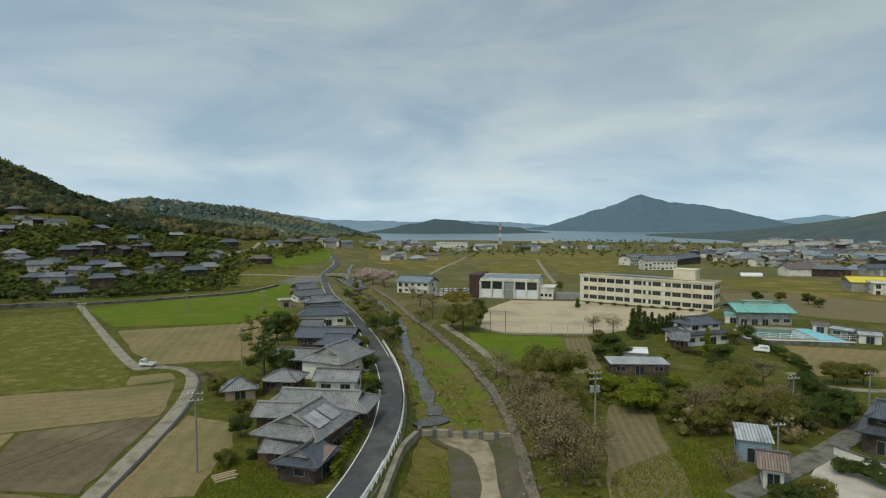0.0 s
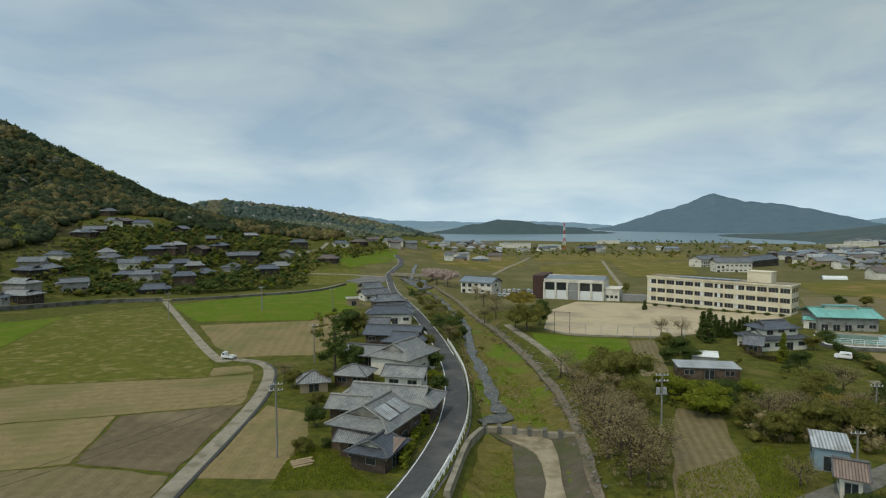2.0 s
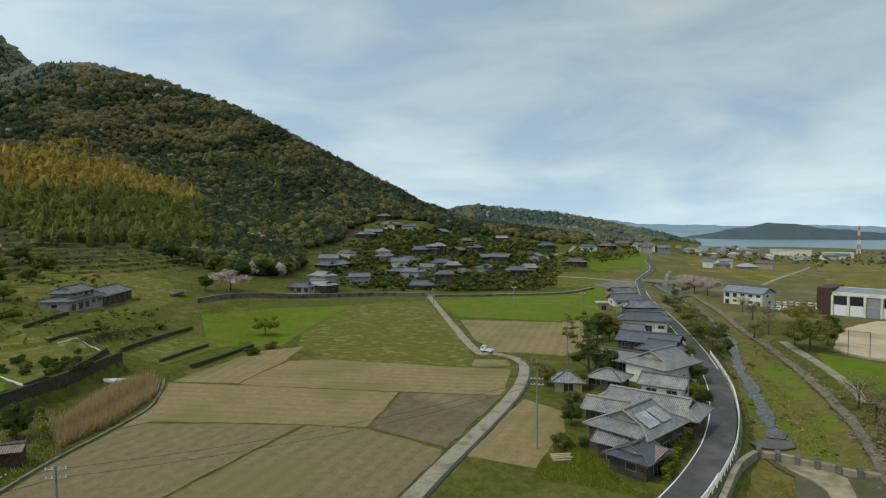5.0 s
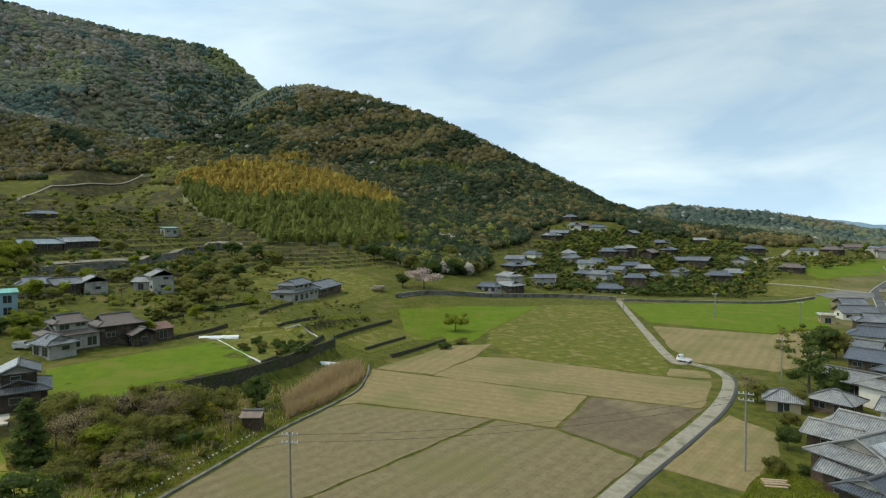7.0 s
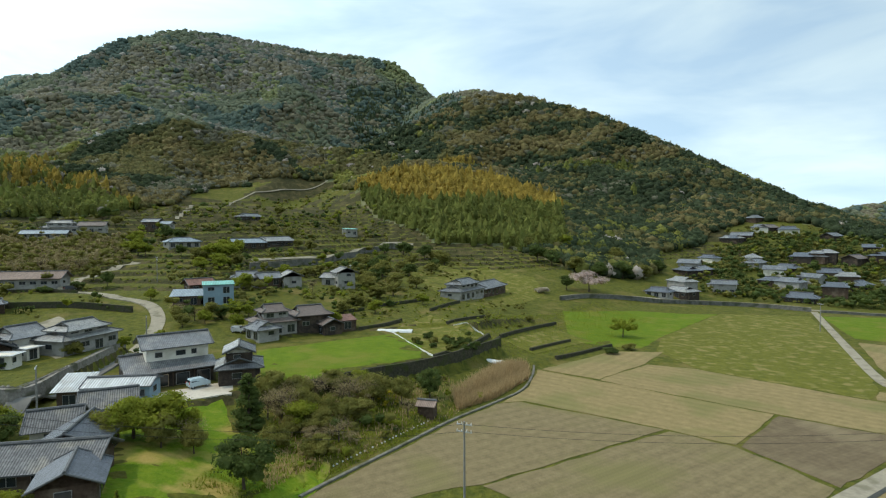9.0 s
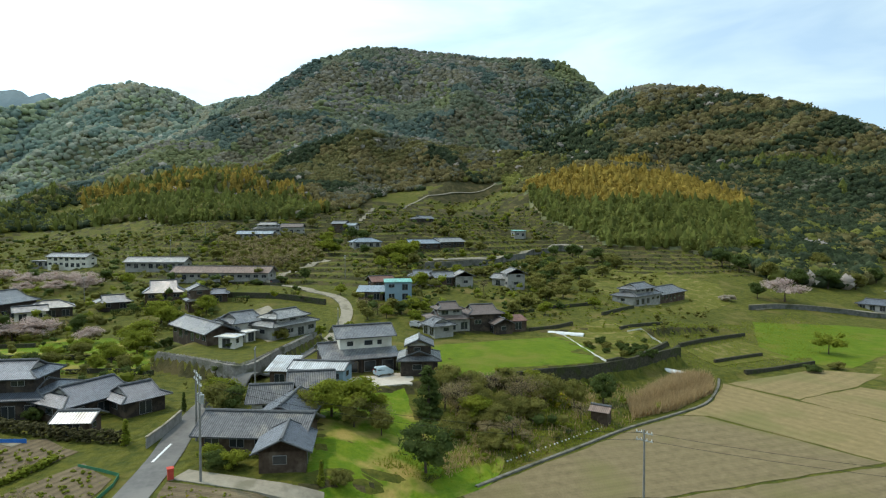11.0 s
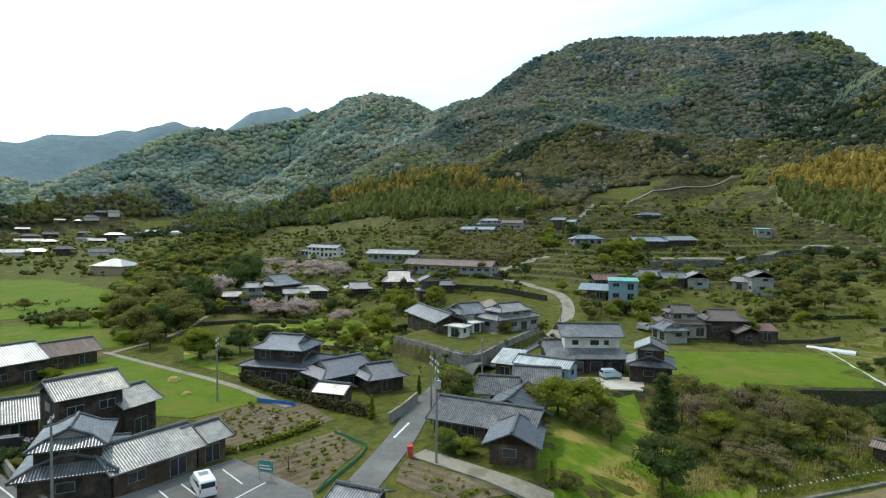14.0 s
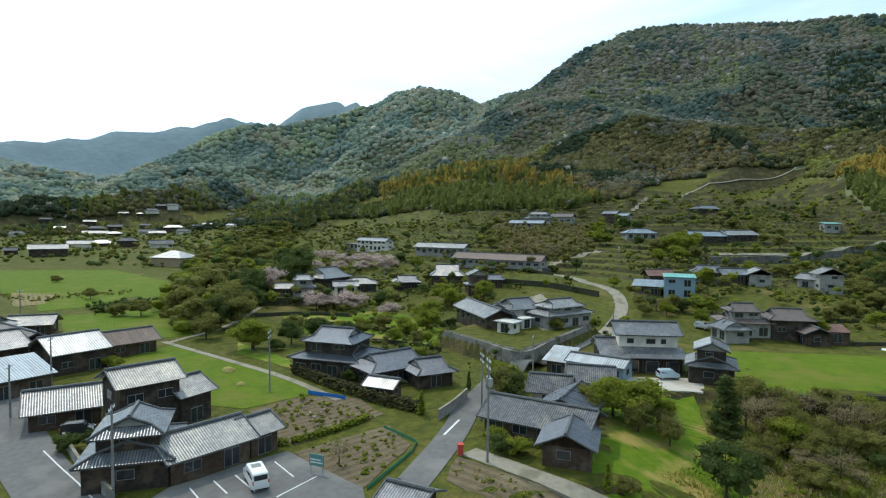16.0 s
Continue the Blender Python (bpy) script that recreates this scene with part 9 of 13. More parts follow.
strip("road_marking", "white painted edge line", "road marking", WHITE_PAINT, 0.15, [(-53.3, -72.6), (-50.2, -66.5), (-48.0, -62.0), (-45.9, -58.1)], 0.13)
strip("road_marking", "white painted stop line", "road marking", WHITE_PAINT, 0.3, [(-70.8, -31.2), (-76.6, -30.7)], 0.14)

SIGN = thing("notice_board", pose(-56.7, -40.9, 4.6, 0, 0, 85), "turquoise and white notice board on two posts", "sign")
for _s in (-0.7, 0.7):
    part("post", tube((_s, 0, -0.3), (_s, 0, 2.1), 0.05, 0.05, 6), STEEL, SIGN)
part("panel", box(-0.85, -0.04, 0.9, 0.85, 0.04, 2.1), METAL_GREEN, SIGN)
part("panel_text", box(-0.7, -0.06, 1.5, 0.5, -0.045, 1.62), WHITE_PAINT, SIGN, "white bar of lettering")
part("panel_text", box(-0.7, -0.06, 1.2, 0.7, -0.045, 1.32), WHITE_PAINT, SIGN, "white bar of lettering")

# red post box on a concrete foot
BOX = thing("water_tank", pose(-65.7, -27.9, 4.6, 0, 0, 20), "small red painted steel post box beside the lane", "cabinet")
part("body", box(-0.35, -0.3, 0.15, 0.35, 0.3, 1.25), RED_PAINT, BOX)
part("lid", box(-0.4, -0.35, 1.25, 0.4, 0.35, 1.33), RED_PAINT, BOX)
part("foot", box(-0.3, -0.25, -0.2, 0.3, 0.25, 0.15), CONCRETE, BOX)

LOGS = thing("log_pile", pose(-26.2, 68.4, -0.1, 0, 0, 35), "loose pile of pale cut timber on grass", "timber")
for _k in range(6):
    part("log", tube((-1.3, _k * 0.3 - 0.7, 0.15 + 0.2 * (_k % 2)), (1.2 + 0.2 * (_k % 3), _k * 0.3 - 0.6, 0.15 + 0.2 * (_k % 2)), 0.14, 0.12, 7), TIMBER, LOGS)

HAY = mat("hay", (0.30, 0.25, 0.08), (0.42, 0.35, 0.13), 0.3, 0.95, 0.8, 0.1)


def hay(x, y, r):
    bm = bmesh.new()
    bmesh.ops.create_icosphere(bm, subdivisions=3, radius=1.0)
    rnd = random.Random(int(x * 10))
    for v in bm.verts:
        v.co = Vector((v.co.x * r, v.co.y * r, max(v.co.z, -0.1) * r * 0.75)) * (1 + rnd.uniform(-0.12, 0.12))
    me = bpy.data.meshes.new("straw_mound")
    bm.to_mesh(me)
    bm.free()
    me.materials.append(HAY)
    tagged(new("straw_mound", me), "pale straw mound on the green paddy", "straw mound", "straw mounds").location = (x, y, height(x, y))


hay(-89.0, -74.3, 1.1)
hay(-82.5, -67.5, 0.7)

def tunnel(x, y, turn, l, w):
    o = thing("poly_tunnel", pose(x, y, height(x, y), 0, 0, turn), "low white plastic crop tunnel on a vegetable bed", "crop tunnel", "crop tunnels")
    v, f = [], []
    for i in range(9):
        for k in range(7):
            a = math.pi * k / 6
            v.append((-l / 2 + l * i / 8, w / 2 * math.cos(a), w * 0.45 * math.sin(a) * (1 + 0.06 * (i % 2))))
    for i in range(8):
        for k in range(6):
            a = i * 7 + k
            f.append((a, a + 7, a + 8, a + 1))
    part("cover", mesh_from("cover", v, f, PLASTIC), None, o)
    for i in (-1, 1):
        part("end_hoop", tube((i * l / 2, -w / 2, 0), (i * l / 2, -w / 2 + 0.05, w * 0.3), 0.03), STEEL, o)


tunnel(-111.3, 59.8, 28, 5.4, 1.6)
tunnel(-138.7, 46.4, 56, 9.0, 1.8)

house(-87.2, 31.4, 48, 2.6, 2.4, 1.7, "gable", METAL_BROWN, WALL_BROWN, "small weathered brown board shed in the scrub", name="shed", over=0.4, pitch=0.4, detail=0)

WH = thing("house", pose(-112.4, -6.8, height(-112.4, -6.8), 0, 0, 100), "white two-storey house with grey tile roofs and dark ground floor", "house")
_w, _d = 13.4, 9.0
part("wall", box(-_w / 2, -_d / 2, -1.0, _w / 2, _d / 2, 3.0), WALL_DARK, WH)
part("upper_wall", box(-_w / 2 + _w * 0.24, -_d / 2 + 2.2, 3.0, _w / 2 - 0.3, _d / 2, 6.2), WALL_WHITE, WH)
_bm = bmesh.new()
_uv = _bm.loops.layers.uv.new("metres")
slab_into(_bm, [(-_w / 2 - 0.5, -_d / 2 - 1.0, 2.75), (_w / 2 + 0.5, -_d / 2 - 1.0, 2.75), (_w / 2 + 0.5, -_d / 2 + 2.3, 4.1), (-_w / 2 - 0.5, -_d / 2 + 2.3, 4.1)], 0.16, _uv)
part("skirt_roof", _bm, TILE, WH)
roof_on(WH, "gable", _w * 0.26, _d - 2.0, 3.3, 0.4, 0.4, TILE, WALL_WHITE, CAP, ox=-_w / 2 + _w * 0.12, oy=1.0)
roof_on(WH, "gable", _w * 0.76, _d - 2.2, 6.2, 0.7, 0.42, TILE, WALL_WHITE, CAP, ox=_w * 0.11, oy=1.1)
for _i, (_x, _ww) in enumerate(((-0.12, 1.2), (0.14, 1.6), (0.3, 0.9))):
    _f = part("window", box(_x * _w - _ww / 2, -_d / 2 + 2.12, 4.6, _x * _w + _ww / 2, -_d / 2 + 2.2, 5.5), FRAME, WH)
    part("pane", box(_x * _w - _ww / 2 + 0.06, -_d / 2 + 2.09, 4.66, _x * _w + _ww / 2 - 0.06, -_d / 2 + 2.12, 5.44), GLASS, _f)
for _i in range(4):
    _x = -_w / 2 + (_i + 0.5) * _w / 4
    _f = part("sliding_door", box(_x - 1.1, -_d / 2 - 0.08, 0.1, _x + 1.1, -_d / 2, 2.1), TIMBER if _i == 1 else FRAME, WH)
    part("pane", box(_x - 1.0, -_d / 2 - 0.11, 0.2, _x + 1.0, -_d / 2 - 0.08, 2.0), GLASS, _f)
for _i in range(5):
    _x = -_w / 2 + _i * _w / 4
    part("veranda_post", box(_x - 0.07, -_d / 2 - 0.8, 0, _x + 0.07, -_d / 2 - 0.66, 2.7), WALL_BROWN, WH)
tunnel(205.6, 389.1, -8, 14.0, 5.0)
wall_along("terrace_wall", "low dark mossy stone terrace wall", [(-107.2, 42.2), (-111.8, 52.6), (-127.8, 70.7)], 1.1, 0.7, STONE_MOSSY, step=3)
wall_along("terrace_wall", "low dark mossy stone terrace wall", [(-129.6, 72.0), (-137.5, 86.7), (-146.0, 102.5)], 0.9, 0.7, STONE_MOSSY, step=3)
wall_along("terrace_wall", "low dark mossy stone terrace wall", [(-158.0, 65.4), (-163.7, 73.2), (-170.3, 81.9)], 0.9, 0.7, STONE_MOSSY, step=3)
wall_along("terrace_wall", "low dark mossy stone terrace wall", [(-140.6, 62.1), (-147.1, 79.2)], 0.8, 0.7, STONE_MOSSY, step=3)
wall_along("terrace_wall", "low dark mossy stone terrace wall", [(-111.7, 76.3), (-119.3, 100.5)], 0.8, 0.7, STONE_MOSSY, step=3)
wall_along("terrace_wall", "low dark mossy stone terrace wall", [(-118.9, 74.1), (-125.9, 91.8)], 0.8, 0.7, STONE_MOSSY, step=3)
wall_along("terrace_wall", "low dark mossy stone terrace wall", [(-143.1, 38.3), (-143.0, 44.0), (-147.6, 51.8)], 0.9, 0.7, STONE_MOSSY, step=3)
wall_along("terrace_wall", "low dark mossy stone terrace wall", [(-165.1, 48.8), (-168.5, 60.4), (-173.2, 71.9)], 0.9, 0.7, STONE_MOSSY, step=3)
wall_along("terrace_wall", "low dark mossy stone terrace wall", [(-160.0, 36.2), (-162.2, 46.1)], 0.8, 0.7, STONE_MOSSY, step=3)
wall_along("terrace_wall", "low dark mossy stone terrace wall", [(-139.0, -101.9), (-146.3, -91.0), (-147.3, -78.2)], 1.0, 0.7, STONE_MOSSY, step=3)
wall_along("terrace_wall", "low dark mossy stone terrace wall", [(-132.2, -89.5), (-134.0, -78.2), (-131.1, -62.2), (-127.8, -50.1)], 1.0, 0.7, STONE_MOSSY, step=3)
wall_along("terrace_wall", "low dark mossy stone terrace wall", [(-156.3, -115.2), (-169.6, -119.8), (-165.5, -109.3)], 1.6, 0.7, STONE_MOSSY, step=3)
wall_along("terrace_wall", "low dark mossy stone terrace wall", [(-118.5, -59.9), (-117.9, -52.0), (-114.8, -43.8)], 0.9, 0.7, STONE_MOSSY, step=3)
wall_along("terrace_wall", "low dark mossy stone terrace wall", [(-201.1, -45.7), (-193.0, -27.9), (-182.9, -13.8)], 1.8, 0.7, STONE_MOSSY, step=3)
wall_along("terrace_wall", "low dark mossy stone terrace wall", [(-223.3, -60.8), (-224.8, -43.7), (-214.7, -29.8)], 1.0, 0.7, STONE_MOSSY, step=3)
POOL_FENCE = thing("pool_fence", pose(0, 0, 0), "white steel railing round the swimming pool", "fence")
for _k in range(8):
    _x, _y = 88.6 + -7.7 * _k / 8, 170.8 + -16.7 * _k / 8
    part("post", tube((_x, _y, height(_x, _y) - 0.2), (_x, _y, height(_x, _y) + 2.1), 0.05, 0.05, 5), WHITE_PAINT, POOL_FENCE)
for _z in (1.1, 1.6, 2.05):
    part("rail", tube((88.6, 170.8, height(88.6, 170.8) + _z), (81.0, 154.1, height(81.0, 154.1) + _z), 0.035, 0.035, 4), WHITE_PAINT, POOL_FENCE)
for _k in range(5):
    _x, _y = 81.0 + 12.2 * _k / 5, 154.1 + -4.2 * _k / 5
    part("post", tube((_x, _y, height(_x, _y) - 0.2), (_x, _y, height(_x, _y) + 2.1), 0.05, 0.05, 5), WHITE_PAINT, POOL_FENCE)
for _z in (1.1, 1.6, 2.05):
    part("rail", tube((81.0, 154.1, height(81.0, 154.1) + _z), (93.2, 150.0, height(93.2, 150.0) + _z), 0.035, 0.035, 4), WHITE_PAINT, POOL_FENCE)
for _k in range(6):
    _x, _y = 93.2 + 14.1 * _k / 6, 150.0 + -0.8 * _k / 6
    part("post", tube((_x, _y, height(_x, _y) - 0.2), (_x, _y, height(_x, _y) + 2.1), 0.05, 0.05, 5), WHITE_PAINT, POOL_FENCE)
for _z in (1.1, 1.6, 2.05):
    part("rail", tube((93.2, 150.0, height(93.2, 150.0) + _z), (107.2, 149.1, height(107.2, 149.1) + _z), 0.035, 0.035, 4), WHITE_PAINT, POOL_FENCE)
house(212.2, 284.1, -20, 26.0, 16.0, 5.0, "gable", YELLOW, WALL_GREY, "large hall with a bright yellow roof in the plain", over=0.6, pitch=0.22, cap=YELLOW, detail=0)
house(42.6, 128.8, -12, 5.0, 3.5, 2.4, "gable", PLASTIC, WALL_GREY, "small carport with a white sheet roof", name="shed", over=0.3, pitch=0.3, cap=PLASTIC, detail=0)
stones_on(COMPOUND_WALL, (-120.9, -44.9), (-106.1, -26.5), 4.9, 7.6, 1, 0.85, 3)
stones_on(COMPOUND_WALL, (-106.1, -26.5), (-124.0, -20.4), 4.9, 7.6, 1, 0.85, 4)


# ---- woods ----
def lump(level, seed, flat=1.0, jag=0.22):
    """Unit foliage clump: an uneven closed shape."""
    bm = bmesh.new()
    if level == 0:
        bmesh.ops.create_icosphere(bm, subdivisions=1, radius=1.0)
    else:
        bmesh.ops.create_icosphere(bm, subdivisions=level, radius=1.0)
    rnd = random.Random(seed)
    for v in bm.verts:
        v.co *= 1 + rnd.uniform(-jag, jag)
        v.co.z *= flat
    v = np.array([q.co[:] for q in bm.verts])
    f = np.array([[q.index for q in g.verts] for g in bm.faces])
    bm.free()
    return v, f


def spear(seed, n=6):
    """Unit conifer crown: stacked drooping rings."""
    rnd = random.Random(seed)
    v, f = [], []
    for k in range(3):
        z0, z1, r = -1 + k * 0.6, 0.1 + k * 0.62, 0.8 - k * 0.22
        b = len(v)
        for i in range(n):
            a = 2 * math.pi * (i + 0.5 * k) / n
            q = r * rnd.uniform(0.75, 1.2)
            v.append((q * math.cos(a), q * math.sin(a), z0 + rnd.uniform(-0.12, 0.12)))
        v.append((0, 0, z1))
        f += [(b + i, b + (i + 1) % n, b + n) for i in range(n)]
    return np.array(v), np.array(f)


def scatter(name, label, category, material, shapes, place, size, tall, kind="stuff", sink=0.2, smooth=False, leaves=0, leaf=0.3, core=1.0):
    """Many clumps as one mesh. place: n x 3; size, tall: half width and half height of each."""
    rng = np.random.default_rng(len(place) + 5)
    vs, fs, base = [], [], 0
    pick = rng.integers(0, len(shapes), len(place))
    for s, (v, f) in enumerate(shapes):
        i = np.where(pick == s)[0]
        if not len(i):
            continue
        a = rng.uniform(0, 2 * math.pi, len(i))
        x = v[None, :, 0] * np.cos(a)[:, None] - v[None, :, 1] * np.sin(a)[:, None]
        y = v[None, :, 0] * np.sin(a)[:, None] + v[None, :, 1] * np.cos(a)[:, None]
        sx, sz = size[i][:, None] * core, tall[i][:, None]
        p = np.stack([place[i, 0][:, None] + x * sx, place[i, 1][:, None] + y * sx, place[i, 2][:, None] + (v[None, :, 2] + 1 - 2 * sink) * sz], -1)
        g = f[None] + (np.arange(len(i)) * len(v))[:, None, None] + base
        vs.append(p.reshape(-1, 3))
        fs.append(g.reshape(-1, 3))
        base += len(i) * len(v)
    if not vs:
        return None
    if leaves:
        mid = place.copy()
        mid[:, 2] += (1 - 2 * sink) * tall
        v, f = leaf_cloud(mid, size, leaves, size * leaf, len(place), float(np.mean(tall / size)), 0.85 if core == 1.0 else 0.6)
        vs.append(v)
        fs.append(f + base)
    me = mesh_from(name, np.concatenate(vs), np.concatenate(fs), material, smooth)
    return tagged(new(name, me), label, category, kind=kind)


def leaf_cloud(centres, radii, per, leaf, seed, flat=0.85, inner=0.6, droop=0.0):
    """Single leaves and sprays round each centre: triangles facing mostly outwards. Returns vertices and faces."""
    rng = np.random.default_rng(seed)
    n = len(centres) * per
    c, r = np.repeat(centres, per, 0), np.repeat(radii, per)
    d = rng.normal(0, 1, (n, 3))
    d /= np.linalg.norm(d, axis=1)[:, None]
    d[:, 2] = np.where(d[:, 2] < -0.35, -d[:, 2], d[:, 2])
    at = d * (r * rng.uniform(inner, 1.12, n))[:, None]
    at[:, 2] *= flat
    nrm = d + rng.normal(0, 0.55, (n, 3))
    nrm /= np.linalg.norm(nrm, axis=1)[:, None]
    u = np.cross(nrm, rng.normal(0, 1, (n, 3)))
    u /= np.linalg.norm(u, axis=1)[:, None] + 1e-9
    w = np.cross(nrm, u)
    s = (leaf if np.isscalar(leaf) else np.repeat(leaf, per)) * rng.uniform(0.6, 1.35, n)
    s = s[:, None]
    p = c + at
    v = np.stack([p - u * s * 0.6 - w * s * 0.35, p + u * s * 0.6 - w * s * 0.35, p + w * s * 0.8 - np.array([0, 0, droop]) * s], 1).reshape(-1, 3)
    return v, np.arange(len(v)).reshape(-1, 3)


def clear_of_ways(x, y):
    """Off the roads and paths."""
    ok = np.ones(len(x), bool)
    for wx, wy, w in WAYS:
        ok &= np.hypot(x - wx, y - wy) > w
    return ok


def forest():
    rng = np.random.default_rng(3)
    pts = []
    r = 185.0
    while r < 1980:
        s = max(4.0, r * 0.0066) if r < 850 else r * 0.0060 if r < 1500 else r * 0.0066
        lo, hi = (-44, 146) if r < 1620 else (98, 146)
        n = int(math.radians(hi - lo) * r / s)
        az = np.radians(lo + (hi - lo) * (np.arange(n) + rng.uniform(0, 1, n)) / n)
        rr = r + rng.uniform(-0.5, 0.5, n) * s
        pts.append(np.stack([-rr * np.sin(az), rr * np.cos(az), np.full(n, s)], -1))
        r += s * 0.94
    p = np.concatenate(pts)
    x, y, s = p.T
    z = ground(x, y)
    keep = wooded(x, y, z) & (z > -20) & (x < 60)
    open_land = (np.hypot(x, y) > 700) & (np.degrees(np.arctan2(-x, y)) > 104) & (hills(x, y) < lowland(x, y) + 4) & (waves(x, y, 90, 31) + rng.uniform(-0.5, 0.5, len(x)) > 0.25)
    keep |= open_land & (np.hypot(x, y) < 1500)
    # houses and roads stand clear
    for hx, hy in HOUSE_SPOTS:
        keep &= np.hypot(x - hx, y - hy) > 9
    keep &= clear_of_ways(x, y)
    # what lies behind a crest, out of every view, needs no trees
    az = np.arctan2(-x, y)
    el = (z - EYE) / np.hypot(x, y)
    order = np.argsort(np.hypot(x, y))
    bins = ((np.degrees(az) + 60) / 1.0).astype(int)
    top = np.full(400, -9.0)
    seen = np.zeros(len(x), bool)
    for i in order:
        b = bins[i]
        seen[i] = el[i] > top[b] - 0.02
        top[b] = max(top[b], el[i])
    keep &= seen
    x, y, z, s, az, el = x[keep], y[keep], z[keep], s[keep], np.degrees(az[keep]), np.degrees(np.arctan(el[keep]))
    rad = np.hypot(x, y)
    n1, n2, n3 = waves(x, y, 190, 21), waves(x, y, 100, 22), waves(x, y, 260, 23)
    u = rng.uniform(0, 1, len(x))
    n4, n5 = waves(x, y, 48, 24), waves(x, y, 130, 25)
    kind = np.full(len(x), "olive", dtype="U8")
    kind[n2 + 0.5 * n4 + 0.25 * (u - 0.5) < -0.15] = "dark"
    kind[n1 + 0.5 * n4 + 0.3 * (u - 0.5) > 0.45] = "fresh"
    kind[(n3 + 0.6 * n4 > 0.25) & (u < 0.6) & (z > 50)] = "bare"
    kind[(n5 + 0.5 * n4 > 0.3) & (u > 0.3)] = "rust"
    kind[(n3 - n4 > -0.2) & (u > 0.985)] = "pale"
    # sunlit shoulder of the nearer hill: budding oaks in bands between evergreens
    slope = (az > 36) & (az < 63) & (el > 2.0)
    band = np.sin(el * 2.6 + 0.35 * az + 2.2 * n2)
    kind[slope & (band > 0.1) & (u < 0.72)] = "rust"
    kind[slope & (band > 0.1) & (u > 0.9)] = "bare"
    kind[slope & (band < -0.55) & (u < 0.75)] = "dark"
    spur = (az > 62) & (az < 73) & (el > 7) & (el < 13.5) & (n2 < 0.35)
    kind[spur & (u < 0.8)] = "dark"
    low = (az > 28) & (az < 58) & (el < 6.0)
    kind[low & (u < 0.66 - 0.3 * n4)] = "dark"
    kind[low & (n4 - 0.3 * n2 > 0.5) & (u > 0.5)] = "olive"
    kind[low & (n1 + n4 < -0.6) & (u > 0.5) & (az > 46)] = "bamboo"
    grove = (az > 53) & (az < 74) & (el > -2.2) & (el < 5.6 + 1.2 * n2 - 0.03 * (az - 64) ** 2) & (n1 > -0.75)
    kind[grove] = "bamboo"
    kind[grove & (el > 2.0 + 0.09 * (az - 60) + 0.8 * n2)] = "gold"
    top2 = np.interp(az, (92, 95, 102, 106.6, 110, 113, 117.5, 121, 123.4, 125), (2.0, 4.6, 5.4, 5.0, 4.4, 3.2, 2.6, 2.2, 1.3, -2)) + 0.4 * n2
    grove2 = (az > 92) & (az < 125) & (el < top2) & (rad < 1000)
    kind[grove2 & (u < np.where(az < 112, 0.9, 0.35))] = "bamboo"
    kind[grove2 & (az > 112) & (u > 0.45)] = "dark"
    kind[grove2 & (el > top2 - 1.5 + 1.2 * n4) & (u < 0.6) & (az < 112)] = "gold"
    grove3 = (az > 123) & (az < 146) & (el < 4.4) & (rad < 1000) & (n2 > -0.25)
    kind[grove3 & (u < 0.3)] = "bamboo"
    kind[grove3 & (n1 > 0.45) & (u < 0.3)] = "gold"
    round_ones = [lump(1, k, 0.9, 0.25) for k in range(8)]
    feather = [lump(1, 30 + k, 1.15, 0.42) for k in range(9)]
    cones = [spear(60 + k) for k in range(5)]
    names = {"olive": "olive-brown broadleaf woodland on the hillsides", "fresh": "fresh yellow-green broadleaf woodland on the hillsides", "dark": "dark evergreen trees on the hillsides",
             "bare": "bare grey-brown trees on the hillsides", "gold": "golden-yellow bamboo grove on the slope", "bamboo": "green bamboo grove on the slope", "rust": "orange-brown budding trees on the hillsides", "pale": "pale flowering wild cherry trees in the woods"}
    for k, label in names.items():
        i = np.where(kind == k)[0]
        size = s[i] * rng.uniform(0.66, 1.22, len(i))
        tall = size * rng.uniform(0.62, 0.95, len(i))
        shapes = round_ones
        if k in ("gold", "bamboo"):
            shapes, size = feather, size * rng.uniform(0.55, 0.95, len(i))
            tall = size * rng.uniform(0.9, 1.7, len(i))
        if k == "dark":
            m = spur[i] & (rng.uniform(0, 1, len(i)) < 0.5)
            tall[m] *= 0.9
            scatter("conifer_forest", "dark pointed cedars on the hillsides", "forest", WOOD[k], cones, np.stack([x[i], y[i], z[i]], -1)[m], size[m], tall[m])
            i, size, tall = i[~m], size[~m], tall[~m]
        at, r = np.stack([x[i], y[i], z[i]], -1), np.hypot(x[i], y[i])
        cane = k in ("gold", "bamboo")
        r = np.where((az[i] > 102) & (r > 1050), 2000, r)  # the hills across the side valley take the stronger haze colours
        # beyond 850 m the crowns take the haze-tinted leaf colours
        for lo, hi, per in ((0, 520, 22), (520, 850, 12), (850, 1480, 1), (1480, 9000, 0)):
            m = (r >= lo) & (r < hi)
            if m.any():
                scatter("bamboo_grove" if cane else "forest", label if per > 5 else label + " far off", "forest", WOOD[k] if per > 5 else WOOD_HAZED[k] if per else WOOD_HAZED_MORE[k], shapes, at[m], size[m], tall[m], sink=0.2 if per > 5 else 0.38, smooth=not cane, leaves=per * (2 if cane and per > 5 else 1), leaf=(0.36 if 5 < per < 20 else 0.3 if per > 5 else 0.5) if not cane else 0.34, core=0.62 if cane and per > 5 else 0.86)


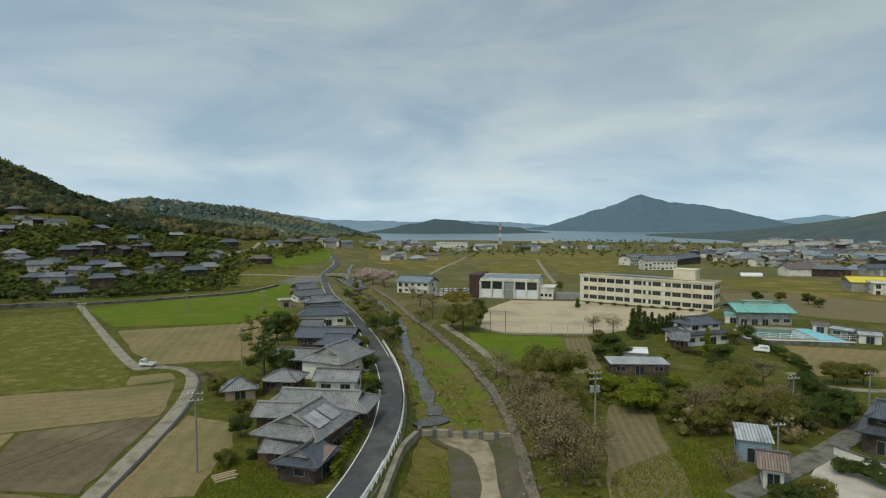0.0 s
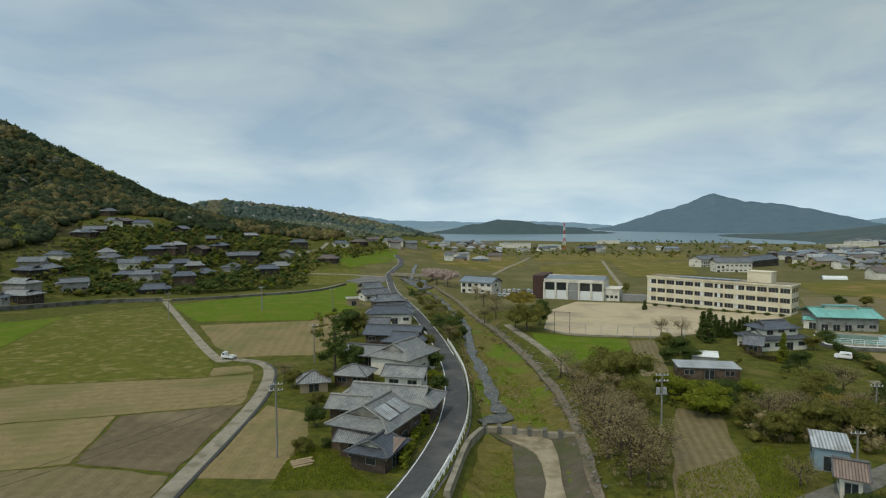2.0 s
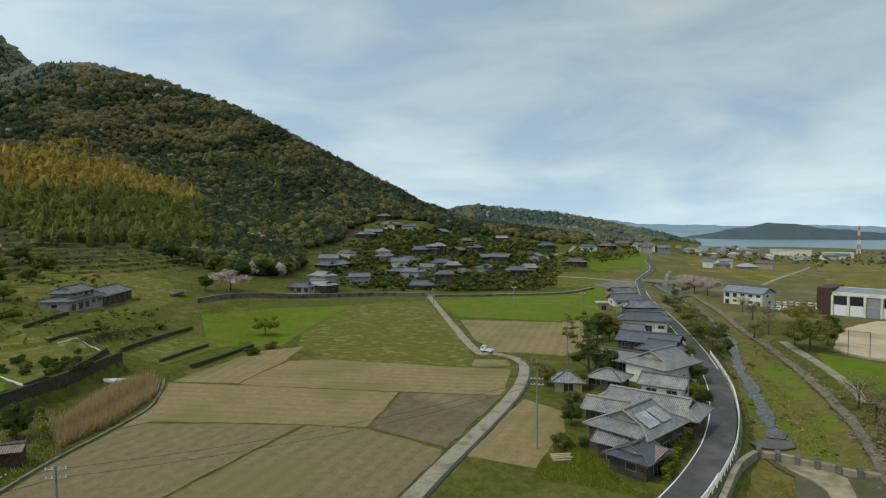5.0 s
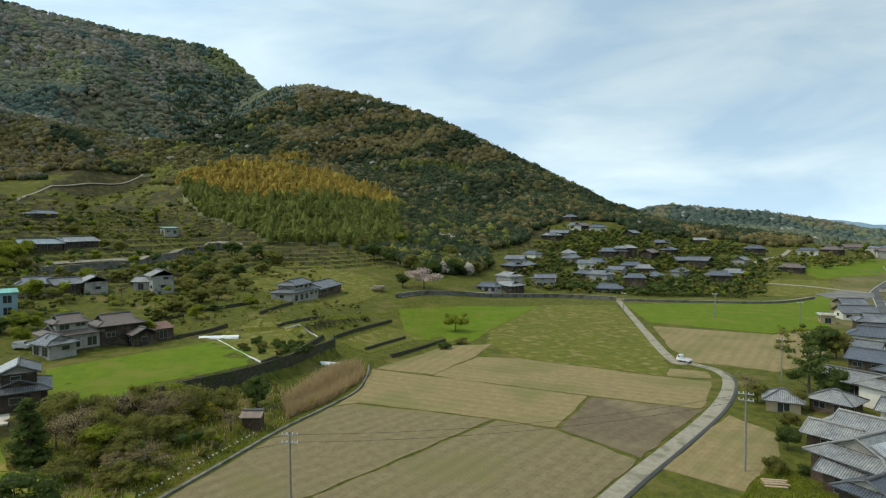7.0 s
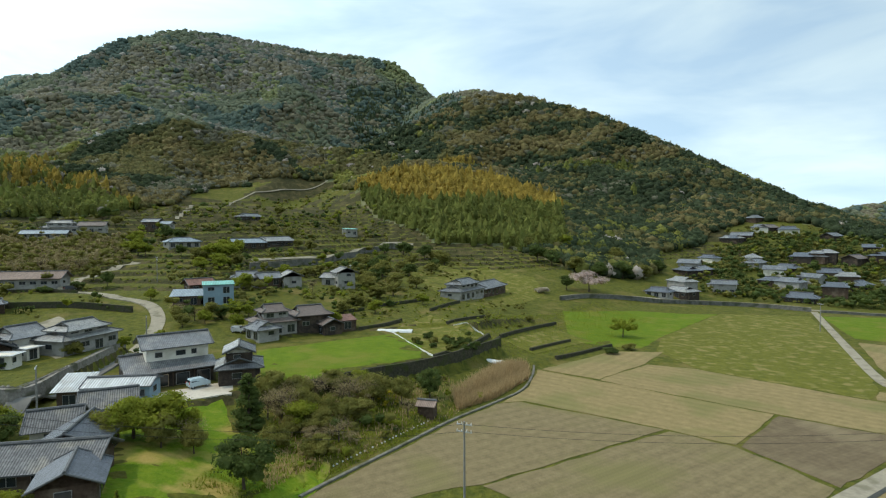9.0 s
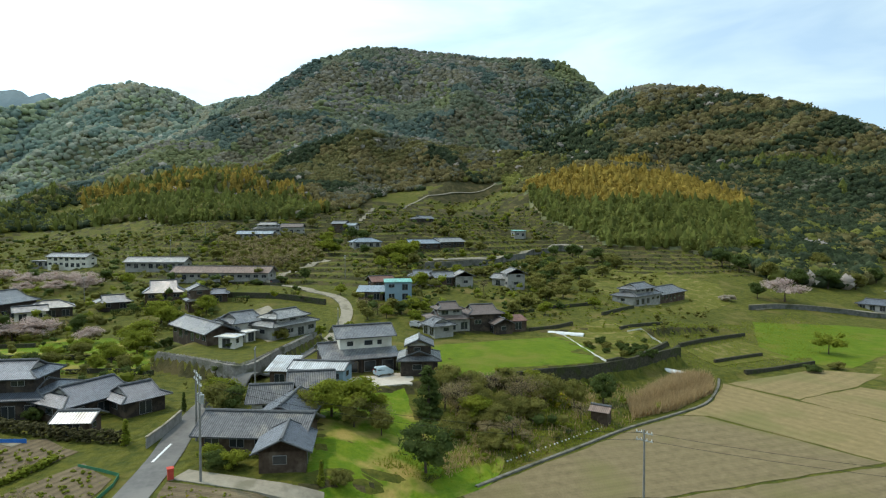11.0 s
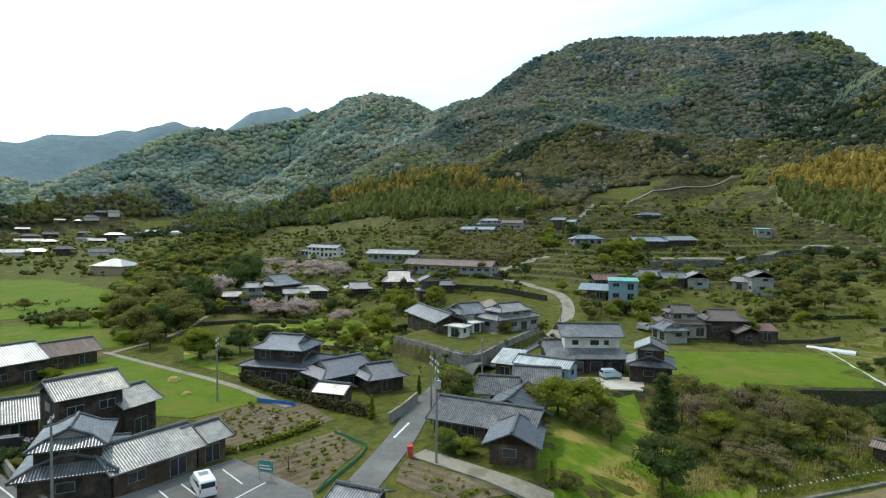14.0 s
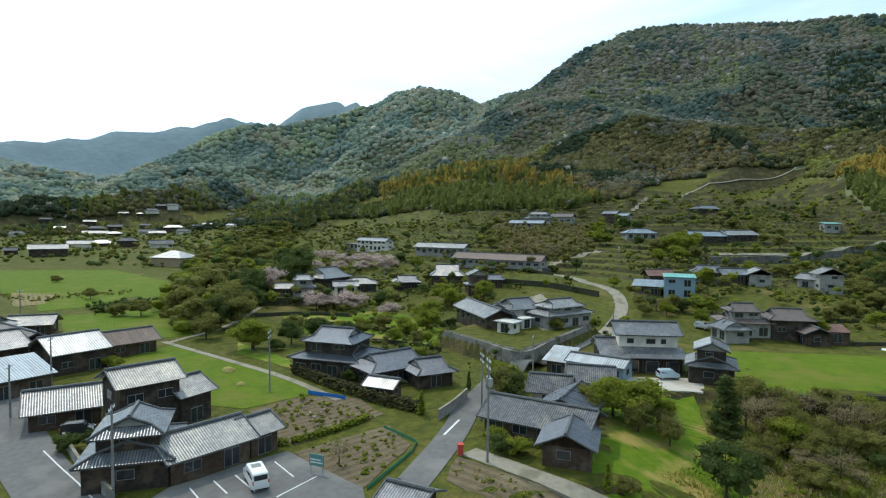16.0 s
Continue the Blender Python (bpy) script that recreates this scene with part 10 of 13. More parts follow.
def far_town(n, seed):
    """Small houses of the town on the plain before the bay, in loose rows."""
    rnd = random.Random(seed)
    taken = [(o.location.x, o.location.y) for o in scene.objects if o.type == "EMPTY" and o.name.startswith(("house", "shed", "factory", "warehouse"))]
    looks = ((TILE_MATT, "grey-tiled", WALL_WHITE, "off-white"), (TILE_MATT, "dark grey-tiled", WALL_DARK, "dark timber"), (TILE_BLUE, "slate-roofed", WALL_WHITE, "off-white"), (METAL_BLUE, "metal-roofed", WALL_TAN, "tan mortar"))
    while n:
        t = rnd.random() ** 0.8
        x, y = 285 + 330 * t + rnd.uniform(-70, 70), 520 + 420 * t + rnd.uniform(-90, 150)
        if any(math.hypot(x - a, y - b) < 17 for a, b in taken):
            continue
        taken.append((x, y))
        roof, rl, wall, wl = looks[rnd.randrange(4)]
        w = rnd.uniform(9, 16)
        house(round(x, 1), round(y, 1), rnd.choice((-28, 62)) + rnd.uniform(-8, 8), w, w * 0.62, rnd.choice((3.2, 5.2, 5.6)), rnd.choice(("gable", "hip", "irimoya")), roof, wall, rl + " house, " + wl + ", in the town on the plain", detail=0)
        n -= 1


far_town(46, 5)


HOUSE_SPOTS = [tuple(o.location[:2]) for o in scene.objects if o.name.startswith(("house", "shed")) and o.type == "EMPTY"]
forest()


# ---- single trees, shrubs and hedges ----
TREES = {}


def crown_mesh(kind, rnd):
    """Crown of a tree 1 m high: boughs of leaves round the limb ends, with gaps. Returns the mesh and the bough centres."""
    lobes = []
    if kind in ("conifer", "cypress"):
        wide = 0.26 if kind == "conifer" else 0.14
        for k in range(26):
            h = 0.06 + 0.9 * k / 26
            for i in range(3):
                a = rnd.uniform(0, 6.283)
                r = wide * (1.03 - h) ** 0.85 * rnd.uniform(0.35, 0.85)
                lobes.append((r * math.cos(a), r * math.sin(a), h, (0.05 + 0.07 * (1 - h)) * (1 if kind == "conifer" else 0.75)))
        per, leaf, flat, core = 28, 0.026, 0.7, 0.6
    elif kind == "pine":
        for k in range(16):
            a, q = rnd.uniform(0, 6.283), rnd.uniform(0.08, 0.34)
            lobes.append((q * math.cos(a), q * math.sin(a), 0.34 + 0.58 * k / 15 - q * 0.25, rnd.uniform(0.10, 0.17)))
        per, leaf, flat, core = 70, 0.036, 0.45, 0.55
    else:
        wide, low, tall = {"shrub": (0.46, 0.36, 0.34), "cherry": (0.5, 0.55, 0.32), "spreading": (0.52, 0.55, 0.34)}.get(kind, (0.34, 0.54, 0.40))
        for k in range(20):
            a, q = 2.4 * k + rnd.uniform(-0.4, 0.4), math.sqrt((k + 0.5) / 20)
            lobes.append((q * wide * math.cos(a), q * wide * math.sin(a), low + tall * rnd.uniform(-0.75, 0.85) * (1.15 - 0.6 * q), rnd.uniform(0.14, 0.22)))
        per, leaf, flat, core = {"bare": (60, 0.020, 0.85, 0.0), "cherry": (105, 0.031, 0.75, 0.5), "shrub": (100, 0.042, 0.85, 0.7)}.get(kind, (115, 0.035, 0.85, 0.62))
    c = np.array(lobes)
    v, f = leaf_cloud(c[:, :3], c[:, 3], per, leaf, rnd.randint(0, 9999), flat, 0.45 if kind == "bare" else 0.65)
    vs, fs, base = [v], [f], len(v)
    if core:
        v0, f0 = lump(1, rnd.randint(0, 99), flat, 0.25)
        for x, y, z, r in lobes:
            vs.append(v0 * r * core + (x, y, z))
            fs.append(f0 + base)
            base += len(v0)
    return mesh_from("crown", np.concatenate(vs), np.concatenate(fs), None), lobes


def tree(x, y, h, kind, leaf, label, seed=0, wide=1.0, sink=0.0):
    key = (kind, leaf.name, seed % 2, label)
    at = Matrix.LocRotScale((x, y, height(x, y) - sink), Euler((0, 0, (x * 7 + y * 3) % 6.283)), (h * wide, h * wide, h))
    if key in TREES:
        ob = TREES[key]
        return copy_thing(ob, at @ Matrix.Diagonal((1 / ob.scale[0], 1 / ob.scale[1], 1 / ob.scale[2], 1)))
    rnd = random.Random(len(kind) * 31 + (seed % 2) * 7)
    o = thing("shrub" if kind == "shrub" else "tree", at, label, "shrub" if kind == "shrub" else "tree", "trees and shrubs")
    me, balls = crown_mesh(kind, rnd)
    me.materials.append(leaf)
    top = 0.9 if kind in ("conifer", "cypress", "pine") else 0.5
    if kind != "shrub":
        part("trunk", tube((0, 0, -0.06), (0.015, 0.01, top), 0.028, 0.012, 7), BARK, o)
    for k in range(0 if kind == "shrub" else 2):
        b = balls[(k * 29) % len(balls)]
        z0 = -0.02 if kind == "shrub" else min(b[2] * 0.6, 0.45)
        part("limb", tube((0, 0, z0), (b[0] * 0.9, b[1] * 0.9, b[2]), 0.014, 0.005, 5), BARK, o)
    if kind in ("bare", "cherry"):
        bm = bmesh.new()
        for k in range(90):
            b = balls[k % len(balls)]
            a = Vector((b[0] * 0.4, b[1] * 0.4, 0.3 + b[2] * 0.3))
            e = Vector((b[0] + rnd.gauss(0, 0.09), b[1] + rnd.gauss(0, 0.09), b[2] + rnd.gauss(0.03, 0.08)))
            tube_into(bm, a.lerp(e, rnd.uniform(0, 0.5)), e, 0.006, 0.002, 3)
        tagged(part("twig_spray", bm, BARK, o), kind="stuff")
    part("crown", me, None, o)
    TREES[key] = o
    return o


def bushes(name, label, leaf, poly, spacing, size, seed, tall=0.8, lobes=7, thin=0.0):
    """Uneven thicket over an area: each bush a cluster of leaf clumps. One mesh."""
    rng = np.random.default_rng(seed)
    xs, ys = [p[0] for p in poly], [p[1] for p in poly]
    spacing *= 1.22 if size < 1.4 else 0.95 if thin < -0.4 else 1.25
    gx, gy = np.meshgrid(np.arange(min(xs), max(xs), spacing), np.arange(min(ys), max(ys), spacing))
    x = gx.ravel() + rng.uniform(-0.5, 0.5, gx.size) * spacing
    y = gy.ravel() + rng.uniform(-0.5, 0.5, gx.size) * spacing
    if size >= 1.4:  # larger growth stands in clumps, with open grass between
        ok = inside(x, y, poly) & (waves(x, y, 24, 41) > thin * 0.6 - 0.28 + rng.uniform(-0.25, 0.25, len(x)))
    else:
        ok = inside(x, y, poly) & (waves(x, y, 16, seed) > thin - 1 + rng.uniform(-0.3, 0.3, len(x)))
    for hx, hy in HOUSE_SPOTS:
        ok &= np.hypot(x - hx, y - hy) > 6.5
    ok &= clear_of_ways(x, y)
    x, y = x[ok], y[ok]
    if not len(x):
        return None
    s = size * rng.uniform(0.45, 1.3, len(x)) ** 1.2
    z = ground(x, y)
    n = max(2, lobes // 3)
    close = size >= 0.7 and math.hypot(float(x.mean()), float(y.mean())) < 165
    px = np.repeat(x, n) + rng.normal(0, 0.45, len(x) * n) * np.repeat(s, n)
    py = np.repeat(y, n) + rng.normal(0, 0.45, len(x) * n) * np.repeat(s, n)
    pz = np.repeat(z, n) + np.abs(rng.normal(0.25, 0.4, len(x) * n)) * np.repeat(s, n) * tall
    cs = np.repeat(s, n) * rng.uniform(0.4, 0.7, len(x) * n)
    return scatter(name, label, "shrubs", leaf, [lump(1, k, 0.8, 0.3) for k in range(4)], np.stack([px, py, pz], -1), cs * 0.8, cs * 0.62, **({"leaves": 26, "leaf": 0.3, "core": 0.35} if leaf is LEAF["bare"] else {"leaves": 30, "leaf": 0.26, "core": 0.8} if close else {"leaves": 11, "leaf": 0.42 if size > 0.7 else 0.5}))


def hedge(label, pts, w, h, seed=1, leaf=None):
    """A clipped hedge: rounded box of leaf clumps along a line."""
    line = smooth_line(pts, 0.55)
    rng = np.random.default_rng(seed)
    p, s = [], []
    for i, q in enumerate(line):
        n = sides(line, i)
        z = height(q.x, q.y)
        for k in range(11):
            a, b = rng.uniform(-0.5, 0.5), rng.uniform(0.0, 1.0) ** 0.7
            p.append((q.x + n.x * a * w, q.y + n.y * a * w, z + b * (h - 0.2)))
            s.append(rng.uniform(0.2, 0.3))
    s = np.array(s)
    ob = scatter("hedge", label, "hedge", leaf or HEDGE, [lump(1, k, 0.9, 0.3) for k in range(4)], np.array(p), s, s * 0.8, sink=0.3, leaves=8, leaf=0.45)
    return ob


def reeds(name, label, poly, n, tall, material, seed):
    """Dry upright blades in tufts."""
    rng = np.random.default_rng(seed)
    xs, ys = [p[0] for p in poly], [p[1] for p in poly]
    x, y = rng.uniform(min(xs), max(xs), n * 3), rng.uniform(min(ys), max(ys), n * 3)
    ok = inside(x, y, poly)
    x, y = x[ok][:n], y[ok][:n]
    z = ground(x, y)
    h = tall * rng.uniform(0.6, 1.15, len(x))
    a = rng.uniform(0, 6.283, len(x))
    lx, ly = rng.normal(0, 0.25, len(x)) * h, rng.normal(0, 0.25, len(x)) * h
    w = 0.09
    v = np.stack([np.stack([x - w * np.cos(a), y - w * np.sin(a), z], -1), np.stack([x + w * np.cos(a), y + w * np.sin(a), z], -1), np.stack([x + lx, y + ly, z + h], -1)], 1).reshape(-1, 3)
    f = np.arange(len(v)).reshape(-1, 3)
    return tagged(new(name, mesh_from(name, v, f, material)), label, "reeds", kind="stuff")


def terrace_weeds():
    """Rank growth along the risers of the terraces, as one mesh for each leaf colour."""
    rng = np.random.default_rng(17)
    n = 110000
    az, r = np.radians(rng.uniform(40, 146, n)), 130 + 300 * np.sqrt(rng.uniform(0, 1, n))
    x, y = -r * np.sin(az), r * np.cos(az)
    z = ground(x, y)
    slope = np.hypot(ground(x + 0.7, y) - ground(x - 0.7, y), ground(x, y + 0.7) - ground(x, y - 0.7)) / 1.4
    ok = (slope > 0.42) & (z > 5) & (z < 75) & ~wooded(x, y, z) & clear_of_ways(x, y)
    for hx, hy in HOUSE_SPOTS:
        ok &= np.hypot(x - hx, y - hy) > 8
    x, y, z = x[ok][:7500], y[ok][:7500], z[ok][:7500]
    u = rng.uniform(0, 1, len(x))
    for leaf, label, lo, hi in (("dark", "dark weeds on the terrace risers", 0, 0.55), ("olive", "olive weeds on the terrace risers", 0.55, 0.85), ("fresh", "green weeds on the terrace risers", 0.85, 1.0)):
        i = (u >= lo) & (u < hi)
        s = rng.uniform(0.25, 0.5, i.sum())
        scatter("terrace_weeds", label, "shrubs", LEAF[leaf], [lump(1, k, 0.8, 0.3) for k in range(4)], np.stack([x[i], y[i], z[i]], -1), s, s * 0.6, sink=0.35, leaves=3, leaf=0.6)


terrace_weeds()
tree(-87.6, 3.3, 8.5, "conifer", LEAF["dark"], "dark pointed evergreen conifer tree", 0, wide=1.3)
tree(-70.4, 0.3, 6.5, "round", LEAF["dark"], "dark evergreen broadleaf tree", 1, wide=1.2)
tree(-63.1, -12.1, 3.0, "cypress", LEAF["fresh"], "pointed yellow-green garden conifer", 1)
tree(-64.0, -10.0, 2.4, "shrub", LEAF["olive"], "rounded olive garden shrub", 0)
tree(-103.8, -78.9, 6.0, "round", LEAF["fresh"], "fresh yellow-green broadleaf spring tree", 0, wide=1.2)
tree(-133.4, -52.3, 6.0, "round", LEAF["fresh"], "fresh yellow-green broadleaf spring tree", 0, wide=1.3)
tree(-169.1, -55.3, 6.5, "round", LEAF["fresh"], "fresh yellow-green broadleaf spring tree", 0, wide=1.3)
tree(-280.6, -13.9, 8.0, "round", LEAF["fresh"], "fresh yellow-green broadleaf spring tree", 0)
tree(-240.7, 15.0, 7.0, "round", LEAF["fresh"], "fresh yellow-green broadleaf spring tree", 0, wide=1.3)
tree(-235.9, 7.5, 6.0, "round", LEAF["fresh"], "fresh yellow-green broadleaf spring tree", 0, wide=1.2)
tree(-240.5, 20.9, 6.0, "round", LEAF["olive"], "olive-brown broadleaf tree in spring leaf", 1)
tree(-167.6, -116.4, 7.0, "cherry", BLOSSOM, "flowering pale pink cherry tree", 0)
tree(-153.6, -86.0, 5.0, "cherry", BLOSSOM, "flowering pale pink cherry tree", 1, wide=1.5)
tree(-153.9, -91.4, 4.5, "cherry", BLOSSOM, "flowering pale pink cherry tree", 1, wide=1.3)
tree(-157.0, -81.5, 4.5, "cherry", BLOSSOM, "flowering pale pink cherry tree", 1, wide=1.3)
tree(-242.7, -126.4, 5.0, "cherry", BLOSSOM, "flowering pale pink cherry tree", 1, wide=1.5)
tree(-236.8, -113.0, 5.0, "cherry", BLOSSOM, "flowering pale pink cherry tree", 1, wide=1.5)
tree(-229.2, -99.7, 5.5, "cherry", BLOSSOM, "flowering pale pink cherry tree", 0, wide=1.2)
tree(-250.2, -141.5, 5.0, "cherry", BLOSSOM, "flowering pale pink cherry tree", 1, wide=1.3)
tree(-150.1, -67.7, 4.0, "cherry", BLOSSOM, "flowering pale pink cherry tree", 0)
tree(-130.4, -117.9, 9.0, "round", LEAF["olive"], "olive-brown broadleaf tree in spring leaf", 1)
tree(-118.7, -103.6, 9.0, "round", LEAF["olive"], "olive-brown broadleaf tree in spring leaf", 0, wide=1.1)
tree(-122.1, -100.0, 9.0, "round", LEAF["dark"], "dark evergreen broadleaf tree", 0)
tree(-132.7, -102.7, 10.0, "round", LEAF["olive"], "olive-brown broadleaf tree in spring leaf", 1)
tree(-162.5, -133.6, 10.0, "round", LEAF["olive"], "olive-brown broadleaf tree in spring leaf", 1, wide=1.1)
tree(-170.6, -126.8, 10.0, "round", LEAF["dark"], "dark evergreen broadleaf tree", 1, wide=1.1)
tree(-144.4, -114.4, 9.0, "round", LEAF["olive"], "olive-brown broadleaf tree in spring leaf", 1, wide=1.1)
tree(-147.5, -128.0, 8.0, "bare", LEAF["bare"], "bare grey-brown tree with budding twigs", 0, wide=1.1)
tree(-111.1, -95.5, 6.0, "round", LEAF["olive"], "olive-brown broadleaf tree in spring leaf", 1, wide=1.2)
tree(-233.6, -141.1, 12.0, "round", LEAF["dark"], "dark evergreen broadleaf tree", 0)
tree(-252.2, -160.4, 11.0, "round", LEAF["dark"], "dark evergreen broadleaf tree", 0)
tree(-257.4, -188.8, 10.0, "round", LEAF["olive"], "olive-brown broadleaf tree in spring leaf", 1)
tree(-260.8, -178.1, 11.0, "round", LEAF["olive"], "olive-brown broadleaf tree in spring leaf", 1, wide=1.1)
tree(-218.2, -156.3, 9.0, "round", LEAF["fresh"], "fresh yellow-green broadleaf spring tree", 0)
tree(-233.9, -178.5, 9.0, "round", LEAF["olive"], "olive-brown broadleaf tree in spring leaf", 0, wide=1.1)
tree(-198.5, -158.2, 8.0, "round", LEAF["olive"], "olive-brown broadleaf tree in spring leaf", 1, wide=1.2)
tree(-84.9, -11.2, 6.0, "round", LEAF["fresh"], "fresh yellow-green broadleaf spring tree", 0, wide=1.1)
tree(-82.3, -14.5, 5.0, "round", LEAF["fresh"], "fresh yellow-green broadleaf spring tree", 0, wide=1.1)
tree(-81.4, -8.1, 4.5, "round", LEAF["olive"], "olive-brown broadleaf tree in spring leaf", 1)
tree(-84.5, -5.0, 4.5, "round", LEAF["fresh"], "fresh yellow-green broadleaf spring tree", 0)
tree(-80.0, -4.4, 4.0, "round", LEAF["olive"], "olive-brown broadleaf tree in spring leaf", 0)
tree(-87.2, -26.7, 5.5, "round", LEAF["olive"], "olive-brown broadleaf tree in spring leaf", 0, wide=1.2)
tree(-86.5, -25.3, 5.0, "round", LEAF["dark"], "dark evergreen broadleaf tree", 0)
tree(-77.3, -36.1, 3.5, "cypress", LEAF["fresh"], "pointed yellow-green garden conifer", 1, wide=1.2)
tree(-90.7, -32.6, 3.0, "cypress", LEAF["dark"], "narrow dark evergreen cypress tree", 0)
tree(-68.0, -23.5, 3.0, "shrub", LEAF["dark"], "rounded dark evergreen garden shrub", 0)
tree(-67.7, -21.8, 3.0, "shrub", LEAF["fresh"], "rounded fresh green garden shrub", 1)
tree(-69.5, -24.4, 3.0, "shrub", LEAF["fresh"], "rounded fresh green garden shrub", 1)
tree(-118.4, -73.0, 5.0, "round", LEAF["dark"], "dark evergreen broadleaf tree", 1, wide=1.2)
tree(-119.7, -79.2, 5.0, "round", LEAF["olive"], "olive-brown broadleaf tree in spring leaf", 1, wide=1.1)
tree(-121.5, -63.7, 4.0, "round", LEAF["olive"], "olive-brown broadleaf tree in spring leaf", 1, wide=1.2)
tree(-118.3, -54.6, 4.0, "round", LEAF["fresh"], "fresh yellow-green broadleaf spring tree", 0)
tree(-117.1, -49.2, 4.0, "round", LEAF["olive"], "olive-brown broadleaf tree in spring leaf", 0)
tree(-117.6, -65.9, 5.0, "round", LEAF["dark"], "dark evergreen broadleaf tree", 0)
tree(-106.0, -75.2, 3.0, "shrub", LEAF["dark"], "rounded dark evergreen garden shrub", 1)
tree(-130.8, -22.8, 3.5, "shrub", LEAF["olive"], "rounded olive garden shrub", 1)
tree(-139.7, -14.6, 3.0, "shrub", LEAF["fresh"], "rounded fresh green garden shrub", 1)
tree(-122.7, -31.4, 2.0, "shrub", LEAF["dark"], "rounded dark evergreen garden shrub", 0)
tree(-221.6, -21.9, 5.0, "round", LEAF["dark"], "dark evergreen broadleaf tree", 1)
tree(-233.2, -26.7, 5.0, "round", LEAF["olive"], "olive-brown broadleaf tree in spring leaf", 0, wide=1.2)
tree(-247.4, -36.8, 6.0, "bare", LEAF["bare"], "bare grey-brown tree with budding twigs", 1, wide=1.3)
tree(-251.0, -44.2, 7.0, "bare", LEAF["bare"], "bare grey-brown tree with budding twigs", 1, wide=1.3)
tree(-263.1, -53.4, 6.0, "bare", LEAF["bare"], "bare grey-brown tree with budding twigs", 0, wide=1.3)
tree(-250.6, -32.4, 7.0, "bare", LEAF["bare"], "bare grey-brown tree with budding twigs", 0, wide=1.2)
tree(-277.6, -63.8, 6.0, "round", LEAF["olive"], "olive-brown broadleaf tree in spring leaf", 1, wide=1.1)
tree(-203.3, 19.1, 5.0, "round", LEAF["fresh"], "fresh yellow-green broadleaf spring tree", 0)
tree(-159.6, -2.3, 4.0, "round", LEAF["olive"], "olive-brown broadleaf tree in spring leaf", 0, wide=1.2)
tree(-159.4, 3.0, 4.0, "round", LEAF["fresh"], "fresh yellow-green broadleaf spring tree", 1, wide=1.1)
tree(-162.7, 7.4, 4.0, "round", LEAF["dark"], "dark evergreen broadleaf tree", 1, wide=1.1)
tree(-168.5, -3.2, 4.0, "round", LEAF["olive"], "olive-brown broadleaf tree in spring leaf", 0)
tree(-152.5, 9.9, 4.0, "round", LEAF["fresh"], "fresh yellow-green broadleaf spring tree", 1, wide=1.1)
tree(-152.4, -7.4, 3.0, "shrub", LEAF["fresh"], "rounded fresh green garden shrub", 0)
tree(-587.3, 34.6, 8.0, "round", LEAF["dark"], "dark evergreen broadleaf tree", 1)
tree(-410.2, 6.1, 6.0, "round", LEAF["olive"], "olive-brown broadleaf tree in spring leaf", 1)
tree(-393.8, -33.2, 8.0, "round", LEAF["dark"], "dark evergreen broadleaf tree", 1)
tree(-367.8, -25.1, 6.0, "round", LEAF["olive"], "olive-brown broadleaf tree in spring leaf", 1, wide=1.2)
tree(-348.2, -73.6, 6.0, "round", LEAF["olive"], "olive-brown broadleaf tree in spring leaf", 1, wide=1.2)
tree(-273.4, 58.1, 6.0, "round", LEAF["olive"], "olive-brown broadleaf tree in spring leaf", 0, wide=1.2)
tree(-387.2, 105.1, 7.0, "conifer", LEAF["dark"], "dark pointed evergreen conifer tree", 1)
tree(-145.8, 32.7, 5.0, "round", LEAF["fresh"], "fresh yellow-green broadleaf spring tree", 0)
tree(-239.5, 72.6, 7.0, "round", LEAF["olive"], "olive-brown broadleaf tree in spring leaf", 0, wide=1.3)
tree(-228.3, 73.5, 6.0, "round", LEAF["dark"], "dark evergreen broadleaf tree", 0, wide=1.2)
tree(-212.1, 56.6, 5.0, "round", LEAF["olive"], "olive-brown broadleaf tree in spring leaf", 0, wide=1.2)
tree(-221.3, 48.0, 5.0, "round", LEAF["olive"], "olive-brown broadleaf tree in spring leaf", 0, wide=1.2)
tree(-191.5, 38.4, 4.0, "bare", LEAF["bare"], "bare grey-brown tree with budding twigs", 1)
tree(-198.1, 59.2, 6.0, "round", LEAF["olive"], "olive-brown broadleaf tree in spring leaf", 0, wide=1.4)
tree(-216.1, 71.9, 7.0, "round", LEAF["olive"], "olive-brown broadleaf tree in spring leaf", 0, wide=1.2)
tree(-167.8, 45.8, 4.0, "round", LEAF["olive"], "olive-brown broadleaf tree in spring leaf", 1, wide=1.3)
tree(-158.6, 48.2, 4.0, "round", LEAF["fresh"], "fresh yellow-green broadleaf spring tree", 1, wide=1.2)
tree(-90.8, 6.5, 5.0, "bare", LEAF["bare"], "bare grey-brown tree with budding twigs", 0, wide=1.2)
tree(-90.0, 8.5, 5.5, "bare", LEAF["bare"], "bare grey-brown tree with budding twigs", 1, wide=1.2)
tree(-91.4, 12.3, 5.0, "round", LEAF["olive"], "olive-brown broadleaf tree in spring leaf", 0, wide=1.1)
tree(-89.4, 15.1, 4.0, "round", LEAF["olive"], "olive-brown broadleaf tree in spring leaf", 0, wide=1.2)
tree(-94.1, 19.3, 4.0, "bare", LEAF["bare"], "bare grey-brown tree with budding twigs", 1, wide=1.3)
tree(-81.7, 5.9, 4.0, "shrub", LEAF["olive"], "rounded olive garden shrub", 1)
tree(-82.4, 11.6, 3.0, "shrub", LEAF["bare"], "bare brown leafless shrub", 1, wide=1.2)
tree(-93.8, 22.5, 5.0, "bare", LEAF["bare"], "bare grey-brown tree with budding twigs", 1, wide=1.2)
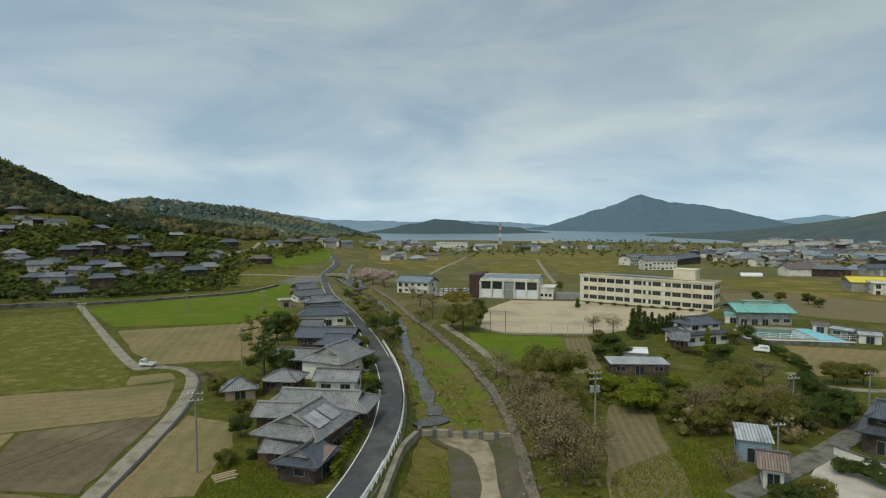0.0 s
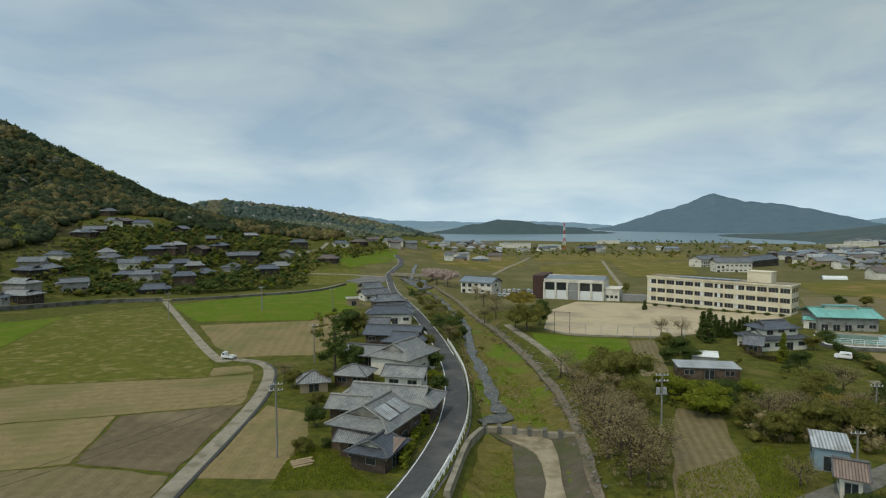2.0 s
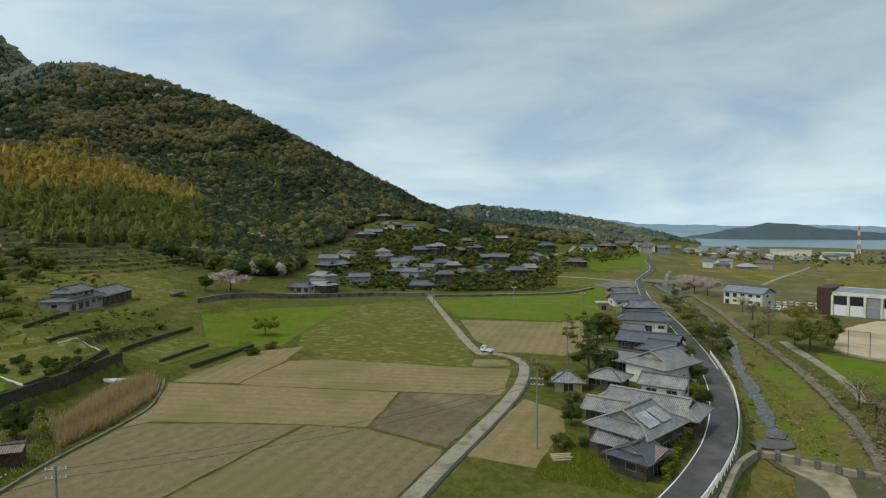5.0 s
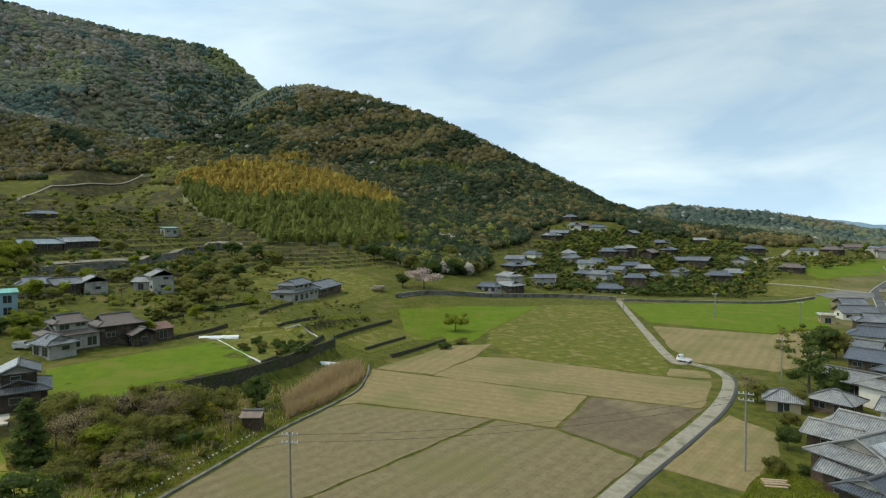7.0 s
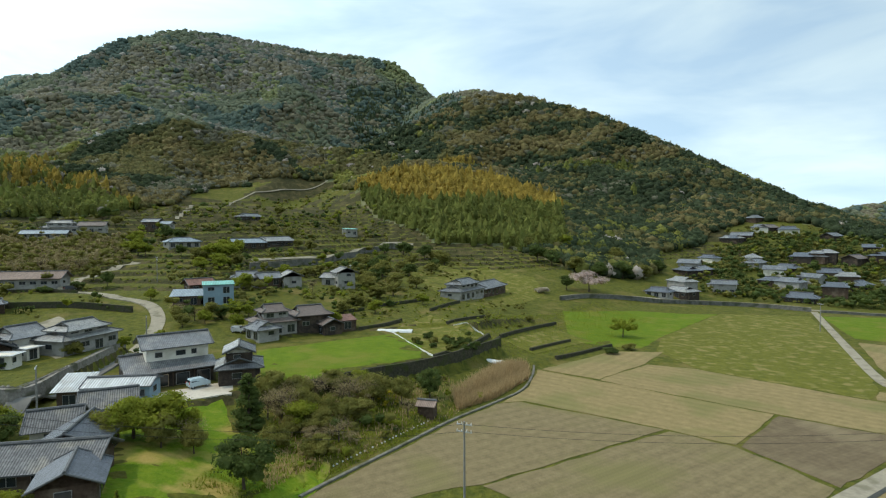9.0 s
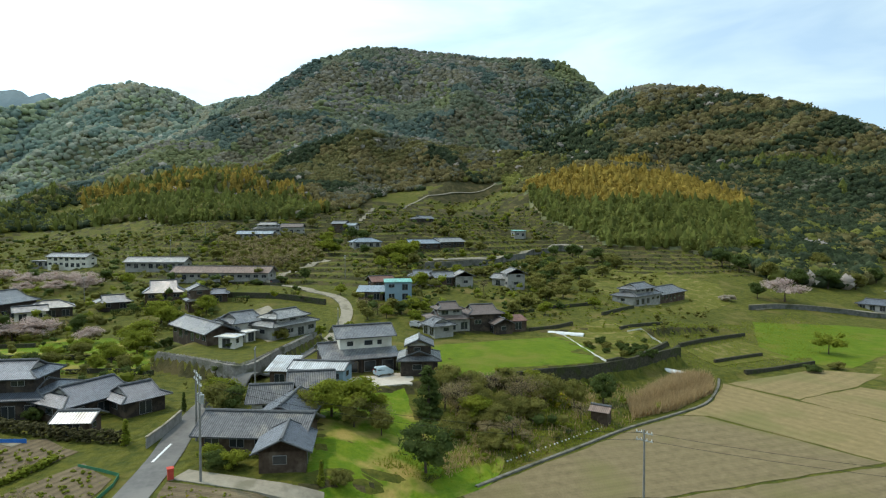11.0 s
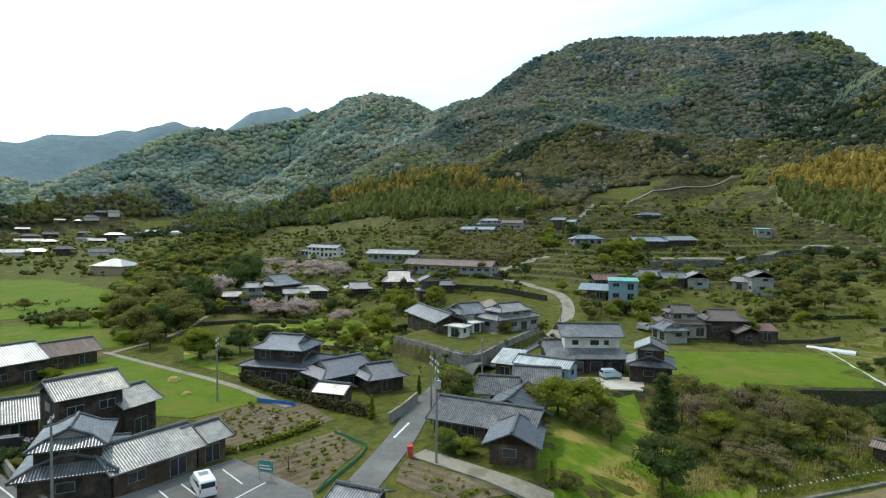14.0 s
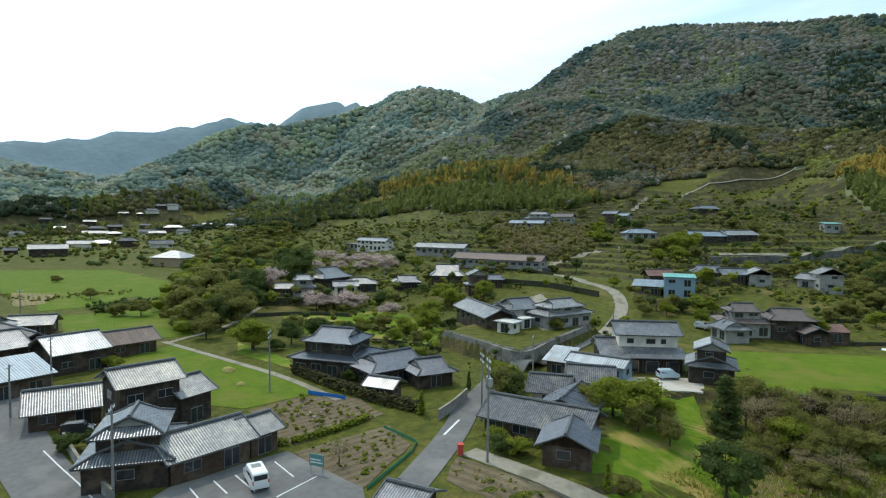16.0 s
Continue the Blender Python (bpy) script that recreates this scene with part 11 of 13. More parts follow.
tree(-85.9, 9.5, 3.5, "shrub", LEAF["olive"], "rounded olive garden shrub", 0, wide=1.1)
tree(-130.7, -130.6, 5.0, "round", LEAF["olive"], "olive-brown broadleaf tree in spring leaf", 0, wide=1.3)
tree(-128.9, -136.1, 5.0, "shrub", LEAF["olive"], "rounded olive garden shrub", 1)
tree(-151.9, -169.4, 4.0, "round", LEAF["olive"], "olive-brown broadleaf tree in spring leaf", 0, wide=1.3)
tree(-181.0, -216.2, 4.0, "shrub", LEAF["olive"], "rounded olive garden shrub", 0)
tree(-59.2, -39.6, 3.0, "bare", LEAF["bare"], "bare grey-brown tree with budding twigs", 0, wide=1.2)
tree(-153.6, -62.5, 4.0, "round", LEAF["olive"], "olive-brown broadleaf tree in spring leaf", 0)
tree(-135.7, -63.8, 4.0, "round", LEAF["fresh"], "fresh yellow-green broadleaf spring tree", 1, wide=1.2)
tree(-138.4, -67.9, 3.0, "shrub", LEAF["dark"], "rounded dark evergreen garden shrub", 0)
tree(-54.1, -70.1, 3.0, "shrub", LEAF["dark"], "rounded dark evergreen garden shrub", 1)
tree(-54.7, -68.0, 2.6, "pine", LEAF["dark"], "dark layered garden pine tree", 0)
tree(-85.6, -95.1, 3.0, "shrub", LEAF["fresh"], "rounded fresh green garden shrub", 0, wide=1.2)
tree(-81.6, -89.4, 2.5, "shrub", LEAF["dark"], "rounded dark evergreen garden shrub", 0)
tree(-102.8, -54.5, 2.0, "shrub", LEAF["dark"], "rounded dark evergreen garden shrub", 0)
tree(-89.7, -52.0, 3.0, "shrub", LEAF["dark"], "rounded dark evergreen garden shrub", 0)
tree(-94.5, 35.3, 5.5, "round", LEAF["dark"], "dark evergreen broadleaf tree", 1)
tree(-86.6, 27.7, 3.5, "bare", LEAF["bare"], "bare grey-brown tree with budding twigs", 1, wide=1.1)
tree(-94.1, 24.2, 5.0, "round", LEAF["olive"], "olive-brown broadleaf tree in spring leaf", 0, wide=1.2)
tree(-88.0, 17.7, 4.0, "round", LEAF["olive"], "olive-brown broadleaf tree in spring leaf", 1, wide=1.2)
tree(-77.7, 10.6, 3.5, "shrub", LEAF["olive"], "rounded olive garden shrub", 1, wide=1.2)
tree(-92.6, 29.1, 5.0, "round", LEAF["olive"], "olive-brown broadleaf tree in spring leaf", 1)
tree(-193.1, 155.9, 9.5, "cherry", BLOSSOM, "flowering pale pink cherry tree", 1, wide=1.4)
tree(-193.6, 131.9, 3.5, "shrub", LEAF["pale"], "rounded white flowering shrub", 0, wide=1.6)
tree(-128.5, 113.3, 6.5, "spreading", LEAF["fresh"], "wide fresh green spreading tree", 1)
tree(-196.9, 147.2, 7.0, "round", LEAF["dark"], "dark evergreen broadleaf tree", 0)
tree(-112.0, 93.6, 2.5, "shrub", LEAF["dark"], "rounded dark evergreen garden shrub", 0, wide=1.5)
tree(-114.0, 101.5, 2.5, "shrub", LEAF["olive"], "rounded olive garden shrub", 0, wide=1.4)
tree(-148.1, 94.1, 2.0, "shrub", LEAF["olive"], "rounded olive garden shrub", 0, wide=1.2)
tree(-237.9, 88.9, 5.0, "round", LEAF["olive"], "olive-brown broadleaf tree in spring leaf", 0, wide=1.3)
tree(-206.6, 65.3, 5.0, "round", LEAF["dark"], "dark evergreen broadleaf tree", 1, wide=1.3)
tree(-284.3, 99.0, 6.0, "round", LEAF["dark"], "dark evergreen broadleaf tree", 1, wide=1.2)
tree(-252.7, 100.5, 6.0, "round", LEAF["olive"], "olive-brown broadleaf tree in spring leaf", 1, wide=1.3)
tree(-255.5, 119.1, 6.0, "round", LEAF["olive"], "olive-brown broadleaf tree in spring leaf", 0, wide=1.3)
tree(-159.3, 39.0, 4.0, "round", LEAF["olive"], "olive-brown broadleaf tree in spring leaf", 0, wide=1.3)
tree(-189.1, 95.0, 4.0, "round", LEAF["olive"], "olive-brown broadleaf tree in spring leaf", 0, wide=1.4)
tree(-177.6, 56.7, 4.0, "round", LEAF["olive"], "olive-brown broadleaf tree in spring leaf", 0, wide=1.4)
tree(-167.2, 67.2, 3.5, "round", LEAF["fresh"], "fresh yellow-green broadleaf spring tree", 1, wide=1.4)
tree(-278.6, 110.1, 6.0, "round", LEAF["dark"], "dark evergreen broadleaf tree", 1)
tree(-267.1, 118.7, 5.0, "round", LEAF["olive"], "olive-brown broadleaf tree in spring leaf", 0, wide=1.2)
tree(-246.3, 55.9, 5.0, "round", LEAF["fresh"], "fresh yellow-green broadleaf spring tree", 1)
tree(-168.0, 46.4, 3.0, "shrub", LEAF["olive"], "rounded olive garden shrub", 0)
tree(-165.6, 55.7, 3.0, "shrub", LEAF["dark"], "rounded dark evergreen garden shrub", 0)
tree(-121.4, 53.7, 1.5, "shrub", LEAF["dark"], "rounded dark evergreen garden shrub", 0)
tree(-119.9, 55.2, 1.7, "shrub", LEAF["dark"], "rounded dark evergreen garden shrub", 1)
tree(-129.4, 51.7, 1.8, "shrub", LEAF["dark"], "rounded dark evergreen garden shrub", 0)
tree(-115.8, 53.1, 1.9, "shrub", LEAF["dark"], "rounded dark evergreen garden shrub", 1)
tree(-117.9, 56.0, 2.2, "shrub", LEAF["olive"], "rounded olive garden shrub", 0)
tree(-124.5, 53.9, 1.7, "shrub", LEAF["olive"], "rounded olive garden shrub", 0)
tree(-123.5, 45.4, 2.1, "shrub", LEAF["olive"], "rounded olive garden shrub", 1)
tree(-112.5, 54.6, 1.6, "shrub", LEAF["dark"], "rounded dark evergreen garden shrub", 0)
tree(-113.0, 48.8, 1.7, "shrub", LEAF["olive"], "rounded olive garden shrub", 1)
tree(-119.0, 51.4, 2.2, "shrub", LEAF["dark"], "rounded dark evergreen garden shrub", 0)
tree(-126.4, 49.7, 2.2, "shrub", LEAF["dark"], "rounded dark evergreen garden shrub", 0)
tree(-121.1, 48.8, 2.1, "shrub", LEAF["olive"], "rounded olive garden shrub", 1)
tree(-116.7, 55.2, 1.7, "shrub", LEAF["dark"], "rounded dark evergreen garden shrub", 0)
tree(-120.9, 51.9, 2.1, "shrub", LEAF["dark"], "rounded dark evergreen garden shrub", 0)
tree(-120.9, 45.2, 1.6, "shrub", LEAF["dark"], "rounded dark evergreen garden shrub", 0)
tree(-114.7, 50.9, 2.2, "shrub", LEAF["dark"], "rounded dark evergreen garden shrub", 1)
tree(-116.6, 46.5, 1.7, "shrub", LEAF["dark"], "rounded dark evergreen garden shrub", 0)
tree(-113.3, 55.6, 2.0, "shrub", LEAF["dark"], "rounded dark evergreen garden shrub", 0)
tree(-116.9, 55.2, 2.1, "shrub", LEAF["dark"], "rounded dark evergreen garden shrub", 1)
tree(-113.9, 53.0, 1.7, "shrub", LEAF["olive"], "rounded olive garden shrub", 0)
tree(-111.3, 51.6, 2.1, "shrub", LEAF["dark"], "rounded dark evergreen garden shrub", 0)
tree(-117.1, 52.0, 1.5, "shrub", LEAF["dark"], "rounded dark evergreen garden shrub", 1)
tree(-112.2, 53.5, 2.1, "shrub", LEAF["dark"], "rounded dark evergreen garden shrub", 0)
tree(-114.2, 50.4, 1.9, "shrub", LEAF["dark"], "rounded dark evergreen garden shrub", 0)
tree(-126.0, 60.6, 1.5, "shrub", LEAF["dark"], "rounded dark evergreen garden shrub", 0)
tree(-114.8, 54.0, 1.9, "shrub", LEAF["dark"], "rounded dark evergreen garden shrub", 0)
tree(-35.9, 115.5, 9.5, "pine", LEAF["dark"], "dark layered garden pine tree", 1, wide=1.1)
tree(-32.2, 115.5, 6.0, "round", LEAF["dark"], "dark evergreen broadleaf tree", 1, wide=1.1)
tree(-44.3, 154.1, 8.0, "round", LEAF["dark"], "dark evergreen broadleaf tree", 1, wide=1.2)
tree(-41.4, 155.8, 7.0, "round", LEAF["olive"], "olive-brown broadleaf tree in spring leaf", 0, wide=1.1)
tree(-27.6, 72.6, 3.0, "shrub", LEAF["olive"], "rounded olive garden shrub", 0)
tree(-24.9, 74.6, 1.8, "shrub", LEAF["dark"], "rounded dark evergreen garden shrub", 1)
tree(-43.1, 105.9, 5.0, "bare", LEAF["bare"], "bare grey-brown tree with budding twigs", 1, wide=1.2)
tree(-40.4, 103.0, 4.0, "round", LEAF["olive"], "olive-brown broadleaf tree in spring leaf", 0, wide=1.1)
tree(-31.6, 90.7, 3.5, "round", LEAF["olive"], "olive-brown broadleaf tree in spring leaf", 0, wide=1.1)
tree(-29.1, 82.1, 3.5, "round", LEAF["dark"], "dark evergreen broadleaf tree", 1, wide=1.1)
tree(-34.3, 103.0, 4.0, "round", LEAF["olive"], "olive-brown broadleaf tree in spring leaf", 1)
tree(-12.6, 102.9, 3.5, "round", LEAF["dark"], "dark evergreen broadleaf tree", 0, wide=1.2)
tree(-15.1, 119.0, 4.0, "round", LEAF["dark"], "dark evergreen broadleaf tree", 1, wide=1.2)
tree(-19.9, 141.0, 4.0, "round", LEAF["olive"], "olive-brown broadleaf tree in spring leaf", 0, wide=1.2)
tree(-14.5, 110.4, 3.0, "shrub", LEAF["fresh"], "rounded fresh green garden shrub", 0, wide=1.2)
tree(-17.2, 129.1, 3.5, "round", LEAF["olive"], "olive-brown broadleaf tree in spring leaf", 0, wide=1.1)
tree(12.9, 74.4, 9.0, "bare", LEAF["bare"], "bare grey-brown tree with budding twigs", 0, wide=1.3)
tree(14.5, 68.0, 8.0, "bare", LEAF["bare"], "bare grey-brown tree with budding twigs", 1, wide=1.3)
tree(12.8, 83.3, 8.0, "bare", LEAF["bare"], "bare grey-brown tree with budding twigs", 0, wide=1.2)
tree(15.4, 77.7, 7.0, "bare", LEAF["bare"], "bare grey-brown tree with budding twigs", 1, wide=1.2)
tree(12.5, 93.7, 7.0, "bare", LEAF["bare"], "bare grey-brown tree with budding twigs", 0, wide=1.1)
tree(16.2, 66.5, 6.0, "bare", LEAF["bare"], "bare grey-brown tree with budding twigs", 0, wide=1.2)
tree(10.6, 115.4, 7.0, "bare", LEAF["bare"], "bare grey-brown tree with budding twigs", 0, wide=1.2)
tree(12.1, 106.5, 6.0, "bare", LEAF["bare"], "bare grey-brown tree with budding twigs", 0, wide=1.3)
tree(19.6, 104.6, 9.5, "spreading", LEAF["olive"], "wide golden-olive broadleaf tree", 0, wide=1.1)
tree(16.2, 99.4, 6.0, "round", LEAF["olive"], "olive-brown broadleaf tree in spring leaf", 0, wide=1.1)
tree(20.7, 93.3, 6.0, "round", LEAF["olive"], "olive-brown broadleaf tree in spring leaf", 1, wide=1.1)
tree(-7.5, 195.1, 7.0, "bare", LEAF["bare"], "bare grey-brown tree with budding twigs", 1, wide=1.2)
tree(-3.6, 193.1, 7.0, "bare", LEAF["bare"], "bare grey-brown tree with budding twigs", 0, wide=1.2)
tree(5.9, 169.4, 10.0, "spreading", LEAF["olive"], "wide golden-olive broadleaf tree", 1)
tree(2.7, 174.6, 7.0, "round", LEAF["olive"], "olive-brown broadleaf tree in spring leaf", 0)
tree(10.3, 180.0, 9.0, "round", LEAF["dark"], "dark evergreen broadleaf tree", 0, wide=0.9)
tree(-16.7, 203.4, 4.0, "round", LEAF["olive"], "olive-brown broadleaf tree in spring leaf", 0, wide=1.1)
tree(-14.4, 156.5, 4.5, "round", LEAF["olive"], "olive-brown broadleaf tree in spring leaf", 0)
tree(-13.2, 170.0, 4.0, "round", LEAF["dark"], "dark evergreen broadleaf tree", 0)
tree(-24.0, 225.5, 4.0, "bare", LEAF["bare"], "bare grey-brown tree with budding twigs", 1, wide=1.2)
tree(-29.4, 243.1, 4.0, "round", LEAF["olive"], "olive-brown broadleaf tree in spring leaf", 0, wide=1.2)
tree(-46.5, 310.4, 5.0, "round", LEAF["olive"], "olive-brown broadleaf tree in spring leaf", 1)
tree(-39.1, 323.9, 10.4, "cherry", BLOSSOM, "flowering pale pink cherry tree", 0, wide=1.2)
tree(-31.5, 310.8, 10.4, "cherry", BLOSSOM, "flowering pale pink cherry tree", 0, wide=1.2)
tree(-45.1, 346.3, 9.1, "cherry", BLOSSOM, "flowering pale pink cherry tree", 0, wide=1.2)
tree(-13.3, 251.6, 7.0, "bare", LEAF["bare"], "bare grey-brown tree with budding twigs", 1)
tree(31.9, 93.8, 5.5, "round", LEAF["fresh"], "fresh yellow-green broadleaf spring tree", 0, wide=1.6)
tree(30.3, 102.7, 4.0, "round", LEAF["fresh"], "fresh yellow-green broadleaf spring tree", 1, wide=1.6)
tree(38.4, 102.7, 4.0, "round", LEAF["dark"], "dark evergreen broadleaf tree", 1, wide=1.5)
tree(28.8, 106.4, 4.0, "round", LEAF["fresh"], "fresh yellow-green broadleaf spring tree", 1, wide=1.4)
tree(34.6, 96.2, 4.5, "round", LEAF["dark"], "dark evergreen broadleaf tree", 1, wide=1.3)
tree(41.9, 102.7, 4.0, "round", LEAF["fresh"], "fresh yellow-green broadleaf spring tree", 1, wide=1.2)
tree(60.9, 133.2, 7.0, "cypress", LEAF["fresh"], "pointed yellow-green garden conifer", 1, wide=1.3)
tree(62.4, 128.7, 4.0, "round", LEAF["dark"], "dark evergreen broadleaf tree", 1, wide=1.3)
tree(57.8, 123.5, 3.0, "pine", LEAF["dark"], "dark layered garden pine tree", 0, wide=1.2)
tree(81.1, 155.0, 4.0, "round", LEAF["dark"], "dark evergreen broadleaf tree", 1, wide=1.3)
tree(74.2, 147.2, 4.0, "round", LEAF["olive"], "olive-brown broadleaf tree in spring leaf", 1, wide=1.2)
tree(39.8, 137.5, 5.0, "round", LEAF["dark"], "dark evergreen broadleaf tree", 1, wide=1.2)
tree(38.8, 143.9, 5.0, "round", LEAF["olive"], "olive-brown broadleaf tree in spring leaf", 0, wide=1.2)
tree(39.8, 128.8, 4.5, "round", LEAF["dark"], "dark evergreen broadleaf tree", 1, wide=1.2)
tree(35.4, 128.8, 4.0, "round", LEAF["dark"], "dark evergreen broadleaf tree", 1, wide=1.2)
tree(42.6, 164.2, 6.0, "bare", LEAF["bare"], "bare grey-brown tree with budding twigs", 1, wide=1.2)
tree(48.2, 164.2, 6.0, "bare", LEAF["bare"], "bare grey-brown tree with budding twigs", 0, wide=1.2)
tree(52.4, 155.2, 9.0, "conifer", LEAF["dark"], "dark pointed evergreen conifer tree", 1)
tree(52.3, 159.5, 8.0, "conifer", LEAF["dark"], "dark pointed evergreen conifer tree", 0)
tree(59.0, 106.2, 7.0, "bare", LEAF["bare"], "bare grey-brown tree with budding twigs", 1, wide=1.2)
tree(52.1, 100.9, 6.0, "round", LEAF["olive"], "olive-brown broadleaf tree in spring leaf", 1, wide=1.1)
tree(63.0, 100.9, 5.0, "round", LEAF["dark"], "dark evergreen broadleaf tree", 0, wide=1.2)
tree(62.9, 97.7, 5.0, "round", LEAF["dark"], "dark evergreen broadleaf tree", 1)
tree(59.2, 86.5, 6.0, "round", LEAF["dark"], "dark evergreen broadleaf tree", 1, wide=1.2)
tree(61.8, 87.7, 5.0, "round", LEAF["olive"], "olive-brown broadleaf tree in spring leaf", 0, wide=1.2)
tree(50.9, 85.3, 6.0, "round", LEAF["olive"], "olive-brown broadleaf tree in spring leaf", 0, wide=1.2)
tree(49.6, 89.1, 6.0, "bare", LEAF["bare"], "bare grey-brown tree with budding twigs", 1, wide=1.3)
tree(42.6, 89.1, 6.0, "bare", LEAF["bare"], "bare grey-brown tree with budding twigs", 1, wide=1.3)
tree(44.2, 85.3, 6.0, "round", LEAF["olive"], "olive-brown broadleaf tree in spring leaf", 1, wide=1.3)
tree(39.1, 89.1, 6.0, "bare", LEAF["bare"], "bare grey-brown tree with budding twigs", 1, wide=1.3)
tree(38.1, 83.0, 5.0, "round", LEAF["olive"], "olive-brown broadleaf tree in spring leaf", 0, wide=1.3)
tree(35.9, 87.8, 5.0, "round", LEAF["olive"], "olive-brown broadleaf tree in spring leaf", 0, wide=1.2)
tree(53.4, 85.3, 5.0, "round", LEAF["dark"], "dark evergreen broadleaf tree", 0, wide=1.1)
tree(56.3, 96.1, 5.0, "bare", LEAF["bare"], "bare grey-brown tree with budding twigs", 0, wide=1.3)
tree(51.6, 96.1, 5.0, "round", LEAF["dark"], "dark evergreen broadleaf tree", 0, wide=1.1)
tree(51.5, 102.7, 4.0, "shrub", LEAF["olive"], "rounded olive garden shrub", 1)
tree(33.7, 68.0, 4.0, "bare", LEAF["bare"], "bare grey-brown tree with budding twigs", 0, wide=1.4)
tree(74.5, 110.0, 4.5, "round", LEAF["olive"], "olive-brown broadleaf tree in spring leaf", 1, wide=1.2)
tree(77.2, 110.0, 4.5, "round", LEAF["olive"], "olive-brown broadleaf tree in spring leaf", 0, wide=1.2)
tree(79.6, 109.2, 4.5, "round", LEAF["olive"], "olive-brown broadleaf tree in spring leaf", 1, wide=1.2)
tree(49.2, 69.5, 3.0, "shrub", LEAF["dark"], "rounded dark evergreen garden shrub", 0, wide=1.2)
tree(51.1, 67.9, 3.0, "pine", LEAF["dark"], "dark layered garden pine tree", 1)
tree(51.0, 66.4, 3.0, "shrub", LEAF["dark"], "rounded dark evergreen garden shrub", 1, wide=1.3)
tree(38.0, 62.3, 3.0, "shrub", LEAF["dark"], "rounded dark evergreen garden shrub", 0, wide=1.4)
tree(41.5, 62.9, 3.0, "shrub", LEAF["olive"], "rounded olive garden shrub", 1, wide=1.2)
tree(77.5, 128.6, 3.0, "shrub", LEAF["olive"], "rounded olive garden shrub", 0, wide=1.6)
tree(51.4, 221.7, 4.0, "conifer", LEAF["dark"], "dark pointed evergreen conifer tree", 1, wide=1.2)
tree(129.6, 239.5, 5.0, "round", LEAF["dark"], "dark evergreen broadleaf tree", 0, wide=1.1)
tree(138.9, 239.4, 5.0, "round", LEAF["olive"], "olive-brown broadleaf tree in spring leaf", 0, wide=1.1)
tree(144.5, 229.7, 5.0, "round", LEAF["dark"], "dark evergreen broadleaf tree", 1, wide=1.2)
tree(143.2, 220.8, 4.0, "round", LEAF["olive"], "olive-brown broadleaf tree in spring leaf", 1, wide=1.2)
tree(57.8, 288.9, 5.0, "round", LEAF["olive"], "olive-brown broadleaf tree in spring leaf", 1)
tree(57.7, 166.0, 6.4, "cypress", LEAF["dark"], "narrow dark evergreen cypress tree", 1, wide=1.3)
tree(57.7, 163.2, 5.2, "cypress", LEAF["dark"], "narrow dark evergreen cypress tree", 0, wide=1.3)
tree(59.8, 166.0, 6.0, "cypress", LEAF["dark"], "narrow dark evergreen cypress tree", 1, wide=1.3)
tree(59.8, 163.1, 4.6, "cypress", LEAF["dark"], "narrow dark evergreen cypress tree", 0, wide=1.3)
tree(61.9, 166.0, 5.5, "cypress", LEAF["dark"], "narrow dark evergreen cypress tree", 1, wide=1.3)
tree(61.8, 163.1, 5.2, "cypress", LEAF["dark"], "narrow dark evergreen cypress tree", 0, wide=1.3)
tree(64.0, 166.0, 5.1, "cypress", LEAF["dark"], "narrow dark evergreen cypress tree", 1, wide=1.3)
tree(63.9, 163.1, 6.1, "cypress", LEAF["dark"], "narrow dark evergreen cypress tree", 1, wide=1.3)
tree(66.1, 166.0, 6.0, "cypress", LEAF["dark"], "narrow dark evergreen cypress tree", 1, wide=1.3)
tree(66.0, 163.1, 5.4, "cypress", LEAF["dark"], "narrow dark evergreen cypress tree", 1, wide=1.3)
tree(68.2, 165.9, 5.1, "cypress", LEAF["dark"], "narrow dark evergreen cypress tree", 1, wide=1.3)
tree(68.0, 163.1, 5.4, "cypress", LEAF["dark"], "narrow dark evergreen cypress tree", 0, wide=1.3)
tree(58.4, 234.4, 1.6, "shrub", LEAF["dark"], "rounded dark evergreen garden shrub", 1, wide=1.2)
tree(62.8, 231.1, 1.6, "shrub", LEAF["dark"], "rounded dark evergreen garden shrub", 1, wide=1.2)
tree(67.0, 227.9, 1.6, "shrub", LEAF["dark"], "rounded dark evergreen garden shrub", 1, wide=1.2)
tree(71.1, 224.8, 1.6, "shrub", LEAF["dark"], "rounded dark evergreen garden shrub", 0, wide=1.2)
tree(75.2, 221.8, 1.6, "shrub", LEAF["dark"], "rounded dark evergreen garden shrub", 0, wide=1.2)
tree(79.1, 218.9, 1.6, "shrub", LEAF["dark"], "rounded dark evergreen garden shrub", 1, wide=1.2)
tree(82.9, 216.0, 1.6, "shrub", LEAF["dark"], "rounded dark evergreen garden shrub", 1, wide=1.2)
tree(86.6, 213.2, 1.6, "shrub", LEAF["dark"], "rounded dark evergreen garden shrub", 1, wide=1.2)
tree(90.2, 210.5, 1.6, "shrub", LEAF["dark"], "rounded dark evergreen garden shrub", 1, wide=1.2)
tree(93.8, 207.9, 1.6, "shrub", LEAF["dark"], "rounded dark evergreen garden shrub", 1, wide=1.2)
tree(-174.2, -58.7, 7.0, "round", LEAF["fresh"], "fresh yellow-green broadleaf spring tree", 0, wide=1.4)
tree(-145.1, -56.0, 6.5, "round", LEAF["fresh"], "fresh yellow-green broadleaf spring tree", 0, wide=1.5)
tree(-104.6, -79.9, 7.0, "round", LEAF["fresh"], "fresh yellow-green broadleaf spring tree", 0, wide=1.5)
tree(-111.5, -75.1, 5.5, "round", LEAF["dark"], "dark evergreen broadleaf tree", 0, wide=1.2)
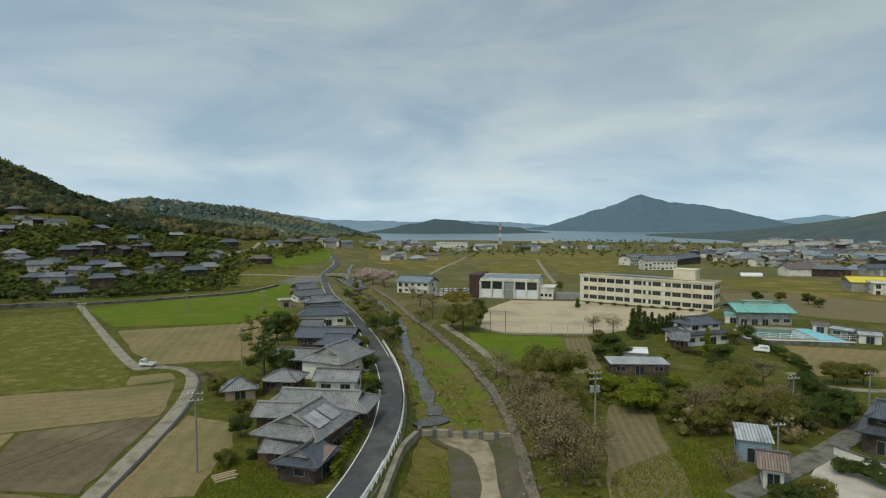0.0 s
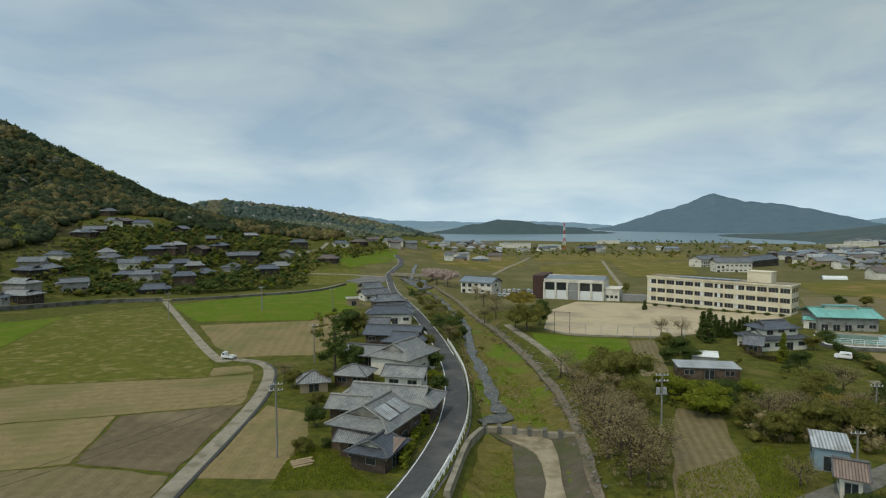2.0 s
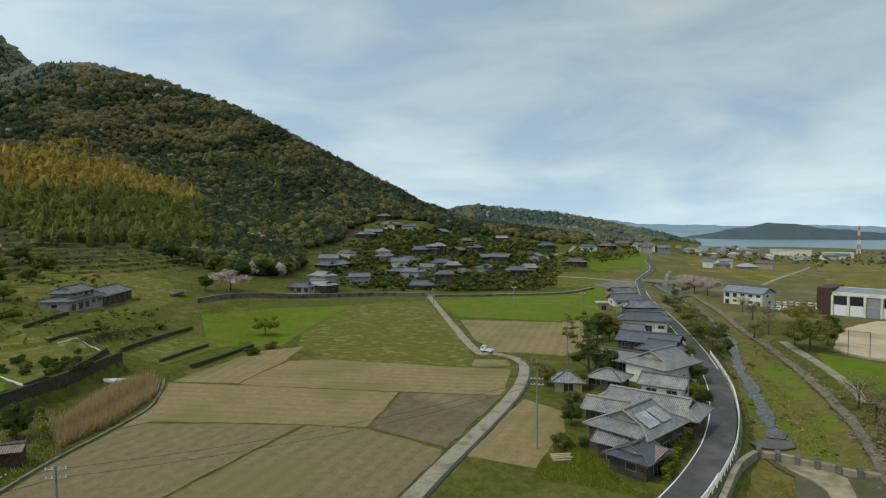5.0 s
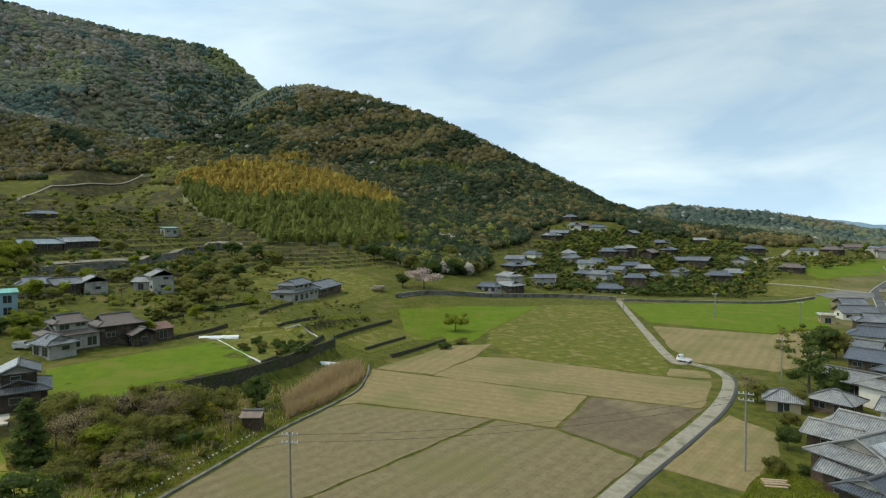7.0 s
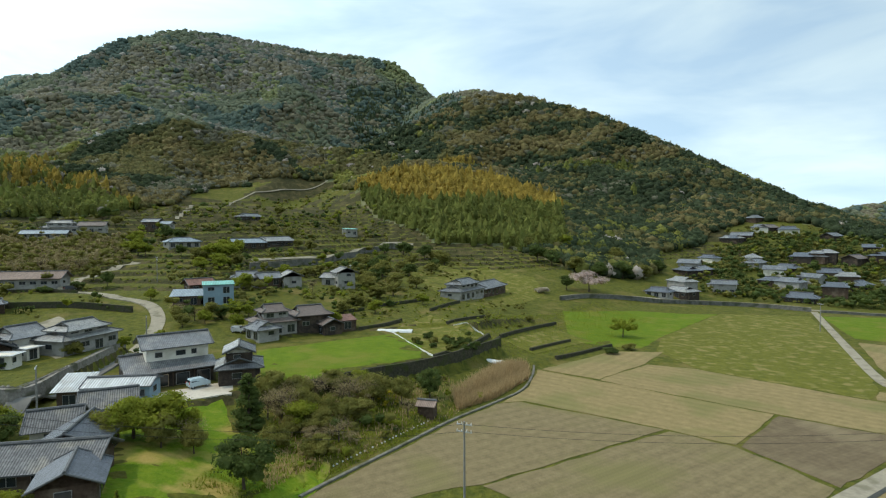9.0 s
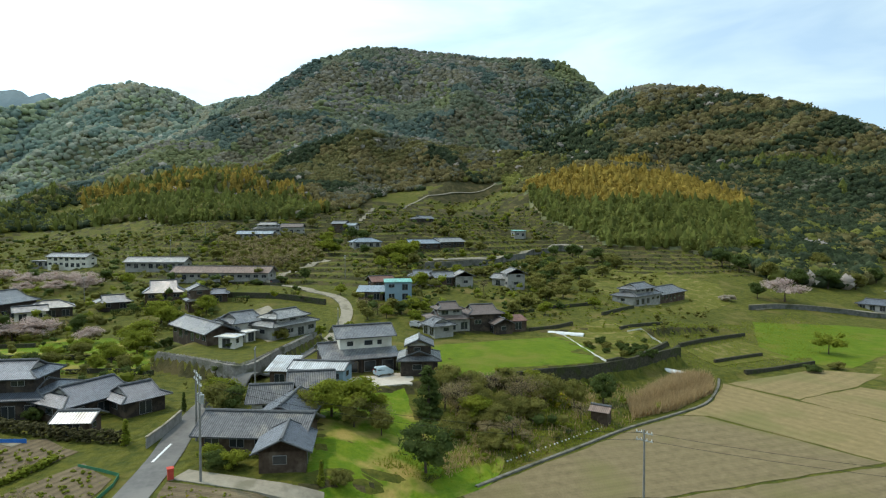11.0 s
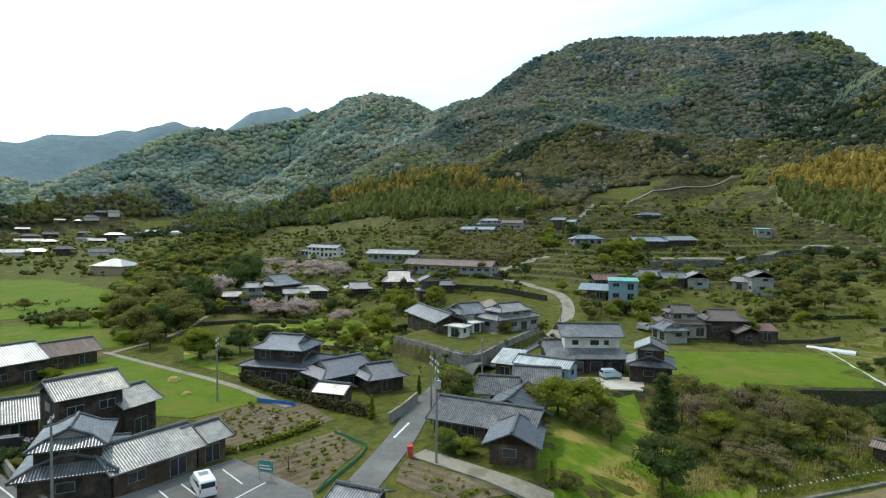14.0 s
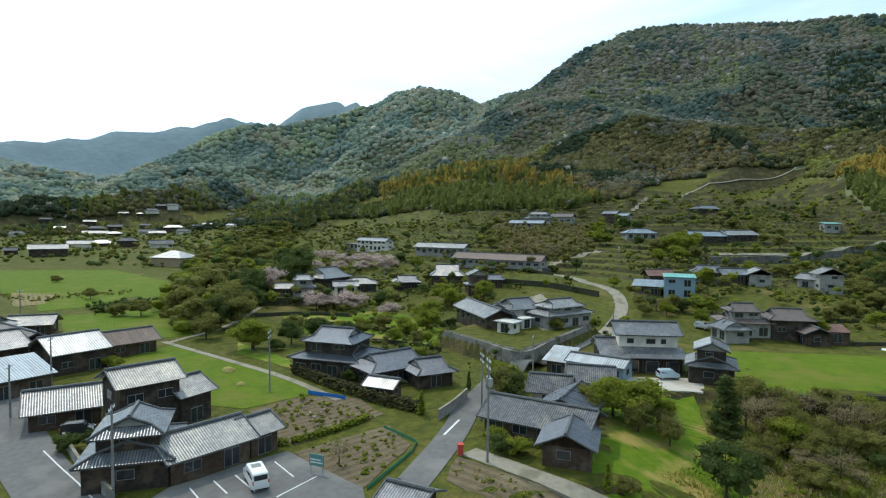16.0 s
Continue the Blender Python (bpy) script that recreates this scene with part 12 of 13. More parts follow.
tree(-118.3, -72.9, 5.5, "round", LEAF["dark"], "dark evergreen broadleaf tree", 0, wide=1.2)
tree(-168.2, -116.3, 9.0, "cherry", BLOSSOM, "flowering pale pink cherry tree", 1, wide=1.1)
tree(-156.7, -92.0, 6.0, "cherry", BLOSSOM, "flowering pale pink cherry tree", 0, wide=1.5)
tree(-156.3, -86.6, 6.3, "cherry", BLOSSOM, "flowering pale pink cherry tree", 0, wide=1.5)
tree(-159.4, -82.9, 5.5, "cherry", BLOSSOM, "flowering pale pink cherry tree", 1, wide=1.5)
tree(-149.6, -67.8, 4.5, "cherry", BLOSSOM, "flowering pale pink cherry tree", 1, wide=1.2)
tree(-275.8, -150.3, 7.0, "cherry", BLOSSOM, "flowering pale pink cherry tree", 0, wide=1.5)
tree(-253.6, -127.9, 7.0, "cherry", BLOSSOM, "flowering pale pink cherry tree", 0, wide=1.5)
tree(-246.9, -114.1, 7.0, "cherry", BLOSSOM, "flowering pale pink cherry tree", 0, wide=1.5)
tree(-233.0, -100.9, 7.5, "cherry", BLOSSOM, "flowering pale pink cherry tree", 0, wide=1.4)
tree(-179.9, -47.9, 6.0, "round", LEAF["fresh"], "fresh yellow-green broadleaf spring tree", 1, wide=1.2)
tree(-130.3, -22.2, 3.0, "shrub", LEAF["olive"], "rounded olive garden shrub", 0, wide=1.1)
tree(-211.5, -129.2, 14.0, "round", LEAF["dark"], "dark evergreen broadleaf tree", 1, wide=1.2)
tree(-185.5, -118.9, 11.0, "round", LEAF["dark"], "dark evergreen broadleaf tree", 1, wide=1.1)
tree(-84.7, -8.7, 6.5, "round", LEAF["fresh"], "fresh yellow-green broadleaf spring tree", 0, wide=1.5)
tree(-85.2, -11.2, 5.5, "round", LEAF["fresh"], "fresh yellow-green broadleaf spring tree", 0, wide=1.4)
tree(-82.9, -4.5, 4.5, "bare", LEAF["bare"], "bare grey-brown tree with budding twigs", 0, wide=1.2)
tree(-126.3, -54.9, 5.0, "round", LEAF["fresh"], "fresh yellow-green broadleaf spring tree", 0, wide=1.2)
tree(-131.1, -62.2, 4.0, "round", LEAF["olive"], "olive-brown broadleaf tree in spring leaf", 1, wide=1.2)
tree(-132.9, -68.7, 4.0, "shrub", LEAF["fresh"], "rounded fresh green garden shrub", 1, wide=1.1)
tree(-128.3, -71.7, 3.5, "shrub", LEAF["fresh"], "rounded fresh green garden shrub", 0, wide=1.2)
tree(-95.5, -28.9, 4.0, "round", LEAF["fresh"], "fresh yellow-green broadleaf spring tree", 0, wide=1.2)
tree(-92.8, -26.6, 4.5, "round", LEAF["fresh"], "fresh yellow-green broadleaf spring tree", 0, wide=1.3)
tree(-161.2, -46.9, 3.5, "shrub", LEAF["dark"], "rounded dark evergreen garden shrub", 1, wide=1.2)
tree(-143.1, -48.7, 3.0, "shrub", LEAF["dark"], "rounded dark evergreen garden shrub", 1, wide=1.1)
tree(-250.2, -100.0, 5.0, "round", LEAF["dark"], "dark evergreen broadleaf tree", 0, wide=1.2)
tree(-233.3, -86.6, 5.0, "round", LEAF["fresh"], "fresh yellow-green broadleaf spring tree", 1, wide=1.2)
tree(-208.3, -73.1, 4.0, "round", LEAF["dark"], "dark evergreen broadleaf tree", 0, wide=1.1)
tree(-191.2, -100.1, 5.0, "round", LEAF["dark"], "dark evergreen broadleaf tree", 0, wide=1.1)
tree(-167.4, -77.1, 5.0, "round", LEAF["dark"], "dark evergreen broadleaf tree", 0)
tree(-143.4, -106.6, 9.0, "round", LEAF["dark"], "dark evergreen broadleaf tree", 0, wide=1.2)
tree(-124.5, -96.3, 8.0, "round", LEAF["olive"], "olive-brown broadleaf tree in spring leaf", 1, wide=1.2)
tree(-161.3, -116.5, 10.0, "round", LEAF["dark"], "dark evergreen broadleaf tree", 1, wide=1.1)
tree(-81.8, -14.9, 5.0, "round", LEAF["olive"], "olive-brown broadleaf tree in spring leaf", 0, wide=1.3)
tree(-98.2, 8.1, 5.0, "round", LEAF["olive"], "olive-brown broadleaf tree in spring leaf", 1, wide=1.3)
tree(-93.8, 9.4, 5.0, "bare", LEAF["bare"], "bare grey-brown tree with budding twigs", 0, wide=1.3)
tree(-97.8, 12.6, 4.5, "round", LEAF["olive"], "olive-brown broadleaf tree in spring leaf", 0, wide=1.4)
tree(-98.0, 15.7, 4.5, "bare", LEAF["bare"], "bare grey-brown tree with budding twigs", 0, wide=1.4)
tree(-100.2, 19.4, 4.0, "round", LEAF["olive"], "olive-brown broadleaf tree in spring leaf", 1, wide=1.4)
tree(-95.6, 20.8, 5.0, "bare", LEAF["bare"], "bare grey-brown tree with budding twigs", 1, wide=1.4)
tree(-100.5, 24.8, 4.0, "round", LEAF["fresh"], "fresh yellow-green broadleaf spring tree", 0, wide=1.3)
tree(-95.4, 25.0, 5.0, "round", LEAF["olive"], "olive-brown broadleaf tree in spring leaf", 1, wide=1.4)
tree(-87.0, 10.6, 4.5, "round", LEAF["fresh"], "fresh yellow-green broadleaf spring tree", 1, wide=1.3)
tree(-84.8, 12.6, 4.0, "round", LEAF["olive"], "olive-brown broadleaf tree in spring leaf", 0, wide=1.4)
tree(-80.7, 14.5, 4.0, "bare", LEAF["bare"], "bare grey-brown tree with budding twigs", 0, wide=1.3)
tree(-87.2, 19.8, 4.0, "round", LEAF["olive"], "olive-brown broadleaf tree in spring leaf", 1, wide=1.4)
tree(-295.4, -17.9, 6.0, "round", LEAF["fresh"], "fresh yellow-green broadleaf spring tree", 0, wide=1.5)
tree(-278.8, -11.2, 5.5, "round", LEAF["fresh"], "fresh yellow-green broadleaf spring tree", 1, wide=1.4)
tree(-594.8, 36.6, 7.0, "round", LEAF["dark"], "dark evergreen broadleaf tree", 1, wide=1.3)
tree(-598.0, 1.6, 4.0, "round", LEAF["fresh"], "fresh yellow-green broadleaf spring tree", 0, wide=1.3)
tree(-275.5, 20.4, 7.0, "round", LEAF["fresh"], "fresh yellow-green broadleaf spring tree", 0, wide=1.4)
tree(-266.4, 13.5, 6.0, "round", LEAF["fresh"], "fresh yellow-green broadleaf spring tree", 0, wide=1.3)
tree(-274.3, 25.5, 6.5, "round", LEAF["fresh"], "fresh yellow-green broadleaf spring tree", 1, wide=1.3)
tree(-269.3, 2.3, 5.0, "round", LEAF["dark"], "dark evergreen broadleaf tree", 1, wide=1.2)
tree(-254.8, 7.1, 4.0, "round", LEAF["olive"], "olive-brown broadleaf tree in spring leaf", 1, wide=1.2)
tree(-199.3, 17.7, 6.0, "round", LEAF["fresh"], "fresh yellow-green broadleaf spring tree", 1, wide=1.2)
tree(-164.7, 10.6, 4.5, "round", LEAF["fresh"], "fresh yellow-green broadleaf spring tree", 1, wide=1.4)
tree(-164.4, 5.0, 5.0, "round", LEAF["olive"], "olive-brown broadleaf tree in spring leaf", 0, wide=1.3)
tree(-163.9, 0.9, 4.0, "bare", LEAF["bare"], "bare grey-brown tree with budding twigs", 1, wide=1.3)
tree(-163.0, 14.1, 4.0, "round", LEAF["fresh"], "fresh yellow-green broadleaf spring tree", 0, wide=1.2)
tree(-172.3, -2.8, 4.0, "bare", LEAF["bare"], "bare grey-brown tree with budding twigs", 0, wide=1.3)
tree(-219.1, 35.4, 4.5, "round", LEAF["fresh"], "fresh yellow-green broadleaf spring tree", 0, wide=1.3)
tree(-218.1, 42.7, 4.5, "round", LEAF["olive"], "olive-brown broadleaf tree in spring leaf", 0, wide=1.3)
tree(-285.5, 54.8, 4.5, "round", LEAF["olive"], "olive-brown broadleaf tree in spring leaf", 1, wide=1.2)
tree(-361.4, 55.0, 6.0, "round", LEAF["dark"], "dark evergreen broadleaf tree", 0, wide=1.2)
tree(-405.8, 69.6, 7.0, "round", LEAF["olive"], "olive-brown broadleaf tree in spring leaf", 1, wide=1.3)
tree(-238.0, 79.0, 6.5, "round", LEAF["dark"], "dark evergreen broadleaf tree", 0, wide=1.3)
tree(-223.6, 86.7, 6.0, "round", LEAF["dark"], "dark evergreen broadleaf tree", 0, wide=1.3)
tree(-241.9, 106.7, 6.0, "round", LEAF["dark"], "dark evergreen broadleaf tree", 1, wide=1.2)
tree(-191.3, 57.9, 5.0, "round", LEAF["olive"], "olive-brown broadleaf tree in spring leaf", 1, wide=1.4)
tree(-180.8, 62.6, 5.0, "round", LEAF["olive"], "olive-brown broadleaf tree in spring leaf", 1, wide=1.4)
tree(-247.4, 168.6, 9.0, "round", LEAF["dark"], "dark evergreen broadleaf tree", 1, wide=1.2)
tree(-238.9, 171.3, 9.0, "round", LEAF["dark"], "dark evergreen broadleaf tree", 1, wide=1.1)
tree(-224.5, 174.4, 9.0, "round", LEAF["olive"], "olive-brown broadleaf tree in spring leaf", 0, wide=1.2)
tree(-213.8, 179.7, 9.0, "round", LEAF["dark"], "dark evergreen broadleaf tree", 0, wide=1.1)
tree(-213.6, 194.3, 9.0, "round", LEAF["dark"], "dark evergreen broadleaf tree", 1, wide=1.2)
tree(-214.0, 208.5, 8.0, "round", LEAF["olive"], "olive-brown broadleaf tree in spring leaf", 0, wide=1.2)
tree(-225.6, 231.1, 8.0, "round", LEAF["dark"], "dark evergreen broadleaf tree", 0, wide=1.1)
tree(-268.5, 201.9, 9.0, "round", LEAF["fresh"], "fresh yellow-green broadleaf spring tree", 1, wide=1.2)
tree(-272.4, 180.7, 8.0, "round", LEAF["olive"], "olive-brown broadleaf tree in spring leaf", 0, wide=1.2)
tree(-246.9, 221.7, 9.0, "round", LEAF["olive"], "olive-brown broadleaf tree in spring leaf", 0, wide=1.1)
bushes("thicket", "tangled olive scrub on the bank", LEAF["olive"], [(-100.7, 6.5), (-102.1, 25.1), (-105.8, 41.8), (-96.3, 50.5), (-85.8, 35.3), (-81.1, 23.3), (-71.9, 9.1), (-69.5, 3.2), (-79.8, 8.0), (-96.1, 4.5)], 3.3, 1.7, 1, thin=0.15)
bushes("thicket", "brown bramble scrub on the bank", LEAF["bare"], [(-100.7, 6.5), (-102.1, 25.1), (-105.8, 41.8), (-96.3, 50.5), (-85.8, 35.3), (-81.1, 23.3), (-71.9, 9.1), (-69.5, 3.2), (-79.8, 8.0), (-96.1, 4.5)], 4.4, 1.6, 2, thin=0.45)
bushes("thicket", "dark evergreen scrub on the bank", LEAF["dark"], [(-100.7, 6.5), (-102.1, 25.1), (-105.8, 41.8), (-96.3, 50.5), (-85.8, 35.3), (-81.1, 23.3), (-71.9, 9.1), (-69.5, 3.2), (-79.8, 8.0), (-96.1, 4.5)], 5.9, 1.7, 3, thin=0.75)
bushes("thicket", "fresh green scrub on the bank", LEAF["fresh"], [(-100.7, 6.5), (-102.1, 25.1), (-105.8, 41.8), (-96.3, 50.5), (-85.8, 35.3), (-81.1, 23.3), (-71.9, 9.1), (-69.5, 3.2), (-79.8, 8.0), (-96.1, 4.5)], 2.4, 1.1, 34, thin=0.1)
bushes("thicket", "yellow rape flowers on the bank", RAPE, [(-97.9, 24.7), (-99.7, 30.8), (-92.0, 28.2), (-91.8, 23.6)], 1.2, 0.6, 4)
bushes("thicket", "brown-olive scrub beside the plots", LEAF["olive"], [(40.9, 102.7), (58.9, 110.1), (67.0, 102.6), (65.4, 90.3), (49.3, 78.6), (41.6, 81.8), (34.0, 83.0)], 3.0, 1.9, 5, thin=-0.2)
bushes("thicket", "bare brown scrub beside the plots", LEAF["bare"], [(40.9, 102.7), (58.9, 110.1), (67.0, 102.6), (65.4, 90.3), (49.3, 78.6), (41.6, 81.8), (34.0, 83.0)], 2.8, 1.9, 6, thin=-0.5)
bushes("thicket", "dark scrub beside the plots", LEAF["dark"], [(40.9, 102.7), (58.9, 110.1), (67.0, 102.6), (65.4, 90.3), (49.3, 78.6), (41.6, 81.8), (34.0, 83.0)], 4.4, 2.0, 7, thin=0.3)
bushes("thicket", "bare brown bank scrub beside the river", LEAF["bare"], [(12.2, 103.0), (20.9, 106.4), (23.2, 85.4), (18.6, 63.7), (11.0, 63.5), (11.9, 77.7)], 2.2, 1.1, 8, thin=0.2)
bushes("thicket", "olive bank scrub beside the river", LEAF["olive"], [(12.2, 103.0), (20.9, 106.4), (23.2, 85.4), (18.6, 63.7), (11.0, 63.5), (11.9, 77.7)], 2.0, 1.1, 9, thin=0.3)
bushes("thicket", "lush green shrubs beside the plot", LEAF["fresh"], [(28.7, 110.2), (44.7, 115.1), (42.9, 102.7), (33.5, 93.3), (28.0, 96.2), (25.8, 102.8)], 1.7, 1.3, 10)
bushes("thicket", "green shrubs beside the plot", LEAF["dark"], [(28.7, 110.2), (44.7, 115.1), (42.9, 102.7), (33.5, 93.3), (28.0, 96.2), (25.8, 102.8)], 2.6, 1.3, 11, thin=0.3)
bushes("thicket", "scrub on the river bank", LEAF["olive"], [(-28.0, 199.2), (-22.1, 217.6), (-6.6, 153.2), (-8.4, 134.1), (-11.9, 129.1), (-18.9, 155.6)], 2.4, 1.2, 12)
bushes("thicket", "dark weeds along the stream", LEAF["olive"], [(-56.0, 312.7), (-19.3, 210.3), (-13.2, 170.0), (-8.4, 137.2), (-4.3, 111.7), (-1.9, 96.9), (-4.5, 92.2), (-8.6, 126.1), (-14.0, 170.0), (-20.7, 203.4)], 1.8, 0.8, 56, thin=0.4)
bushes("thicket", "scrub on the river bank", LEAF["bare"], [(-49.1, 350.7), (-24.0, 261.9), (-6.3, 189.5), (2.2, 145.5), (8.3, 112.4), (6.3, 115.4), (-3.8, 161.1), (-20.0, 217.6)], 2.6, 1.0, 13, thin=0.3)
bushes("thicket", "weeds and grass tussocks in the river bed", LEAF["fresh"], [(-14.0, 170.0), (-2.0, 140.1), (6.1, 111.7), (9.5, 91.6), (-2.4, 98.4), (-5.0, 115.6)], 1.8, 0.5, 14, tall=0.5)
bushes("thicket", "dry brown tussocks in the river bed", STRAW, [(-18.7, 203.4), (-2.0, 140.1), (6.1, 111.7), (9.5, 91.6), (-5.1, 95.4), (-8.6, 126.1)], 2.2, 0.4, 15, tall=0.5, thin=0.2)
def river_stones(label, pts, n, wide, size, seed):
    """Loose stones and boulders strewn along a line."""
    rng = np.random.default_rng(seed)
    line = smooth_line(pts, 1.0)
    i = rng.integers(1, len(line) - 1, n)
    side = rng.normal(0, wide, n)
    x = np.array([line[k].x + sides(line, k).x * q for k, q in zip(i, side)])
    y = np.array([line[k].y + sides(line, k).y * q for k, q in zip(i, side)])
    s = size * rng.uniform(0.35, 1.2, n) ** 1.3
    scatter("river_stones", label, "stones", STONE, [lump(1, k, 0.7, 0.3) for k in range(6)], np.stack([x, y, ground(x, y) + 0.36], -1), s, s * 0.6, sink=0.3)


river_stones("rough pale stones of the river bank", [(10.4, 64), (10.6, 89), (9.2, 109), (4.2, 141), (-2.4, 175), (-12.4, 215)], 700, 0.8, 0.3, 71)
river_stones("loose stones in the shallow stream", [(-1.4, 98), (-3.7, 116), (-6.9, 134), (-10.8, 161), (-13.5, 191)], 160, 1.5, 0.26, 72)
tree(19.6, 107.8, 8.0, "spreading", LEAF["bamboo"], "golden-green broadleaf tree above the river", 1, wide=1.1)
tree(14.0, 113.5, 5.0, "bare", LEAF["bare"], "bare grey-brown tree with budding twigs", 1, wide=1.4)
tree(15.5, 99.0, 6.5, "cherry", LEAF["bare"], "old riverside cherry tree past its bloom", 0, wide=1.2)
tree(17.0, 86.0, 6.0, "cherry", LEAF["bare"], "old riverside cherry tree past its bloom", 1, wide=1.2)
tree(19.5, 74.0, 6.0, "bare", LEAF["bare"], "bare grey-brown tree with budding twigs", 0, wide=1.3)
tree(33.5, 98.5, 5.0, "shrub", LEAF["dark"], "large rounded dark green shrub beside the plot", 0, wide=1.1)
tree(45.0, 96.0, 4.5, "bare", LEAF["bare"], "bare grey-brown tree with budding twigs", 1, wide=1.5)
tree(52.0, 93.0, 4.5, "spreading", LEAF["gold"], "straw-coloured leafing thicket tree", 0, wide=1.4)
for _x, _y, _h, _k, _leaf, _label in ((-28, 216, 6.5, "bare", "bare", "bare brown tree on the river bank"), (-25, 201, 6, "spreading", "olive", "olive-brown tree on the river bank"), (-22, 188, 5.5, "bare", "bare", "bare brown tree on the river bank"),
                                      (-19.5, 175, 6, "spreading", "olive", "olive-brown tree on the river bank"), (-17, 164, 6.5, "spreading", "dark", "dark evergreen tree on the river bank"), (-33, 236, 6, "spreading", "olive", "olive-brown tree on the river bank"),
                                      (-37, 251, 6.5, "bare", "bare", "bare brown tree on the river bank"), (-41, 266, 6, "spreading", "dark", "dark evergreen tree on the river bank"), (-15.2, 152, 5, "bare", "bare", "bare brown tree on the river bank"),
                                      (-9, 226, 7.5, "bare", "bare", "large bare brown tree on the river bank"), (-4, 219, 7, "bare", "bare", "large bare brown tree on the river bank"), (5, 222, 8, "spreading", "gold", "golden-brown budding tree above the river bank")):
    tree(_x, _y, _h, _k, LEAF[_leaf], _label, 1, wide=1.25)
bushes("thicket", "low grass tussocks in the orchard", LEAF["fresh"], [(-67.0, -5.4), (-89.8, 7.0), (-103.7, 33.8), (-83.8, 30.8), (-74.0, 14.5), (-69.0, 4.0)], 2.2, 0.4, 16, tall=0.4)
bushes("thicket", "garden plants and flower clumps", LEAF["fresh"], [(-70.7, -57.7), (-78.2, -55.7), (-81.0, -46.8), (-75.7, -41.2), (-63.8, -47.5)], 1.1, 0.5, 17, tall=0.8)
bushes("thicket", "olive garden shrubs", LEAF["olive"], [(-70.7, -57.7), (-78.2, -55.7), (-81.0, -46.8), (-75.7, -41.2), (-63.8, -47.5)], 3.4, 0.8, 25, tall=1.0)
bushes("thicket", "pink garden flowers", BLOSSOM, [(-71.9, -53.8), (-77.5, -51.8), (-76.7, -46.1), (-69.3, -47.5)], 1.6, 0.5, 18, tall=0.6)
bushes("thicket", "rows of weeds in the garden", LEAF["fresh"], [(-61.4, -45.5), (-70.9, -38.9), (-66.5, -34.5), (-55.6, -35.5)], 1.0, 0.4, 19, tall=0.5)
bushes("thicket", "garden plants in the lane-side bed", LEAF["fresh"], [(-64.4, -27.6), (-60.1, -16.6), (-56.8, -22.2), (-59.4, -27.2)], 0.8, 0.35, 20, tall=0.5)
bushes("thicket", "pink moss phlox edging", BLOSSOM, [(-65.7, -27.9), (-64.3, -24.1), (-63.4, -24.1), (-64.8, -27.8)], 0.5, 0.2, 21, tall=0.3)
bushes("thicket", "yellow flowers in the lane-side bed", RAPE, [(-63.2, -26.3), (-60.7, -22.9), (-59.3, -23.2), (-61.0, -26.4)], 2.2, 0.3, 22, tall=0.4)
bushes("thicket", "olive shrubs on the terraces", LEAF["olive"], [(-266.1, 13.4), (-230.3, 32.5), (-256.4, 89.3), (-170.7, 55.1), (-150.8, 37.6), (-179.8, 47.3), (-188.1, 24.3), (-160.3, 9.8), (-159.8, -3.7), (-186.3, -7.1)], 4.2, 1.5, 23, thin=0.35)
bushes("thicket", "dark shrubs on the terraces", LEAF["dark"], [(-266.1, 13.4), (-230.3, 32.5), (-256.4, 89.3), (-170.7, 55.1), (-150.8, 37.6), (-179.8, 47.3), (-188.1, 24.3), (-160.3, 9.8), (-159.8, -3.7), (-186.3, -7.1)], 4.5, 1.3, 24, thin=0.4)
bushes("thicket", "olive shrubs on the upper terraces", LEAF["olive"], [(-490.6, -243.8), (-377.0, -71.4), (-388.4, -1.6), (-667.7, 117.9), (-408.6, 149.1), (-323.6, 116.0), (-265.4, 17.7), (-317.3, -61.9), (-409.6, -187.0)], 9.0, 2.4, 25, thin=0.7)
bushes("thicket", "fresh green shrubs on the upper terraces", LEAF["fresh"], [(-490.6, -243.8), (-377.0, -71.4), (-388.4, -1.6), (-667.7, 117.9), (-408.6, 149.1), (-323.6, 116.0), (-265.4, 17.7), (-317.3, -61.9), (-409.6, -187.0)], 9.0, 2.2, 26, thin=0.8)
bushes("thicket", "dark shrubs on the upper terraces", LEAF["dark"], [(-490.6, -243.8), (-377.0, -71.4), (-388.4, -1.6), (-667.7, 117.9), (-408.6, 149.1), (-323.6, 116.0), (-265.4, 17.7), (-317.3, -61.9), (-409.6, -187.0)], 10.0, 2.4, 27, thin=0.8)
bushes("thicket", "shrubs in the village gardens", LEAF["olive"], [(-141.6, -98.5), (-224.4, -69.5), (-220.8, -25.9), (-203.2, -24.8), (-156.9, -52.2), (-106.3, -43.6), (-104.4, -49.6), (-118.4, -73.0)], 4.2, 1.4, 28, thin=0.4)
bushes("thicket", "shrubs between the hillside houses", LEAF["olive"], [(-234.4, 255.8), (-277.2, 380.4), (-201.6, 399.8), (-137.6, 373.8), (-121.4, 309.6), (-168.5, 277.9), (-196.5, 216.8)], 3.6, 1.8, 29, thin=-0.1)
bushes("thicket", "dark shrubs between the hillside houses", LEAF["dark"], [(-234.4, 255.8), (-277.2, 380.4), (-201.6, 399.8), (-137.6, 373.8), (-121.4, 309.6), (-168.5, 277.9), (-196.5, 216.8)], 3.6, 1.9, 30, thin=-0.3)
bushes("thicket", "orchard terrace shrubs", LEAF["olive"], [(-232.8, 46.1), (-286.9, 134.9), (-173.5, 114.2), (-138.8, 85.7), (-142.1, 49.6), (-152.1, 41.2)], 4.0, 1.5, 32, thin=0.35)
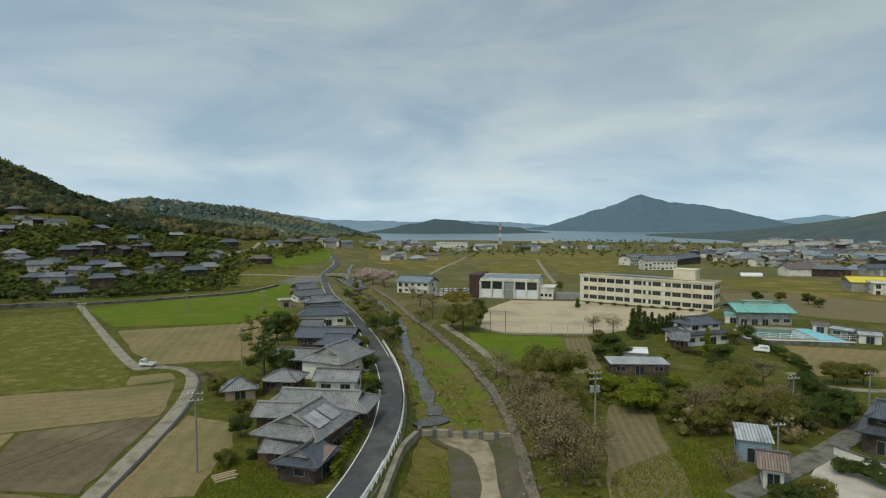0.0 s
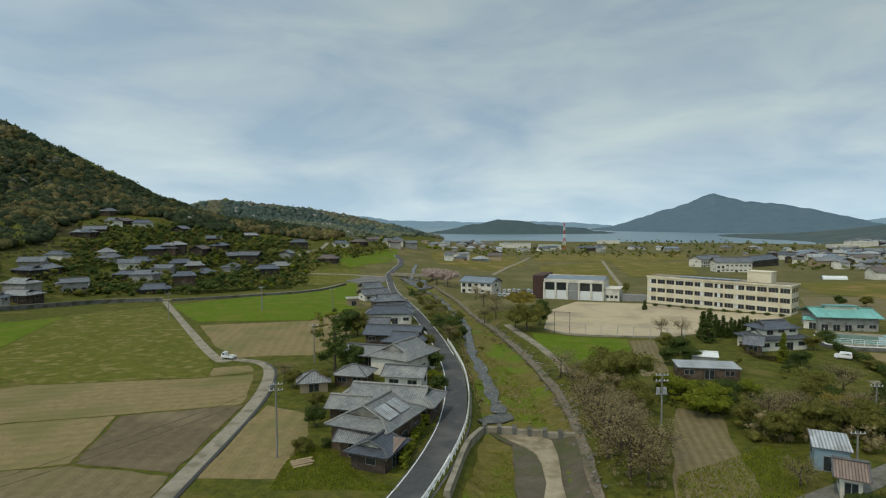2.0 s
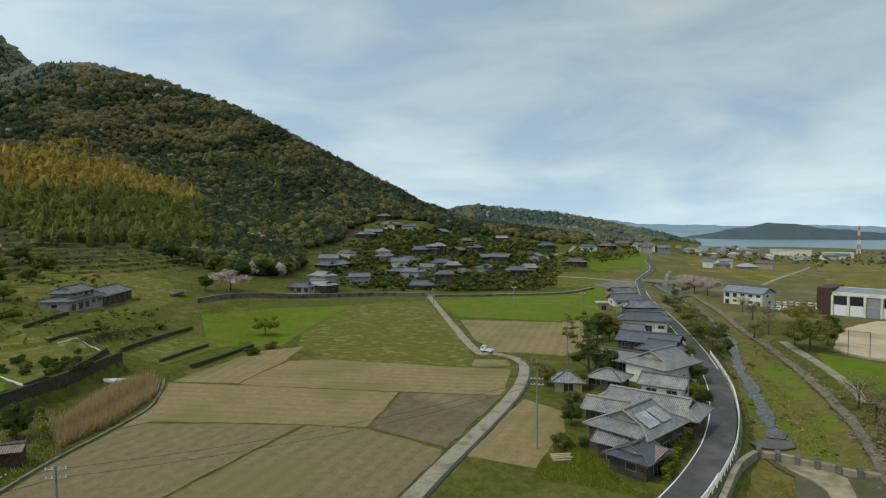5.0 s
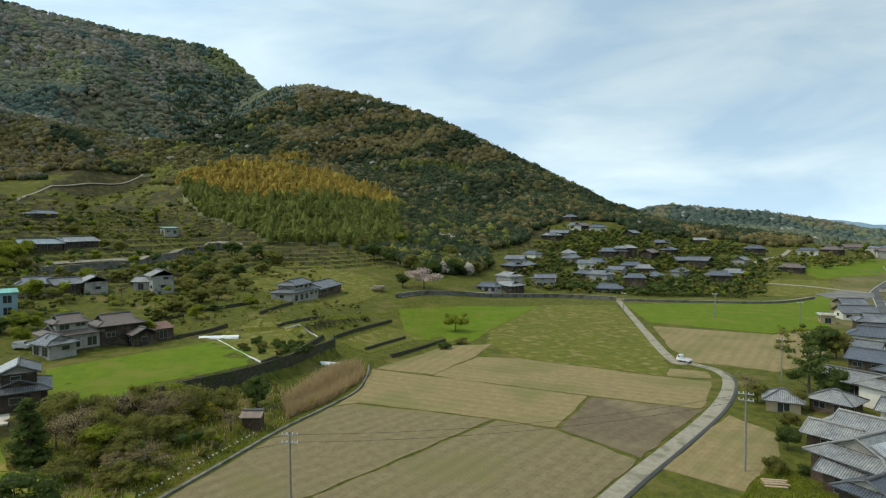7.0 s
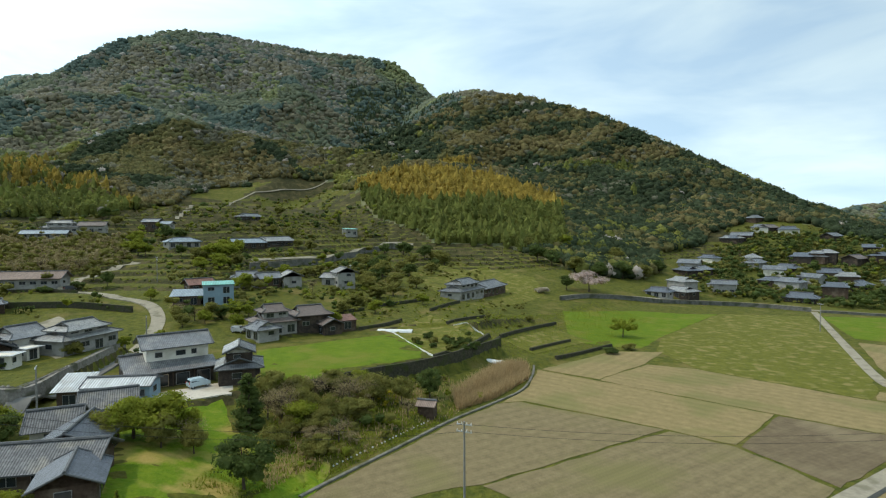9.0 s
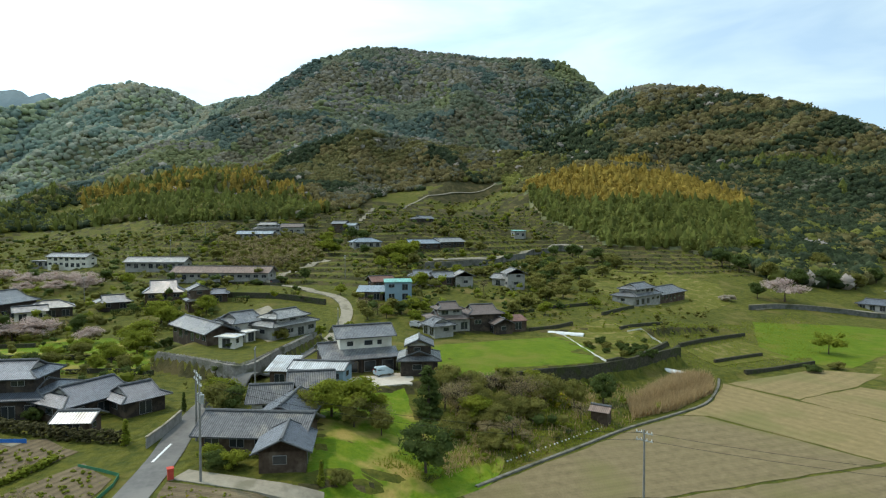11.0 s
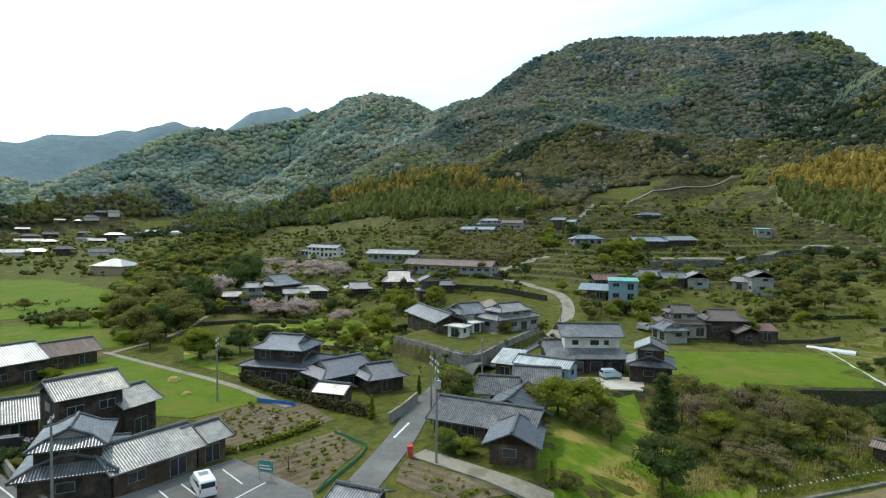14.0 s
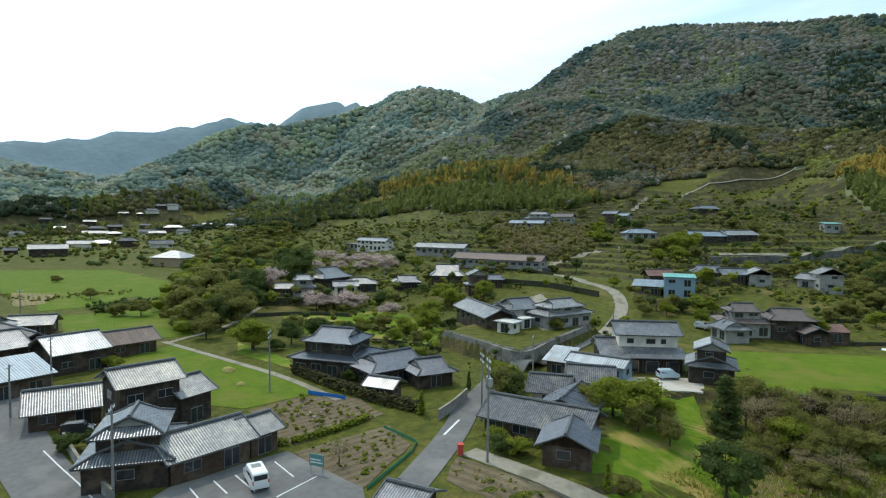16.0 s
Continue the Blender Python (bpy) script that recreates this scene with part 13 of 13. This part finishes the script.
bushes("thicket", "yellow-green terrace plants", LEAF["fresh"], [(-191.4, 36.4), (-190.7, 100.7), (-138.8, 85.7), (-142.1, 49.6), (-149.3, 40.3)], 2.6, 0.6, 33, thin=0.25)
bushes("thicket", "dark hedgerow between the paddies", LEAF["dark"], [(-136.8, -155.6), (-150.7, -154.1), (-160.9, -147.2), (-148.4, -135.7), (-137.5, -140.6), (-127.0, -141.5)], 1.8, 1.3, 57)
bushes("thicket", "olive hedgerow between the paddies", LEAF["olive"], [(-151.0, -205.7), (-148.4, -188.2), (-160.9, -181.2), (-170.6, -171.9), (-164.4, -164.9), (-153.2, -173.0), (-140.8, -179.0), (-143.0, -195.4)], 2.0, 0.9, 58)
bushes("thicket", "dense olive-brown trees below the cherry house", LEAF["olive"], [(-127, -119), (-162, -148), (-203, -176), (-311.7, -246.2), (-543.2, -379.2), (-431.4, -256.0), (-204.7, -137.7), (-153.1, -110.2), (-112.7, -96), (-118, -106)], 4.2, 3.6, 51, thin=-0.9, tall=1.3, lobes=8)
bushes("thicket", "dense dark evergreen trees below the cherry house", LEAF["dark"], [(-127, -119), (-162, -148), (-203, -176), (-311.7, -246.2), (-543.2, -379.2), (-431.4, -256.0), (-204.7, -137.7), (-153.1, -110.2), (-112.7, -96), (-118, -106)], 6.4, 3.8, 52, thin=-0.2, tall=1.3, lobes=8)
bushes("thicket", "dense fresh green trees below the cherry house", LEAF["fresh"], [(-127, -119), (-162, -148), (-203, -176), (-311.7, -246.2), (-543.2, -379.2), (-431.4, -256.0), (-204.7, -137.7), (-153.1, -110.2), (-112.7, -96), (-118, -106)], 5.5, 3.4, 53, thin=-0.5, tall=1.3, lobes=8)
bushes("thicket", "dense brown-olive thicket behind the long shed", LEAF["bare"], [(-333.1, -72.2), (-346.0, -57.8), (-326.0, -23.0), (-267.2, -16.2), (-245.3, -32.4), (-253.1, -55.1)], 2.8, 2.3, 54, thin=-0.9, tall=1.2)
bushes("thicket", "dense olive thicket behind the long shed", LEAF["olive"], [(-333.1, -72.2), (-346.0, -57.8), (-326.0, -23.0), (-267.2, -16.2), (-245.3, -32.4), (-253.1, -55.1)], 3.2, 2.3, 55, thin=-0.9, tall=1.2)
tree(-312.5, -15.3, 7.5, "round", LEAF["fresh"], "fresh yellow-green broadleaf spring tree", 0, wide=1.3)
tree(-254.2, 13.5, 8.0, "round", LEAF["fresh"], "fresh yellow-green broadleaf spring tree", 1, wide=1.2)
tree(-253.1, 19.4, 8.0, "round", LEAF["fresh"], "fresh yellow-green broadleaf spring tree", 0, wide=1.2)
tree(-254.1, 8.5, 7.0, "round", LEAF["olive"], "olive-brown broadleaf tree in spring leaf", 1, wide=1.2)
tree(-318.8, -1.5, 8.0, "round", LEAF["dark"], "dark evergreen broadleaf tree", 0, wide=1.1)
tree(-303.9, 3.6, 7.0, "round", LEAF["dark"], "dark evergreen broadleaf tree", 1, wide=1.1)
tree(-332.0, 51.4, 7.0, "round", LEAF["olive"], "olive-brown broadleaf tree in spring leaf", 0, wide=1.2)
tree(-304.8, 55.1, 7.0, "round", LEAF["olive"], "olive-brown broadleaf tree in spring leaf", 1, wide=1.2)
tree(-221.3, -30.3, 3.0, "shrub", LEAF["dark"], "rounded dark evergreen garden shrub", 1, wide=1.4)
tree(-220.3, -38.8, 3.0, "shrub", LEAF["dark"], "rounded dark evergreen garden shrub", 0, wide=1.4)
tree(-195.6, -9.2, 4.0, "round", LEAF["fresh"], "fresh yellow-green broadleaf spring tree", 0, wide=1.2)
tree(-282.5, 108.7, 7.0, "round", LEAF["dark"], "dark evergreen broadleaf tree", 1, wide=1.3)
tree(-268.6, 114.5, 8.0, "round", LEAF["dark"], "dark evergreen broadleaf tree", 0, wide=1.2)
tree(-257.2, 117.8, 7.0, "round", LEAF["olive"], "olive-brown broadleaf tree in spring leaf", 1, wide=1.3)
tree(-215.4, 72.0, 5.0, "round", LEAF["dark"], "dark evergreen broadleaf tree", 1, wide=1.4)
tree(-196.4, 69.4, 5.0, "round", LEAF["olive"], "olive-brown broadleaf tree in spring leaf", 1, wide=1.4)
tree(-177.2, 55.5, 4.5, "round", LEAF["olive"], "olive-brown broadleaf tree in spring leaf", 1, wide=1.4)
tree(-193.6, 76.6, 5.0, "round", LEAF["olive"], "olive-brown broadleaf tree in spring leaf", 0, wide=1.4)
tree(-231.4, 100.5, 6.0, "round", LEAF["olive"], "olive-brown broadleaf tree in spring leaf", 0, wide=1.3)
bushes("thicket", "scattered olive-brown trees in the far town", LEAF["olive"], [(-143.9, 1031.5), (487.4, 1592.9), (667.0, 878.3), (564.5, 742.7), (372.4, 824.5), (-77.3, 594.8)], 26.0, 4.0, 61, thin=-0.1, tall=1.3, lobes=8)
bushes("thicket", "scattered dark evergreen trees in the far town", LEAF["dark"], [(-143.9, 1031.5), (487.4, 1592.9), (667.0, 878.3), (564.5, 742.7), (372.4, 824.5), (-77.3, 594.8)], 32.5, 4.0, 62, thin=0.35, tall=1.3, lobes=8)
bushes("thicket", "scattered fresh green trees in the far town", LEAF["fresh"], [(-143.9, 1031.5), (487.4, 1592.9), (667.0, 878.3), (564.5, 742.7), (372.4, 824.5), (-77.3, 594.8)], 32.5, 4.0, 63, thin=0.45, tall=1.3, lobes=8)
bushes("thicket", "scattered olive-brown trees in the far town", LEAF["olive"], [(326.0, 721.4), (564.5, 742.7), (346.3, 455.0), (225.8, 488.8)], 13.0, 3.0, 64, thin=-0.1, tall=1.3, lobes=8)
bushes("thicket", "scattered dark evergreen trees in the far town", LEAF["dark"], [(326.0, 721.4), (564.5, 742.7), (346.3, 455.0), (225.8, 488.8)], 16.2, 3.0, 65, thin=0.35, tall=1.3, lobes=8)
bushes("thicket", "scattered fresh green trees in the far town", LEAF["fresh"], [(326.0, 721.4), (564.5, 742.7), (346.3, 455.0), (225.8, 488.8)], 16.2, 3.0, 66, thin=0.45, tall=1.3, lobes=8)
bushes("thicket", "scattered olive-brown trees round the hamlet", LEAF["olive"], [(-267.1, 326.6), (-254.7, 363.3), (-243.0, 430.3), (-161.4, 457.5), (-106.4, 300.4), (-146.1, 257.0), (-191.1, 232.5)], 5.0, 2.6, 67, thin=0.1, tall=1.3, lobes=8)
bushes("thicket", "scattered dark evergreen trees round the hamlet", LEAF["dark"], [(-267.1, 326.6), (-254.7, 363.3), (-243.0, 430.3), (-161.4, 457.5), (-106.4, 300.4), (-146.1, 257.0), (-191.1, 232.5)], 5.2, 2.9, 68, thin=-0.6, tall=1.3, lobes=8)
bushes("thicket", "scattered fresh green trees round the hamlet", LEAF["fresh"], [(-267.1, 326.6), (-254.7, 363.3), (-243.0, 430.3), (-161.4, 457.5), (-106.4, 300.4), (-146.1, 257.0), (-191.1, 232.5)], 6.2, 2.6, 69, thin=1.1, tall=1.3, lobes=8)
bushes("thicket", "scattered olive-brown trees in the upper valley hamlet", LEAF["olive"], [(-476.5, -627.2), (-619.1, -535.3), (-602.8, -411.9), (-259.1, -183.5), (-226.6, -218.4), (-233.9, -313.3)], 11.0, 3.2, 70, thin=0.1, tall=1.3, lobes=8)
bushes("thicket", "scattered dark evergreen trees in the upper valley hamlet", LEAF["dark"], [(-476.5, -627.2), (-619.1, -535.3), (-602.8, -411.9), (-259.1, -183.5), (-226.6, -218.4), (-233.9, -313.3)], 13.8, 3.2, 71, thin=-0.4, tall=1.3, lobes=8)
bushes("thicket", "scattered fresh green trees in the upper valley hamlet", LEAF["fresh"], [(-476.5, -627.2), (-619.1, -535.3), (-602.8, -411.9), (-259.1, -183.5), (-226.6, -218.4), (-233.9, -313.3)], 13.8, 3.2, 72, thin=1.1, tall=1.3, lobes=8)
bushes("thicket", "scattered olive-brown trees on the valley terraces", LEAF["olive"], [(-546.6, -367.8), (-348.9, -66.9), (-275.9, -55.4), (-276.2, -82.9), (-265.7, -181.3)], 7.5, 2.6, 73, thin=-0.1, tall=1.3, lobes=8)
bushes("thicket", "scattered dark evergreen trees on the valley terraces", LEAF["dark"], [(-546.6, -367.8), (-348.9, -66.9), (-275.9, -55.4), (-276.2, -82.9), (-265.7, -181.3)], 9.4, 2.6, 74, thin=0.35, tall=1.3, lobes=8)
bushes("thicket", "scattered fresh green trees on the valley terraces", LEAF["fresh"], [(-546.6, -367.8), (-348.9, -66.9), (-275.9, -55.4), (-276.2, -82.9), (-265.7, -181.3)], 9.4, 2.6, 75, thin=0.45, tall=1.3, lobes=8)
bushes("thicket", "scattered olive-brown trees between hillside houses", LEAF["olive"], [(-234.1, 259.7), (-288.8, 369.2), (-253.7, 422.8), (-153.1, 416.9), (-133.8, 679.4), (-101.6, 488.3), (-123.5, 334.6), (-175.1, 289.0), (-204.3, 229.4)], 5.6, 2.7, 76, thin=0.1, tall=1.3, lobes=8)
bushes("thicket", "scattered dark evergreen trees between hillside houses", LEAF["dark"], [(-234.1, 259.7), (-288.8, 369.2), (-253.7, 422.8), (-153.1, 416.9), (-133.8, 679.4), (-101.6, 488.3), (-123.5, 334.6), (-175.1, 289.0), (-204.3, 229.4)], 7.0, 2.7, 77, thin=-0.4, tall=1.3, lobes=8)
bushes("thicket", "scattered fresh green trees between hillside houses", LEAF["fresh"], [(-234.1, 259.7), (-288.8, 369.2), (-253.7, 422.8), (-153.1, 416.9), (-133.8, 679.4), (-101.6, 488.3), (-123.5, 334.6), (-175.1, 289.0), (-204.3, 229.4)], 7.0, 2.7, 78, thin=1.1, tall=1.3, lobes=8)
bushes("thicket", "scattered olive-brown trees in the village gardens", LEAF["olive"], [(-141.6, -98.5), (-145.5, -87.1), (-204.4, -64.4), (-212.4, -25.4), (-187.3, -13.7), (-185.3, -30.6), (-172.0, -45.8), (-126.9, -47.1), (-103.5, -38.5), (-104.4, -49.6), (-118.4, -73.0)], 5.2, 2.1, 79, thin=-0.1, tall=1.3, lobes=8)
bushes("thicket", "scattered dark evergreen trees in the village gardens", LEAF["dark"], [(-141.6, -98.5), (-145.5, -87.1), (-204.4, -64.4), (-212.4, -25.4), (-187.3, -13.7), (-185.3, -30.6), (-172.0, -45.8), (-126.9, -47.1), (-103.5, -38.5), (-104.4, -49.6), (-118.4, -73.0)], 6.5, 2.1, 80, thin=0.35, tall=1.3, lobes=8)
bushes("thicket", "scattered fresh green trees in the village gardens", LEAF["fresh"], [(-141.6, -98.5), (-145.5, -87.1), (-204.4, -64.4), (-212.4, -25.4), (-187.3, -13.7), (-185.3, -30.6), (-172.0, -45.8), (-126.9, -47.1), (-103.5, -38.5), (-104.4, -49.6), (-118.4, -73.0)], 6.5, 2.1, 81, thin=0.45, tall=1.3, lobes=8)
bushes("thicket", "scattered olive-brown trees round the upper houses", LEAF["olive"], [(-236.9, -168.7), (-261.0, -79.0), (-222.9, -34.3), (-204.4, -64.4), (-145.5, -87.1), (-141.2, -99.9)], 5.4, 2.5, 82, thin=-0.1, tall=1.3, lobes=8)
bushes("thicket", "scattered dark evergreen trees round the upper houses", LEAF["dark"], [(-236.9, -168.7), (-261.0, -79.0), (-222.9, -34.3), (-204.4, -64.4), (-145.5, -87.1), (-141.2, -99.9)], 6.8, 2.5, 83, thin=0.35, tall=1.3, lobes=8)
bushes("thicket", "scattered fresh green trees round the upper houses", LEAF["fresh"], [(-236.9, -168.7), (-261.0, -79.0), (-222.9, -34.3), (-204.4, -64.4), (-145.5, -87.1), (-141.2, -99.9)], 6.8, 2.5, 84, thin=0.45, tall=1.3, lobes=8)
bushes("thicket", "scattered olive-brown trees beside the lane", LEAF["olive"], [(-104.1, -36.6), (-119.0, -24.1), (-161.1, -13.5), (-160.1, -5.1), (-125.7, -13.3), (-89.6, -26.2), (-83.4, -28.4)], 5.2, 1.7, 85, thin=-0.1, tall=1.3, lobes=8)
bushes("thicket", "scattered dark evergreen trees beside the lane", LEAF["dark"], [(-104.1, -36.6), (-119.0, -24.1), (-161.1, -13.5), (-160.1, -5.1), (-125.7, -13.3), (-89.6, -26.2), (-83.4, -28.4)], 6.5, 1.7, 86, thin=0.35, tall=1.3, lobes=8)
bushes("thicket", "scattered fresh green trees beside the lane", LEAF["fresh"], [(-104.1, -36.6), (-119.0, -24.1), (-161.1, -13.5), (-160.1, -5.1), (-125.7, -13.3), (-89.6, -26.2), (-83.4, -28.4)], 6.5, 1.7, 87, thin=0.45, tall=1.3, lobes=8)
bushes("thicket", "scattered olive-brown trees on the orchard terraces", LEAF["olive"], [(-258.6, -5.1), (-286.0, 101.1), (-159.3, 50.5), (-148.6, 30.3), (-154.9, 9.0), (-165.8, -4.8)], 7.8, 2.5, 88, thin=-0.1, tall=1.3, lobes=8)
bushes("thicket", "scattered dark evergreen trees on the orchard terraces", LEAF["dark"], [(-258.6, -5.1), (-286.0, 101.1), (-159.3, 50.5), (-148.6, 30.3), (-154.9, 9.0), (-165.8, -4.8)], 9.8, 2.5, 89, thin=0.35, tall=1.3, lobes=8)
bushes("thicket", "scattered fresh green trees on the orchard terraces", LEAF["fresh"], [(-258.6, -5.1), (-286.0, 101.1), (-159.3, 50.5), (-148.6, 30.3), (-154.9, 9.0), (-165.8, -4.8)], 9.8, 2.5, 90, thin=0.45, tall=1.3, lobes=8)
bushes("thicket", "scattered olive-brown trees on the upper slopes", LEAF["olive"], [(-656.0, -128.0), (-585.3, 14.2), (-694.3, 177.1), (-401.8, 146.5), (-313.0, 111.8), (-278.8, 28.5), (-324.4, -63.0)], 13.0, 3.0, 91, thin=-0.1, tall=1.3, lobes=8)
bushes("thicket", "scattered dark evergreen trees on the upper slopes", LEAF["dark"], [(-656.0, -128.0), (-585.3, 14.2), (-694.3, 177.1), (-401.8, 146.5), (-313.0, 111.8), (-278.8, 28.5), (-324.4, -63.0)], 16.2, 3.0, 92, thin=0.35, tall=1.3, lobes=8)
bushes("thicket", "scattered fresh green trees on the upper slopes", LEAF["fresh"], [(-656.0, -128.0), (-585.3, 14.2), (-694.3, 177.1), (-401.8, 146.5), (-313.0, 111.8), (-278.8, 28.5), (-324.4, -63.0)], 16.2, 3.0, 93, thin=0.45, tall=1.3, lobes=8)
bushes("thicket", "scattered olive-brown trees in the gardens by the school", LEAF["olive"], [(49.9, 128.7), (68.7, 128.6), (66.4, 110.0), (52.0, 102.7), (43.4, 106.3)], 6.5, 1.6, 94, thin=-0.1, tall=1.3, lobes=8)
bushes("thicket", "scattered dark evergreen trees in the gardens by the school", LEAF["dark"], [(49.9, 128.7), (68.7, 128.6), (66.4, 110.0), (52.0, 102.7), (43.4, 106.3)], 8.1, 1.6, 95, thin=0.35, tall=1.3, lobes=8)
bushes("thicket", "scattered fresh green trees in the gardens by the school", LEAF["fresh"], [(49.9, 128.7), (68.7, 128.6), (66.4, 110.0), (52.0, 102.7), (43.4, 106.3)], 8.1, 1.6, 96, thin=0.45, tall=1.3, lobes=8)
bushes("thicket", "scattered olive-brown trees behind the roadside houses", LEAF["olive"], [(-68.9, 199.6), (-51.4, 199.4), (-35.1, 141.0), (-28.8, 103.0), (-31.7, 96.5), (-38.4, 110.5)], 5.0, 1.4, 97, thin=-0.1, tall=1.3, lobes=8)
bushes("thicket", "scattered dark evergreen trees behind the roadside houses", LEAF["dark"], [(-68.9, 199.6), (-51.4, 199.4), (-35.1, 141.0), (-28.8, 103.0), (-31.7, 96.5), (-38.4, 110.5)], 6.2, 1.4, 98, thin=0.35, tall=1.3, lobes=8)
bushes("thicket", "scattered fresh green trees behind the roadside houses", LEAF["fresh"], [(-68.9, 199.6), (-51.4, 199.4), (-35.1, 141.0), (-28.8, 103.0), (-31.7, 96.5), (-38.4, 110.5)], 6.2, 1.4, 99, thin=0.45, tall=1.3, lobes=8)
bushes("thicket", "scattered olive-brown trees along the road verge", LEAF["olive"], [(-25.0, 155.7), (-20.4, 155.7), (-12.9, 110.4), (-12.3, 96.4), (-13.7, 96.4)], 4.5, 1.2, 100, thin=-0.1, tall=1.3, lobes=8)
bushes("thicket", "scattered dark evergreen trees along the road verge", LEAF["dark"], [(-25.0, 155.7), (-20.4, 155.7), (-12.9, 110.4), (-12.3, 96.4), (-13.7, 96.4)], 5.6, 1.2, 101, thin=0.35, tall=1.3, lobes=8)
bushes("thicket", "scattered fresh green trees along the road verge", LEAF["fresh"], [(-25.0, 155.7), (-20.4, 155.7), (-12.9, 110.4), (-12.3, 96.4), (-13.7, 96.4)], 5.6, 1.2, 102, thin=0.45, tall=1.3, lobes=8)
reeds("grass_tufts", "uneven green grass tufts on the orchard slope", [(-70.5, -6.5), (-89.8, 7.0), (-103.7, 33.8), (-84.5, 33.0), (-73.5, 13.5), (-68.0, 1.0)], 9000, 0.35, LEAF["fresh"], 11)
reeds("grass_tufts", "rough grass on the river bed", [(-14.8, 179.9), (-3.3, 140.1), (7.2, 111.3), (9.5, 91.6), (-2.3, 96.9), (-5.6, 115.5)], 5000, 0.40, LEAF["fresh"], 12)
reeds("dry_grass", "dry grass on the river bed", [(-17.6, 190.9), (-3.3, 140.1), (7.2, 111.3), (9.5, 91.6), (-4.2, 95.9), (-7.8, 114.5)], 4000, 0.40, STRAW, 13)
reeds("grass_tufts", "rough lawn beside the roadside house", [(-29.2, 76.9), (-22.2, 71.4), (-17.1, 65.1), (-12.0, 62.4), (-27.6, 61.2), (-28.6, 69.7)], 5000, 0.25, LEAF["fresh"], 14)
reeds("grass_tufts", "rough grass in the river bed", [(-5.5, 65.7), (-3.6, 82.8), (0.4, 81.3), (1.0, 67.7)], 2500, 0.35, LEAF["fresh"], 15)
reeds("grass_tufts", "grass on the field bank", [(-69.7, 6.5), (-79.0, 22.5), (-93.0, 48.5), (-106.1, 64.6), (-108.6, 64.8), (-96.5, 48.1), (-82.7, 23.0), (-70.4, 4.6)], 5000, 0.35, LEAF["fresh"], 16)
reeds("grass_tufts", "rough meadow grass below the terraces", [(-127.4, 52.0), (-148.4, 80.2), (-178.4, 145.4), (-147.8, 145.4), (-115.6, 87.2), (-115.4, 66.5)], 7000, 0.35, LEAF["fresh"], 17)
reeds("grass_tufts", "grass beside the plots", [(20.3, 69.6), (35.5, 80.8), (39.0, 76.6), (31.2, 62.3), (18.3, 62.3)], 5000, 0.35, LEAF["fresh"], 18)
reeds("dry_reeds", "tall dry golden reeds beside the field wall", [(-94.1, 39.6), (-108.6, 58.1), (-107.1, 65.3), (-99.8, 60.2), (-91.5, 47.5), (-88.1, 37.5)], 7000, 2.0, STRAW, 1)
reeds("dry_grass", "dry straw stalks in the bank scrub", [(-100.7, 6.5), (-102.1, 25.1), (-105.8, 41.8), (-96.3, 50.5), (-85.8, 35.3), (-81.1, 23.3), (-71.9, 9.1), (-79.8, 8.0)], 1600, 0.8, STRAW, 19)
reeds("dry_grass", "dry straw grass on the bank", [(-78.4, 1.7), (-83.2, 10.5), (-74.5, 9.7), (-70.0, 3.0)], 1200, 0.6, STRAW, 2)
hedge("clipped brown-green hedge round the dark house", [(-91.6, -63.3), (-86.8, -55.6), (-81.9, -46.7), (-79.2, -40.4), (-78.4, -36.5)], 1.2, 1.7, 1)
hedge("low green hedge between the vegetable plots", [(-62.0, -49.4), (-63.5, -47.4), (-68.9, -44.2), (-73.7, -42.4)], 0.8, 0.8, 5, LEAF["fresh"])
hedge("clipped yellow-green hedge along the road", [(-13.2, 68.4), (-13.1, 76.8), (-12.6, 85.5), (-12.3, 89.3)], 1.1, 1.6, 2, LEAF["fresh"])
hedge("dark clipped hedge below the pool", [(81.1, 155.0), (79.0, 139.1), (77.5, 128.6), (74.4, 117.7)], 1.6, 1.8, 3, LEAF["dark"])
hedge("dark clipped hedge beside the fields", [(-146.1, 259.1), (-130.1, 270.6), (-129.6, 275.1), (-109.5, 285.5)], 1.6, 1.8, 4, LEAF["dark"])
hedge("dark clipped hedge before the village houses", [(-187.0, -76.0), (-190.5, -66.0), (-192.0, -60.0)], 1.4, 1.9, 7, LEAF["dark"])
hedge("dark clipped hedge beside the lane", [(-193.0, -42.5), (-194.0, -38.0)], 1.6, 1.8, 8, LEAF["dark"])
hedge("reddish clipped garden hedge", [(59.1, 151.0), (57.6, 136.8), (65.9, 133.1)], 1.0, 1.2, 6)
